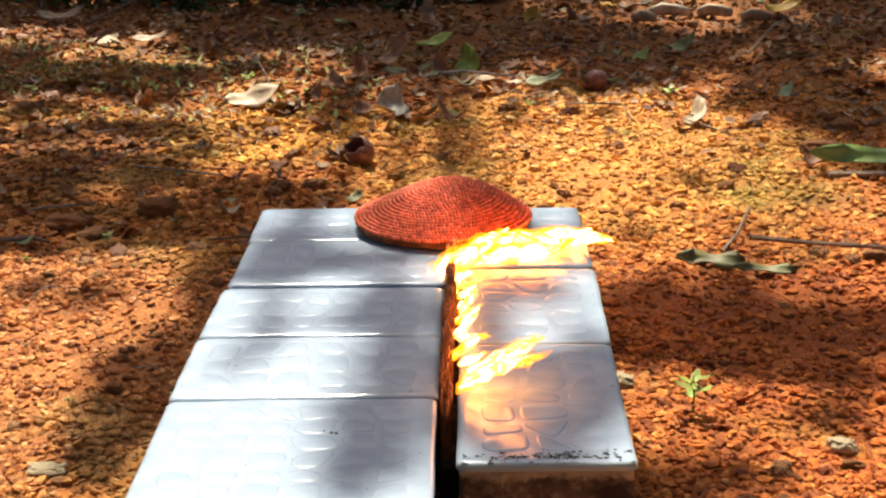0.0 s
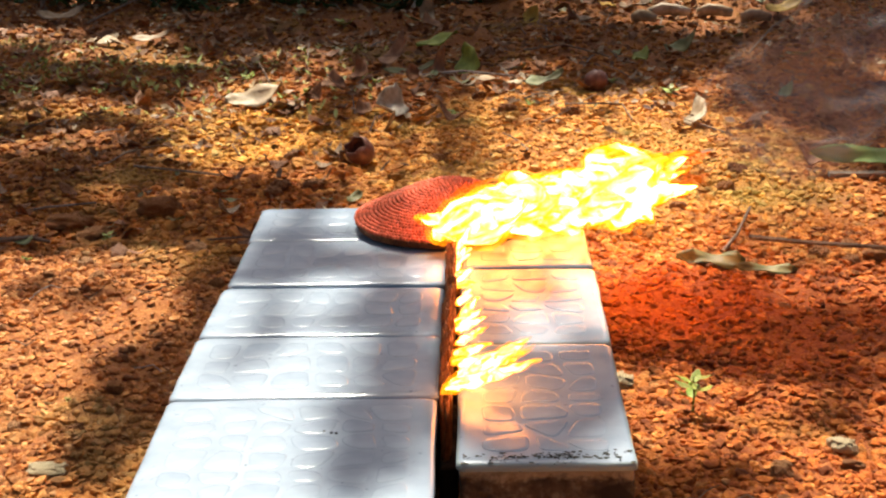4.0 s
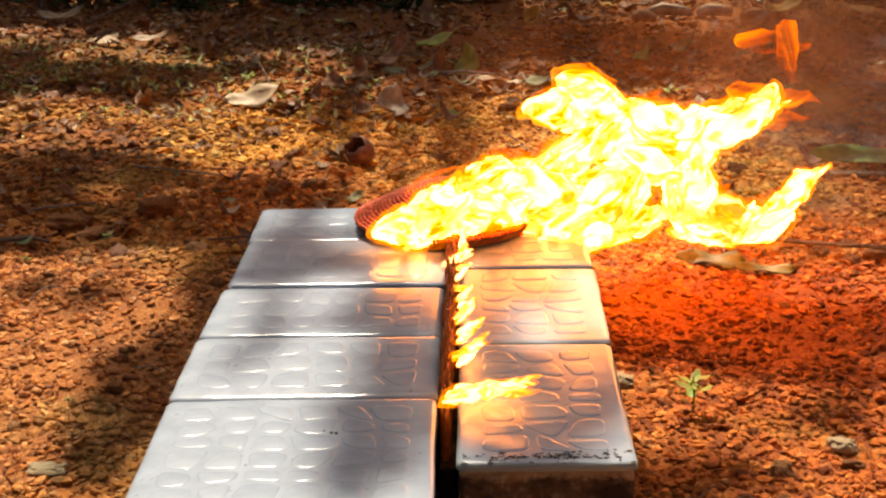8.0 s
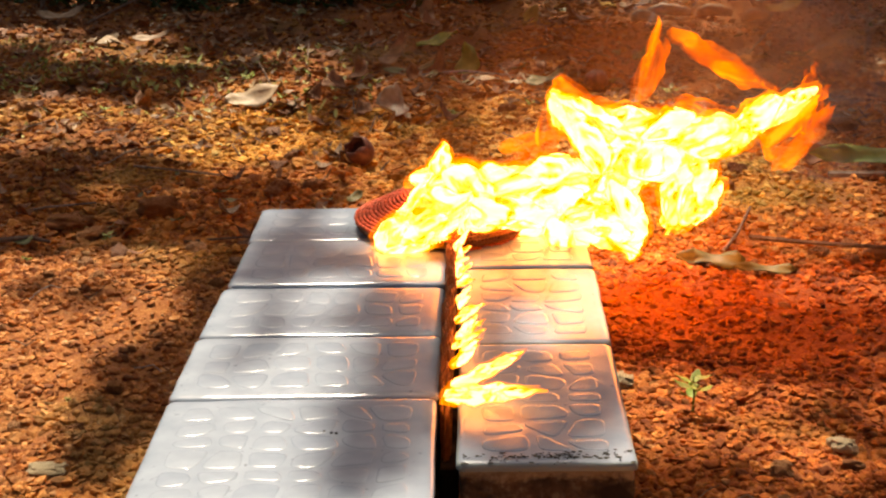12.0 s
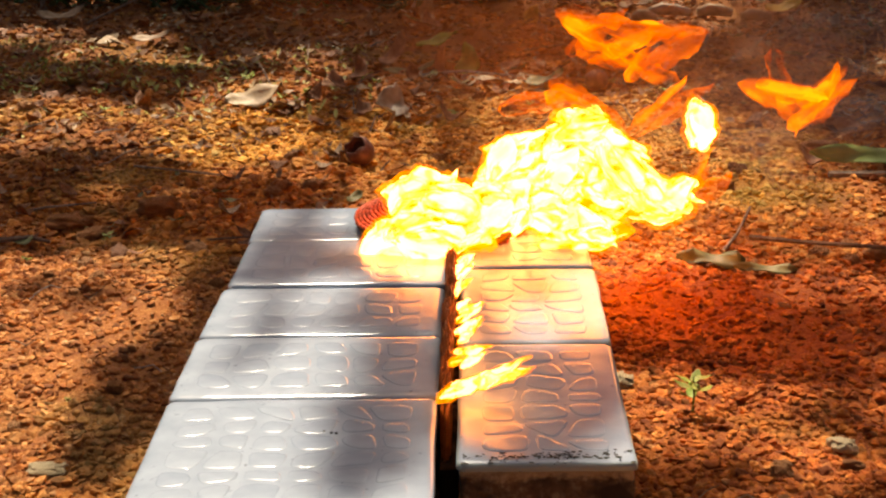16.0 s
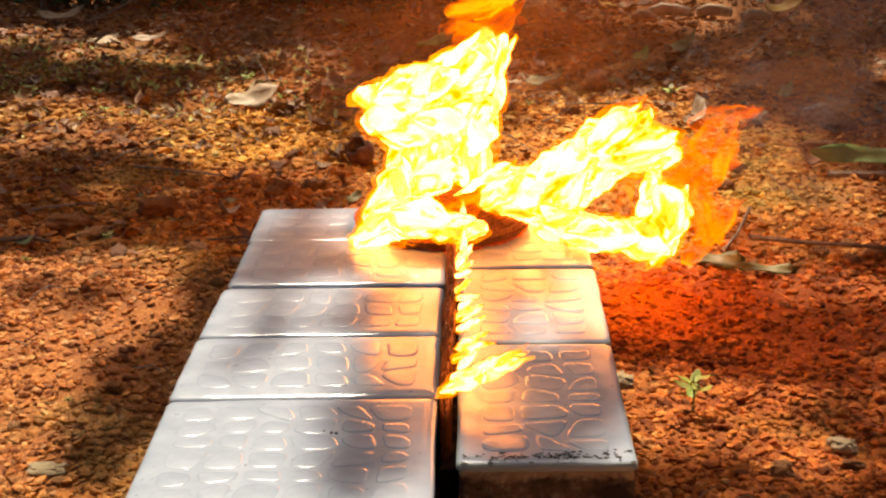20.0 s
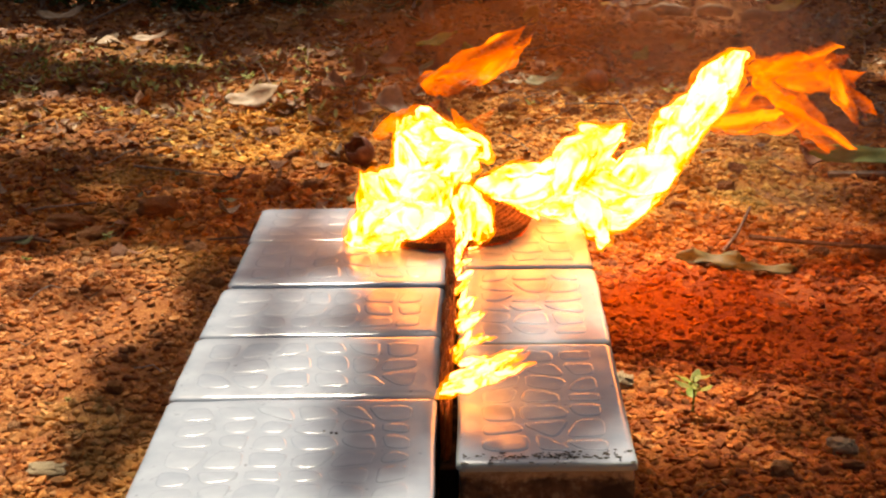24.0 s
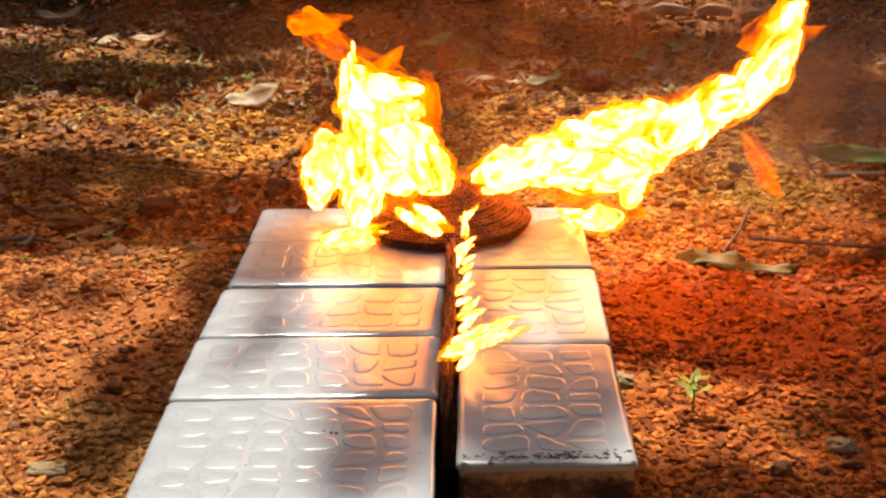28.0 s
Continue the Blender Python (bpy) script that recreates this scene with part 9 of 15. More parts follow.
    walk(lobes[31], [at(0,-10,430,64,90),at(0.5,49,356,66,95),at(1,80,350,66,83),at(1.5,-10,430,64,90),at(2,70,456,69,52),at(2.5,82,420,66,125),at(3,161,456,66,113),at(3.5,99,383,66,89),at(4,112,402,85,89),at(4.5,146,420,85,77),at(5,179,438,85,111),at(5.5,183,456,74,111),at(6,131,456,57,173),at(6.5,96,456,108,251),at(7,129,456,144,229),at(7.5,-0,393,94,259),at(8,206,456,110,199),at(8.5,124,456,109,237),at(9,144,456,80,289),at(9.5,124,456,136,268),at(10,185,456,135,269),at(10.5,137,456,128,248),at(11,98,456,88,258),at(11.5,126,456,127,236),at(12,98,395,66,282),at(12.5,53,391,70,261),at(13,48,407,96,259),at(13.5,62,424,105,250),at(14,56,440,117,257),at(14.5,59,456,135,253),at(15,106,456,102,278),at(15.5,222,456,91,232),at(16,136,456,74,265),at(16.5,159,456,72,323),at(17,140,456,58,241),at(17.5,160,456,82,265),at(18,155,456,64,238),at(18.5,246,456,138,222),at(19,194,456,137,273),at(19.5,220,456,148,267),at(20,157,456,130,287),at(20.5,126,425,66,227),at(21,-47,399,89,148),at(21.5,-40,393,91,158),at(22,-40,392,93,164),at(22.5,-43,390,85,165),at(23,-69,388,88,192),at(23.5,-67,387,76,202),at(24,1,456,107,283),at(24.5,-22,393,94,209),at(25,-60,456,90,270),at(25.5,-59,456,108,269),at(26,-74,456,114,299),at(26.5,-17,405,98,334),at(27,-43,456,102,305),at(27.5,-72,456,114,324),at(28,-83,456,175,358)])
    walk(lobes[32], [at(0,-10,430,64,90),at(0.5,-10,430,64,90),at(1,28,373,79,50),at(1.5,64,403,83,97),at(2,79,403,85,22),at(2.5,64,403,77,36),at(3,162,403,78,117),at(3.5,-10,430,64,90),at(5.5,185,403,95,110),at(6,217,403,131,102),at(6.5,141,403,112,58),at(7,156,403,112,105),at(7.5,130,403,154,61),at(8,153,403,123,121),at(8.5,171,403,121,90),at(9,168,403,124,51),at(9.5,163,403,87,9),at(10,224,403,124,82),at(10.5,253,403,192,56),at(11,133,403,63,64),at(11.5,142,403,150,59),at(12,169,403,148,72),at(12.5,150,403,106,73),at(13,158,403,102,67),at(13.5,165,403,99,103),at(14,167,403,97,119),at(14.5,171,403,82,124),at(15,183,403,187,163),at(15.25,133,403,174,121),at(15.5,82,403,160,79),at(16,36,403,122,31),at(16.5,52,394,76,91),at(17,139,403,141,155),at(17.5,47,403,139,182),at(18,50,403,100,99),at(18.5,-29,391,93,33),at(19,8,403,183,-44),at(19.5,17,403,172,30),at(20,-10,403,156,104),at(20.5,8,403,193,138),at(21,-37,403,160,145),at(21.5,-34,403,127,165),at(22,-26,403,126,183),at(22.5,-14,403,136,168),at(23,-11,403,117,168),at(23.5,-4,403,116,188),at(24,-36,403,120,174),at(24.5,-71,372,66,249),at(25,-62,397,82,278),at(25.5,-62,397,82,278),at(26,196,403,221,271),at(26.5,178,403,146,305),at(27,154,403,221,271),at(27.5,105,403,145,229),at(28,243,403,183,216)])
    walk(lobes[33], [at(0,19,335,66,62),at(0.5,96,360,66,90),at(1,5,347,66,57),at(1.5,-10,430,64,90),at(2,21,362,70,77),at(2.5,9,357,70,70),at(3,7,357,70,65),at(3.5,7,357,70,65),at(4,6,357,85,60),at(4.5,1,356,85,82),at(5,-10,355,85,75),at(5.5,-16,355,73,92),at(6,-10,336,66,82),at(6.5,112,440,87,53),at(7,107,440,93,51),at(7.5,96,440,78,82),at(8,105,440,81,112),at(8.5,69,434,66,62),at(9,266,440,210,38),at(9.5,178,440,180,36),at(10,124,440,71,74),at(10.5,91,440,129,26),at(11,97,372,66,94),at(11.5,24,375,81,74),at(12,-21,361,77,65),at(12.5,-4,354,75,78),at(13,5,371,87,74),at(13.5,-16,388,90,61),at(14,-14,405,92,64),at(14.5,-17,422,99,61),at(15,32,386,83,90),at(15.5,10,413,98,70),at(16,197,440,141,-0),at(16.5,189,440,156,-1),at(17,199,440,132,28),at(17.5,53,440,128,4),at(18,125,440,89,64),at(18.5,28,407,92,106),at(19,97,440,116,56),at(19.5,66,440,91,76),at(20,44,440,86,111),at(20.5,92,440,108,76),at(21,186,440,154,88),at(21.5,97,440,93,49),at(22,91,440,106,36),at(22.5,104,440,114,72),at(23,95,440,91,53),at(23.5,97,440,97,61),at(24,16,368,79,0),at(24.5,-39,440,137,-58),at(25,188,440,152,-139),at(25.5,197,440,135,-184),at(26,196,440,163,-157),at(26.5,193,440,160,-195),at(26.75,172,440,156,-151),at(27,151,440,153,-108),at(27.5,117,440,150,-118),at(28,90,440,129,-135)])
    walk(tongues[0], [at(0,63,361,63,97),at(0.5,72,378,63,86),at(1,72,378,63,86),at(1.5,63,417,64,55),at(2,59,405,65,65),at(2.5,45,417,91,55),at(3,58,417,79,69),at(3.5,58,417,79,69),at(4,58,410,85,77),at(4.5,65,403,85,74),at(5,48,397,85,75),at(5.5,51,390,66,77),at(5.75,93,403,72,140),at(6,134,417,78,203),at(6.25,115,417,91,136),at(6.5,96,417,103,69),at(7,169,417,185,78),at(7.5,184,417,204,86),at(8,262,417,69,61),at(8.5,172,417,106,73),at(9,118,417,151,106),at(9.5,192,417,134,25),at(10,-19,347,63,75),at(10.5,-44,364,68,61),at(11,-43,364,68,96),at(11.5,10,387,89,62),at(12,86,417,153,145),at(12.5,54,417,106,65),at(13,54,417,113,56),at(13.5,61,417,121,74),at(14,50,417,121,53),at(14.5,50,417,119,62),at(15,185,417,98,49),at(15.5,179,417,97,94),at(16,117,406,63,142),at(16.25,152,411,92,70),at(16.5,187,417,121,-1),at(17,204,417,115,80),at(17.5,150,417,110,129),at(18,123,417,99,65),at(18.5,143,417,76,85),at(19,119,417,105,83),at(19.5,145,417,99,67),at(20,83,383,63,102),at(20.5,90,417,100,94),at(21,119,417,131,71),at(21.5,128,417,116,95),at(22,117,417,111,83),at(22.5,117,417,118,82),at(23,104,417,104,93),at(23.5,103,417,113,71),at(24,117,417,138,109),at(24.5,105,417,126,70),at(25,205,417,126,89),at(25.5,121,417,129,86),at(26,114,417,78,22),at(26.25,151,417,86,-45),at(26.5,188,417,93,-112),at(26.75,177,417,118,-41),at(27,165,417,143,30),at(27.25,156,417,137,75),at(27.5,148,417,131,120),at(27.75,149,417,113,74),at(28,150,417,95,28)])
    walk(tongues[1], [at(0,5,336,63,60),at(0.5,10,357,65,58),at(1,10,357,65,58),at(1.5,22,362,65,79),at(2,24,365,67,67),at(2.5,21,362,66,85),at(3,21,362,66,85),at(3.5,12,360,65,92),at(4,10,359,85,56),at(4.5,5,358,85,61),at(5,4,357,85,67),at(5.5,3,357,68,77),at(6,-4,354,67,58),at(6.5,50,388,73,78),at(7,78,425,129,50),at(7.5,10,425,96,77),at(8,7,425,98,66),at(8.5,32,425,102,64),at(9,42,425,126,47),at(9.5,67,425,128,66),at(10,14,359,69,66),at(10.5,24,374,77,91),at(11,40,425,117,83),at(11.5,54,425,124,67),at(12,41,425,107,85),at(12.5,58,425,78,81),at(13,37,411,89,81),at(13.5,45,397,85,89),at(14,17,383,85,76),at(14.5,3,369,79,53),at(15,87,425,70,94),at(15.5,74,425,94,30),at(16,94,425,133,112),at(16.5,147,425,98,148),at(16.75,135,418,80,104),at(17,123,412,63,59),at(17.5,78,425,107,85),at(18,134,425,112,137),at(18.5,163,425,123,65),at(19,160,425,94,66),at(19.5,155,425,141,43),at(20,124,425,101,35),at(20.5,156,425,104,26),at(20.75,116,425,90,69),at(21,76,425,76,112),at(21.5,124,425,83,74),at(22,132,425,91,82),at(22.5,129,425,108,74),at(23,131,425,116,74),at(23.5,149,425,125,79),at(24,109,425,121,72),at(24.5,206,425,124,101),at(25,164,425,81,54),at(25.5,184,425,139,-4),at(26,195,425,98,20),at(26.25,169,425,93,-47),at(26.5,144,425,89,-114),at(26.67,129,425,98,-173),at(26.83,115,425,107,-231),at(27,100,425,116,-290),at(27.5,54,425,118,-286),at(28,-83,383,63,-266)])
    walk(tongues[2], [at(0,29,351,63,70),at(0.5,30,362,63,90),at(1,24,362,65,68),at(1.5,63,420,63,62),at(2,63,420,63,62),at(2.5,63,420,63,62),at(3,63,420,63,62),at(3.5,52,419,78,82),at(4,56,428,85,78),at(4.5,73,436,91,74),at(5,82,444,98,94),at(5.5,77,452,99,71),at(6,129,452,141,38),at(6.5,212,452,172,60),at(7,144,452,131,-6),at(7.5,126,452,81,57),at(8,104,452,87,18),at(8.5,106,452,66,68),at(9,130,452,58,108),at(9.25,143,452,64,44),at(9.5,155,452,69,-20),at(9.75,166,452,86,29),at(10,178,452,102,78),at(10.5,184,452,106,62),at(11,159,452,114,125),at(11.5,139,452,126,58),at(11.75,162,452,94,130),at(12,185,452,63,201),at(12.25,168,452,65,143),at(12.5,151,452,67,84),at(13,139,452,89,75),at(13.5,126,452,118,107),at(14,120,452,131,76),at(14.5,98,452,143,86),at(15,100,452,64,134),at(15.5,70,452,105,55),at(16,126,452,122,98),at(16.25,153,452,123,38),at(16.5,181,452,123,-22),at(17,153,452,127,6),at(17.5,186,452,81,84),at(18,172,452,69,65),at(18.5,140,452,73,36),at(19,96,452,117,36),at(19.5,46,404,79,114),at(20,44,398,79,95),at(20.25,31,425,147,53),at(20.5,17,452,215,10),at(21,13,452,171,-29),at(21.25,67,452,139,23),at(21.5,120,452,107,74),at(22,135,452,117,60),at(22.5,136,452,113,81),at(23,144,452,126,81),at(23.5,155,452,120,67),at(24,53,452,98,83),at(24.5,144,452,127,86),at(24.75,140,452,112,130),at(25,135,452,97,174),at(25.25,122,452,101,101),at(25.5,109,452,105,27),at(26,127,452,68,27),at(26.5,137,452,93,54),at(27,133,452,128,137),at(27.17,132,452,135,193),at(27.33,130,452,143,249),at(27.5,129,452,150,306),at(27.75,159,452,135,368),at(28,189,452,119,430)])
    walk(tongues[3], [at(0,14,352,63,63),at(0.5,14,352,63,63),at(1,2,357,68,53),at(1.5,1,357,65,82),at(2,1,357,65,82),at(2.5,7,356,68,67),at(3,7,356,68,67),at(3.5,7,356,68,67),at(4,12,362,85,60),at(4.5,3,368,85,88),at(5,8,373,88,73),at(5.5,3,379,86,70),at(6,55,436,102,44),at(6.5,66,436,104,51),at(7,246,436,98,113),at(7.5,190,436,123,47),at(7.75,183,436,99,108),at(8,177,436,74,169),at(8.25,169,436,107,109),at(8.5,160,436,141,49),at(9,247,436,180,48),at(9.5,202,436,146,34),at(10,211,436,144,102),at(10.5,122,436,136,68),at(11,95,436,153,85),at(11.5,231,436,177,76),at(12,258,436,152,54),at(12.5,45,436,99,88),at(13,29,436,109,83),at(13.5,6,436,108,83),at(14,5,436,97,80),at(14.5,-14,436,107,56),at(15,-28,363,76,45),at(15.5,-6,400,94,62),at(16,53,394,71,75),at(16.5,53,394,71,75),at(17,-58,360,63,73),at(17.5,-39,436,132,8),at(18,127,412,63,71),at(18.5,184,436,89,45),at(18.75,198,436,117,89),at(19,213,436,144,133),at(19.5,141,436,92,63),at(20,157,436,107,129),at(20.25,138,436,100,56),at(20.5,119,436,94,-17),at(20.75,88,431,85,36),at(21,56,427,76,88),at(21.5,56,427,76,88),at(22,88,429,101,75),at(22.5,119,431,109,59),at(23,151,433,119,56),at(23.5,173,436,139,30),at(23.75,150,436,122,96),at(24,126,436,105,161),at(24.25,107,436,94,117),at(24.5,88,436,83,74),at(24.75,26,436,120,-1),at(25,-36,436,158,-76),at(25.25,-40,428,125,4),at(25.5,-43,421,92,83),at(25.75,-60,416,83,15),at(26,-78,412,73,-52),at(26.5,-93,436,71,-7),at(27,-80,436,174,7),at(27.5,-71,389,68,58),at(28,-81,401,63,70)])
    walk(tongues[4], [at(0,7,330,63,80),at(0.5,8,352,63,54),at(1,3,357,68,58),at(1.5,5,357,66,80),at(2,5,356,72,69),at(2.5,5,356,72,69),at(3,5,356,72,69),at(3.5,5,356,72,69),at(4,21,371,86,81),at(4.5,38,385,85,57),at(5,50,400,85,62),at(5.5,67,414,63,72),at(6,67,414,63,72),at(6.5,3,396,93,75),at(7,-0,387,90,59),at(7.5,93,426,74,69),at(8,65,414,63,107),at(8.5,9,405,94,76),at(9,-45,373,78,53),at(9.5,-5,354,67,69),at(10,58,426,90,73),at(10.5,58,426,90,73),at(11,70,396,63,124),at(11.5,-2,356,74,72),at(12,-30,358,66,76),at(12.5,-43,364,66,66),at(13,-33,364,85,55),at(13.5,-50,364,85,58),at(14,-42,364,85,57),at(14.5,-43,364,66,66),at(15,-14,426,100,92),at(15.5,152,426,75,102),at(16,119,426,145,123),at(16.25,140,426,150,70),at(16.5,161,426,154,17),at(17,125,388,63,52),at(17.5,133,426,81,97),at(18,104,426,89,99),at(18.5,58,426,103,95),at(19,143,426,141,63),at(19.5,37,426,192,29),at(20,37,426,192,29),at(20.5,-38,426,162,2),at(21,15,426,167,-27),at(21.5,-45,426,104,-25),at(22,-47,423,98,-14),at(22.5,-54,419,96,23),at(23,-64,415,88,15),at(23.5,-65,411,82,42),at(24,-71,426,80,-10),at(24.5,-57,408,85,21),at(25,193,426,152,29),at(25.5,201,426,137,-20),at(26,196,426,179,28),at(26.5,146,426,156,47),at(27,226,426,125,80),at(27.5,171,426,115,12),at(28,208,426,144,35)])
    walk(tongues[5], [at(0,100,389,63,101),at(0.5,99,383,63,76),at(1,69,372,63,83),at(1.5,122,439,72,18),at(2,122,439,66,96),at(2.5,83,439,76,106),at(3,44,373,63,87),at(3.5,177,439,92,63),at(4,170,439,95,49),at(4.5,172,439,85,102),at(5,178,439,85,91),at(5.5,177,439,75,107),at(6,211,439,109,68),at(6.5,160,439,149,64),at(6.75,150,439,105,118),at(7,139,439,62,171),at(7.5,181,439,67,137),at(8,146,439,50,68),at(8.5,39,373,70,67),at(9,81,439,68,65),at(9.5,77,439,66,69),at(10,25,439,117,79),at(10.5,48,406,78,113),at(11,102,371,63,90),at(11.5,190,439,122,72),at(12,44,385,74,96),at(12.5,5,403,95,78),at(13,-12,392,91,83),at(13.5,-6,380,100,98),at(14,-19,369,85,68),at(14.5,-19,357,74,79),at(15,-12,439,108,77),at(15.5,44,388,76,72),at(16,-25,355,66,66),at(16.5,-42,364,72,43),at(17,55,439,124,-22),at(17.5,-62,424,84,24),at(18,-12,439,102,72),at(18.5,-24,439,138,120),at(18.75,-17,439,163,191),at(19,-10,439,188,263),at(19.25,-13,430,143,318),at(19.5,-15,421,98,373),at(20,-15,421,98,373),at(20.5,-60,400,82,382),at(21,-23,439,104,438),at(21.5,-49,439,103,373),at(22,-43,439,99,385),at(22.5,-41,439,109,387),at(23,-38,439,95,403),at(23.5,-42,439,99,415),at(24,56,433,76,476),at(24.5,49,439,101,436),at(25,-25,439,121,393),at(25.5,107,439,83,435),at(26,25,439,102,429),at(26.25,2,439,101,383),at(26.5,-21,439,100,336),at(27,195,439,88,392),at(27.25,166,439,122,342),at(27.5,137,439,157,291),at(27.75,98,439,126,360),at(28,60,439,96,429)])
    walk(tongues[6], [at(0,7,335,63,56),at(0.5,9,341,63,76),at(1,8,357,65,61),at(1.5,10,356,68,77),at(2,3,357,65,92),at(2.5,5,361,76,60),at(3,5,359,75,37),at(3.5,175,403,104,72),at(4,173,403,95,85),at(4.5,160,403,104,82),at(5,157,403,99,110),at(5.5,156,403,88,112),at(6,188,403,141,40),at(6.5,192,403,133,50),at(7,234,403,153,82),at(7.5,191,403,152,33),at(8,198,403,155,93),at(8.5,161,403,104,73),at(9,222,403,176,67),at(9.5,164,403,191,39),at(10,110,403,169,116),at(10.5,81,403,79,69),at(11,125,370,63,76),at(11.5,161,403,163,62),at(12,-4,364,77,57),at(12.5,-18,385,89,53),at(13,-13,389,93,71),at(13.5,-40,392,85,41),at(14,-24,396,102,44),at(14.5,-42,400,89,35),at(15,-48,403,88,42),at(15.5,-45,365,63,93),at(16,-55,373,73,50),at(16.5,3,364,77,80),at(16.75,41,383,112,25),at(17,78,403,148,-31),at(17.25,57,403,131,30),at(17.5,36,403,115,91),at(18,37,403,108,90),at(18.5,7,403,125,114),at(18.75,-6,386,103,67),at(19,-20,370,81,20),at(19.5,41,394,80,86),at(20,8,403,209,48),at(20.5,-57,371,63,68),at(21,134,403,132,76),at(21.5,111,403,112,55),at(22,95,403,108,58),at(22.5,102,403,106,55),at(23,76,403,95,80),at(23.5,70,403,83,100),at(24,2,403,140,111),at(24.5,93,403,124,77),at(25,77,403,111,86),at(25.5,88,403,126,75),at(25.75,37,403,122,26),at(26,-14,403,118,-23),at(26.25,90,403,136,-104),at(26.5,195,403,153,-184),at(27,174,403,97,-240),at(27.5,129,403,105,-295),at(28,105,403,144,-246)])
    walk(tongues[7], [at(0,15,341,63,62),at(0.5,9,357,66,63),at(1,9,357,66,63),at(1.5,-2,354,67,82),at(2,3,357,68,65),at(2.5,7,356,72,71),at(3,7,356,72,71),at(3.5,7,356,72,71),at(4,20,359,85,60),at(4.5,22,362,85,72),at(5,16,364,85,75),at(5.5,30,367,68,79),at(6,30,367,68,79),at(6.5,-9,354,71,89),at(7,-25,356,64,71),at(7.5,-5,362,76,68),at(8,118,376,63,85),at(8.5,97,436,100,50),at(9,51,391,72,74),at(9.5,91,436,106,60),at(10,75,355,63,81),at(10.5,71,436,96,71),at(11,-30,353,63,99),at(11.5,-39,362,64,68),at(12,-36,391,88,43),at(12.5,-43,373,78,55),at(13,-41,379,85,28),at(13.5,-35,385,102,52),at(14,-35,391,92,35),at(14.5,-36,397,90,49),at(15,31,436,129,80),at(15.5,-4,356,72,78),at(16,-0,379,87,68),at(16.5,7,424,97,82),at(17,9,436,133,66),at(17.5,88,436,104,92),at(18,153,436,129,98),at(18.5,202,436,131,59),at(19,209,436,102,114),at(19.5,198,436,162,78),at(20,112,436,86,35),at(20.5,205,436,158,86),at(21,32,436,89,55),at(21.5,38,436,99,92),at(22,63,436,98,117),at(22.5,55,436,109,89),at(23,56,436,105,100),at(23.5,71,436,102,91),at(24,167,436,89,47),at(24.5,67,436,108,70),at(25,-21,436,113,115),at(25.25,-21,436,114,35),at(25.5,-21,436,115,-46),at(26,-21,436,115,-46),at(26.5,-89,436,65,-25),at(26.75,-25,436,89,26),at(27,40,436,112,77),at(27.5,29,436,104,67),at(28,-27,370,81,121)])
    walk(tongues[8], [at(0,12,330,63,59),at(0.5,12,357,63,56),at(1,21,362,70,51),at(1.5,2,359,73,72),at(2,5,356,70,69),at(2.5,7,356,68,61),at(3,7,356,68,61),at(3.5,7,356,68,61),at(4,19,370,85,47),at(4.5,42,385,92,73),at(5,70,399,112,59),at(5.5,85,413,116,61),at(6,189,413,157,83),at(6.5,176,413,122,69),at(7,187,413,126,96),at(7.5,139,413,163,66),at(8,207,413,54,108),at(8.5,162,413,161,98),at(9,179,413,126,46),at(9.5,131,413,156,84),at(10,44,379,72,71),at(10.5,59,413,122,75),at(11,75,413,160,92),at(11.5,161,413,71,75),at(12,198,413,118,69),at(12.5,154,413,87,47),at(13,157,413,101,55),at(13.5,162,413,87,102),at(14,165,413,107,100),at(14.5,175,413,100,115),at(14.75,170,413,138,41),at(15,165,413,177,-32),at(15.25,157,413,157,39),at(15.5,149,413,137,111),at(16,130,413,78,110),at(16.5,134,413,66,112),at(17,160,413,120,67),at(17.5,127,413,79,71),at(18,145,413,72,75),at(18.5,107,413,70,87),at(19,118,413,76,65),at(19.5,-1,413,194,39),at(20,-19,413,190,90),at(20.5,-10,413,104,27),at(21,-65,354,63,102),at(21.5,-48,365,63,80),at(22,-53,369,85,70),at(22.5,-42,372,85,69),at(23,-30,376,85,91),at(23.5,-39,380,82,86),at(23.75,-11,378,82,131),at(24,17,377,82,176),at(24.5,204,413,92,144),at(25,110,413,83,128),at(25.5,168,413,100,85),at(26,168,413,100,85),at(26.5,70,413,93,82),at(27,67,413,90,89),at(27.5,34,413,90,77),at(28,-14,368,82,126)])
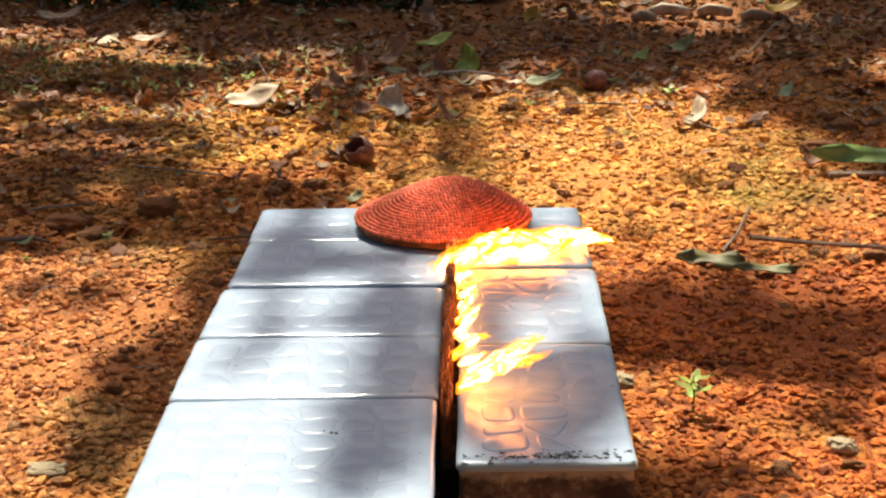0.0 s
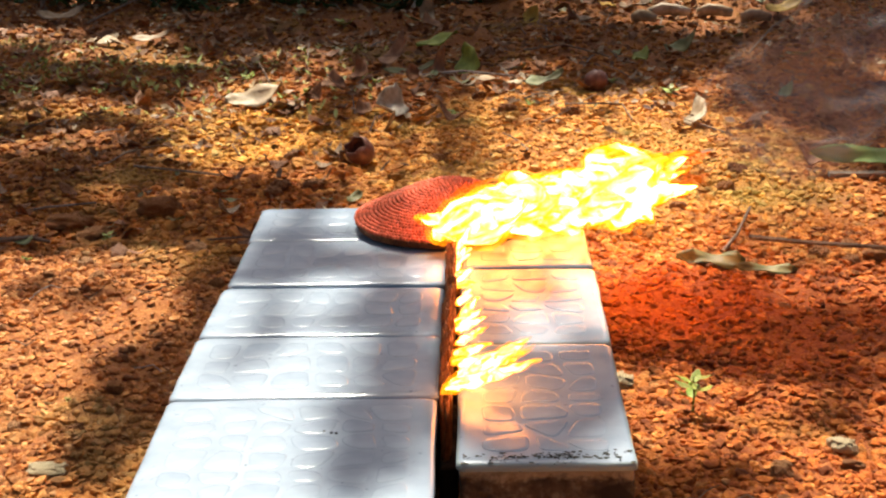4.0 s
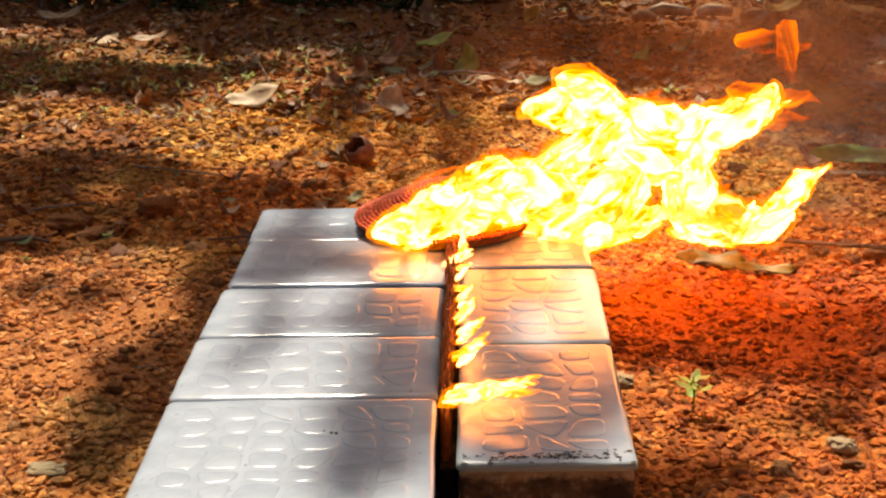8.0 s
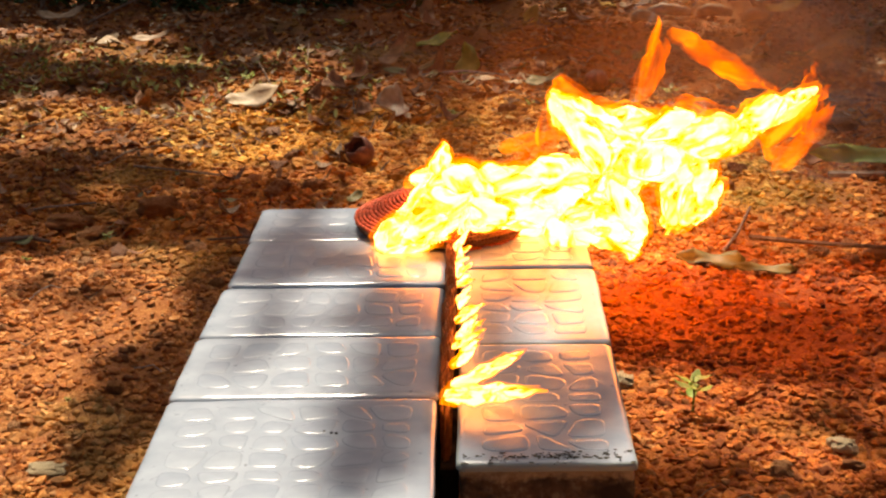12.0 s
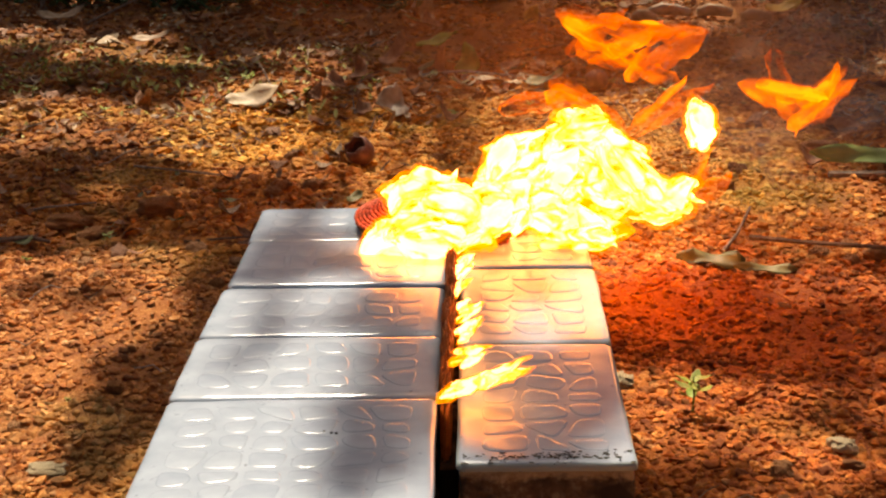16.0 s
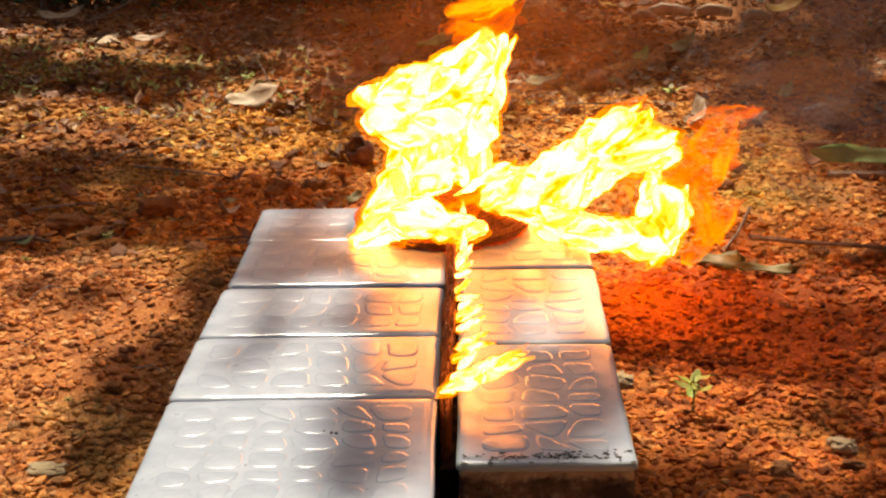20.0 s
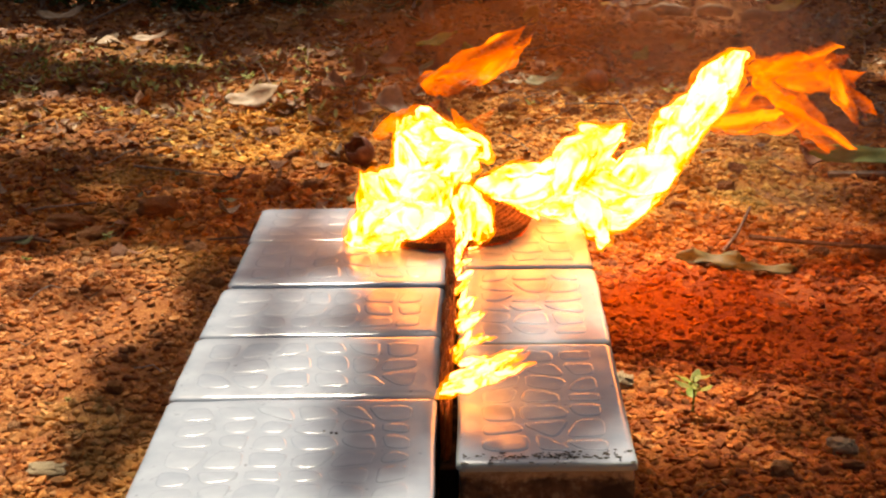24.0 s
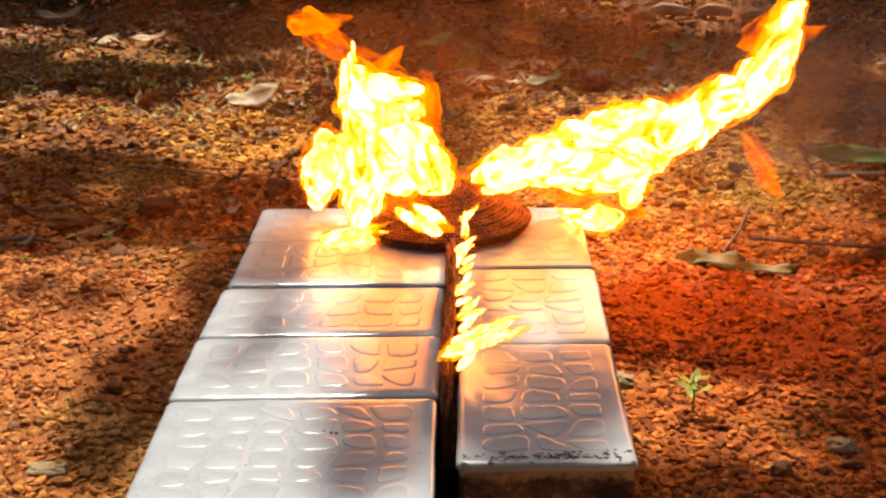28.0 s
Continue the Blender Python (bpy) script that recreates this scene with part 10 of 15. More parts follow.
    walk(tongues[9], [at(0,10,330,63,62),at(0.5,8,357,65,56),at(1,8,357,65,56),at(1.5,5,357,65,77),at(2,5,357,65,77),at(2.5,5,357,65,77),at(3,5,357,65,77),at(3.5,3,359,75,71),at(4,4,360,85,59),at(4.5,6,361,86,86),at(5,4,361,85,124),at(5.5,7,362,76,118),at(6,160,419,154,65),at(6.5,117,419,134,67),at(7,205,419,179,103),at(7.5,198,419,179,44),at(8,245,419,153,65),at(8.5,196,419,150,113),at(9,192,419,144,58),at(9.5,145,419,161,79),at(10,230,419,101,61),at(10.5,175,419,166,54),at(11,182,419,85,93),at(11.5,190,419,164,84),at(12,99,419,162,112),at(12.5,99,419,116,68),at(13,104,419,123,46),at(13.5,104,419,124,72),at(14,87,419,118,71),at(14.5,96,419,114,89),at(15,152,419,119,57),at(15.5,159,419,106,111),at(16,114,419,119,96),at(16.5,119,419,117,84),at(16.75,86,419,123,32),at(17,52,419,129,-19),at(17.5,-29,419,140,7),at(18,-59,365,63,86),at(18.5,-59,365,63,86),at(19,50,392,73,104),at(19.5,41,419,100,88),at(20,120,419,64,96),at(20.5,78,419,80,75),at(21,163,419,89,38),at(21.5,140,419,87,85),at(22,158,419,102,89),at(22.5,162,419,114,59),at(23,177,419,116,53),at(23.5,191,419,126,34),at(23.75,99,395,103,100),at(24,7,371,80,167),at(24.25,-14,395,114,231),at(24.5,-34,419,147,295),at(25,-36,419,162,288),at(25.25,-39,419,162,351),at(25.5,-43,419,162,414),at(25.75,-43,419,139,372),at(26,-44,419,116,330),at(26.5,-61,404,82,355),at(27,-86,419,76,310),at(27.5,-57,419,97,342),at(27.75,-6,419,96,392),at(28,45,419,96,441)])
    walk(tongues[10], [at(0,46,379,63,108),at(0.5,46,379,63,108),at(1,46,379,63,108),at(1.5,63,400,69,62),at(2,55,400,88,61),at(2.5,55,400,88,61),at(3,84,400,99,38),at(3.5,150,400,103,81),at(4,158,400,90,78),at(4.5,162,400,97,96),at(5,173,400,88,103),at(5.5,183,400,84,97),at(6,182,400,121,111),at(6.5,222,400,161,53),at(6.75,227,400,138,98),at(7,231,400,115,143),at(7.25,201,400,146,81),at(7.5,171,400,178,20),at(8,275,400,98,49),at(8.5,133,400,135,115),at(9,195,400,193,64),at(9.5,179,400,204,57),at(10,207,400,152,85),at(10.5,222,400,163,61),at(11,206,400,123,118),at(11.5,161,400,101,124),at(12,195,400,152,89),at(12.5,144,400,116,105),at(13,147,400,121,106),at(13.5,137,400,140,121),at(14,142,400,135,127),at(14.5,144,400,140,124),at(14.75,167,400,164,51),at(15,190,400,188,-23),at(15.25,159,400,168,39),at(15.5,128,400,148,101),at(16,133,400,137,124),at(16.25,145,400,145,69),at(16.5,158,400,153,14),at(16.75,114,400,108,56),at(17,70,400,63,99),at(17.5,127,400,81,79),at(18,154,400,138,116),at(18.5,239,400,148,49),at(19,175,400,107,74),at(19.5,187,400,170,74),at(20,124,400,150,53),at(20.5,89,400,132,80),at(21,68,400,114,86),at(21.5,-20,367,80,34),at(22,-2,371,94,36),at(22.5,-25,375,85,48),at(23,-7,378,89,61),at(23.5,-7,382,88,72),at(24,-6,400,105,14),at(24.5,-15,400,94,32),at(25,-14,376,86,91),at(25.5,-72,371,63,52),at(25.75,-55,386,90,4),at(26,-38,400,117,-43),at(26.5,-87,400,95,-5),at(27,-64,400,183,-34),at(27.25,-60,400,168,-118),at(27.5,-56,400,154,-201),at(27.67,-47,400,149,-260),at(27.83,-39,400,144,-319),at(28,-30,400,139,-378)])
    walk(tongues[11], [at(0,83,372,63,66),at(0.5,91,360,63,84),at(1,73,350,63,82),at(1.5,128,444,68,8),at(1.75,126,440,65,53),at(2,125,437,63,97),at(2.5,75,444,63,136),at(3,73,432,63,68),at(3.5,141,444,62,55),at(4,140,444,85,71),at(4.5,139,444,85,85),at(5,143,444,85,103),at(5.5,148,444,80,116),at(6,101,444,74,57),at(6.5,47,444,96,72),at(7,12,362,74,66),at(7.5,62,444,108,79),at(8,62,444,108,79),at(8.5,73,426,63,65),at(9,-1,423,97,67),at(9.5,44,444,112,67),at(10,22,444,118,88),at(10.5,113,444,72,76),at(11,117,431,63,96),at(11.5,95,444,128,78),at(12,96,444,100,104),at(12.5,92,444,107,82),at(13,86,444,122,80),at(13.5,63,444,129,81),at(14,72,444,141,77),at(14.5,62,444,142,71),at(15,172,444,137,13),at(15.5,118,444,117,47),at(16,164,444,95,126),at(16.25,176,444,108,46),at(16.5,187,444,121,-34),at(16.75,188,444,122,14),at(17,189,444,123,62),at(17.5,192,444,87,71),at(18,158,444,68,74),at(18.5,223,444,138,54),at(19,134,444,41,92),at(19.5,79,444,106,69),at(20,47,444,102,95),at(20.5,72,444,77,76),at(21,105,438,63,127),at(21.5,101,444,72,73),at(22,127,444,101,48),at(22.5,155,444,126,59),at(23,185,444,158,91),at(23.5,209,444,173,71),at(24,204,444,159,8),at(24.5,129,444,124,72),at(25,174,444,150,31),at(25.5,162,444,126,73),at(26,148,444,86,73),at(26.17,154,444,81,129),at(26.33,160,444,76,185),at(26.5,167,444,72,242),at(26.75,183,444,77,319),at(27,200,444,83,396),at(27.25,87,444,99,453),at(27.5,-25,444,115,510),at(27.75,-55,444,145,440),at(28,-86,444,176,369)])
    walk(tongues[12], [at(0,85,383,63,78),at(0.5,83,378,63,77),at(1,81,378,63,94),at(1.5,76,417,75,53),at(2,76,417,75,53),at(2.5,85,417,90,136),at(3,87,417,86,80),at(3.5,67,378,63,95),at(4,76,388,85,89),at(4.5,72,397,85,69),at(5,87,407,85,75),at(5.5,85,417,67,67),at(6,139,417,103,63),at(6.5,184,417,165,56),at(6.75,204,417,146,114),at(7,225,417,128,172),at(7.5,175,417,57,107),at(8,235,417,62,24),at(8.5,144,417,65,-12),at(8.75,147,417,99,51),at(9,151,417,134,113),at(9.5,182,417,159,35),at(10,171,417,128,45),at(10.5,165,417,160,57),at(10.75,178,417,130,110),at(11,192,417,100,162),at(11.25,194,417,96,107),at(11.5,196,417,93,51),at(12,207,417,122,81),at(12.5,147,417,78,93),at(13,148,417,85,115),at(13.5,143,417,85,102),at(14,149,417,85,107),at(14.5,138,417,76,111),at(15,-43,337,63,101),at(15.5,-43,364,70,68),at(16,-6,402,96,30),at(16.5,-33,396,90,70),at(16.75,-45,406,93,124),at(17,-57,417,96,179),at(17.25,-47,417,119,95),at(17.5,-36,417,142,12),at(17.75,-24,417,134,67),at(18,-13,417,125,122),at(18.5,-2,417,131,119),at(19,-52,370,66,130),at(19.25,-61,385,71,84),at(19.5,-69,399,76,39),at(20,-4,372,84,95),at(20.5,-64,366,63,54),at(21,-11,381,87,78),at(21.5,-57,381,76,56),at(22,-52,390,86,34),at(22.5,-27,399,94,21),at(23,-13,408,110,-7),at(23.5,5,417,116,-15),at(24,-12,417,101,56),at(24.5,29,417,100,102),at(25,183,417,143,41),at(25.25,188,417,116,85),at(25.5,192,417,89,129),at(26,187,417,126,134),at(26.25,185,417,109,188),at(26.5,183,417,91,242),at(26.75,136,417,125,184),at(27,90,417,159,126),at(27.25,108,417,161,206),at(27.5,125,417,164,287),at(27.75,182,417,179,339),at(28,239,417,195,391)])
    walk(tongues[13], [at(0,72,378,63,81),at(0.5,102,377,63,63),at(1,77,366,63,77),at(1.5,119,453,67,24),at(2,127,437,63,100),at(2.5,89,453,66,125),at(2.75,88,453,66,64),at(3,87,453,66,3),at(3.5,80,453,74,84),at(4,70,440,92,93),at(4.5,51,428,87,79),at(5,48,415,88,66),at(5.5,25,402,89,67),at(6,226,453,105,76),at(6.5,247,453,175,52),at(6.75,198,453,146,97),at(7,150,453,118,142),at(7.25,156,453,139,99),at(7.5,162,453,161,56),at(8,172,453,121,104),at(8.5,191,453,151,87),at(9,286,453,220,53),at(9.5,175,453,88,-19),at(9.75,163,453,82,46),at(10,151,453,75,110),at(10.5,165,453,121,61),at(11,172,453,67,113),at(11.5,152,453,123,61),at(12,122,453,103,121),at(12.5,128,453,93,41),at(13,134,453,85,49),at(13.5,138,453,85,72),at(14,146,453,85,91),at(14.5,153,453,65,105),at(14.75,126,453,90,62),at(15,100,453,114,20),at(15.5,100,453,114,20),at(15.75,90,453,118,67),at(16,81,453,122,113),at(16.25,138,453,139,64),at(16.5,195,453,155,15),at(17,210,453,98,52),at(17.5,158,453,73,75),at(18,111,453,81,62),at(18.5,128,453,83,79),at(19,135,453,135,71),at(19.5,223,453,139,69),at(20,191,453,65,2),at(20.5,129,453,122,6),at(21,131,453,120,59),at(21.5,78,453,95,83),at(22,93,453,89,106),at(22.5,81,453,94,99),at(23,102,453,95,96),at(23.5,100,453,91,116),at(24,52,423,79,123),at(24.5,42,453,96,86),at(25,107,453,126,98),at(25.5,87,453,78,72),at(25.67,84,453,91,131),at(25.83,82,453,105,189),at(26,79,453,118,248),at(26.17,106,453,133,304),at(26.33,132,453,148,360),at(26.5,158,453,163,416),at(26.75,164,453,127,461),at(27,169,453,90,506),at(27.5,158,453,100,461),at(28,158,453,148,444)])
    walk(tongues[14], [at(0,54,356,63,105),at(0.5,54,356,63,105),at(1,54,356,63,105),at(1.5,40,376,67,85),at(2,40,382,75,66),at(2.5,30,368,65,71),at(3,28,365,65,89),at(3.5,28,365,65,89),at(4,29,365,85,106),at(4.5,38,366,85,92),at(5,18,367,85,73),at(5.5,24,367,74,88),at(6,26,365,67,83),at(6.5,-39,373,80,77),at(7,104,463,139,38),at(7.5,178,463,103,62),at(8,156,463,148,104),at(8.5,146,463,80,79),at(9,99,463,94,72),at(9.5,99,463,94,72),at(10,120,463,78,65),at(10.5,99,463,92,110),at(11,99,463,92,110),at(11.5,95,463,71,80),at(12,-16,463,100,20),at(12.25,-16,418,92,68),at(12.5,-16,373,84,115),at(13,-25,376,90,121),at(13.5,-24,379,91,128),at(14,-1,382,85,102),at(14.5,-15,385,89,114),at(15,71,463,81,87),at(15.5,93,463,135,53),at(16,104,463,141,83),at(16.5,38,463,113,102),at(16.75,55,463,131,35),at(17,72,463,149,-33),at(17.25,42,463,122,39),at(17.5,12,463,95,112),at(18,3,388,90,148),at(18.25,-15,381,85,84),at(18.5,-34,373,80,20),at(19,-72,463,141,15),at(19.5,-23,381,87,33),at(20,-15,415,98,72),at(20.5,43,463,203,15),at(21,5,463,169,-20),at(21.5,-10,463,117,-69),at(22,4,463,115,-1),at(22.5,22,463,116,11),at(23,36,463,95,61),at(23.5,63,463,95,98),at(24,-11,381,87,21),at(24.5,112,463,116,82),at(25,76,463,97,75),at(25.25,145,463,104,126),at(25.5,215,463,112,176),at(25.75,183,463,97,122),at(26,152,463,82,68),at(26.5,170,463,115,33),at(27,-0,382,88,57),at(27.5,-81,463,137,20),at(27.75,15,450,100,-35),at(28,110,437,63,-90)])
    walk(tongues[15], [at(0,77,361,63,73),at(0.5,89,366,63,86),at(1,73,344,63,107),at(1.25,96,380,71,59),at(1.5,120,416,79,12),at(2,89,416,69,94),at(2.5,43,416,89,55),at(3,67,416,85,65),at(3.5,179,416,99,66),at(4,161,416,112,73),at(4.5,152,416,117,103),at(5,160,416,135,106),at(5.5,142,416,133,113),at(6,160,416,76,82),at(6.5,196,416,170,54),at(7,248,416,166,113),at(7.5,134,416,97,56),at(8,99,416,135,60),at(8.5,92,416,133,44),at(9,129,416,164,69),at(9.5,23,416,110,61),at(10,106,416,142,111),at(10.5,12,416,103,68),at(11,23,380,81,114),at(11.5,-10,404,95,66),at(12,26,374,77,83),at(12.5,27,416,101,85),at(13,44,416,94,101),at(13.5,72,416,98,91),at(14,74,416,97,79),at(14.5,89,416,87,84),at(15,65,416,115,81),at(15.5,50,416,98,69),at(16,23,361,72,73),at(16.5,-28,357,72,73),at(17,-18,368,82,47),at(17.5,-53,416,100,19),at(18,-66,416,98,-2),at(18.5,-55,416,115,-19),at(19,-49,416,122,-29),at(19.25,-54,396,93,34),at(19.5,-59,377,64,96),at(20,-59,377,64,96),at(20.5,58,416,113,72),at(20.75,8,416,131,22),at(21,-41,416,148,-29),at(21.5,-54,377,76,25),at(22,-54,375,85,44),at(22.5,-58,373,85,40),at(23,-48,372,85,59),at(23.5,-44,370,76,68),at(24,-74,416,81,-2),at(24.5,-39,367,75,50),at(25,-65,416,90,41),at(25.5,-87,416,128,95),at(26,67,416,87,96),at(26.5,126,416,153,57),at(27,216,416,115,40),at(27.5,59,416,91,92),at(28,-71,389,66,70)])
    walk(tongues[16], [at(0,62,378,63,95),at(0.5,58,384,63,103),at(1,58,384,63,103),at(1.5,74,423,86,20),at(2,106,423,65,80),at(2.5,89,423,71,85),at(3,87,423,71,82),at(3.5,95,423,82,95),at(4,118,423,101,105),at(4.5,134,423,106,129),at(5,154,423,101,137),at(5.5,176,423,115,119),at(6,187,423,117,43),at(6.25,178,423,88,94),at(6.5,168,423,58,144),at(7,178,423,95,108),at(7.5,90,423,130,54),at(8,49,423,111,110),at(8.5,72,423,119,39),at(9,23,393,86,53),at(9.5,36,408,86,69),at(10,27,402,89,53),at(10.5,27,402,89,53),at(11,16,375,83,103),at(11.5,52,399,75,65),at(12,160,423,149,83),at(12.5,144,423,72,72),at(13,152,423,88,77),at(13.5,137,423,85,138),at(14,146,423,91,104),at(14.5,151,423,101,124),at(14.75,175,423,109,69),at(15,199,423,117,14),at(15.5,196,423,108,51),at(16,91,366,63,92),at(16.5,148,423,70,124),at(17,90,401,63,94),at(17.5,93,423,71,84),at(18,26,378,80,98),at(18.25,-18,401,84,52),at(18.5,-62,423,88,5),at(19,-40,423,124,-30),at(19.5,9,423,149,24),at(19.75,-6,423,153,-48),at(20,-21,423,157,-120),at(20.25,88,423,161,-197),at(20.5,197,423,165,-273),at(21,133,423,153,-272),at(21.5,169,423,116,-255),at(22,167,423,118,-249),at(22.5,170,423,106,-280),at(23,162,423,107,-270),at(23.5,165,423,97,-300),at(24,198,423,145,-331),at(24.5,164,423,134,-289),at(25,192,423,117,-269),at(25.25,198,423,116,-217),at(25.5,205,423,115,-165),at(25.75,196,423,132,-239),at(26,187,423,149,-314),at(26.17,173,423,129,-370),at(26.33,158,423,109,-427),at(26.5,144,423,89,-483),at(26.67,146,423,104,-540),at(26.83,148,423,119,-597),at(27,150,423,134,-653),at(27.25,156,423,140,-720),at(27.5,162,423,145,-787),at(27.75,167,423,151,-714),at(28,171,423,156,-641)])
    walk(tongues[17], [at(0,28,365,65,69),at(0.5,28,365,65,69),at(1,28,365,65,69),at(1.5,28,365,65,69),at(2,3,358,63,76),at(2.5,12,359,69,87),at(3,12,359,69,87),at(3.5,3,357,65,90),at(4,1,360,85,97),at(4.5,-6,363,85,89),at(5,-10,367,85,82),at(5.5,-9,370,83,67),at(6,30,406,101,74),at(6.5,30,406,101,74),at(7,112,406,163,43),at(7.5,178,406,207,90),at(8,269,406,95,51),at(8.5,175,406,115,72),at(9,255,406,221,62),at(9.5,167,406,160,28),at(10,155,406,126,107),at(10.5,244,406,200,59),at(11,130,406,154,99),at(11.5,184,406,83,65),at(12,116,406,157,122),at(12.5,110,406,70,75),at(13,117,406,85,83),at(13.5,114,406,85,116),at(14,118,406,85,115),at(14.5,108,406,89,113),at(15,118,406,121,88),at(15.5,92,406,86,75),at(16,97,377,63,100),at(16.5,90,406,71,80),at(17,59,406,69,86),at(17.5,59,406,69,86),at(18,185,406,107,137),at(18.5,211,406,120,74),at(19,115,406,117,66),at(19.5,116,406,132,64),at(19.67,85,406,123,123),at(19.83,54,406,114,182),at(20,23,406,105,241),at(20.25,-2,392,96,314),at(20.5,-27,379,86,387),at(21,12,406,120,332),at(21.5,-28,406,137,269),at(22,-32,406,135,319),at(22.5,-38,406,133,356),at(23,-34,406,119,396),at(23.5,-31,406,110,449),at(24,66,406,114,443),at(24.5,41,406,86,443),at(25,41,406,86,443),at(25.5,-35,406,93,450),at(25.67,-46,406,103,391),at(25.83,-57,406,113,333),at(26,-68,406,123,274),at(26.25,-53,406,138,211),at(26.5,-37,406,152,148),at(26.75,-10,406,128,102),at(27,18,406,103,56),at(27.5,77,406,101,115),at(28,52,406,127,76)])
    walk(tongues[18], [at(0,9,341,63,67),at(0.5,10,346,63,60),at(1,16,359,67,54),at(1.5,127,438,72,13),at(2,125,438,68,95),at(2.5,86,438,78,129),at(3,157,438,64,116),at(3.5,178,438,92,71),at(4,159,438,100,78),at(4.5,148,438,110,63),at(5,116,438,119,42),at(5.5,104,438,122,39),at(6,77,438,126,39),at(6.5,159,438,42,123),at(7,69,384,63,171),at(7.5,155,438,54,128),at(8,146,438,50,57),at(8.5,205,438,124,43),at(9,269,438,214,56),at(9.5,202,438,200,51),at(10,223,438,92,82),at(10.5,199,438,175,59),at(11,208,438,147,100),at(11.5,140,438,146,71),at(12,110,438,118,127),at(12.25,111,438,110,78),at(12.5,112,438,101,30),at(13,113,438,122,56),at(13.5,116,438,121,57),at(14,137,438,118,85),at(14.5,123,438,122,98),at(15,123,370,63,107),at(15.5,183,438,65,121),at(16,150,438,68,84),at(16.25,157,438,68,127),at(16.5,164,438,67,171),at(16.75,126,438,90,91),at(17,88,438,113,11),at(17.5,56,438,102,78),at(18,42,438,88,61),at(18.5,41,402,82,109),at(19,77,438,105,46),at(19.5,195,438,130,51),at(20,106,438,128,63),at(20.5,93,438,118,92),at(20.75,59,438,138,32),at(21,24,438,157,-28),at(21.5,-35,438,129,-89),at(22,-7,438,123,-161),at(22.5,15,438,104,-160),at(23,62,438,85,-233),at(23.5,81,438,68,-263),at(24,81,438,68,-263),at(24.5,232,438,84,-207),at(25,73,438,76,-262),at(25.5,36,438,102,-293),at(26,-46,364,70,-289),at(26.5,-61,435,85,-312),at(27,-20,408,96,-304),at(27.25,-32,423,126,-250),at(27.5,-44,438,156,-196),at(27.75,-50,438,165,-145),at(28,-56,438,175,-94)])
    walk(tongues[19], [at(0,90,377,63,80),at(0.5,90,377,63,80),at(1,78,378,63,86),at(1.5,53,445,77,54),at(2,124,445,66,98),at(2.5,87,445,72,146),at(2.75,86,445,70,71),at(3,85,445,68,-3),at(3.5,113,394,63,71),at(4,119,407,85,57),at(4.5,99,419,85,61),at(5,98,432,85,64),at(5.5,92,444,63,63),at(6,5,352,63,64),at(6.5,24,364,73,74),at(7,66,408,63,155),at(7.5,10,415,95,78),at(8,87,389,63,77),at(8.5,-45,373,77,51),at(9,-45,373,77,51),at(9.5,-45,373,77,51),at(10,-45,373,77,51),at(10.5,-37,359,63,77),at(11,-5,356,74,22),at(11.5,-12,354,71,59),at(12,-1,445,97,117),at(12.5,-4,376,84,117),at(13,-5,378,92,78),at(13.5,13,379,93,100),at(14,19,381,95,70),at(14.5,25,382,82,66),at(15,2,373,84,93),at(15.5,19,445,96,46),at(16,25,445,90,37),at(16.5,55,445,123,79),at(17,-35,445,101,42),at(17.5,-24,394,92,24),at(18,-23,366,78,10),at(18.5,-69,386,69,43),at(19,15,445,159,5),at(19.5,-18,445,165,36),at(20,1,445,198,67),at(20.5,41,445,205,0),at(21,-27,445,193,40),at(21.5,28,397,87,98),at(22,60,409,89,78),at(22.5,85,421,95,92),at(23,118,433,92,82),at(23.5,157,445,79,53),at(24,116,418,63,-11),at(24.25,106,432,71,36),at(24.5,96,445,80,83),at(25,72,445,90,34),at(25.5,51,445,104,85),at(26,51,445,104,85),at(26.5,114,445,137,74),at(27,141,445,66,118),at(27.5,138,445,105,87),at(28,229,445,175,59)])
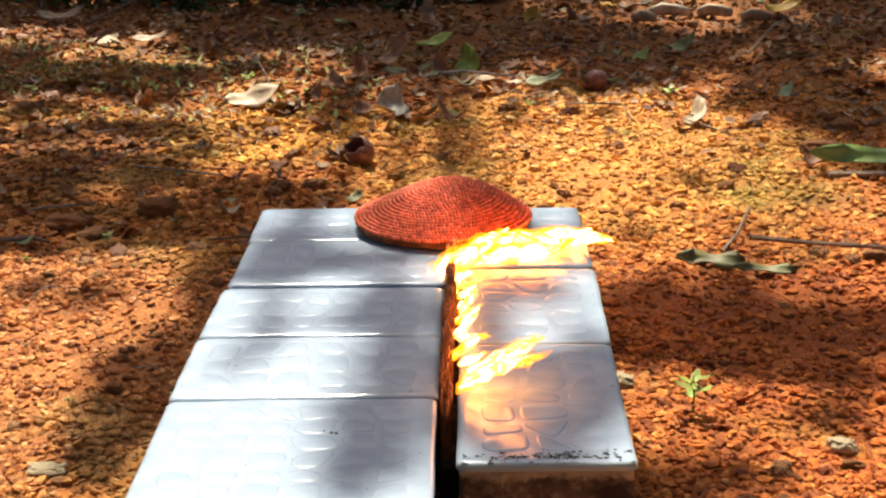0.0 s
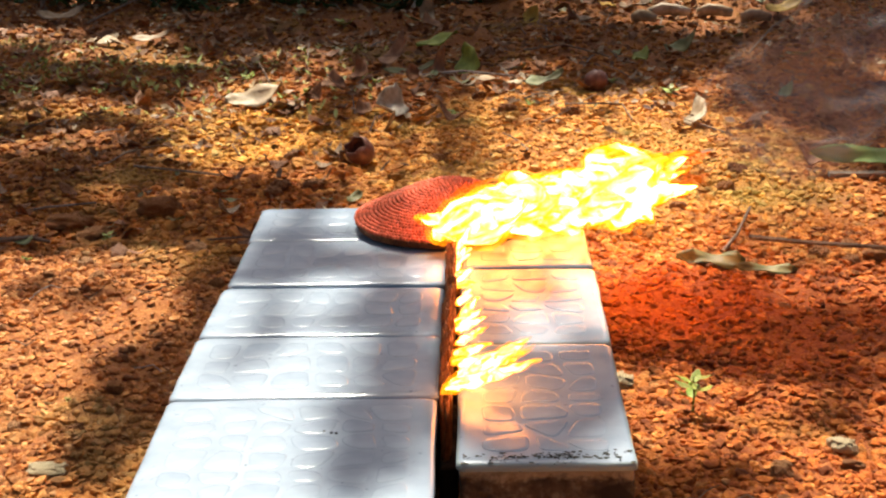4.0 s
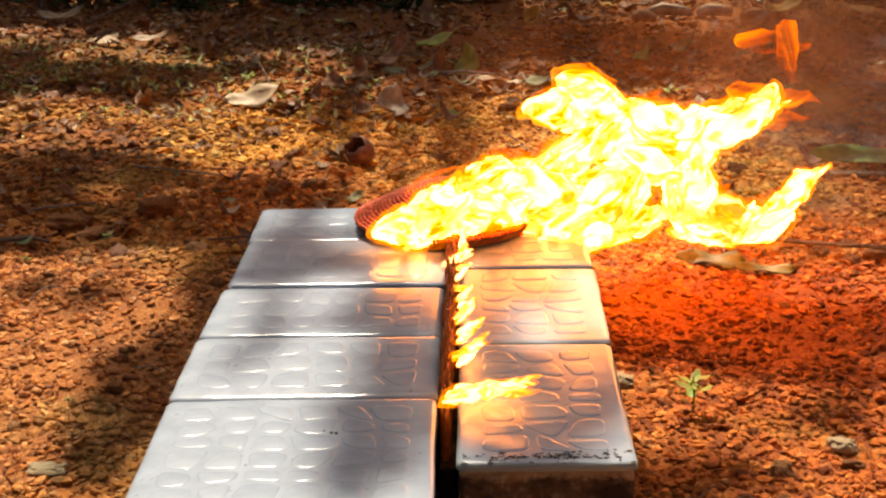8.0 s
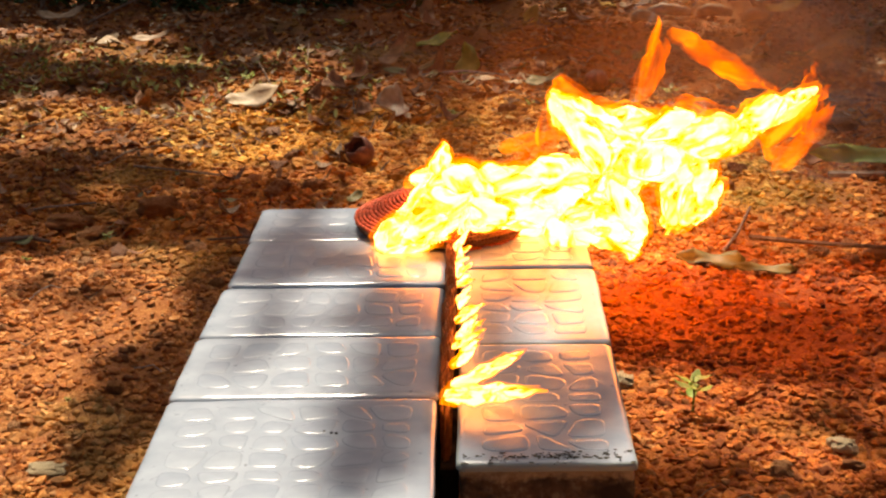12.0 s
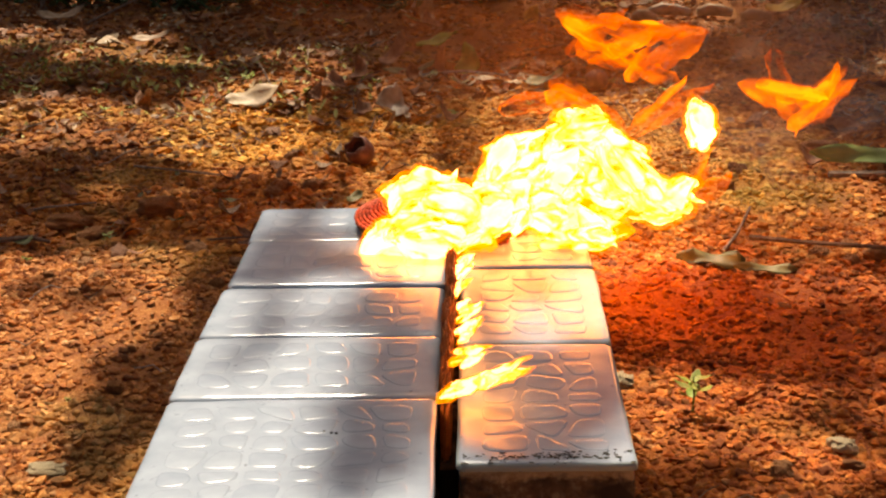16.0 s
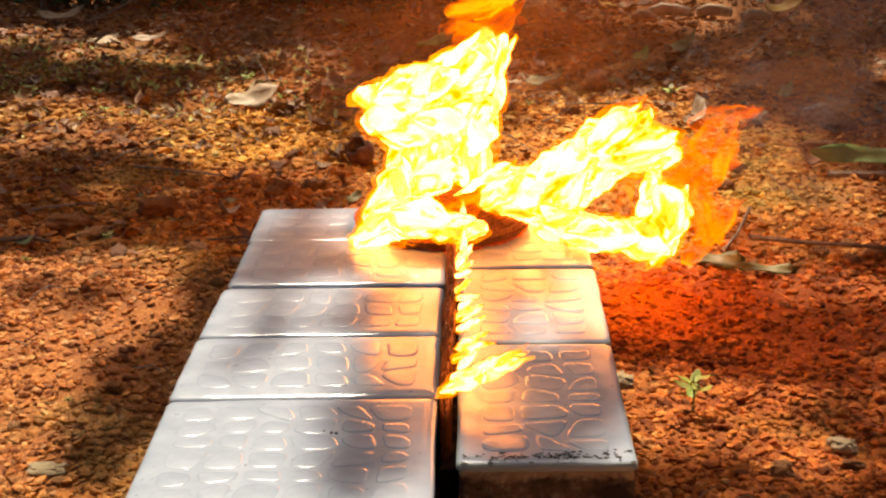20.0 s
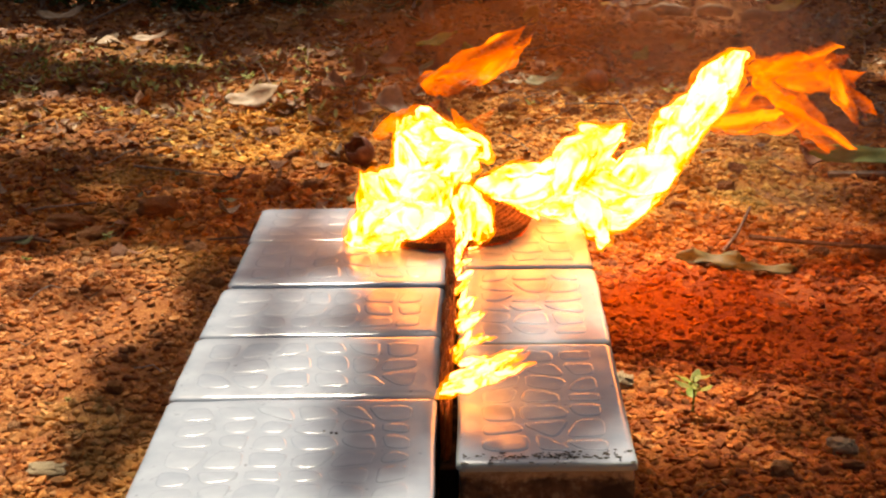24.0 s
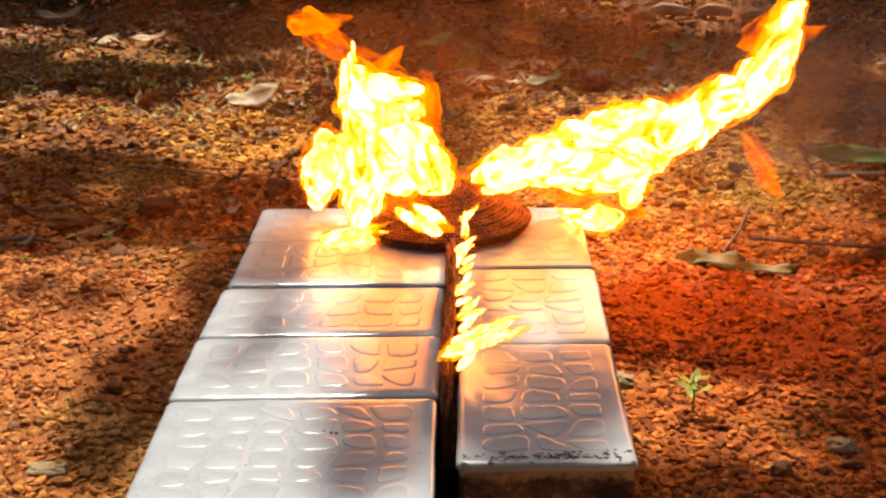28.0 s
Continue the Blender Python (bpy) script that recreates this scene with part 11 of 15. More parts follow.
    walk(tongues[20], [at(0,92,383,63,96),at(0.5,94,377,63,86),at(1,68,355,63,95),at(1.5,65,416,66,54),at(2,65,416,89,64),at(2.5,47,416,87,37),at(3,46,404,79,64),at(3.5,46,404,79,64),at(4,43,400,86,58),at(4.5,51,396,88,50),at(5,49,392,90,64),at(5.5,50,387,69,64),at(6,16,401,92,66),at(6.5,32,377,76,69),at(7,38,416,108,95),at(7.5,90,416,126,37),at(8,141,416,109,101),at(8.5,97,416,141,61),at(9,-28,353,63,71),at(9.5,-35,353,63,87),at(10,-14,355,66,76),at(10.5,-14,355,66,76),at(11,-31,392,89,1),at(11.5,5,416,101,64),at(12,-21,413,96,49),at(12.5,40,376,67,87),at(13,38,386,85,71),at(13.5,57,396,85,80),at(14,55,406,85,79),at(14.5,58,416,83,70),at(15,177,416,51,68),at(15.5,216,416,83,44),at(16,170,416,91,106),at(16.5,120,416,75,67),at(17,110,416,101,91),at(17.5,121,416,114,81),at(18,50,388,71,107),at(18.5,67,416,102,109),at(19,16,416,140,157),at(19.25,-9,416,139,88),at(19.5,-34,416,139,20),at(19.67,-12,416,148,78),at(19.83,10,416,156,136),at(20,33,416,165,194),at(20.5,114,416,118,123),at(21,141,416,114,80),at(21.5,70,416,77,95),at(22,99,416,103,74),at(22.5,139,416,122,64),at(23,162,416,135,58),at(23.5,202,416,150,29),at(24,123,416,113,109),at(24.5,199,416,130,125),at(25,146,416,105,66),at(25.5,144,416,131,91),at(26,151,416,144,74),at(26.5,171,416,121,155),at(26.75,169,416,159,96),at(27,167,416,198,37),at(27.25,59,416,189,103),at(27.5,-49,416,181,170),at(27.67,-60,416,170,229),at(27.83,-70,416,158,288),at(28,-81,416,147,346)])
    walk(tongues[21], [at(0,22,362,65,58),at(0.5,22,362,65,80),at(1,22,362,65,80),at(1.5,22,362,65,80),at(2,21,362,70,54),at(2.5,21,362,70,54),at(3,16,362,72,60),at(3.5,16,362,72,60),at(4,20,361,85,79),at(4.5,9,360,85,68),at(5,4,360,85,68),at(5.5,14,359,69,77),at(6,-37,348,63,121),at(6.5,-39,361,69,69),at(7,-32,359,63,79),at(7.5,-41,364,72,115),at(8,-23,386,89,59),at(8.5,-43,364,65,73),at(9,7,356,68,65),at(9.5,126,425,89,69),at(10,136,425,114,25),at(10.5,140,425,121,49),at(11,186,425,152,85),at(11.5,256,425,177,106),at(12,195,425,144,123),at(12.5,144,425,106,138),at(13,137,425,107,148),at(13.5,146,425,109,134),at(14,133,425,102,122),at(14.5,131,425,104,115),at(15,191,425,63,112),at(15.5,181,425,86,109),at(16,181,425,86,109),at(16.25,171,425,109,37),at(16.5,161,425,132,-34),at(17,191,425,143,32),at(17.5,156,425,117,79),at(18,158,425,123,94),at(18.5,200,425,103,68),at(19,200,425,103,94),at(19.5,162,425,113,20),at(19.75,100,425,155,104),at(20,38,425,196,188),at(20.25,18,425,184,271),at(20.5,-1,425,173,354),at(21,-37,425,177,383),at(21.25,-34,425,155,338),at(21.5,-31,425,133,292),at(22,-32,425,131,295),at(22.5,-29,425,140,341),at(23,-29,425,100,333),at(23.5,-17,425,110,357),at(24,-8,425,102,373),at(24.5,10,425,96,448),at(25,-16,389,92,464),at(25.5,45,425,88,449),at(25.75,62,425,109,530),at(26,80,425,129,611),at(26.17,86,425,130,555),at(26.33,93,425,132,498),at(26.5,100,425,133,442),at(27,-81,419,63,479),at(27.17,-67,414,72,535),at(27.33,-53,409,82,591),at(27.5,-39,404,91,648),at(28,-78,425,190,718)])
    walk(tongues[22], [at(0,50,356,63,97),at(0.5,50,356,63,97),at(1,50,356,63,97),at(1.5,70,462,83,59),at(2,70,462,75,68),at(2.5,82,462,81,132),at(3,114,462,69,107),at(3.5,123,462,77,75),at(4,112,462,85,55),at(4.5,115,462,96,56),at(5,107,462,85,82),at(5.5,108,462,87,64),at(6,129,462,65,113),at(6.5,129,462,78,68),at(7,127,462,94,46),at(7.5,134,462,113,59),at(8,106,462,91,64),at(8.5,106,462,91,64),at(9,229,462,158,57),at(9.5,226,462,195,38),at(10,163,462,142,102),at(10.5,240,462,156,35),at(11,156,462,78,84),at(11.5,187,462,93,86),at(12,120,371,63,109),at(12.5,57,396,63,85),at(13,58,413,87,88),at(13.5,61,429,110,66),at(14,44,446,117,49),at(14.5,48,462,134,61),at(15,42,462,115,80),at(15.5,65,462,136,57),at(16,50,462,118,89),at(16.5,-60,354,63,66),at(17,-34,363,74,65),at(17.5,12,387,88,109),at(17.75,97,425,70,48),at(18,183,462,52,-13),at(18.25,144,462,75,32),at(18.5,104,462,98,77),at(19,114,382,63,107),at(19.25,46,386,77,62),at(19.5,-22,390,92,17),at(20,-21,363,76,92),at(20.5,29,462,91,72),at(20.75,-6,423,88,4),at(21,-41,384,84,-64),at(21.5,-23,377,84,10),at(22,-40,392,85,11),at(22.5,-46,408,85,25),at(23,-49,423,85,30),at(23.5,-65,438,82,33),at(24,-44,462,116,-7),at(24.5,-54,462,118,-24),at(24.75,-47,432,104,44),at(25,-40,402,90,112),at(25.5,-74,383,63,52),at(25.75,-79,423,88,-23),at(26,-84,462,114,-99),at(26.25,-76,462,119,-55),at(26.5,-69,462,124,-12),at(27,-46,462,141,-41),at(27.5,-33,405,93,-76),at(27.75,-48,392,81,8),at(28,-63,380,69,91)])
    walk(tongues[23], [at(0,98,389,63,96),at(0.5,83,378,63,76),at(1,78,344,63,84),at(1.5,68,448,85,49),at(2,124,443,63,108),at(2.5,68,439,63,36),at(3,68,439,63,36),at(3.5,173,448,82,66),at(4,165,448,89,69),at(4.5,138,448,85,60),at(5,135,448,85,60),at(5.5,120,448,75,46),at(5.75,120,448,92,105),at(6,120,448,110,164),at(6.25,142,448,127,115),at(6.5,163,448,143,65),at(7,213,448,135,82),at(7.5,155,448,197,92),at(8,206,448,40,107),at(8.5,116,448,140,69),at(9,166,448,168,57),at(9.5,197,448,218,35),at(10,103,438,63,85),at(10.5,206,448,128,39),at(10.75,198,448,109,83),at(11,189,448,90,126),at(11.5,236,448,148,82),at(12,248,448,137,43),at(12.5,144,448,107,110),at(13,154,448,123,112),at(13.5,141,448,130,105),at(14,152,448,124,96),at(14.5,160,448,124,116),at(14.75,181,448,144,53),at(15,201,448,163,-10),at(15.5,64,448,147,64),at(16,-28,353,63,88),at(16.5,-65,383,64,55),at(17,-65,383,64,55),at(17.5,69,433,63,82),at(18,70,402,63,121),at(18.5,144,448,109,82),at(19,162,448,143,81),at(19.5,186,448,117,47),at(20,156,448,72,6),at(20.25,200,448,113,60),at(20.5,243,448,154,113),at(21,164,448,140,76),at(21.5,168,448,96,86),at(22,159,448,96,99),at(22.5,150,448,123,89),at(23,146,448,115,83),at(23.5,127,448,110,78),at(24,107,448,85,124),at(24.5,206,448,80,124),at(25,200,448,88,63),at(25.5,133,448,83,82),at(26,109,448,114,90),at(26.5,59,448,80,83),at(27,211,448,103,31),at(27.5,138,448,113,68),at(27.75,124,446,88,-4),at(28,109,444,63,-76)])
    walk(tongues[24], [at(0,81,372,63,80),at(0.5,82,355,63,83),at(1,76,372,63,95),at(1.5,63,417,90,53),at(2,3,358,63,76),at(2.5,3,359,75,43),at(3,3,359,75,43),at(3.5,3,356,72,63),at(4,16,364,85,46),at(4.5,8,372,85,70),at(5,16,380,92,58),at(5.5,14,387,88,68),at(5.75,68,402,78,118),at(6,122,417,69,169),at(6.25,54,401,79,121),at(6.5,-13,384,89,73),at(7,-13,384,89,73),at(7.5,42,381,75,76),at(8,14,368,78,73),at(8.5,47,417,109,67),at(9,11,417,113,61),at(9.5,-39,375,81,35),at(10,-29,399,93,68),at(10.5,7,356,70,76),at(11,3,417,112,85),at(11.5,1,411,96,49),at(12,-13,387,90,90),at(12.5,-18,354,71,71),at(13,-9,362,85,58),at(13.5,-3,371,85,66),at(14,11,379,94,67),at(14.5,26,387,84,55),at(15,16,378,84,87),at(15.5,-2,402,95,49),at(16,56,417,135,74),at(16.5,67,417,67,94),at(17,39,384,78,114),at(17.5,16,375,83,101),at(18,14,417,110,101),at(18.5,10,399,92,108),at(19,34,417,96,93),at(19.5,-48,417,101,14),at(20,-33,417,103,-19),at(20.5,196,417,133,63),at(21,124,417,69,74),at(21.5,136,417,99,41),at(22,131,417,104,39),at(22.5,123,417,91,87),at(23,137,417,90,44),at(23.5,116,417,76,79),at(24,167,417,136,34),at(24.5,129,417,93,82),at(25,212,417,102,85),at(25.5,147,417,95,90),at(25.75,132,417,87,38),at(26,118,417,80,-15),at(26.5,47,417,119,53),at(27,216,417,122,61),at(27.5,118,417,97,83),at(28,92,417,99,90)])
    walk(tongues[25], [at(0,98,383,63,94),at(0.5,101,377,63,64),at(1,76,378,63,83),at(1.5,71,427,80,106),at(2,69,427,81,73),at(2.5,69,427,81,73),at(3,71,427,81,72),at(3.5,73,427,80,92),at(4,74,427,86,87),at(4.5,84,427,85,98),at(5,64,427,85,75),at(5.5,73,427,80,92),at(6,-9,376,84,56),at(6.5,10,373,81,29),at(7,26,374,77,87),at(7.5,7,359,75,66),at(8,45,427,99,71),at(8.5,-4,394,92,54),at(9,86,372,63,44),at(9.5,58,427,95,111),at(10,82,427,77,113),at(10.5,150,427,92,68),at(11,129,427,134,127),at(11.5,210,427,136,60),at(12,267,427,152,59),at(12.5,-10,430,64,90),at(14.5,174,427,67,116),at(15,195,427,51,90),at(15.5,221,427,93,63),at(16,136,427,128,131),at(16.5,159,427,80,129),at(16.75,176,427,81,81),at(17,192,427,82,33),at(17.5,163,427,126,47),at(17.75,166,427,120,97),at(18,169,427,114,146),at(18.5,162,427,53,76),at(19,105,427,132,57),at(19.5,107,427,123,70),at(20,107,365,63,98),at(20.5,25,388,86,92),at(21,47,427,93,68),at(21.5,-3,427,101,50),at(22,11,427,87,80),at(22.5,10,427,105,78),at(23,43,427,85,85),at(23.5,52,427,80,109),at(24,-11,427,141,131),at(24.17,-12,427,136,73),at(24.33,-12,427,130,14),at(24.5,-13,427,124,-44),at(24.75,-17,427,118,23),at(25,-21,427,111,89),at(25.5,-82,389,63,35),at(26,19,400,90,83),at(26.5,-24,427,109,126),at(27,-24,427,109,126),at(27.25,-53,427,153,74),at(27.5,-82,427,197,21),at(27.75,-49,397,138,75),at(28,-16,366,78,129)])
    walk(wisps[0], [at(0,-10,430,64,90),at(3.5,-10,430,64,90),at(5.5,275,442,147,9),at(6,254,442,104,36),at(6.5,-10,430,64,90),at(7,297,442,156,97),at(7.5,-10,430,64,90),at(8,267,442,197,170),at(8.25,245,442,204,126),at(8.5,222,442,212,82),at(9,204,442,72,24),at(9.5,-10,430,64,90),at(10,282,442,222,113),at(10.5,-10,430,64,90),at(11,288,442,80,89),at(11.25,287,442,89,171),at(11.5,286,442,98,253),at(11.75,227,442,86,186),at(12,168,442,74,120),at(12.5,91,442,153,177),at(13,91,442,154,149),at(13.5,99,442,160,145),at(14,93,442,167,113),at(14.5,104,442,162,75),at(15,116,442,230,68),at(15.5,58,442,152,59),at(16,122,442,195,113),at(16.5,134,442,208,139),at(17,98,442,190,164),at(17.5,-10,430,64,90),at(17.75,-43,436,81,43),at(18,-76,442,98,-4),at(18.25,-45,442,122,50),at(18.5,-15,442,145,103),at(18.75,-3,442,169,45),at(19,10,442,193,-13),at(19.5,3,442,113,20),at(19.75,16,442,115,98),at(20,29,442,118,176),at(20.5,57,442,223,103),at(21,135,442,154,77),at(21.5,28,385,85,88),at(22,20,395,89,101),at(22.5,17,405,91,87),at(23,32,415,101,74),at(23.5,19,424,96,73),at(24,-1,442,184,52),at(24.5,21,385,87,84),at(25,7,442,164,50),at(25.5,3,421,99,77),at(26,-31,442,153,108),at(26.25,-48,442,159,184),at(26.5,-64,442,165,260),at(27,-41,442,140,341),at(27.25,-72,442,179,389),at(27.5,-104,442,218,437),at(27.75,-61,442,185,484),at(28,-18,442,151,532)])
    walk(wisps[1], [at(0,-10,430,64,90),at(2.5,-10,430,64,90),at(3,181,410,72,49),at(3.5,147,410,106,81),at(4,116,405,99,85),at(4.5,84,401,105,71),at(5,41,396,112,94),at(5.5,14,392,93,72),at(6,242,410,113,89),at(6.5,120,410,144,75),at(7,156,410,204,67),at(7.5,133,410,183,109),at(8,213,410,83,111),at(8.5,180,410,165,80),at(9,269,410,167,43),at(9.5,169,410,220,68),at(10,244,410,221,92),at(10.5,227,410,201,74),at(11,183,410,64,59),at(11.17,213,410,83,1),at(11.33,244,410,101,-57),at(11.5,274,410,120,-115),at(11.75,244,410,156,-180),at(12,214,410,193,-245),at(12.5,227,410,171,-248),at(13,185,410,178,-265),at(13.5,149,410,177,-250),at(14,89,410,178,-261),at(14.5,47,410,177,-282),at(15,122,410,214,-272),at(15.5,100,410,178,-294),at(16,113,410,221,-305),at(16.5,106,410,223,-274),at(17,52,410,188,-281),at(17.25,45,410,175,-333),at(17.5,38,410,161,-386),at(17.67,15,410,156,-446),at(17.83,-8,410,151,-505),at(18,-30,410,146,-565),at(18.25,125,410,158,-611),at(18.5,280,410,170,-657),at(19,258,410,153,-679),at(19.5,250,410,162,-653),at(20,217,410,151,-644),at(20.5,101,410,233,-622),at(21,185,410,216,-631),at(21.25,81,410,196,-694),at(21.5,-22,410,176,-756),at(22,27,410,183,-732),at(22.5,77,410,163,-688),at(23,123,410,178,-653),at(23.5,158,410,170,-610),at(24,24,410,199,-653),at(24.25,-14,410,177,-572),at(24.5,-51,410,155,-490),at(24.75,92,410,155,-571),at(25,235,410,155,-651),at(25.5,264,410,167,-666),at(25.75,130,410,161,-747),at(26,-5,410,154,-829),at(26.5,-67,410,166,-869),at(26.75,-59,410,177,-921),at(27,-50,410,188,-974),at(27.5,-51,410,179,-929),at(28,-17,410,164,-905)])
    walk(wisps[2], [at(0,-10,430,64,90),at(3,-10,430,64,90),at(3.5,51,426,82,75),at(4,57,431,85,74),at(4.5,65,435,89,59),at(5,47,440,99,55),at(5.5,60,444,100,63),at(6,235,444,119,36),at(6.5,146,444,144,63),at(7,265,444,117,52),at(7.5,150,444,85,61),at(8,152,444,70,28),at(8.5,212,444,194,-5),at(8.75,159,444,186,41),at(9,106,444,178,87),at(9.5,135,444,158,62),at(10,230,444,197,92),at(10.5,137,444,74,68),at(11,252,444,82,75),at(11.5,215,444,175,67),at(12,198,444,197,116),at(12.5,205,444,188,81),at(13,187,444,188,86),at(13.5,176,444,188,94),at(14,167,444,196,77),at(14.5,154,444,191,84),at(15,127,444,226,94),at(15.5,122,444,163,22),at(16,196,444,83,48),at(16.5,131,444,193,132),at(17,62,444,172,113),at(17.5,68,444,119,143),at(18,152,444,135,77),at(18.5,-20,444,158,149),at(18.75,-6,444,178,208),at(19,8,444,198,266),at(19.17,72,444,188,206),at(19.33,136,444,178,146),at(19.5,200,444,168,87),at(20,32,444,234,105),at(20.5,-15,444,224,33),at(21,11,444,178,-25),at(21.5,-6,444,156,-14),at(22,-5,444,163,-1),at(22.5,-2,444,163,26),at(23,2,444,156,41),at(23.5,-4,444,148,27),at(24,-37,444,145,54),at(24.5,-37,444,145,54),at(24.75,13,444,175,11),at(25,64,444,205,-32),at(25.25,21,444,218,22),at(25.5,-22,444,231,75),at(26,194,444,199,119),at(26.25,87,444,184,179),at(26.5,-20,444,169,239),at(26.75,-23,444,185,287),at(27,-27,444,201,334),at(27.17,-36,444,201,275),at(27.33,-46,444,202,216),at(27.5,-56,444,203,156),at(28,111,444,76,79)])
    walk(wisps[3], [at(0,-10,430,64,90),at(2.5,-10,430,64,90),at(3,148,459,53,67),at(3.5,-10,430,64,90),at(5.5,186,459,59,109),at(6,173,459,57,103),at(6.5,140,459,77,74),at(7,218,459,119,112),at(7.25,216,459,132,63),at(7.5,215,459,146,15),at(8,214,459,149,71),at(8.5,-10,430,64,90),at(9,207,459,196,63),at(9.5,197,459,222,49),at(10,242,459,143,92),at(10.5,192,459,170,53),at(11,178,459,202,38),at(11.5,102,459,130,74),at(12,162,459,191,10),at(12.5,206,459,165,73),at(13,206,459,150,96),at(13.5,201,459,146,86),at(14,192,459,133,108),at(14.5,190,459,110,111),at(15,230,459,170,114),at(15.25,185,459,149,70),at(15.5,139,459,128,25),at(16,168,459,150,44),at(16.5,189,459,206,67),at(17,107,459,177,146),at(17.25,72,459,164,75),at(17.5,37,459,150,4),at(17.75,28,459,127,53),at(18,20,459,104,101),at(18.5,40,459,104,110),at(18.75,40,459,108,67),at(19,40,459,112,24),at(19.5,26,459,158,31),at(20,2,381,89,67),at(20.5,55,459,235,106),at(21,202,459,74,79),at(21.5,197,459,110,26),at(22,223,459,132,50),at(22.5,244,459,137,54),at(23,252,459,142,108),at(23.5,267,459,156,112),at(24,302,459,129,122),at(24.5,236,459,121,66),at(25,79,459,142,-7),at(25.25,61,459,124,42),at(25.5,42,459,106,90),at(25.75,18,459,113,165),at(26,-7,459,120,240),at(26.5,-58,459,159,234),at(26.75,-46,459,147,312),at(27,-34,459,136,390),at(27.5,185,459,206,472),at(28,257,459,214,390)])
    walk(wisps[4], [at(0,-10,430,64,90),at(2.5,-10,430,64,90),at(3,182,457,58,80),at(3.5,-10,430,64,90),at(4.5,100,444,74,47),at(5.5,209,457,85,4),at(6,276,457,121,64),at(6.5,-10,430,64,90),at(7,165,457,192,71),at(7.5,134,457,175,109),at(8,152,457,64,34),at(8.5,118,457,147,38),at(9,244,457,144,81),at(9.5,122,457,149,64),at(10,242,457,214,70),at(10.5,241,457,194,67),at(11,190,457,48,98),at(11.5,92,457,193,132),at(12,68,457,125,69),at(12.5,81,457,148,38),at(13,83,457,157,47),at(13.5,75,457,156,66),at(14,71,457,155,73),at(14.5,66,457,150,80),at(15,166,457,235,87),at(15.25,183,457,217,42),at(15.5,201,457,199,-4),at(16,299,457,151,45),at(16.5,178,457,199,93),at(16.75,197,457,183,46),at(17,217,457,167,-1),at(17.5,251,457,148,82),at(18,298,457,126,39),at(18.5,9,457,156,98),at(19,40,457,102,26),at(19.5,38,457,97,84),at(19.75,126,457,80,32),at(20,214,457,63,-21),at(20.25,217,457,113,23),at(20.5,221,457,163,67),at(20.75,239,457,159,113),at(21,258,457,155,159),at(21.5,135,457,68,89),at(22,172,457,94,90),at(22.5,215,457,109,47),at(23,269,457,129,79),at(23.5,306,457,154,70),at(24,271,457,179,89),at(24.5,274,457,194,22),at(25,257,457,146,82),at(25.5,257,457,146,82),at(26,206,457,220,87),at(26.25,214,457,148,168),at(26.5,223,457,75,249),at(26.75,203,457,146,319),at(27,182,457,217,389),at(27.5,-87,457,223,430),at(28,-63,457,178,394)])
    walk(wisps[5], [at(0,-10,430,64,90),at(3,-10,430,64,90),at(3.5,137,413,106,82),at(4,138,413,117,101),at(4.5,152,413,122,107),at(5,145,413,137,123),at(5.5,154,413,137,118),at(6,162,413,162,62),at(6.5,131,413,146,66),at(7,149,413,197,62),at(7.5,130,413,209,86),at(8,79,413,131,52),at(8.5,79,413,131,52),at(9,88,413,74,68),at(9.5,88,413,74,68),at(10,180,413,157,87),at(10.5,65,413,131,35),at(11,91,413,162,-16),at(11.25,80,413,182,51),at(11.5,68,413,203,118),at(12,159,413,157,74),at(12.5,179,413,187,70),at(13,174,413,190,70),at(13.5,178,413,192,69),at(14,170,413,201,27),at(14.5,161,413,195,52),at(15,213,413,222,134),at(15.5,-10,430,64,90),at(16,259,413,172,161),at(16.5,163,413,189,87),at(17,73,413,178,156),at(17.5,72,413,118,86),at(18,112,413,102,62),at(18.5,38,413,151,53),at(19,23,413,141,133),at(19.5,67,413,114,66),at(20,137,413,87,-1),at(20.25,124,413,159,50),at(20.5,112,413,231,101),at(21,269,413,157,58),at(21.5,-10,430,64,90),at(23.5,293,413,162,111),at(24,242,413,194,81),at(24.5,182,413,92,102),at(25,135,413,126,146),at(25.5,145,413,89,85),at(25.75,177,413,123,163),at(26,209,413,158,241),at(26.5,215,413,86,227),at(26.75,168,413,81,175),at(27,121,413,76,123),at(27.5,112,413,91,84),at(28,67,413,93,78)])
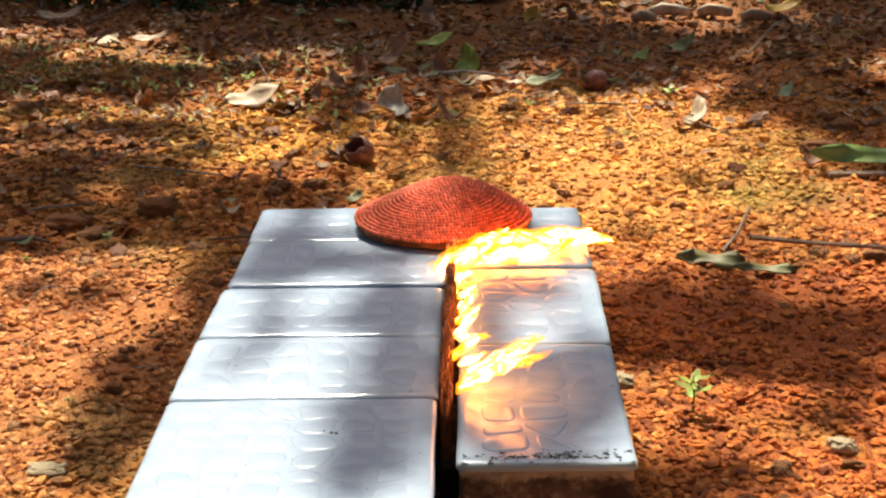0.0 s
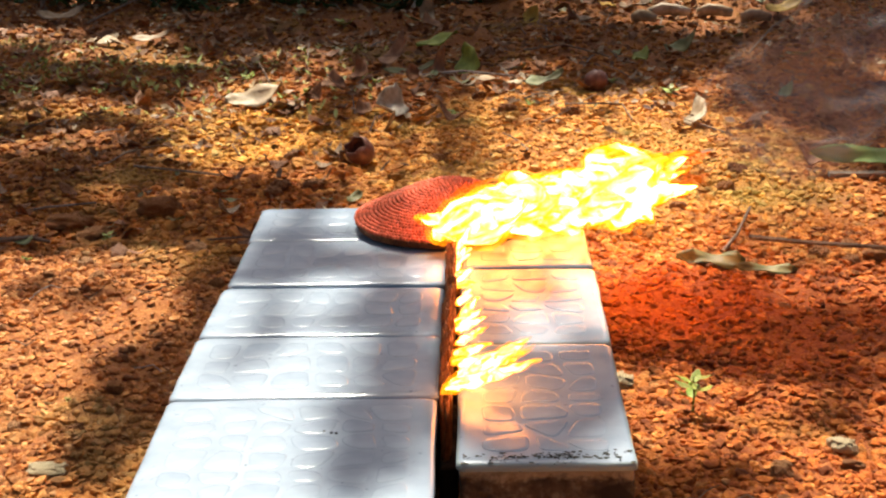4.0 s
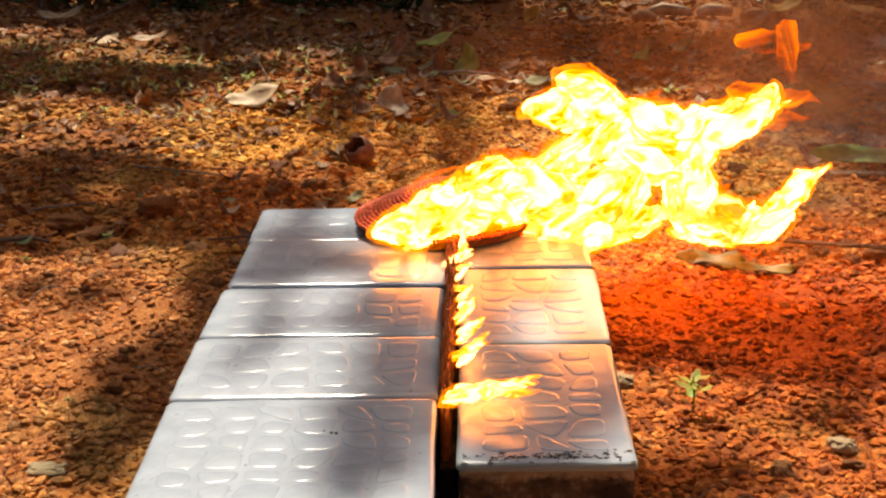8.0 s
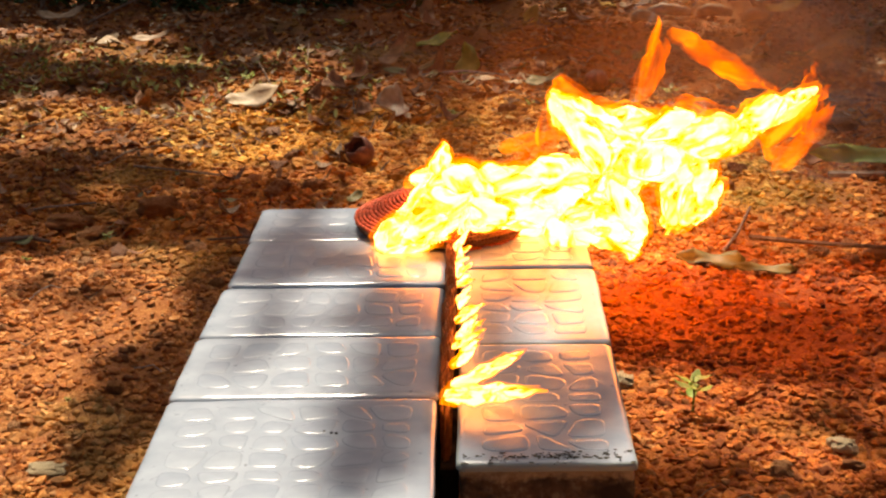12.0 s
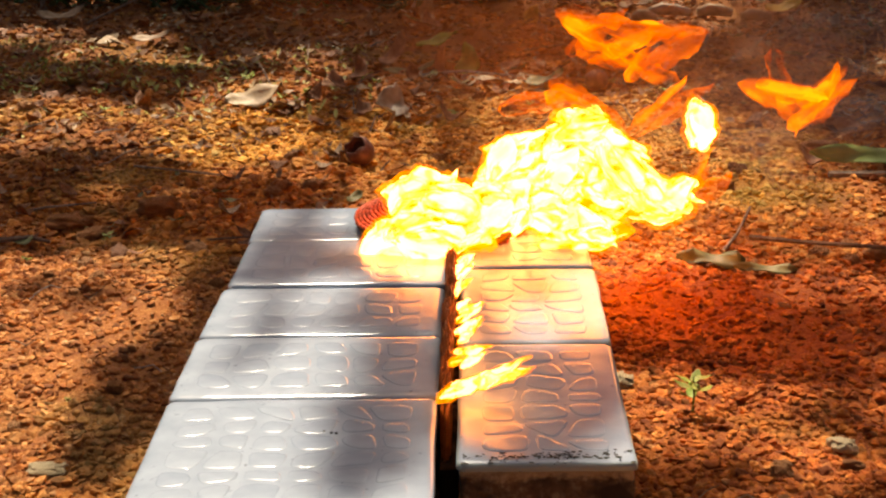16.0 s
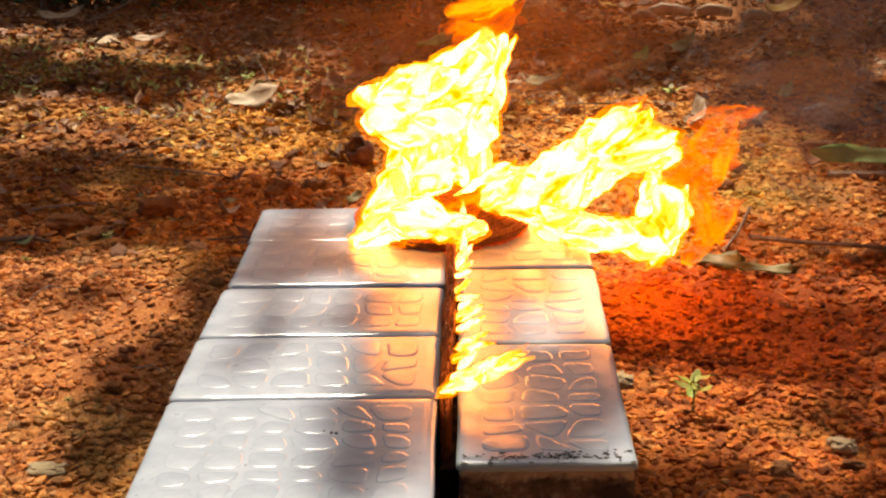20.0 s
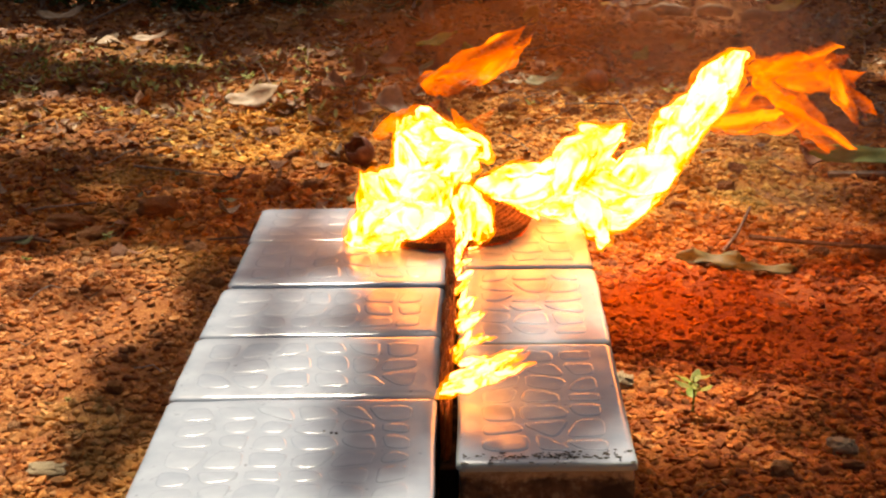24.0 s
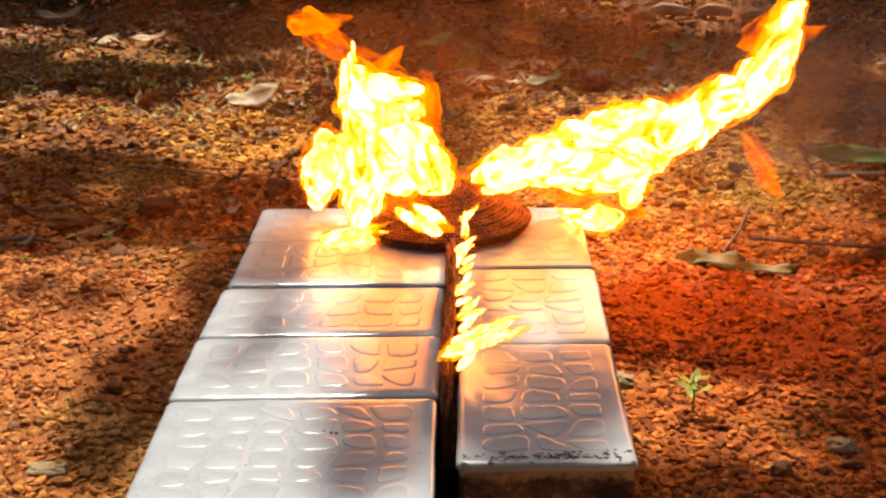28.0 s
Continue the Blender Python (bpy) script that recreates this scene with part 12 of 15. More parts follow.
    walk(wisps[6], [at(0,-10,430,64,90),at(3.5,-10,430,64,90),at(5.5,140,454,135,125),at(6,105,454,169,63),at(6.5,-10,430,64,90),at(7,217,454,111,147),at(7.5,93,433,66,72),at(8,142,454,65,68),at(8.5,142,454,65,68),at(9,257,454,161,43),at(9.5,-10,430,64,90),at(10,243,454,147,115),at(10.5,223,454,134,58),at(11,225,454,93,91),at(11.5,182,454,164,71),at(12,103,454,160,123),at(12.5,100,454,112,76),at(13,102,454,124,64),at(13.5,86,454,145,95),at(14,81,454,142,96),at(14.5,75,454,154,87),at(15,110,454,226,38),at(15.5,-10,430,64,90),at(16,146,454,207,63),at(16.5,73,454,210,91),at(17,75,454,184,121),at(17.5,130,454,187,113),at(18,299,454,165,69),at(18.5,293,454,165,73),at(19,155,454,57,114),at(19.5,222,454,132,76),at(19.75,214,454,94,27),at(20,206,454,56,-21),at(20.25,213,454,111,24),at(20.5,220,454,166,70),at(21,280,454,150,103),at(21.25,241,454,132,52),at(21.5,202,454,115,0),at(22,205,454,119,15),at(22.5,216,454,115,20),at(23,198,454,110,37),at(23.5,204,454,117,37),at(23.75,234,454,139,82),at(24,264,454,161,127),at(24.25,267,454,178,81),at(24.5,270,454,194,36),at(24.75,270,454,166,94),at(25,271,454,137,152),at(25.25,277,454,147,108),at(25.5,283,454,157,64),at(25.75,259,454,166,-19),at(26,234,454,175,-101),at(26.5,247,454,99,-178),at(26.75,246,454,116,-257),at(27,246,454,133,-335),at(27.5,181,454,203,-269),at(28,-107,454,224,-276)])
    walk(wisps[7], [at(0,-10,430,64,90),at(1,-10,430,64,90),at(1.5,162,401,186,78),at(2,-10,430,64,90),at(2.5,-10,430,64,90),at(3,145,401,73,92),at(3.5,37,401,86,73),at(4,64,401,98,101),at(4.5,102,401,92,90),at(5,129,401,87,95),at(5.5,158,401,81,102),at(6,241,401,139,85),at(6.5,169,401,112,66),at(7,261,401,160,52),at(7.5,161,401,209,75),at(8,205,401,71,115),at(8.25,212,401,139,71),at(8.5,219,401,207,28),at(9,181,401,204,77),at(9.5,229,401,212,29),at(10,260,401,201,86),at(10.5,267,401,178,3),at(10.75,198,401,196,69),at(11,128,401,213,135),at(11.25,205,401,165,189),at(11.5,281,401,116,243),at(11.75,273,401,134,325),at(12,265,401,151,408),at(12.25,170,401,146,484),at(12.5,75,401,141,560),at(13,68,401,162,519),at(13.5,64,401,150,514),at(14,60,401,157,467),at(14.5,54,401,163,442),at(15,188,401,228,484),at(15.25,191,401,219,429),at(15.5,194,401,209,375),at(15.75,229,401,192,420),at(16,264,401,174,465),at(16.5,208,401,200,500),at(17,66,401,188,474),at(17.5,129,401,199,471),at(18,156,401,145,467),at(18.5,16,401,149,446),at(18.75,28,401,140,397),at(19,39,401,130,348),at(19.5,-22,401,169,390),at(20,24,401,244,442),at(20.5,80,401,226,462),at(21,259,401,162,501),at(21.25,227,401,139,430),at(21.5,194,401,116,359),at(22,220,401,138,375),at(22.5,241,401,146,420),at(23,263,401,157,446),at(23.5,292,401,167,451),at(24,230,401,153,445),at(24.25,100,401,163,526),at(24.5,-29,401,173,606),at(24.75,22,401,180,664),at(25,73,401,186,722),at(25.5,-26,401,214,722),at(25.75,99,401,213,785),at(26,223,401,212,847),at(26.25,228,401,162,893),at(26.5,233,401,111,939),at(26.67,148,401,127,996),at(26.83,63,401,142,1054),at(27,-22,401,157,1111),at(27.25,75,401,185,1159),at(27.5,173,401,213,1207),at(27.75,208,401,218,1157),at(28,244,401,224,1107)])
    walk(wisps[8], [at(0,-10,430,64,90),at(2.5,-10,430,64,90),at(3,140,447,53,98),at(3.5,167,447,73,68),at(4,169,447,85,52),at(4.5,179,447,92,68),at(5,194,447,101,33),at(5.5,202,447,90,29),at(6,247,447,106,76),at(6.5,213,447,178,70),at(7,258,447,153,31),at(7.5,189,447,204,89),at(8,257,447,203,88),at(8.5,222,447,193,29),at(9,290,447,162,44),at(9.5,232,447,204,36),at(10,292,447,192,66),at(10.5,268,447,166,99),at(11,290,447,67,69),at(11.17,287,447,78,127),at(11.33,283,447,89,186),at(11.5,279,447,100,245),at(11.75,270,447,119,299),at(12,261,447,138,354),at(12.25,250,447,148,424),at(12.5,240,447,157,495),at(13,227,447,151,449),at(13.5,233,447,115,416),at(14,207,447,99,394),at(14.5,204,447,86,369),at(15,214,447,114,410),at(15.5,134,447,133,431),at(16,164,447,195,403),at(16.5,91,447,215,446),at(17,86,447,193,485),at(17.5,137,447,179,466),at(18,299,447,164,432),at(18.5,274,447,161,434),at(19,254,447,133,406),at(19.5,113,447,69,437),at(20,220,447,135,410),at(20.5,115,447,213,454),at(20.75,65,447,198,398),at(21,15,447,183,341),at(21.5,-11,447,183,364),at(22,54,447,180,381),at(22.5,117,447,164,408),at(23,194,447,167,445),at(23.5,247,447,159,455),at(24,285,447,132,486),at(24.5,241,447,91,522),at(25,234,447,122,463),at(25.5,-41,447,204,383),at(26,-35,447,152,403),at(26.25,-46,447,156,336),at(26.5,-57,447,160,268),at(26.67,-54,447,169,211),at(26.83,-50,447,179,154),at(27,-47,447,189,97),at(27.5,-52,447,200,157),at(28,-99,447,212,135)])
    walk(wisps[9], [at(0,-10,430,64,90),at(2.5,-10,430,64,90),at(3,146,418,62,100),at(3.5,168,418,104,89),at(4,172,418,116,82),at(4.5,174,418,122,114),at(5,162,418,127,122),at(5.5,158,418,134,121),at(6,289,418,125,80),at(6.5,253,418,201,4),at(7,284,418,162,77),at(7.5,168,418,104,58),at(8,132,418,80,-17),at(8.5,142,418,84,63),at(9,102,418,184,81),at(9.25,134,418,196,33),at(9.5,165,418,208,-16),at(9.67,191,418,184,41),at(9.83,217,418,160,98),at(10,242,418,137,155),at(10.25,201,418,116,109),at(10.5,159,418,95,63),at(11,253,418,71,93),at(11.5,77,418,200,149),at(11.75,75,418,165,76),at(12,72,418,129,3),at(12.25,73,418,125,-54),at(12.5,74,418,120,-111),at(13,69,418,135,-177),at(13.5,94,418,148,-192),at(14,97,418,164,-240),at(14.5,104,418,168,-284),at(15,171,418,231,-296),at(15.25,150,418,188,-341),at(15.5,129,418,145,-385),at(15.75,137,418,184,-323),at(16,145,418,223,-260),at(16.5,150,418,198,-198),at(16.75,170,418,205,-115),at(17,191,418,213,-32),at(17.25,177,418,146,23),at(17.5,163,418,79,77),at(18,171,418,74,76),at(18.5,-28,418,175,103),at(19,27,418,169,82),at(19.5,-12,418,166,67),at(20,30,418,228,60),at(20.5,44,418,243,85),at(21,26,418,205,13),at(21.5,-14,418,182,-38),at(22,-3,418,175,-10),at(22.5,4,418,173,-4),at(23,-12,418,167,35),at(23.5,-1,418,156,32),at(24,28,418,208,63),at(24.17,8,418,190,121),at(24.33,-12,418,173,179),at(24.5,-32,418,155,238),at(24.75,15,418,184,282),at(25,63,418,213,326),at(25.25,26,418,222,383),at(25.5,-11,418,232,439),at(26,4,418,164,485),at(26.25,-9,418,173,542),at(26.5,-22,418,182,598),at(26.75,-31,418,164,661),at(27,-40,418,146,725),at(27.25,81,418,172,781),at(27.5,201,418,199,838),at(27.75,230,418,211,782),at(28,259,418,223,725)])
    walk(wisps[10], [at(0,-10,430,64,90),at(3,-10,430,64,90),at(3.5,103,415,90,54),at(4,96,415,107,66),at(4.5,87,415,110,67),at(5,92,415,109,60),at(5.5,81,415,121,70),at(6,83,415,156,37),at(6.5,41,415,110,73),at(7,195,415,187,112),at(7.25,179,415,192,59),at(7.5,162,415,198,5),at(8,129,415,82,20),at(8.25,121,415,122,84),at(8.5,113,415,163,149),at(9,200,415,210,92),at(9.25,190,415,151,49),at(9.5,181,415,93,7),at(9.75,211,415,114,90),at(10,242,415,135,172),at(10.25,183,415,169,101),at(10.5,125,415,202,30),at(11,289,415,153,13),at(11.25,282,415,138,-54),at(11.5,275,415,124,-120),at(11.75,253,415,155,-190),at(12,231,415,186,-259),at(12.5,191,415,172,-263),at(13,185,415,182,-257),at(13.5,173,415,185,-290),at(14,162,415,183,-302),at(14.5,158,415,187,-305),at(15,206,415,227,-237),at(15.25,162,415,195,-286),at(15.5,118,415,162,-336),at(15.75,115,415,190,-291),at(16,112,415,218,-246),at(16.5,117,415,213,-301),at(17,68,415,201,-234),at(17.5,50,415,160,-225),at(18,101,415,96,-255),at(18.5,29,415,153,-268),at(19,143,415,73,-258),at(19.5,147,415,92,-312),at(20,214,415,126,-356),at(20.5,199,415,176,-282),at(21,44,415,223,-298),at(21.25,16,415,195,-353),at(21.5,-12,415,168,-407),at(22,33,415,168,-356),at(22.5,68,415,168,-333),at(23,114,415,182,-284),at(23.5,173,415,171,-244),at(24,40,415,203,-320),at(24.25,1,415,184,-396),at(24.5,-39,415,165,-473),at(24.67,-44,415,164,-530),at(24.83,-50,415,163,-586),at(25,-55,415,163,-643),at(25.5,-33,415,202,-709),at(25.75,-24,415,169,-763),at(26,-16,415,135,-817),at(26.25,-30,415,166,-898),at(26.5,-43,415,197,-979),at(27,-71,415,165,-1010),at(27.5,-39,415,170,-928),at(28,-16,415,153,-912)])
    walk(wisps[11], [at(0,-10,430,64,90),at(3.5,-10,430,64,90),at(5.5,-6,379,89,73),at(6,-6,379,89,73),at(6.5,19,433,96,75),at(7,14,436,97,65),at(7.5,14,436,97,65),at(8,14,436,97,65),at(8.5,7,412,98,54),at(9,203,448,66,46),at(9.5,-10,430,64,90),at(9.75,122,439,95,137),at(10,254,448,127,184),at(10.25,269,448,144,265),at(10.5,283,448,160,345),at(10.75,286,448,111,394),at(11,289,448,61,443),at(11.5,259,448,179,479),at(12,213,448,148,463),at(12.5,217,448,185,440),at(13,211,448,169,433),at(13.5,202,448,141,428),at(14,198,448,129,412),at(14.5,198,448,99,383),at(14.75,218,448,135,431),at(15,237,448,170,480),at(15.5,-10,430,64,450),at(16,151,448,186,473),at(16.5,150,448,183,471),at(16.75,93,448,170,421),at(17,37,448,158,372),at(17.5,83,448,106,450),at(18,62,448,97,461),at(18.5,26,385,85,465),at(18.75,115,417,85,406),at(19,204,448,85,346),at(19.5,139,448,73,423),at(20,135,448,92,419),at(20.5,77,448,235,457),at(21,15,448,210,381),at(21.5,-23,448,189,402),at(22,-17,448,183,389),at(22.5,-9,448,177,385),at(23,-13,448,163,389),at(23.5,-6,448,151,374),at(24,6,448,183,433),at(24.5,54,415,79,432),at(25,43,397,83,455),at(25.5,111,448,75,439),at(26,145,448,78,433),at(26.5,100,448,79,451),at(27,81,448,69,448),at(27.5,33,448,109,430),at(28,10,442,97,434)])
    walk(wisps[12], [at(0,-10,430,64,90),at(5.5,-10,430,64,90),at(6,201,445,157,82),at(6.5,-10,430,64,90),at(7,219,445,173,92),at(7.5,55,445,111,79),at(8,53,445,111,98),at(8.5,-6,397,97,67),at(9,91,445,164,72),at(9.5,3,445,98,73),at(10,3,445,98,73),at(10.5,3,445,98,73),at(11,176,445,201,57),at(11.25,136,445,192,114),at(11.5,97,445,184,170),at(12,119,445,154,100),at(12.5,90,445,162,36),at(13,74,445,167,49),at(13.5,63,445,170,43),at(14,47,445,162,53),at(14.5,37,445,162,56),at(15,150,445,218,90),at(15.5,210,445,117,66),at(16,302,445,161,19),at(16.25,225,445,183,62),at(16.5,147,445,205,105),at(17,141,445,157,100),at(17.5,146,445,181,116),at(18,-10,430,64,90),at(18.5,191,445,132,73),at(19,148,445,146,86),at(19.5,149,445,142,65),at(20,188,445,119,126),at(20.5,248,445,158,112),at(20.75,229,445,116,68),at(21,210,445,75,24),at(21.5,66,440,66,90),at(22,60,440,85,98),at(22.5,60,440,85,68),at(23,60,440,85,89),at(23.5,66,440,66,90),at(23.75,38,443,98,34),at(24,11,445,129,-23),at(24.25,-13,445,146,-72),at(24.5,-37,445,163,-122),at(24.67,-40,445,161,-181),at(24.83,-43,445,159,-241),at(25,-46,445,156,-301),at(25.5,-29,445,171,-302),at(26,-98,445,138,-326),at(26.5,-78,445,147,-350),at(26.75,-77,445,173,-415),at(27,-76,445,199,-481),at(27.25,-91,445,196,-541),at(27.5,-107,445,192,-601),at(28,-60,445,186,-671)])
    walk(wisps[13], [at(0,-10,430,64,90),at(2.5,-10,430,64,90),at(3,182,432,62,65),at(3.5,-10,430,64,90),at(4.5,99,431,80,38),at(5.5,207,432,96,-14),at(5.75,219,432,102,55),at(6,232,432,109,124),at(6.5,-10,430,64,90),at(7,222,432,113,162),at(7.25,180,432,138,112),at(7.5,138,432,164,62),at(8,141,432,162,78),at(8.5,163,432,162,95),at(9,162,432,202,47),at(9.5,202,432,135,27),at(10,242,432,197,67),at(10.5,-10,430,64,90),at(11,292,432,136,17),at(11.25,287,432,136,61),at(11.5,283,432,136,105),at(12,280,432,153,50),at(12.5,184,432,167,81),at(13,160,432,186,73),at(13.5,157,432,168,49),at(14,140,432,173,56),at(14.5,125,432,170,35),at(15,117,432,195,24),at(15.5,-10,430,64,90),at(16,110,432,228,103),at(16.5,72,432,210,57),at(17,46,432,198,44),at(17.5,25,432,117,96),at(18,-21,375,87,109),at(18.25,-44,403,89,52),at(18.5,-68,432,92,-6),at(19,-52,426,91,-3),at(19.5,-50,432,112,17),at(20,-66,432,88,28),at(20.5,-6,432,238,88),at(21,174,432,214,107),at(21.5,153,432,123,98),at(22,152,432,140,98),at(22.5,171,432,150,97),at(23,166,432,156,92),at(23.5,174,432,164,99),at(24,231,432,165,61),at(24.5,231,432,165,61),at(25,274,432,136,121),at(25.5,274,432,160,73),at(26,195,432,205,98),at(26.5,207,432,145,157),at(27,197,432,169,130),at(27.5,170,432,211,138),at(28,165,432,160,69)])
    walk(wisps[14], [at(0,-10,430,64,90),at(2.5,-10,430,64,90),at(3,144,416,65,91),at(3.5,-10,430,64,90),at(5.5,138,416,84,113),at(6,239,416,131,68),at(6.5,116,416,82,64),at(7,160,416,208,79),at(7.5,224,416,145,64),at(8,218,416,83,113),at(8.5,159,416,93,68),at(9,151,416,187,74),at(9.25,156,416,200,25),at(9.5,161,416,212,-25),at(9.75,174,416,185,36),at(10,186,416,158,97),at(10.5,133,416,151,72),at(11,153,416,205,67),at(11.5,88,416,192,128),at(11.75,120,416,189,69),at(12,153,416,185,11),at(12.25,114,416,154,81),at(12.5,74,416,122,151),at(13,73,416,140,128),at(13.5,85,416,153,123),at(14,90,416,175,93),at(14.5,100,416,183,76),at(15,198,416,210,52),at(15.5,106,416,173,24),at(16,199,416,87,48),at(16.5,169,416,191,68),at(17,42,416,194,42),at(17.5,-41,416,144,23),at(18,-39,416,152,21),at(18.25,-36,416,160,65),at(18.5,-33,416,168,109),at(18.75,-22,416,185,165),at(19,-10,416,202,220),at(19.17,-13,416,191,278),at(19.33,-17,416,180,336),at(19.5,-21,416,170,394),at(20,21,416,230,427),at(20.5,17,416,235,483),at(21,230,416,199,481),at(21.25,107,416,172,545),at(21.5,-16,416,146,609),at(22,-8,416,154,652),at(22.5,-17,416,150,676),at(23,-17,416,164,688),at(23.5,-9,416,160,744),at(24,241,416,164,801),at(24.5,153,416,142,809),at(25,222,416,139,800),at(25.5,257,416,162,795),at(25.75,237,416,163,874),at(26,218,416,165,954),at(26.5,210,416,93,917),at(26.75,199,416,157,842),at(27,187,416,220,767),at(27.5,224,416,192,838),at(28,245,416,113,867)])
    walk(wisps[15], [at(0,-10,430,64,90),at(3,-10,430,64,90),at(3.5,89,423,88,90),at(5.5,-10,430,64,90),at(6,307,423,123,41),at(6.5,-10,430,64,90),at(7,236,423,176,104),at(7.25,237,423,159,44),at(7.5,238,423,143,-16),at(7.75,244,423,112,27),at(8,250,423,81,70),at(8.5,138,423,193,106),at(9,103,423,172,80),at(9.5,23,423,114,65),at(10,243,423,100,31),at(10.5,-10,430,64,90),at(11,213,423,79,119),at(11.5,144,423,159,61),at(12,279,423,133,39),at(12.25,257,423,156,90),at(12.5,234,423,179,141),at(13,233,423,162,109),at(13.5,219,423,150,74),at(14,204,423,127,67),at(14.5,194,423,98,44),at(15,206,423,121,33),at(15.5,166,423,134,114),at(16,260,423,166,107),at(16.5,223,423,187,156),at(16.75,216,423,175,76),at(17,208,423,163,-3),at(17.5,154,423,125,21),at(18,181,423,125,76),at(18.5,279,423,164,73),at(19,243,423,137,30),at(19.5,267,423,164,73),at(20,190,423,112,46),at(20.5,217,423,169,29),at(20.75,218,423,187,72),at(21,219,423,205,116),at(21.5,173,423,89,79),at(22,191,423,118,98),at(22.5,235,423,127,76),at(23,269,423,146,87),at(23.5,293,423,166,92),at(24,291,423,180,86),at(24.5,265,423,193,18),at(24.67,271,423,164,74),at(24.83,277,423,135,131),at(25,283,423,107,188),at(25.5,214,423,113,169),at(26,96,423,152,236),at(26.5,231,423,100,230),at(26.67,216,423,140,286),at(26.83,201,423,181,343),at(27,187,423,221,399),at(27.5,219,423,190,479),at(28,259,423,213,439)])
    walk(wisps[16], [at(0,-10,430,64,90),at(3,-10,430,64,90),at(3.5,184,431,104,85),at(5.5,-10,430,64,90),at(6,193,431,67,87),at(6.5,128,431,76,108),at(7,161,431,91,110),at(7.5,161,431,91,110),at(8,241,431,55,62),at(8.5,-10,430,64,90),at(9,271,431,155,84),at(9.5,-10,430,64,90),at(10,184,431,158,82),at(10.5,201,431,183,61),at(10.75,167,431,199,103),at(11,133,431,215,146),at(11.5,78,431,207,120),at(12,89,431,116,86),at(12.25,93,431,135,143),at(12.5,96,431,154,200),at(13,99,431,177,169),at(13.5,89,431,174,122),at(14,86,431,165,84),at(14.5,87,431,180,74),at(15,181,431,207,50),at(15.5,199,431,207,4),at(16,290,431,170,40),at(16.5,214,431,171,100),at(16.75,202,431,192,35),at(17,190,431,212,-29),at(17.25,190,431,169,49),at(17.5,191,431,126,127),at(17.75,175,431,134,79),at(18,160,431,142,30),at(18.5,24,431,157,80),at(19,26,431,171,104),at(19.5,-16,431,165,78),at(20,23,431,224,90),at(20.5,35,431,243,108),at(20.75,118,431,162,53),at(21,200,431,81,-1),at(21.5,190,431,102,6),at(22,191,431,118,42),at(22.5,171,431,136,52),at(23,173,431,156,84),at(23.5,161,431,171,90),at(24,315,431,166,147),at(24.25,293,431,179,82),at(24.5,270,431,193,18),at(24.75,244,431,163,73),at(25,218,431,132,129),at(25.5,149,431,134,83),at(25.75,186,431,147,161),at(26,222,431,159,239),at(26.5,196,431,89,227),at(27,196,431,89,227),at(27.25,211,431,138,169),at(27.5,226,431,187,110),at(28,218,431,180,53)])
    walk(wisps[17], [at(0,-10,430,64,90),at(3.5,-10,430,64,90),at(5.5,130,452,76,50),at(6,97,426,66,98),at(6.5,83,452,117,50),at(7,204,452,190,128),at(7.5,204,452,190,128),at(8,180,452,152,90),at(8.5,182,452,155,112),at(9,141,452,182,116),at(9.5,242,452,204,67),at(9.75,249,452,119,-17),at(10,256,452,33,-101),at(10.17,202,445,44,-42),at(10.33,149,439,55,16),at(10.5,95,433,66,74),at(11,184,452,43,78),at(11.5,96,452,66,76),at(12,18,452,106,91),at(12.5,70,452,102,152),at(13,57,452,115,129),at(13.5,50,452,127,84),at(14,41,452,134,50),at(14.5,31,452,140,36),at(15,209,452,129,11),at(15.5,196,452,108,92),at(16,195,452,85,27),at(16.5,152,452,112,89),at(17,175,452,131,64),at(17.5,126,452,112,78),at(18,76,452,94,102),at(18.5,-48,452,173,113),at(19,14,407,96,103),at(19.5,-0,404,97,48),at(20,21,392,89,104),at(20.5,8,452,98,72),at(21,96,452,107,93),at(21.5,29,452,98,97),at(22,38,447,94,93),at(22.5,51,443,97,90),at(23,53,438,85,87),at(23.5,71,433,66,100),at(24,277,452,189,72),at(24.5,274,452,202,24),at(25,244,452,120,85),at(25.5,182,452,142,48),at(26,212,452,219,82),at(26.25,222,452,164,156),at(26.5,232,452,109,229),at(26.75,231,452,110,312),at(27,230,452,111,394),at(27.5,210,452,192,453),at(28,260,452,226,410)])
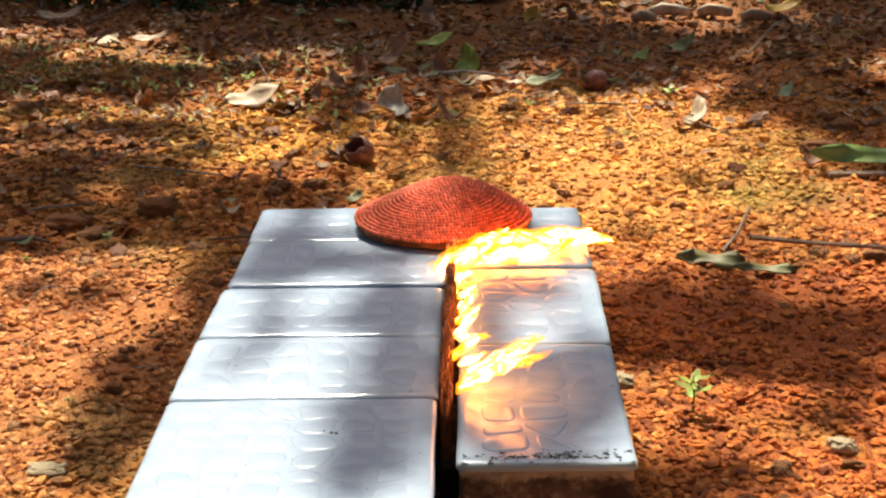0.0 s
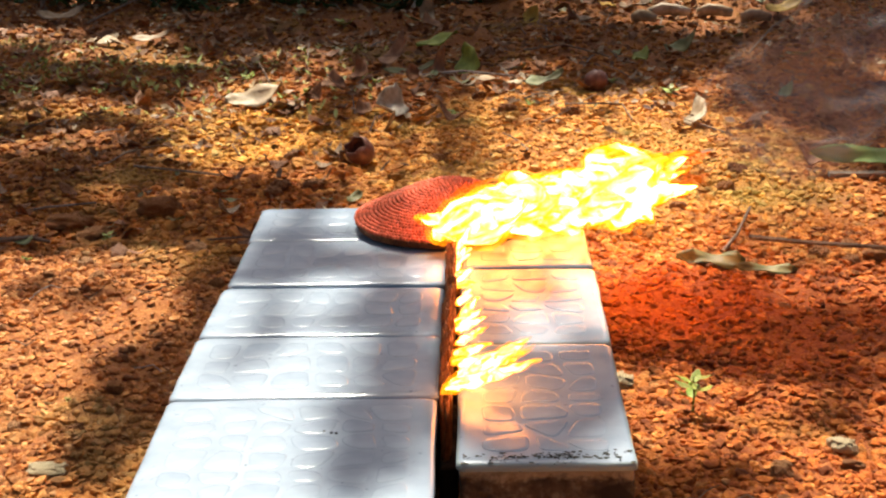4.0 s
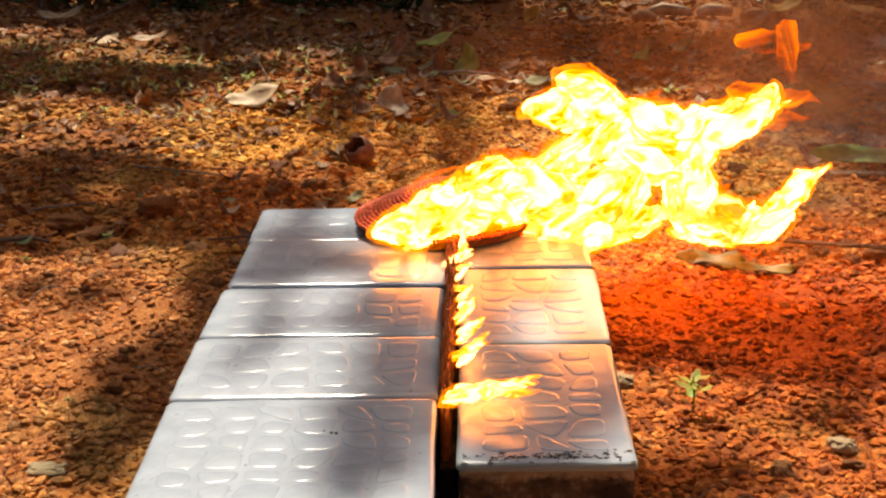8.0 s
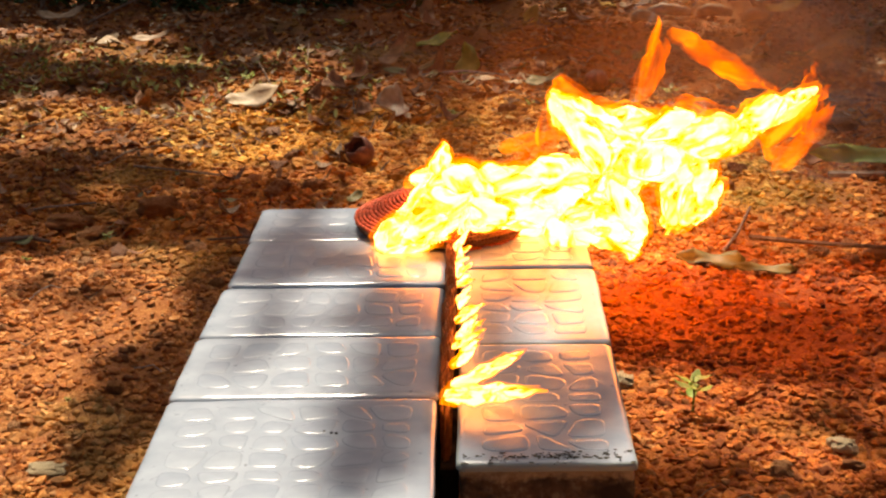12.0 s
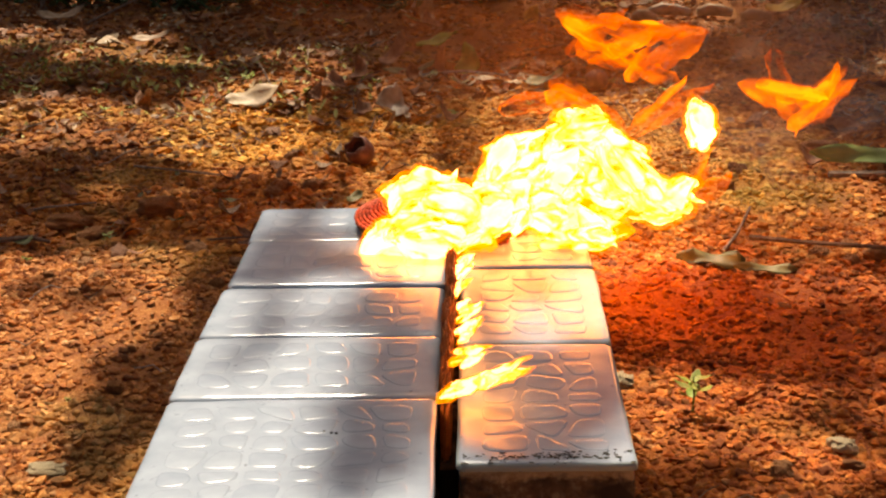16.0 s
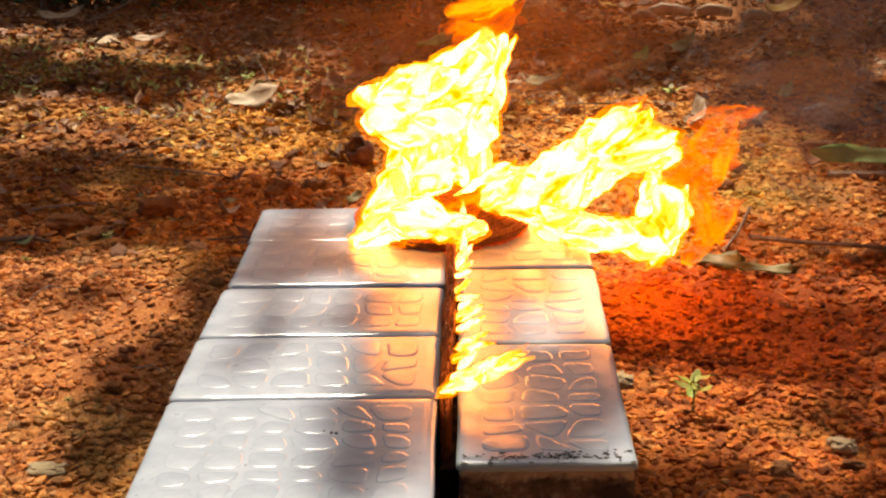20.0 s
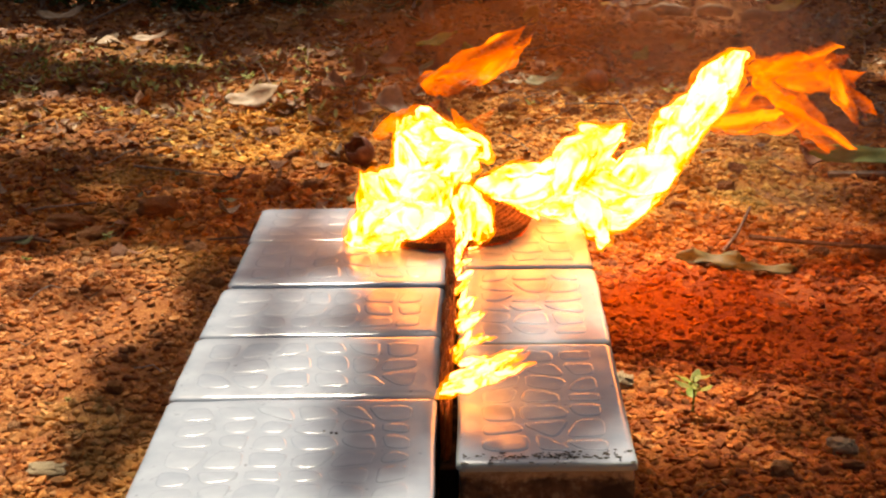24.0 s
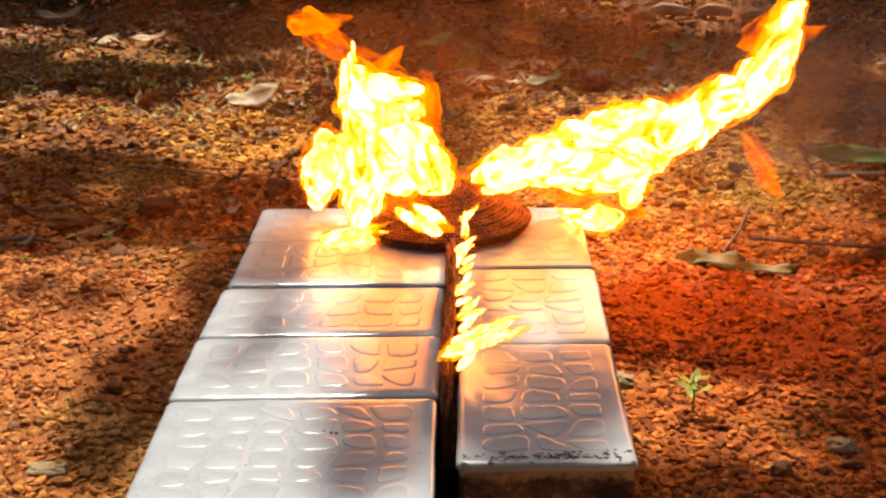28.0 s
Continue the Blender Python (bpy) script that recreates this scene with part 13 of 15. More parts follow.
    walk(wisps[18], [at(0,-10,430,64,90),at(3,-10,430,64,90),at(3.5,175,418,106,75),at(4,152,418,108,62),at(4.5,139,418,128,64),at(5,119,418,126,78),at(5.5,105,418,136,48),at(5.75,194,418,130,100),at(6,284,418,123,152),at(6.25,260,418,142,99),at(6.5,236,418,160,46),at(7,296,418,161,89),at(7.5,-10,430,64,90),at(8,232,418,57,91),at(8.5,-10,430,64,90),at(9,191,418,77,23),at(9.5,122,418,80,76),at(10,266,418,224,116),at(10.5,248,418,205,77),at(11,127,418,203,132),at(11.5,77,418,197,121),at(12,65,418,127,54),at(12.5,72,418,150,36),at(13,87,418,157,69),at(13.5,76,418,160,48),at(14,81,418,180,80),at(14.5,93,418,184,74),at(15,160,418,213,37),at(15.5,142,418,74,110),at(16,179,418,218,96),at(16.5,208,418,202,173),at(17,140,418,160,99),at(17.5,122,418,70,81),at(18,180,418,77,75),at(18.5,117,418,117,90),at(19,27,418,172,92),at(19.5,47,418,211,16),at(20,197,418,67,-14),at(20.25,96,418,150,40),at(20.5,-4,418,233,93),at(21,33,418,204,22),at(21.5,61,418,109,93),at(22,103,418,131,74),at(22.5,136,418,147,90),at(23,172,418,163,82),at(23.5,212,418,180,89),at(24,229,418,147,79),at(24.5,160,418,87,77),at(25,272,418,116,143),at(25.5,252,418,160,67),at(25.75,242,418,175,141),at(26,233,418,191,216),at(26.5,229,418,120,270),at(26.75,107,418,144,196),at(27,-16,418,169,121),at(27.5,-60,418,191,145),at(28,-38,391,90,105)])
    walk(wisps[19], [at(0,-10,430,64,90),at(2.5,-10,430,64,90),at(3,163,422,61,92),at(3.5,169,422,84,74),at(4,182,422,93,76),at(4.5,182,422,112,91),at(5,179,422,105,82),at(5.5,190,422,108,74),at(6,290,422,112,84),at(6.5,178,422,166,62),at(7,193,422,191,129),at(7.25,211,422,172,52),at(7.5,230,422,154,-25),at(8,137,422,76,26),at(8.5,226,422,197,30),at(9,118,422,183,59),at(9.5,239,422,224,-19),at(9.75,262,422,220,44),at(10,285,422,216,106),at(10.5,258,422,168,84),at(11,219,422,72,98),at(11.5,93,422,196,126),at(11.75,188,422,179,61),at(12,283,422,162,-3),at(12.25,237,422,171,39),at(12.5,191,422,180,82),at(13,189,422,180,94),at(13.5,165,422,192,79),at(14,156,422,197,95),at(14.5,143,422,191,85),at(15,176,422,205,86),at(15.25,153,422,179,35),at(15.5,130,422,153,-15),at(15.75,102,422,159,36),at(16,74,422,165,87),at(16.5,92,422,206,103),at(16.75,150,422,191,53),at(17,209,422,176,3),at(17.25,172,422,181,61),at(17.5,134,422,186,119),at(18,-43,422,152,50),at(18.5,-43,422,172,134),at(18.75,103,422,157,89),at(19,248,422,143,44),at(19.5,270,422,164,69),at(19.75,238,422,119,27),at(20,206,422,74,-16),at(20.25,101,422,151,56),at(20.5,-4,422,227,127),at(20.75,6,422,217,76),at(21,15,422,208,24),at(21.5,-17,422,192,43),at(22,51,422,195,66),at(22.5,99,422,187,50),at(23,164,422,182,96),at(23.5,227,422,172,90),at(24,286,422,193,90),at(24.5,271,422,206,28),at(25,263,422,129,104),at(25.5,-4,422,236,91),at(25.67,-4,422,204,148),at(25.83,-5,422,172,206),at(26,-5,422,140,263),at(26.25,-21,422,165,181),at(26.5,-37,422,190,99),at(27,-43,422,208,100),at(27.5,-95,422,216,77),at(28,-105,422,216,141)])
    walk(wisps[20], [at(0,-10,430,64,90),at(3,-10,430,64,90),at(3.5,23,385,87,76),at(4,22,400,95,62),at(4.5,29,416,90,72),at(5,37,432,92,70),at(5.5,36,448,88,68),at(6,47,448,103,71),at(6.5,-38,381,85,68),at(7,-38,381,85,68),at(7.5,-38,381,85,68),at(8,-8,421,100,64),at(8.5,53,448,111,73),at(9,148,448,192,73),at(9.5,73,448,131,66),at(10,292,448,194,112),at(10.5,-10,430,64,90),at(11,211,448,58,118),at(11.25,252,448,80,183),at(11.5,294,448,102,248),at(11.75,291,448,130,303),at(12,289,448,159,358),at(12.17,222,448,145,299),at(12.33,155,448,131,240),at(12.5,88,448,118,182),at(13,83,448,137,159),at(13.5,59,448,156,129),at(14,50,448,161,108),at(14.5,46,448,166,79),at(15,115,448,189,-1),at(15.5,104,448,170,65),at(16,68,448,156,74),at(16.5,79,448,202,83),at(16.75,144,448,197,18),at(17,209,448,193,-48),at(17.25,228,448,170,18),at(17.5,247,448,148,83),at(18,188,448,107,46),at(18.5,146,448,115,74),at(19,210,448,87,79),at(19.5,274,448,157,87),at(20,222,448,143,73),at(20.5,44,448,219,89),at(21,35,448,223,64),at(21.5,-18,448,189,51),at(22,44,448,191,52),at(22.5,109,448,174,70),at(23,161,448,174,85),at(23.5,236,448,157,90),at(24,228,448,183,77),at(24.5,226,448,139,13),at(25,218,448,143,78),at(25.5,-27,448,198,3),at(25.75,32,448,167,-59),at(26,90,448,137,-121),at(26.17,43,448,152,-61),at(26.33,-4,448,168,-1),at(26.5,-51,448,184,58),at(27,-86,448,164,-12),at(27.25,-93,448,186,52),at(27.5,-99,448,208,115),at(28,-99,448,208,115)])
    walk(wisps[21], [at(0,-10,430,64,90),at(5.5,-10,430,64,90),at(6,235,401,144,90),at(6.5,-10,430,64,90),at(7,244,401,157,100),at(7.5,-10,430,64,90),at(8,244,401,157,100),at(8.5,-10,430,64,90),at(9,224,401,159,77),at(9.5,-10,430,64,90),at(10,288,401,195,65),at(10.5,-10,430,64,90),at(11,202,401,63,67),at(11.5,201,401,127,44),at(12,163,401,96,53),at(12.25,121,401,104,-29),at(12.5,79,401,112,-110),at(13,67,401,118,-159),at(13.5,76,401,143,-196),at(14,68,401,154,-237),at(14.5,47,401,161,-263),at(15,206,401,212,-272),at(15.5,-10,430,64,-270),at(16,173,401,165,-295),at(16.25,185,401,176,-234),at(16.5,197,401,188,-172),at(16.67,199,401,186,-230),at(16.83,202,401,184,-288),at(17,204,401,182,-346),at(17.5,254,401,158,-291),at(18,-10,430,64,-270),at(18.5,200,401,104,-298),at(19,173,401,161,-287),at(19.5,154,401,156,-309),at(20,207,401,115,-325),at(20.5,213,401,137,-277),at(21,237,401,191,-212),at(21.17,220,401,165,-154),at(21.33,204,401,140,-96),at(21.5,187,401,114,-38),at(22,193,401,142,-15),at(22.5,201,401,141,-3),at(23,193,401,162,74),at(23.5,206,401,166,98),at(24,7,401,142,53),at(24.5,32,401,114,78),at(25,-3,401,146,104),at(25.5,-3,401,236,60),at(26,-42,401,153,15),at(26.5,-44,401,202,92),at(26.75,-35,401,207,19),at(27,-26,401,212,-54),at(27.25,-30,401,194,-126),at(27.5,-34,401,175,-197),at(27.75,-49,401,187,-132),at(28,-64,401,199,-67)])
    walk(wisps[22], [at(0,-10,430,64,90),at(2.5,-10,430,64,90),at(3,188,462,56,50),at(3.5,89,462,77,89),at(4,82,462,85,87),at(4.5,75,462,85,73),at(5,53,462,93,74),at(5.5,42,462,85,66),at(6,317,462,111,34),at(6.5,-10,430,64,90),at(7,210,462,185,135),at(7.5,153,462,200,90),at(8,208,462,50,126),at(8.25,218,462,118,83),at(8.5,228,462,186,40),at(9,251,462,160,82),at(9.5,212,462,137,30),at(10,208,462,143,84),at(10.5,163,462,153,53),at(11,236,462,83,68),at(11.17,251,462,92,9),at(11.33,265,462,101,-49),at(11.5,280,462,110,-108),at(11.75,285,462,115,-39),at(12,290,462,121,30),at(12.5,197,462,183,76),at(13,185,462,192,71),at(13.5,185,462,190,68),at(14,165,462,184,100),at(14.5,164,462,176,82),at(15,135,462,235,83),at(15.5,141,462,129,75),at(16,109,462,154,110),at(16.5,221,462,171,144),at(17,135,462,156,124),at(17.5,37,462,126,179),at(18,52,462,97,98),at(18.5,24,462,140,102),at(18.75,28,462,123,52),at(19,33,462,105,3),at(19.5,-0,402,97,50),at(20,204,462,97,74),at(20.5,10,462,215,81),at(21,282,462,142,64),at(21.5,200,462,97,2),at(22,199,462,114,31),at(22.5,190,462,129,63),at(23,197,462,143,89),at(23.5,192,462,164,90),at(24,319,462,163,120),at(24.25,295,462,176,68),at(24.5,272,462,189,16),at(24.67,278,462,163,73),at(24.83,285,462,136,130),at(25,291,462,110,188),at(25.25,279,462,125,139),at(25.5,267,462,141,91),at(26,225,462,203,87),at(26.25,227,462,150,160),at(26.5,228,462,97,232),at(26.75,91,462,156,275),at(27,-45,462,216,317),at(27.25,-59,462,212,234),at(27.5,-73,462,209,152),at(28,-83,462,200,128)])
    walk(wisps[23], [at(0,-10,430,64,90),at(3,-10,430,64,90),at(3.5,155,410,80,56),at(4,152,410,85,69),at(4.5,167,410,85,72),at(5,163,410,85,102),at(5.5,175,410,74,107),at(6,305,410,132,36),at(6.5,-10,430,64,90),at(7,250,410,169,96),at(7.5,-10,430,64,90),at(8,250,410,169,96),at(8.5,188,410,165,84),at(9,175,410,213,67),at(9.5,217,410,187,31),at(10,223,410,212,75),at(10.5,-10,430,64,90),at(11,197,410,228,56),at(11.5,177,410,72,71),at(11.75,191,410,87,121),at(12,205,410,102,172),at(12.5,239,410,167,137),at(13,207,410,176,132),at(13.5,180,410,172,109),at(14,156,410,181,107),at(14.5,123,410,189,91),at(15,121,410,185,11),at(15.5,107,410,178,34),at(16,105,410,158,114),at(16.5,168,410,211,66),at(16.75,181,410,211,14),at(17,194,410,211,-38),at(17.5,-10,430,64,-90),at(18,-10,430,64,-90),at(18.25,103,420,108,-18),at(18.5,215,410,153,54),at(19,268,410,163,72),at(19.5,268,410,163,72),at(20,209,410,58,40),at(20.5,113,410,224,56),at(21,180,410,218,85),at(21.5,-10,430,64,90),at(23.5,216,410,182,100),at(24,246,410,146,90),at(24.5,168,410,145,89),at(24.75,120,410,169,28),at(25,72,410,193,-33),at(25.25,54,408,140,32),at(25.5,37,407,88,96),at(25.75,12,408,112,168),at(26,-12,410,136,240),at(26.25,20,410,111,165),at(26.5,52,410,85,90),at(27,52,410,85,90),at(27.5,61,410,89,77),at(27.75,90,410,84,-1),at(28,119,410,80,-80)])
    walk(wisps[24], [at(0,-10,430,64,90),at(2.5,-10,430,64,90),at(3,179,439,63,93),at(3.5,-10,430,64,90),at(5.5,-10,430,64,90),at(6,202,439,65,86),at(6.5,157,439,85,134),at(7,147,439,81,166),at(7.25,142,439,80,114),at(7.5,136,439,79,63),at(8,203,439,75,64),at(8.5,110,426,66,77),at(9,284,439,175,74),at(9.25,261,439,199,29),at(9.5,238,439,223,-17),at(9.75,260,439,204,44),at(10,282,439,184,106),at(10.5,-10,430,64,90),at(11,248,439,60,68),at(11.17,255,439,78,127),at(11.33,262,439,95,185),at(11.5,269,439,112,243),at(11.75,261,439,124,321),at(12,254,439,137,399),at(12.25,246,439,153,468),at(12.5,237,439,169,537),at(13,227,439,175,507),at(13.5,187,439,171,485),at(14,171,439,181,471),at(14.5,160,439,175,435),at(15,156,439,193,450),at(15.5,83,439,66,437),at(16,100,439,165,478),at(16.5,85,439,204,440),at(17,142,439,151,431),at(17.5,140,439,185,487),at(18,-10,430,64,450),at(18.5,81,439,105,437),at(19,207,439,82,366),at(19.5,117,439,133,431),at(20,133,439,150,425),at(20.5,83,439,220,465),at(21,41,439,231,440),at(21.5,103,439,112,433),at(22,103,439,118,451),at(22.5,100,439,128,416),at(23,108,439,111,435),at(23.5,103,439,112,433),at(24,11,439,181,422),at(24.5,-4,415,99,391),at(25,-53,439,169,430),at(25.5,-45,439,193,350),at(25.75,-18,439,175,418),at(26,9,439,157,486),at(26.25,-7,439,164,549),at(26.5,-23,439,170,612),at(26.75,-38,439,190,693),at(27,-53,439,209,774),at(27.25,-53,439,186,819),at(27.5,-53,439,163,864),at(28,255,439,99,873)])
    walk(wisps[25], [at(0,-10,430,64,90),at(1,-10,430,64,90),at(1.5,174,463,174,70),at(2,-10,430,64,90),at(2.5,-10,430,64,90),at(3,149,463,48,89),at(3.5,82,463,77,87),at(4,104,463,96,74),at(4.5,138,463,97,128),at(5,164,463,101,103),at(5.5,192,463,103,115),at(6,258,463,104,91),at(6.5,257,463,195,47),at(7,272,463,146,80),at(7.5,160,463,196,54),at(8,222,463,61,120),at(8.5,224,463,186,51),at(9,244,463,152,83),at(9.5,181,463,218,75),at(10,242,463,195,70),at(10.25,262,463,172,27),at(10.5,281,463,150,-16),at(10.75,277,463,113,39),at(11,272,463,77,94),at(11.25,279,463,89,172),at(11.5,286,463,102,251),at(11.75,283,463,115,325),at(12,281,463,129,399),at(12.25,257,463,150,444),at(12.5,234,463,171,488),at(13,210,463,173,469),at(13.5,184,463,158,457),at(14,150,463,168,468),at(14.5,124,463,167,439),at(15,136,463,198,422),at(15.25,135,463,173,378),at(15.5,133,463,148,334),at(15.75,136,463,170,390),at(16,138,463,193,445),at(16.5,138,463,193,445),at(17,126,463,163,485),at(17.5,146,463,178,470),at(18,295,463,161,430),at(18.5,18,463,151,457),at(19,274,463,146,434),at(19.5,274,463,146,434),at(20,216,463,122,369),at(20.25,153,463,174,412),at(20.5,90,463,227,456),at(21,39,463,209,400),at(21.5,200,463,101,362),at(22,202,463,113,369),at(22.5,206,463,143,408),at(23,193,463,156,421),at(23.5,200,463,162,470),at(24,249,463,171,443),at(24.5,268,463,185,382),at(25,258,463,133,445),at(25.5,279,463,154,444),at(25.75,253,463,158,511),at(26,227,463,162,577),at(26.5,227,463,91,581),at(26.75,90,463,140,521),at(27,-46,463,190,461),at(27.5,-46,463,175,510),at(28,-97,463,202,497)])
    walk(wisps[26], [at(0,-10,430,64,90),at(2.5,-10,430,64,90),at(3,173,416,66,79),at(3.5,152,416,105,90),at(4,155,416,112,67),at(4.5,176,416,108,79),at(5,189,416,100,28),at(5.5,204,416,100,12),at(5.75,238,416,116,57),at(6,271,416,131,102),at(6.5,247,416,207,48),at(7,179,416,201,130),at(7.5,151,416,210,80),at(8,224,416,66,100),at(8.5,226,416,206,32),at(9,175,416,210,76),at(9.5,165,416,221,-1),at(9.75,185,416,192,46),at(10,205,416,163,93),at(10.25,240,416,169,48),at(10.5,275,416,175,3),at(11,177,416,217,64),at(11.5,74,416,197,146),at(12,209,416,197,105),at(12.25,149,416,175,153),at(12.5,88,416,154,200),at(13,79,416,165,181),at(13.5,78,416,178,152),at(14,69,416,184,107),at(14.5,67,416,176,76),at(15,135,416,232,77),at(15.5,113,416,173,25),at(16,174,416,203,48),at(16.5,174,416,203,48),at(17,66,416,199,85),at(17.5,243,416,157,97),at(18,171,416,134,149),at(18.5,-10,416,162,100),at(19,29,416,176,112),at(19.25,7,416,175,67),at(19.5,-15,416,173,21),at(20,193,416,113,11),at(20.25,112,416,175,56),at(20.5,31,416,237,101),at(21,26,416,226,58),at(21.5,-17,416,173,-19),at(22,60,416,173,-5),at(22.5,129,416,176,28),at(23,181,416,173,60),at(23.5,264,416,166,91),at(24,279,416,153,121),at(24.5,-32,416,159,204),at(24.75,-44,416,165,141),at(25,-57,416,170,77),at(25.5,-38,416,208,1),at(26,-25,416,161,69),at(26.17,-29,416,167,129),at(26.33,-34,416,173,189),at(26.5,-39,416,179,248),at(26.67,-34,416,174,191),at(26.83,-30,416,169,134),at(27,-26,416,164,77),at(27.5,-80,416,214,77),at(27.75,-52,416,187,123),at(28,-25,416,161,169)])
    walk(long_licks[0], [at(0,32.7,100,79.0,58),at(0.5,31.1,100,77.9,61),at(1,25.7,97,78.8,59),at(1.5,26.6,100,81.0,52),at(2,27.5,94,79.1,58),at(2.5,29.7,97,75.2,68),at(3,30.3,96,69.8,81),at(3.5,25.7,95,78.9,59),at(4.5,29.1,97,78.8,59),at(5.5,30.1,101,74.0,71),at(6,31.8,110,71.4,77),at(6.5,26.1,93,76.7,64),at(7,25.5,80,76.6,64),at(7.5,25.6,81,75.0,69),at(8,27.6,78,68.5,84),at(8.5,26.0,83,71.0,78),at(9,19.3,83,79.3,58),at(9.5,22.8,85,73.0,73),at(10,18.9,79,81.6,51),at(10.5,25.0,81,68.6,84),at(11,24.1,83,74.1,71),at(11.5,25.6,84,76.2,66),at(12,23.7,82,77.8,61),at(12.5,26.7,81,70.3,80),at(13.5,25.0,85,76.4,65),at(14.5,24.7,83,77.2,63),at(15,25.2,84,80.2,55),at(15.5,24.6,83,72.0,76),at(16,25.2,80,72.8,74),at(16.5,21.3,87,79.1,58),at(17,17.6,88,82.1,49),at(17.5,20.4,87,81.4,51),at(18,22.9,85,79.3,57),at(18.5,18.3,85,83.1,46),at(19,18.9,87,83.2,46),at(19.5,22.5,88,79.8,56),at(20,24.1,92,75.1,68),at(20.5,23.0,94,77.6,62),at(21,24.8,91,75.3,68),at(21.5,22.8,91,80.4,54),at(22.5,22.7,89,79.3,58),at(23.5,23.5,93,75.7,67),at(24,23.1,92,76.5,65),at(24.5,23.4,93,75.6,67),at(25,21.9,89,80.0,56),at(25.5,17.5,102,83.1,46),at(26,18.3,119,82.9,47),at(26.5,17.3,130,81.5,51),at(27,15.7,146,82.9,47),at(27.5,20.4,148,79.4,57),at(28,23.4,149,76.5,65)])
    walk(long_licks[1], [at(0,34.3,91,75.2,70),at(0.5,30.6,87,74.4,71),at(1,25.5,87,77.9,63),at(1.5,25.1,85,80.6,56),at(2,26.5,85,76.1,67),at(2.5,26.2,82,78.9,61),at(3,27.9,83,73.9,73),at(3.5,24.2,84,78.2,62),at(4.5,27.9,88,75.4,69),at(5.5,31.3,91,68.7,84),at(6,29.0,93,78.2,63),at(6.5,26.8,80,74.2,72),at(7,26.8,73,70.5,80),at(7.5,25.3,73,74.1,72),at(8,25.5,71,67.4,87),at(8.5,22.4,72,73.9,73),at(9,21.2,77,68.6,84),at(9.5,20.3,76,72.9,75),at(10,21.8,75,76.3,67),at(10.5,20.3,71,78.1,63),at(11,23.2,67,73.6,73),at(11.5,23.8,72,76.4,67),at(12,24.5,72,68.5,85),at(12.5,25.8,71,70.6,80),at(13.5,24.1,73,76.1,67),at(14.5,25.7,72,73.4,74),at(15,23.2,74,76.0,68),at(15.5,25.2,71,71.4,78),at(16,23.8,71,74.3,72),at(16.5,23.8,75,75.9,68),at(17,19.4,78,80.6,57),at(17.5,18.9,78,81.2,55),at(18,21.9,77,76.9,66),at(18.5,23.5,75,76.2,67),at(19,20.0,76,79.1,60),at(19.5,18.5,77,83.7,48),at(20,22.7,78,79.7,59),at(20.5,24.0,80,80.6,57),at(21,25.9,80,77.2,65),at(21.5,22.0,80,81.0,55),at(22.5,21.6,81,77.1,65),at(23.5,23.8,79,75.9,68),at(24,21.8,80,76.6,66),at(24.5,22.7,79,77.7,64),at(25,24.3,76,77.3,65),at(25.5,22.0,94,76.0,68),at(26,14.7,107,84.4,46),at(26.5,18.0,119,80.8,56),at(27,19.0,134,78.2,62),at(27.5,20.9,134,77.3,65),at(28,23.6,139,73.5,74)])
    walk(long_licks[2], [at(0,31.5,80,82.9,53),at(0.5,26.9,83,81.6,56),at(1,25.5,82,77.8,65),at(1.5,24.2,78,80.8,58),at(2,29.8,77,79.4,62),at(2.5,25.4,73,80.5,59),at(3,24.9,74,77.6,66),at(3.5,26.3,76,73.3,75),at(4.5,25.9,80,79.5,61),at(5.5,26.7,83,78.4,64),at(6,29.2,87,78.0,65),at(6.5,27.8,76,75.0,71),at(7,24.4,63,72.7,76),at(7.5,21.4,63,81.0,58),at(8,25.2,59,75.7,70),at(8.5,22.0,63,78.3,64),at(9,19.6,67,78.4,64),at(9.5,21.5,68,75.5,70),at(10,19.5,65,81.3,57),at(10.5,24.5,63,73.3,75),at(11,23.2,62,74.9,72),at(11.5,23.5,63,76.8,68),at(12,27.6,63,70.2,81),at(12.5,26.0,63,76.2,69),at(13.5,23.5,69,79.1,62),at(14.5,24.5,63,75.1,71),at(15,24.0,67,76.2,69),at(15.5,25.7,64,77.3,66),at(16,21.8,65,80.2,60),at(16.5,20.7,66,79.7,61),at(17,16.9,67,84.2,50),at(17.5,17.1,67,84.9,48),at(18,20.0,66,82.7,54),at(18.5,22.7,69,77.2,67),at(19,19.2,69,82.0,55),at(19.5,22.4,72,79.0,63),at(20,22.6,73,78.3,64),at(20.5,22.9,77,79.1,62),at(21,22.4,73,79.0,62),at(21.5,23.4,72,76.4,68),at(22.5,23.5,75,78.3,64),at(23.5,19.1,75,81.9,56),at(24,22.8,71,77.2,67),at(24.5,20.8,72,79.1,62),at(25,21.9,70,79.7,61),at(25.5,18.0,83,83.5,52),at(26,13.1,94,87.2,41),at(26.5,19.2,110,80.9,58),at(27,18.0,125,82.9,53),at(27.5,18.2,129,80.6,59),at(28,22.5,129,77.4,66)])
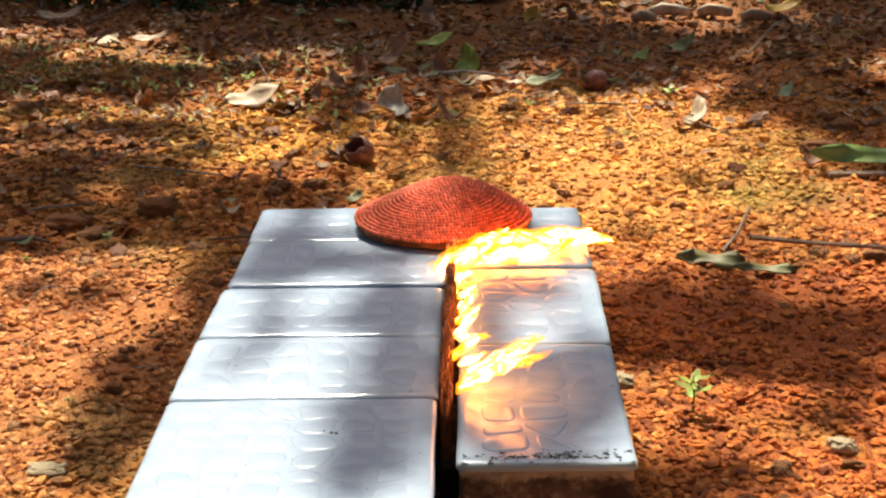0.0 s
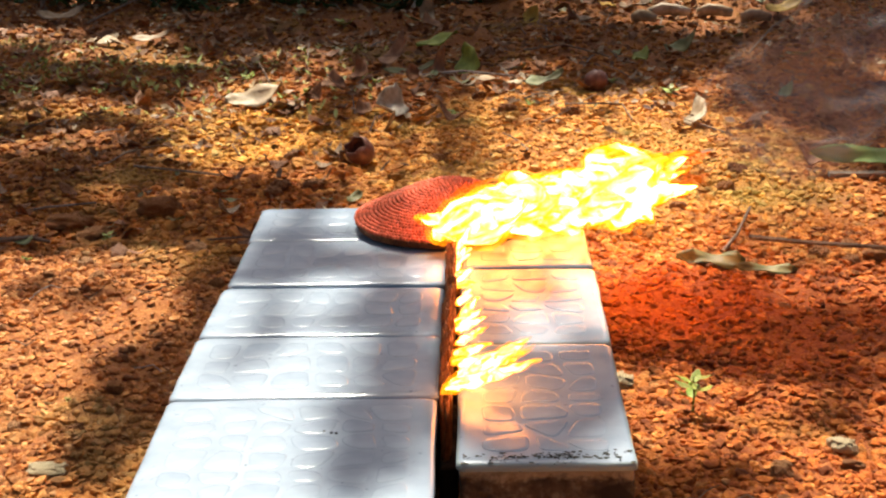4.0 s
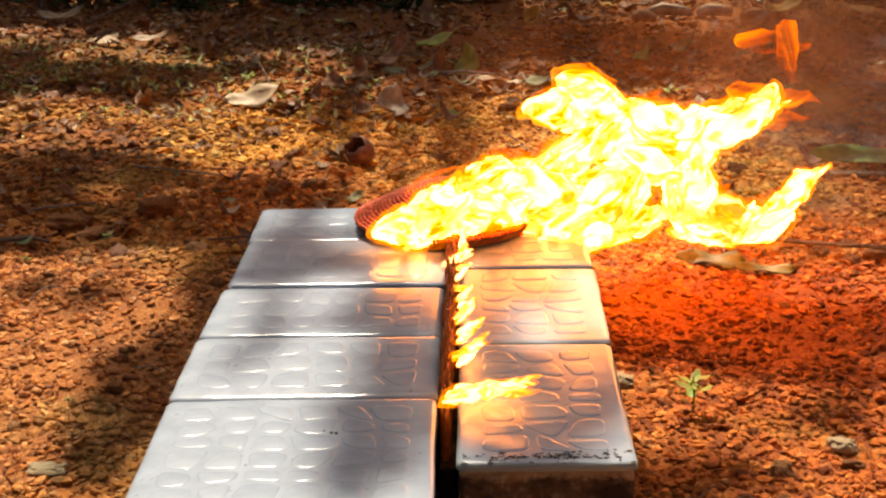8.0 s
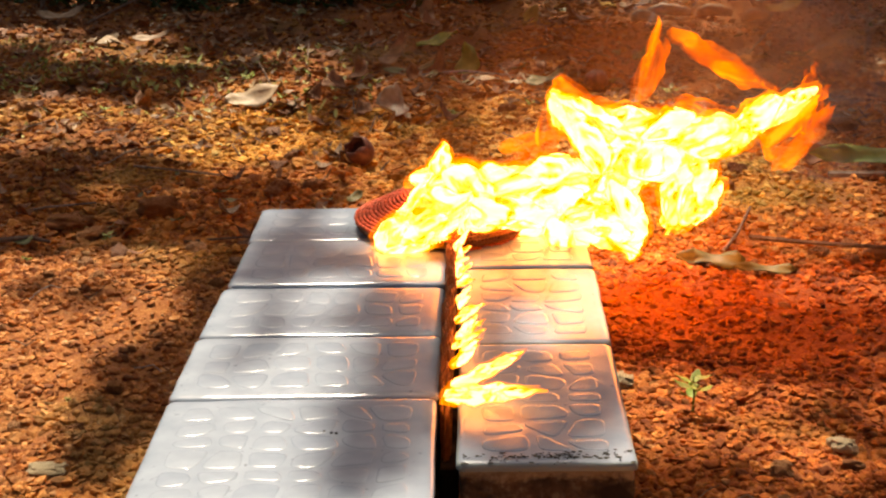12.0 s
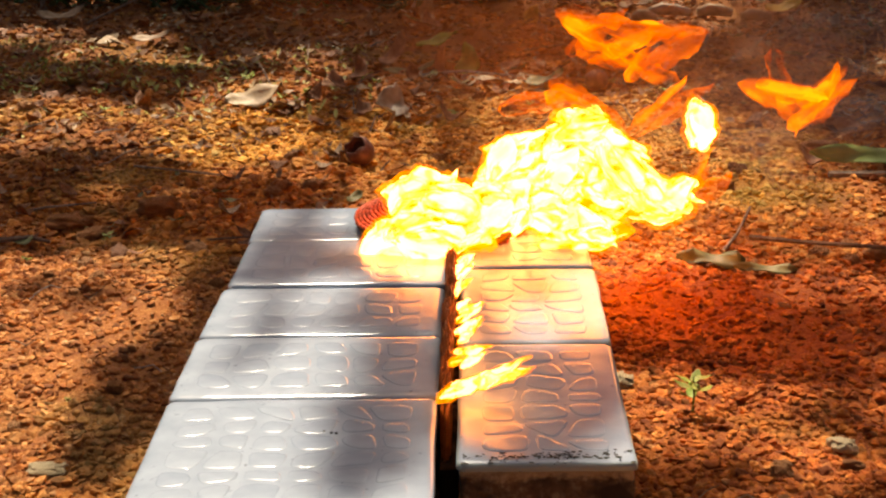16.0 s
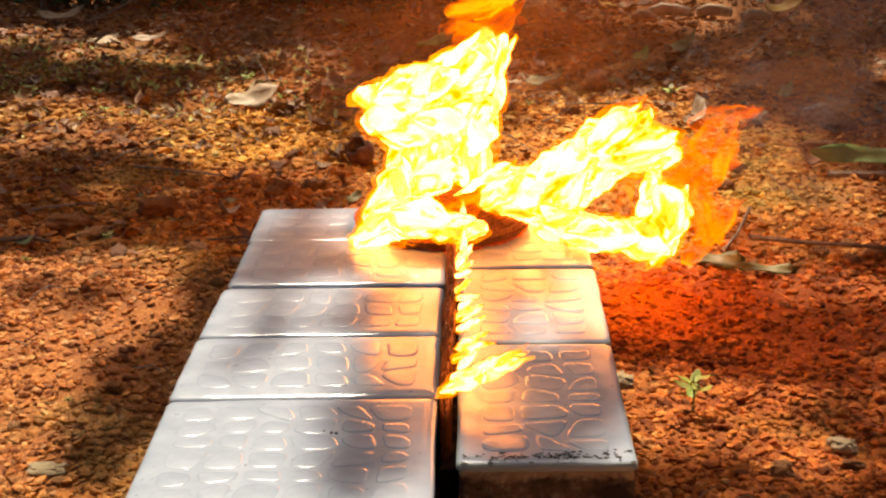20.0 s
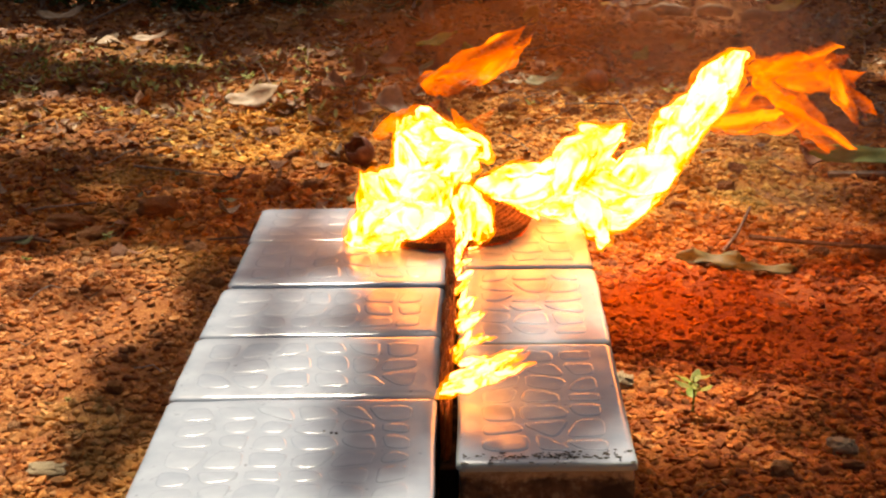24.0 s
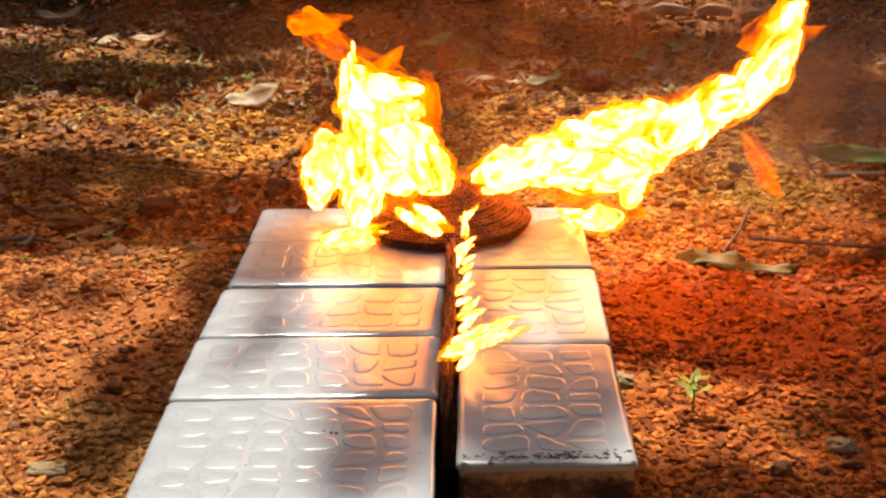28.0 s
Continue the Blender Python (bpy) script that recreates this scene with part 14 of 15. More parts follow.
    walk(tiny_licks[0], [at(0,9.1,341,68.4,55),at(0.5,6.5,359,68.6,52),at(1,9.9,331,67.8,65),at(1.5,9.3,338,67.4,71),at(2,9.2,339,68.0,62),at(2.5,7.4,341,68.7,51),at(3,7.6,337,68.9,46),at(3.5,7.9,332,68.0,62),at(4.5,8.9,347,67.3,72),at(5.5,8.8,341,69.0,44),at(6,9.0,353,68.9,47),at(6.5,9.8,339,68.5,54),at(7,5.7,336,68.3,57),at(7.5,7.5,350,67.6,68),at(8,7.6,336,69.5,34),at(8.5,7.5,347,68.5,54),at(9,6.4,348,69.2,40),at(9.5,8.2,336,66.5,84),at(10,10.0,339,68.0,62),at(10.5,9.3,346,67.6,67),at(11,8.4,338,66.9,78),at(11.5,9.5,331,68.2,58),at(12,8.9,338,68.4,56),at(12.5,6.4,348,68.6,51),at(13.5,8.9,351,68.3,57),at(14.5,11.5,335,68.1,60),at(15,6.6,334,68.3,57),at(15.5,7.8,336,68.3,57),at(16,7.5,344,68.6,52),at(16.5,6.4,348,68.1,59),at(17,9.6,340,69.0,44),at(17.5,10.8,339,67.2,74),at(18,8.8,327,67.8,65),at(18.5,7.1,346,68.3,56),at(19,8.1,353,68.5,53),at(19.5,7.3,333,68.5,53),at(20,9.0,334,67.2,74),at(20.5,8.0,339,69.0,44),at(21,7.1,334,67.5,69),at(21.5,9.1,331,67.6,68),at(22.5,11.3,335,68.6,52),at(23.5,7.6,342,68.7,50),at(24,5.9,343,68.9,46),at(24.5,7.6,342,66.8,79),at(25,7.7,344,68.5,54),at(25.5,8.7,345,68.5,53),at(26,10.1,333,68.7,50),at(26.5,7.5,343,68.7,51),at(27,9.3,333,68.2,59),at(27.5,6.9,357,67.7,65),at(28,10.5,346,67.7,67)])
    walk(tiny_licks[1], [at(0,8.3,325,68.1,60),at(0.5,5.7,326,68.0,61),at(1,6.0,317,67.7,66),at(1.5,6.7,314,68.3,56),at(2,9.1,318,68.0,62),at(2.5,5.8,330,69.1,42),at(3,9.1,324,68.3,57),at(3.5,8.0,319,67.9,64),at(4.5,9.4,317,69.1,42),at(5.5,11.6,319,67.4,70),at(6,8.3,322,68.9,45),at(6.5,6.9,318,68.4,55),at(7,6.9,321,69.2,41),at(7.5,8.3,327,68.1,60),at(8,9.3,322,67.7,66),at(8.5,8.0,313,68.5,54),at(9,9.1,323,68.4,56),at(9.5,10.1,308,67.4,71),at(10,9.1,316,68.3,57),at(10.5,9.6,320,69.0,44),at(11,8.9,317,68.5,54),at(11.5,8.0,321,68.7,49),at(12,6.9,314,67.7,66),at(12.5,7.3,318,67.7,66),at(13.5,9.4,302,67.8,65),at(14.5,8.2,321,68.4,55),at(15,7.4,311,66.7,80),at(15.5,9.4,309,68.2,59),at(16,8.9,320,68.0,61),at(16.5,9.4,318,68.4,56),at(17,8.8,314,68.1,61),at(17.5,11.2,321,68.2,58),at(18,8.2,319,67.8,65),at(18.5,9.1,320,67.4,71),at(19,9.4,314,67.5,70),at(19.5,10.7,318,68.1,60),at(20,6.1,317,68.9,47),at(20.5,8.0,299,67.8,65),at(21,8.4,321,68.7,50),at(21.5,9.9,316,69.2,40),at(22.5,7.6,325,68.6,51),at(23.5,7.5,318,67.8,64),at(24,8.9,308,68.1,60),at(24.5,11.6,318,69.2,41),at(25,4.9,308,69.5,33),at(25.5,9.2,327,66.5,83),at(26,9.7,323,67.8,65),at(26.5,10.4,317,68.6,51),at(27,7.8,324,68.9,47),at(27.5,8.8,324,68.4,55),at(28,12.0,315,68.4,55)])
    walk(tiny_licks[2], [at(0,7.9,305,68.8,49),at(0.5,8.4,294,67.7,67),at(1,9.7,294,69.2,40),at(1.5,10.1,299,67.9,63),at(2,10.0,287,69.2,41),at(2.5,8.7,303,68.3,58),at(3,5.8,300,69.6,32),at(3.5,8.3,289,68.7,51),at(4.5,7.4,291,67.2,73),at(5.5,8.8,294,69.1,42),at(6,9.7,293,66.8,79),at(6.5,8.5,306,68.6,52),at(7,8.6,294,67.0,76),at(7.5,9.0,296,68.4,55),at(8,8.4,303,67.6,68),at(8.5,9.7,300,68.7,51),at(9,8.8,299,68.8,48),at(9.5,8.8,300,68.8,48),at(10,10.3,305,67.9,62),at(10.5,7.3,300,68.4,55),at(11,9.3,295,68.7,50),at(11.5,10.0,308,67.6,67),at(12,9.6,297,68.5,54),at(12.5,10.1,304,67.9,64),at(13.5,8.9,294,69.0,45),at(14.5,6.1,303,69.4,36),at(15,9.2,295,68.3,57),at(15.5,9.1,301,68.4,54),at(16,11.2,295,68.7,49),at(16.5,8.8,290,68.7,49),at(17,10.8,288,68.1,59),at(17.5,8.9,298,69.5,34),at(18,10.5,303,66.8,79),at(18.5,7.8,291,68.1,60),at(19,7.4,302,67.0,76),at(19.5,7.0,306,69.3,37),at(20,9.8,302,68.3,56),at(20.5,8.0,299,68.9,47),at(21,7.2,292,67.4,71),at(21.5,9.4,298,68.1,60),at(22.5,10.1,288,68.6,52),at(23.5,8.4,300,68.7,50),at(24,5.0,299,69.1,42),at(24.5,8.5,291,67.6,68),at(25,5.9,299,69.0,45),at(25.5,9.6,304,68.5,53),at(26,5.8,295,69.7,29),at(26.5,7.4,303,68.8,49),at(27,8.6,315,68.6,52),at(27.5,9.2,301,67.7,66),at(28,10.3,296,68.5,54)])
    walk(tiny_licks[3], [at(0,8.7,283,67.3,72),at(0.5,9.4,274,67.4,70),at(1,8.1,289,67.4,71),at(1.5,7.2,272,68.7,50),at(2,8.8,269,68.1,60),at(2.5,8.1,280,68.7,50),at(3,9.3,278,68.9,47),at(3.5,9.7,278,68.2,59),at(4.5,8.5,281,69.1,43),at(5.5,10.7,275,67.9,64),at(6,8.0,270,68.4,55),at(6.5,9.2,287,68.4,55),at(7,10.4,278,68.2,58),at(7.5,8.9,286,68.4,55),at(8,7.1,283,69.1,42),at(8.5,7.6,287,68.1,61),at(9,9.7,279,67.3,72),at(9.5,8.9,281,69.5,34),at(10,9.0,285,68.5,54),at(10.5,9.9,277,68.0,62),at(11,9.1,281,68.9,47),at(11.5,8.6,272,68.3,57),at(12,7.4,269,68.6,53),at(12.5,9.0,275,66.1,88),at(13.5,7.5,281,68.4,56),at(14.5,8.1,265,67.7,66),at(15,9.9,284,68.3,56),at(15.5,7.0,277,69.5,32),at(16,8.9,285,68.5,53),at(16.5,8.4,277,69.3,37),at(17,8.9,288,68.9,46),at(17.5,10.3,278,69.2,40),at(18,10.9,287,68.6,51),at(18.5,10.3,274,68.0,61),at(19,9.5,275,68.1,61),at(19.5,7.4,279,68.7,50),at(20,7.8,287,67.2,73),at(20.5,9.4,280,68.3,57),at(21,8.6,282,68.4,56),at(21.5,8.7,267,67.7,66),at(22.5,7.4,270,69.1,43),at(23.5,9.3,277,67.5,70),at(24,9.8,282,67.9,63),at(24.5,8.0,278,69.7,28),at(25,10.3,280,67.8,64),at(25.5,6.6,281,69.7,27),at(26,10.2,281,67.8,64),at(26.5,10.5,281,67.8,65),at(27,8.5,284,68.9,46),at(27.5,7.9,284,68.4,55),at(28,10.2,267,69.5,34)])
    walk(tiny_licks[4], [at(0,10.3,263,66.8,79),at(0.5,9.2,254,68.0,62),at(1,5.5,251,69.5,33),at(1.5,8.9,265,68.5,54),at(2,6.8,259,68.6,52),at(2.5,8.7,263,69.4,37),at(3,9.1,269,68.8,48),at(3.5,7.9,269,66.9,78),at(4.5,10.3,261,66.9,78),at(5.5,6.1,267,69.5,34),at(6,11.1,261,67.3,72),at(6.5,9.4,263,67.1,75),at(7,8.8,263,68.5,54),at(7.5,9.0,262,68.4,54),at(8,6.2,259,66.2,87),at(8.5,10.8,260,67.5,68),at(9,10.1,261,68.8,48),at(9.5,7.4,273,68.9,46),at(10,10.6,263,67.8,64),at(10.5,8.9,250,68.9,47),at(11,7.6,249,68.6,52),at(11.5,10.0,255,68.4,55),at(12,8.3,267,67.5,69),at(12.5,7.1,260,69.6,30),at(13.5,9.8,263,68.0,62),at(14.5,10.4,255,69.2,41),at(15,9.9,259,68.8,48),at(15.5,8.9,267,68.2,58),at(16,9.0,259,68.8,48),at(16.5,9.7,263,68.6,52),at(17,6.7,253,69.0,44),at(17.5,8.4,266,69.4,36),at(18,10.2,258,68.7,50),at(18.5,8.1,252,68.4,54),at(19,8.0,256,68.6,51),at(19.5,9.0,257,67.7,67),at(20,8.3,257,68.8,49),at(20.5,8.1,266,66.7,80),at(21,9.4,259,67.5,68),at(21.5,8.3,257,69.5,35),at(22.5,7.7,261,68.6,51),at(23.5,11.2,261,66.9,78),at(24,7.5,255,69.0,45),at(24.5,8.7,252,68.2,59),at(25,8.5,248,68.8,48),at(25.5,8.2,268,69.4,37),at(26,10.5,261,66.1,89),at(26.5,9.7,261,68.1,61),at(27,8.9,256,68.5,53),at(27.5,8.6,260,68.6,52),at(28,10.2,261,67.1,74)])
    walk(tiny_licks[5], [at(0,11.1,247,68.2,58),at(0.5,10.5,243,68.7,50),at(1,8.7,251,67.5,70),at(1.5,8.7,252,68.3,56),at(2,7.7,245,69.3,38),at(2.5,9.3,241,67.8,64),at(3,9.1,244,68.8,47),at(3.5,8.8,232,68.0,62),at(4.5,9.3,238,69.6,31),at(5.5,6.4,226,68.9,46),at(6,11.8,238,68.3,56),at(6.5,8.4,239,67.8,65),at(7,7.6,238,69.0,43),at(7.5,9.8,243,67.7,66),at(8,9.5,242,68.7,50),at(8.5,8.2,253,68.5,54),at(9,10.9,245,67.9,63),at(9.5,6.7,239,68.6,52),at(10,10.0,230,68.7,50),at(10.5,8.5,243,68.5,53),at(11,7.4,253,69.8,25),at(11.5,9.0,242,68.6,52),at(12,8.7,240,68.8,48),at(12.5,12.3,253,67.7,66),at(13.5,8.8,240,68.9,46),at(14.5,9.9,244,67.5,69),at(15,9.0,243,67.7,66),at(15.5,10.3,246,68.0,62),at(16,4.7,251,69.9,23),at(16.5,10.8,243,67.9,63),at(17,10.2,242,68.1,60),at(17.5,9.5,241,68.2,59),at(18,10.7,248,68.5,53),at(18.5,8.1,250,69.1,43),at(19,9.6,235,67.5,70),at(19.5,6.9,238,69.2,40),at(20,11.2,241,66.2,88),at(20.5,8.6,236,69.6,32),at(21,8.7,234,68.1,61),at(21.5,10.1,243,69.5,34),at(22.5,9.5,235,68.1,59),at(23.5,11.2,241,66.6,82),at(24,8.3,231,69.7,27),at(24.5,7.9,237,68.1,60),at(25,8.9,244,68.5,53),at(25.5,8.5,240,68.0,61),at(26,9.7,240,67.0,77),at(26.5,8.9,242,67.7,66),at(27,7.5,254,68.2,58),at(27.5,9.5,247,67.9,64),at(28,8.8,253,68.1,60)])
    walk(tiny_licks[6], [at(0,9.9,223,67.7,67),at(0.5,8.9,233,68.4,54),at(1,11.0,226,66.6,82),at(1.5,9.9,231,69.1,42),at(2,8.1,224,69.5,34),at(2.5,9.6,233,67.2,73),at(3,11.3,227,69.2,41),at(3.5,8.8,230,68.2,59),at(4.5,10.1,228,68.5,53),at(5.5,8.9,217,68.1,60),at(6,8.5,223,68.3,56),at(6.5,10.6,223,68.1,59),at(7,9.4,217,67.6,67),at(7.5,9.7,222,67.8,64),at(8,10.2,224,67.0,76),at(8.5,8.7,228,68.2,59),at(9,9.4,229,66.4,85),at(9.5,8.1,224,67.4,70),at(10,9.5,210,68.6,53),at(10.5,8.7,221,68.1,59),at(11,7.4,222,68.9,47),at(11.5,10.8,228,68.7,49),at(12,8.9,223,69.0,43),at(12.5,9.6,231,68.7,49),at(13.5,7.2,218,68.1,60),at(14.5,8.9,227,68.0,61),at(15,8.6,218,67.9,62),at(15.5,10.8,223,67.5,68),at(16,8.5,220,68.7,51),at(16.5,9.0,213,68.8,49),at(17,7.1,224,69.1,41),at(17.5,10.4,220,67.5,69),at(18,10.0,226,67.6,67),at(18.5,10.0,229,68.6,52),at(19,11.3,225,68.0,62),at(19.5,8.4,218,68.7,50),at(20,9.8,220,68.3,56),at(20.5,10.9,225,69.0,45),at(21,9.3,227,67.7,67),at(21.5,8.3,234,68.6,52),at(22.5,9.1,223,69.2,41),at(23.5,11.5,218,67.1,75),at(24,10.3,223,68.8,48),at(24.5,9.8,224,67.1,74),at(25,10.2,226,67.8,65),at(25.5,10.5,228,67.3,73),at(26,8.3,244,68.4,56),at(26.5,10.1,221,66.8,78),at(27,8.3,221,68.6,52),at(27.5,11.0,230,66.7,80),at(28,8.7,228,67.7,66)])
    walk(short_licks[0], [at(0,12.0,212,72.8,37),at(0.5,10.6,213,73.2,32),at(1,12.2,208,71.8,47),at(1.5,12.2,212,72.6,39),at(2,10.7,209,71.7,48),at(2.5,15.7,208,68.7,71),at(3,10.9,208,72.5,40),at(3.5,13.9,201,71.8,47),at(4.5,12.3,209,72.5,40),at(5.5,13.6,204,71.0,54),at(6,16.1,206,69.3,67),at(6.5,12.7,214,69.7,64),at(7,13.3,211,70.8,56),at(7.5,14.2,216,68.5,73),at(8,11.5,204,72.4,41),at(8.5,8.9,212,73.7,26),at(9,12.3,208,71.2,53),at(9.5,14.5,204,66.4,87),at(10,13.3,208,71.3,51),at(10.5,13.4,206,70.0,62),at(11,11.9,205,70.0,62),at(11.5,13.6,201,70.9,55),at(12,15.0,210,68.9,70),at(12.5,12.7,213,70.0,62),at(13.5,11.2,212,71.2,53),at(14.5,14.1,206,72.4,41),at(15,12.4,206,72.8,36),at(15.5,15.2,208,70.1,61),at(16,14.4,211,69.4,67),at(16.5,13.0,202,70.5,58),at(17,14.1,206,69.9,62),at(17.5,13.4,204,70.4,59),at(18,11.8,203,69.8,63),at(18.5,14.0,199,70.4,59),at(19,13.1,215,72.8,37),at(19.5,14.2,212,67.7,79),at(20,12.7,205,69.3,67),at(20.5,13.5,207,70.8,55),at(21,14.0,215,69.8,63),at(21.5,13.8,211,69.7,64),at(22.5,12.8,205,72.8,37),at(23.5,10.5,199,73.2,32),at(24,12.0,204,72.5,41),at(24.5,13.0,207,71.6,49),at(25,12.7,211,73.3,30),at(25.5,10.3,204,72.8,37),at(26,12.4,195,72.1,44),at(26.5,15.0,209,67.4,80),at(27,12.8,211,70.6,57),at(27.5,13.6,209,70.5,58),at(28,14.5,211,71.5,50)])
    walk(short_licks[1], [at(0,12.4,192,71.8,47),at(0.5,13.9,189,70.9,55),at(1,15.0,189,69.9,63),at(1.5,11.2,195,72.3,43),at(2,13.9,187,70.8,56),at(2.5,13.6,193,70.5,58),at(3,10.9,195,71.5,50),at(3.5,9.5,183,72.9,35),at(4.5,14.3,196,68.2,75),at(5.5,12.4,194,71.9,46),at(6,14.3,188,70.9,55),at(6.5,12.6,193,68.6,72),at(7,15.0,187,68.8,71),at(7.5,15.0,195,68.8,71),at(8,9.6,191,72.4,41),at(8.5,16.0,188,66.8,85),at(9,14.0,193,70.3,60),at(9.5,14.7,199,71.3,51),at(10,14.2,186,70.5,58),at(10.5,13.9,200,68.9,70),at(11,14.8,185,68.8,71),at(11.5,13.6,195,69.6,65),at(12,11.7,193,71.5,50),at(12.5,14.2,194,71.2,52),at(13.5,14.8,199,67.9,77),at(14.5,13.6,188,70.7,56),at(15,15.9,187,71.0,54),at(15.5,13.7,195,70.1,61),at(16,13.2,193,71.5,50),at(16.5,15.3,183,69.5,65),at(17,15.7,183,68.6,72),at(17.5,13.3,189,70.3,60),at(18,15.3,190,69.5,65),at(18.5,11.9,193,72.3,42),at(19,15.8,200,68.2,75),at(19.5,15.1,192,70.4,59),at(20,13.3,195,71.1,53),at(20.5,14.5,183,69.0,70),at(21,14.2,194,68.3,75),at(21.5,10.3,187,71.0,54),at(22.5,11.0,188,73.8,23),at(23.5,12.6,191,73.0,35),at(24,11.8,186,70.9,55),at(24.5,14.1,190,69.3,67),at(25,12.8,189,71.7,48),at(25.5,15.1,184,68.6,72),at(26,12.5,188,71.7,48),at(26.5,16.0,186,67.2,82),at(27,12.6,195,70.3,59),at(27.5,12.6,199,68.9,70),at(28,14.7,199,69.5,66)])
    walk(short_licks[2], [at(0,11.2,172,72.0,45),at(0.5,15.0,166,69.4,66),at(1,13.0,182,70.5,58),at(1.5,12.2,171,72.1,44),at(2,12.7,179,70.4,59),at(2.5,12.2,181,68.7,72),at(3,13.1,175,70.2,61),at(3.5,14.6,177,69.5,66),at(4.5,13.3,179,70.0,62),at(5.5,15.8,171,66.0,90),at(6,13.4,174,69.7,64),at(6.5,14.5,175,67.0,83),at(7,15.0,177,71.0,54),at(7.5,14.5,175,69.0,70),at(8,14.2,173,70.5,58),at(8.5,12.8,176,71.7,48),at(9,13.8,172,70.0,62),at(9.5,12.3,186,72.6,39),at(10,13.9,167,66.7,85),at(10.5,11.3,176,72.0,45),at(11,12.6,176,70.6,57),at(11.5,11.6,182,72.1,45),at(12,11.8,167,72.5,40),at(12.5,13.8,173,67.9,77),at(13.5,15.0,184,70.8,56),at(14.5,12.4,171,71.6,49),at(15,15.8,171,66.1,89),at(15.5,10.2,187,72.0,45),at(16,12.5,174,70.7,56),at(16.5,16.3,169,68.9,70),at(17,13.4,183,70.8,56),at(17.5,13.4,177,70.5,58),at(18,15.4,180,70.3,60),at(18.5,12.8,179,69.8,64),at(19,14.7,179,69.8,63),at(19.5,15.8,175,68.5,73),at(20,14.1,179,69.8,63),at(20.5,14.0,175,70.5,58),at(21,11.8,172,72.4,41),at(21.5,12.5,175,71.6,49),at(22.5,13.4,173,68.9,70),at(23.5,14.9,169,68.5,73),at(24,14.5,178,71.0,54),at(24.5,18.1,163,68.0,76),at(25,14.4,173,69.7,64),at(25.5,13.2,172,70.5,58),at(26,13.9,174,68.8,71),at(26.5,13.7,181,70.5,58),at(27,15.1,185,70.0,62),at(27.5,12.1,176,71.7,48),at(28,13.9,179,72.3,42)])
    walk(short_licks[3], [at(0,14.7,165,66.4,88),at(0.5,13.3,165,71.2,52),at(1,10.9,166,72.0,45),at(1.5,12.1,158,70.4,59),at(2,12.1,165,71.8,47),at(2.5,13.9,165,71.4,51),at(3,10.3,164,73.0,35),at(3.5,13.0,150,71.5,49),at(4.5,14.4,163,69.7,64),at(5.5,14.5,155,67.7,79),at(6,13.8,154,71.8,47),at(6.5,11.9,157,71.5,49),at(7,15.1,164,68.7,72),at(7.5,12.2,163,69.2,68),at(8,13.4,159,71.7,48),at(8.5,11.4,159,71.9,46),at(9,16.2,154,69.0,69),at(9.5,14.8,164,70.8,56),at(10,12.2,163,72.4,41),at(10.5,13.0,161,69.5,66),at(11,14.4,151,71.0,54),at(11.5,13.1,160,70.9,55),at(12,13.2,166,71.0,54),at(12.5,14.1,169,71.0,54),at(13.5,13.8,157,70.9,55),at(14.5,10.4,170,71.5,50),at(15,12.5,161,71.6,48),at(15.5,15.0,167,67.4,80),at(16,13.9,159,72.2,44),at(16.5,13.9,159,70.9,54),at(17,12.7,157,69.5,66),at(17.5,12.8,159,70.7,56),at(18,13.4,160,69.8,63),at(18.5,14.2,156,70.0,62),at(19,13.7,162,67.0,83),at(19.5,12.8,155,72.8,37),at(20,15.6,152,69.9,63),at(20.5,12.1,159,72.3,43),at(21,13.5,166,71.3,52),at(21.5,12.6,159,70.5,58),at(22.5,13.8,161,71.1,54),at(23.5,12.8,161,71.7,48),at(24,18.3,155,67.7,79),at(24.5,12.1,155,73.1,34),at(25,16.4,156,69.1,69),at(25.5,13.2,164,70.4,59),at(26,11.9,159,73.3,30),at(26.5,11.8,167,71.7,48),at(27,15.3,157,69.3,67),at(27.5,14.5,153,70.0,62),at(28,15.7,164,70.2,61)])
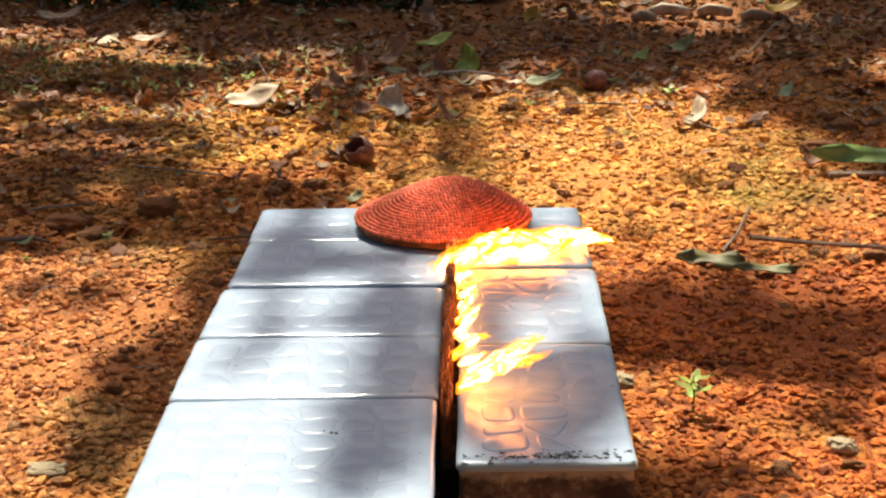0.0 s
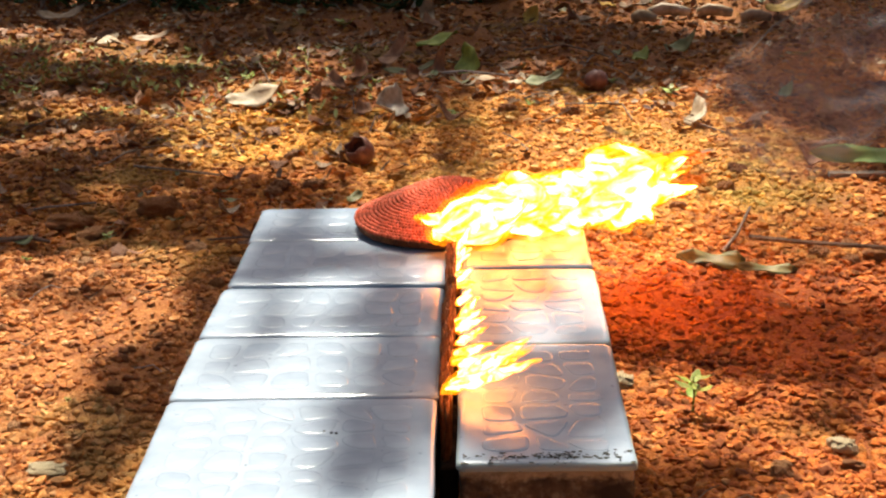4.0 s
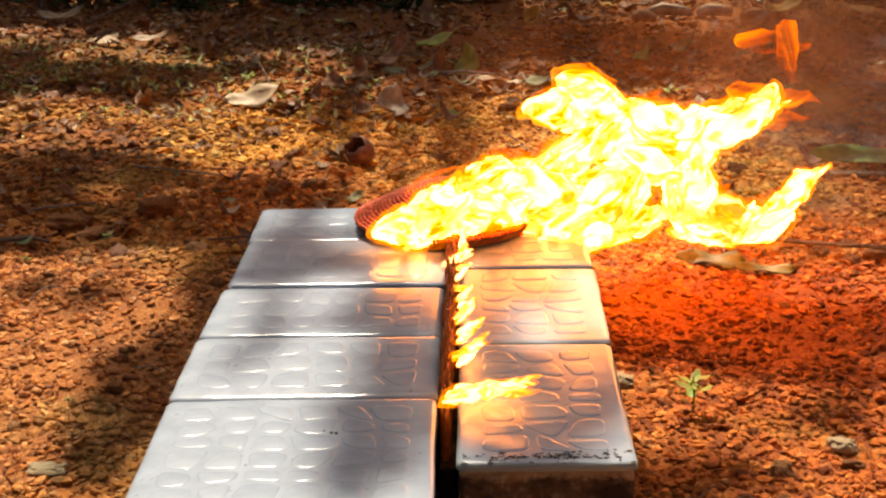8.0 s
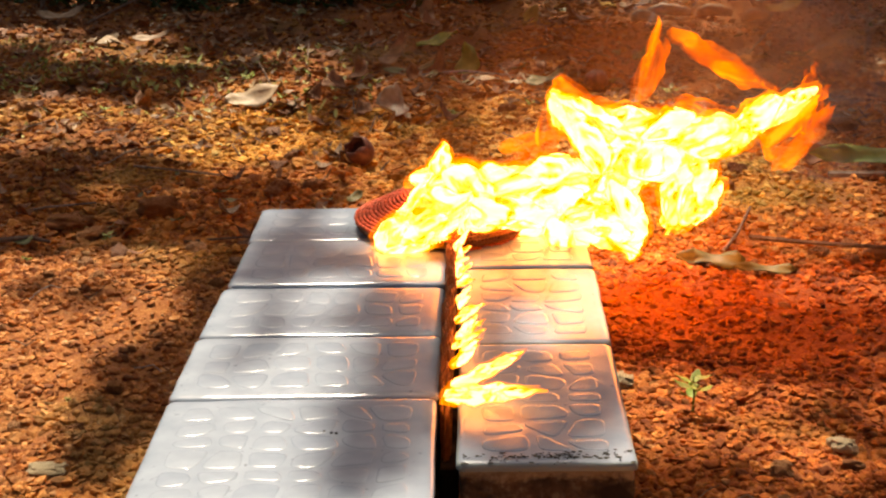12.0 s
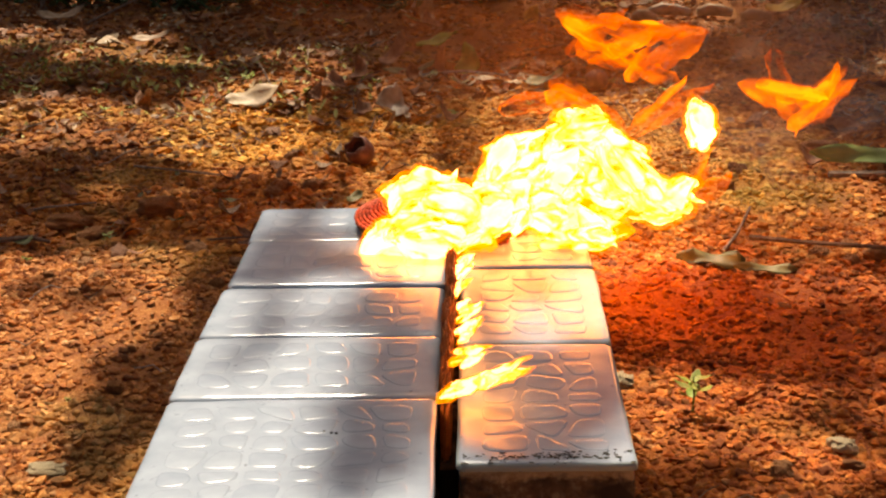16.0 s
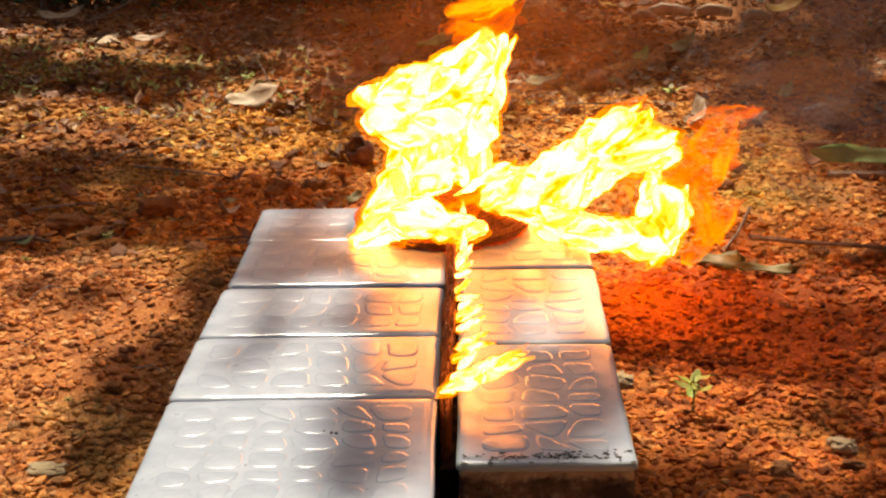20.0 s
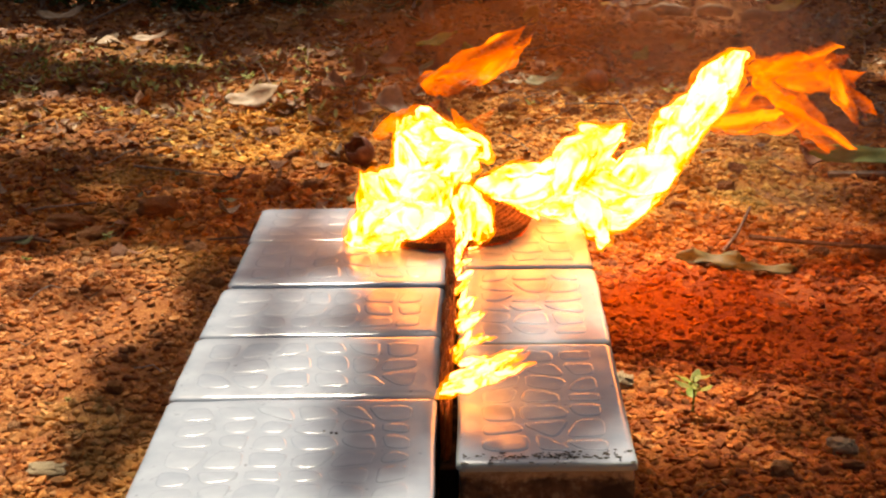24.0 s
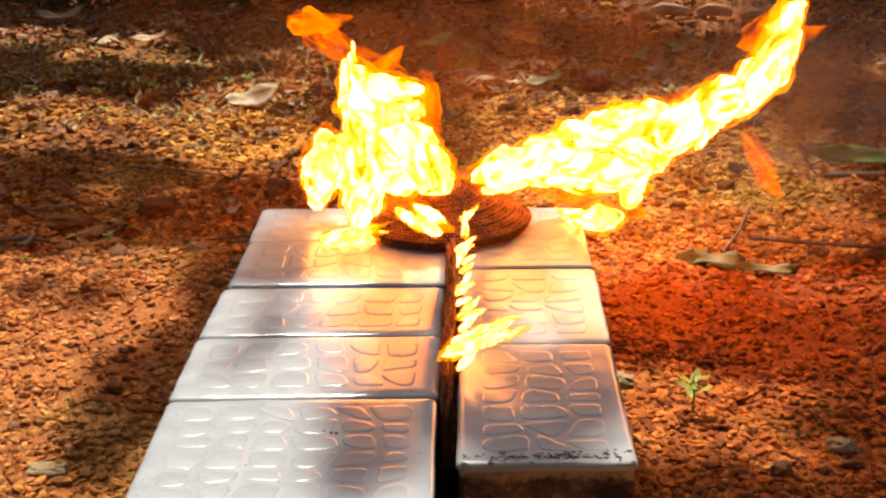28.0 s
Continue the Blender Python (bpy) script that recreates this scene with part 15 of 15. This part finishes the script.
    walk(short_licks[4], [at(0,13.4,139,71.6,49),at(0.5,12.6,147,71.1,53),at(1,13.8,145,72.0,45),at(1.5,16.4,138,69.5,66),at(2,12.7,143,69.6,65),at(2.5,12.9,145,70.5,58),at(3,14.0,148,71.3,52),at(3.5,15.0,138,69.9,63),at(4.5,15.3,139,68.9,70),at(5.5,15.7,149,68.1,76),at(6,13.9,144,71.4,50),at(6.5,13.1,145,70.7,57),at(7,15.2,148,70.0,62),at(7.5,14.4,141,71.1,53),at(8,16.2,137,72.2,43),at(8.5,11.9,147,71.9,46),at(9,15.4,147,67.8,77),at(9.5,12.4,146,72.1,44),at(10,15.8,145,70.3,59),at(10.5,14.1,140,71.5,49),at(11,14.5,147,71.1,53),at(11.5,11.2,144,72.1,44),at(12,12.3,150,71.0,54),at(12.5,11.9,143,71.6,49),at(13.5,10.5,153,73.7,25),at(14.5,14.2,150,71.8,47),at(15,13.6,147,72.0,45),at(15.5,14.6,146,69.5,66),at(16,15.3,139,68.2,75),at(16.5,13.0,143,69.5,65),at(17,12.5,144,71.8,47),at(17.5,14.9,142,67.6,79),at(18,13.2,146,70.2,60),at(18.5,14.6,139,70.4,59),at(19,13.8,149,70.8,56),at(19.5,14.8,148,71.1,53),at(20,17.0,145,68.0,76),at(20.5,15.9,137,71.1,53),at(21,15.5,148,69.0,69),at(21.5,15.0,150,69.4,66),at(22.5,13.5,147,70.2,61),at(23.5,14.0,151,72.2,44),at(24,11.5,141,71.3,51),at(24.5,12.4,141,71.8,47),at(25,14.1,151,70.2,61),at(25.5,12.5,138,71.5,49),at(26,12.9,139,71.3,51),at(26.5,12.6,133,72.0,45),at(27,14.5,151,69.2,68),at(27.5,12.1,142,72.3,42),at(28,13.6,142,71.4,51)])
    walk(short_licks[5], [at(0,12.7,136,71.4,50),at(0.5,14.7,132,69.4,67),at(1,12.5,134,70.8,56),at(1.5,13.8,137,71.1,53),at(2,13.6,136,70.5,58),at(2.5,16.4,133,67.7,78),at(3,13.7,130,70.9,55),at(3.5,14.8,130,68.6,72),at(4.5,13.3,124,72.2,43),at(5.5,13.5,133,71.0,54),at(6,14.2,126,69.8,63),at(6.5,13.9,132,70.9,54),at(7,14.9,128,70.6,57),at(7.5,13.4,122,71.0,54),at(8,13.8,133,69.9,62),at(8.5,14.4,136,69.4,66),at(9,12.9,124,72.0,45),at(9.5,14.9,136,71.1,53),at(10,10.0,126,73.7,25),at(10.5,14.7,129,71.1,53),at(11,13.7,117,70.4,59),at(11.5,16.3,130,67.4,81),at(12,11.9,124,72.5,40),at(12.5,15.1,137,70.6,57),at(13.5,14.9,125,69.8,63),at(14.5,14.2,131,70.4,59),at(15,10.9,130,73.2,32),at(15.5,14.4,127,68.9,70),at(16,13.4,124,70.1,61),at(16.5,12.3,130,71.3,51),at(17,14.9,128,69.7,64),at(17.5,13.2,131,72.4,41),at(18,13.3,119,71.4,51),at(18.5,12.3,137,68.1,75),at(19,14.7,132,70.6,57),at(19.5,11.5,128,72.9,36),at(20,14.0,130,70.7,56),at(20.5,13.0,131,68.0,77),at(21,14.3,123,70.0,62),at(21.5,14.6,123,70.4,58),at(22.5,13.2,131,72.0,45),at(23.5,12.3,134,73.6,27),at(24,10.7,135,73.8,23),at(24.5,16.4,129,68.9,70),at(25,15.4,125,71.4,51),at(25.5,13.1,131,68.5,73),at(26,16.2,129,68.1,76),at(26.5,15.3,128,68.5,73),at(27,13.5,127,71.4,50),at(27.5,16.1,126,69.5,66),at(28,13.4,133,70.0,62)])
    walk(short_licks[6], [at(0,15.4,121,69.6,65),at(0.5,14.2,116,70.9,55),at(1,12.8,106,71.9,46),at(1.5,12.2,108,73.3,31),at(2,14.1,120,70.0,62),at(2.5,13.8,115,71.5,50),at(3,14.9,115,69.7,64),at(3.5,15.6,118,68.3,75),at(4.5,15.6,119,69.9,63),at(5.5,13.5,116,68.5,73),at(6,14.1,122,72.0,45),at(6.5,13.1,112,72.3,43),at(7,16.3,110,69.1,69),at(7.5,13.4,112,71.1,53),at(8,12.8,120,71.4,50),at(8.5,14.2,127,71.0,54),at(9,12.2,118,72.8,37),at(9.5,13.6,117,71.9,46),at(10,15.8,116,71.8,47),at(10.5,16.6,112,68.5,73),at(11,12.9,118,71.4,50),at(11.5,13.1,120,71.0,54),at(12,12.1,120,72.2,43),at(12.5,14.1,113,70.8,55),at(13.5,16.1,119,69.0,69),at(14.5,9.6,121,73.8,23),at(15,13.3,119,71.1,53),at(15.5,11.3,113,71.8,47),at(16,16.0,117,70.5,58),at(16.5,15.1,125,70.7,57),at(17,12.0,122,71.6,49),at(17.5,16.0,116,69.3,67),at(18,12.8,116,67.7,78),at(18.5,10.9,116,72.8,37),at(19,14.3,111,69.9,63),at(19.5,14.5,109,69.2,68),at(20,12.7,114,72.1,44),at(20.5,10.7,109,73.0,35),at(21,14.4,111,69.6,65),at(21.5,15.1,111,70.3,60),at(22.5,14.4,116,67.6,79),at(23.5,12.7,120,70.5,58),at(24,16.0,121,68.3,74),at(24.5,15.6,115,68.6,72),at(25,15.1,118,69.3,67),at(25.5,12.6,112,71.1,53),at(26,15.3,118,68.8,71),at(26.5,15.8,116,70.1,61),at(27,15.1,124,68.8,71),at(27.5,16.0,121,68.2,75),at(28,12.4,114,72.1,44)])
    walk(puffs[0], [at(0,563,600,113,-20),at(3,335,600,122,1),at(8,371,600,84,-4),at(12,358,600,121,-16),at(16,338,600,111,12),at(20,349,600,100,0),at(24,329,600,95,-12),at(28,358,600,116,16)])
    walk(puffs[1], [at(0,602,650,171,0),at(3,380,650,142,-19),at(8,342,650,143,16),at(12,288,650,171,4),at(16,305,650,149,-8),at(20,340,650,175,-20),at(24,262,650,166,8),at(28,306,650,127,-4)])
    walk(puffs[2], [at(0,1055,700,21,-20),at(3,939,700,57,1),at(8,243,700,151,-4),at(12,215,700,168,-16),at(16,50,700,154,12),at(20,-60,700,172,0),at(24,-16,700,155,-12),at(28,-105,700,156,16)])
    walk(puffs[3], [at(0,1080,750,67,0),at(3,962,750,92,-19),at(8,392,750,157,16),at(12,137,750,126,4),at(16,193,750,172,-8),at(20,80,750,173,-20),at(24,108,750,161,8),at(28,51,750,162,-4)])
    walk(puffs[4], [at(0,1043,800,127,-20),at(3,926,800,141,1),at(8,359,800,131,-4),at(12,259,800,121,-16),at(16,112,800,129,12),at(20,23,800,148,0),at(24,200,800,134,-12),at(28,259,800,145,16)])
    # licks between the row of matches and the dome
    r = np.random.default_rng(90)
    for k, lick in enumerate(strands):
        y = 322 + 19 * k
        walk(lick, [at(0, 2, y, 44, 20)] + [at(t / 2, 6 + r.uniform(-2, 3), y + r.uniform(-4, 4), 66 + 5 * k + r.uniform(-3, 3), r.uniform(-5, 60)) for t in range(9, 57)])
    # the added bough swings in and darkens the ground on the right
    walk(swaying_bough, [(t, pose(-0.4, -0.4, 3.6, 0, 0, turn)) for t, turn in ((0, 4.6), (3, 4.4), (6, 3.6), (9, 2.4), (12, 1.2), (15, 1.4), (18, 1.0), (21, 1.1), (24, 0.3), (28, 0.6))])
    # the other added bough swings off to the side, taking its shadow along
    walk(parting_bough, [(t, pose(-0.4, -0.4, 3.6, 0, 0, turn)) for t, turn in ((0, 0), (3, -0.3), (6, -5.0), (9, -8.0), (18, -8.6), (28, -8.2))])
    # match heads burn away sector by sector, from the wind's side round the front
    burnt = (7.0, 9.0, 12.0, 15.0, 20.0, 25.0, 27.0, 26.0, 21.0, 15.0, 12.0, 9.5, 8.0, 6.5)
    for head, t in zip(head_sectors, burnt):
        walk(head, [(0, pose(0, 0, 0)), (t, pose(0, 0, 0)), (t + 1.0, pose(0, 0, -0.0125)), (28 if t < 26.9 else 28.5, pose(0, 0, -0.0125))])


motions()
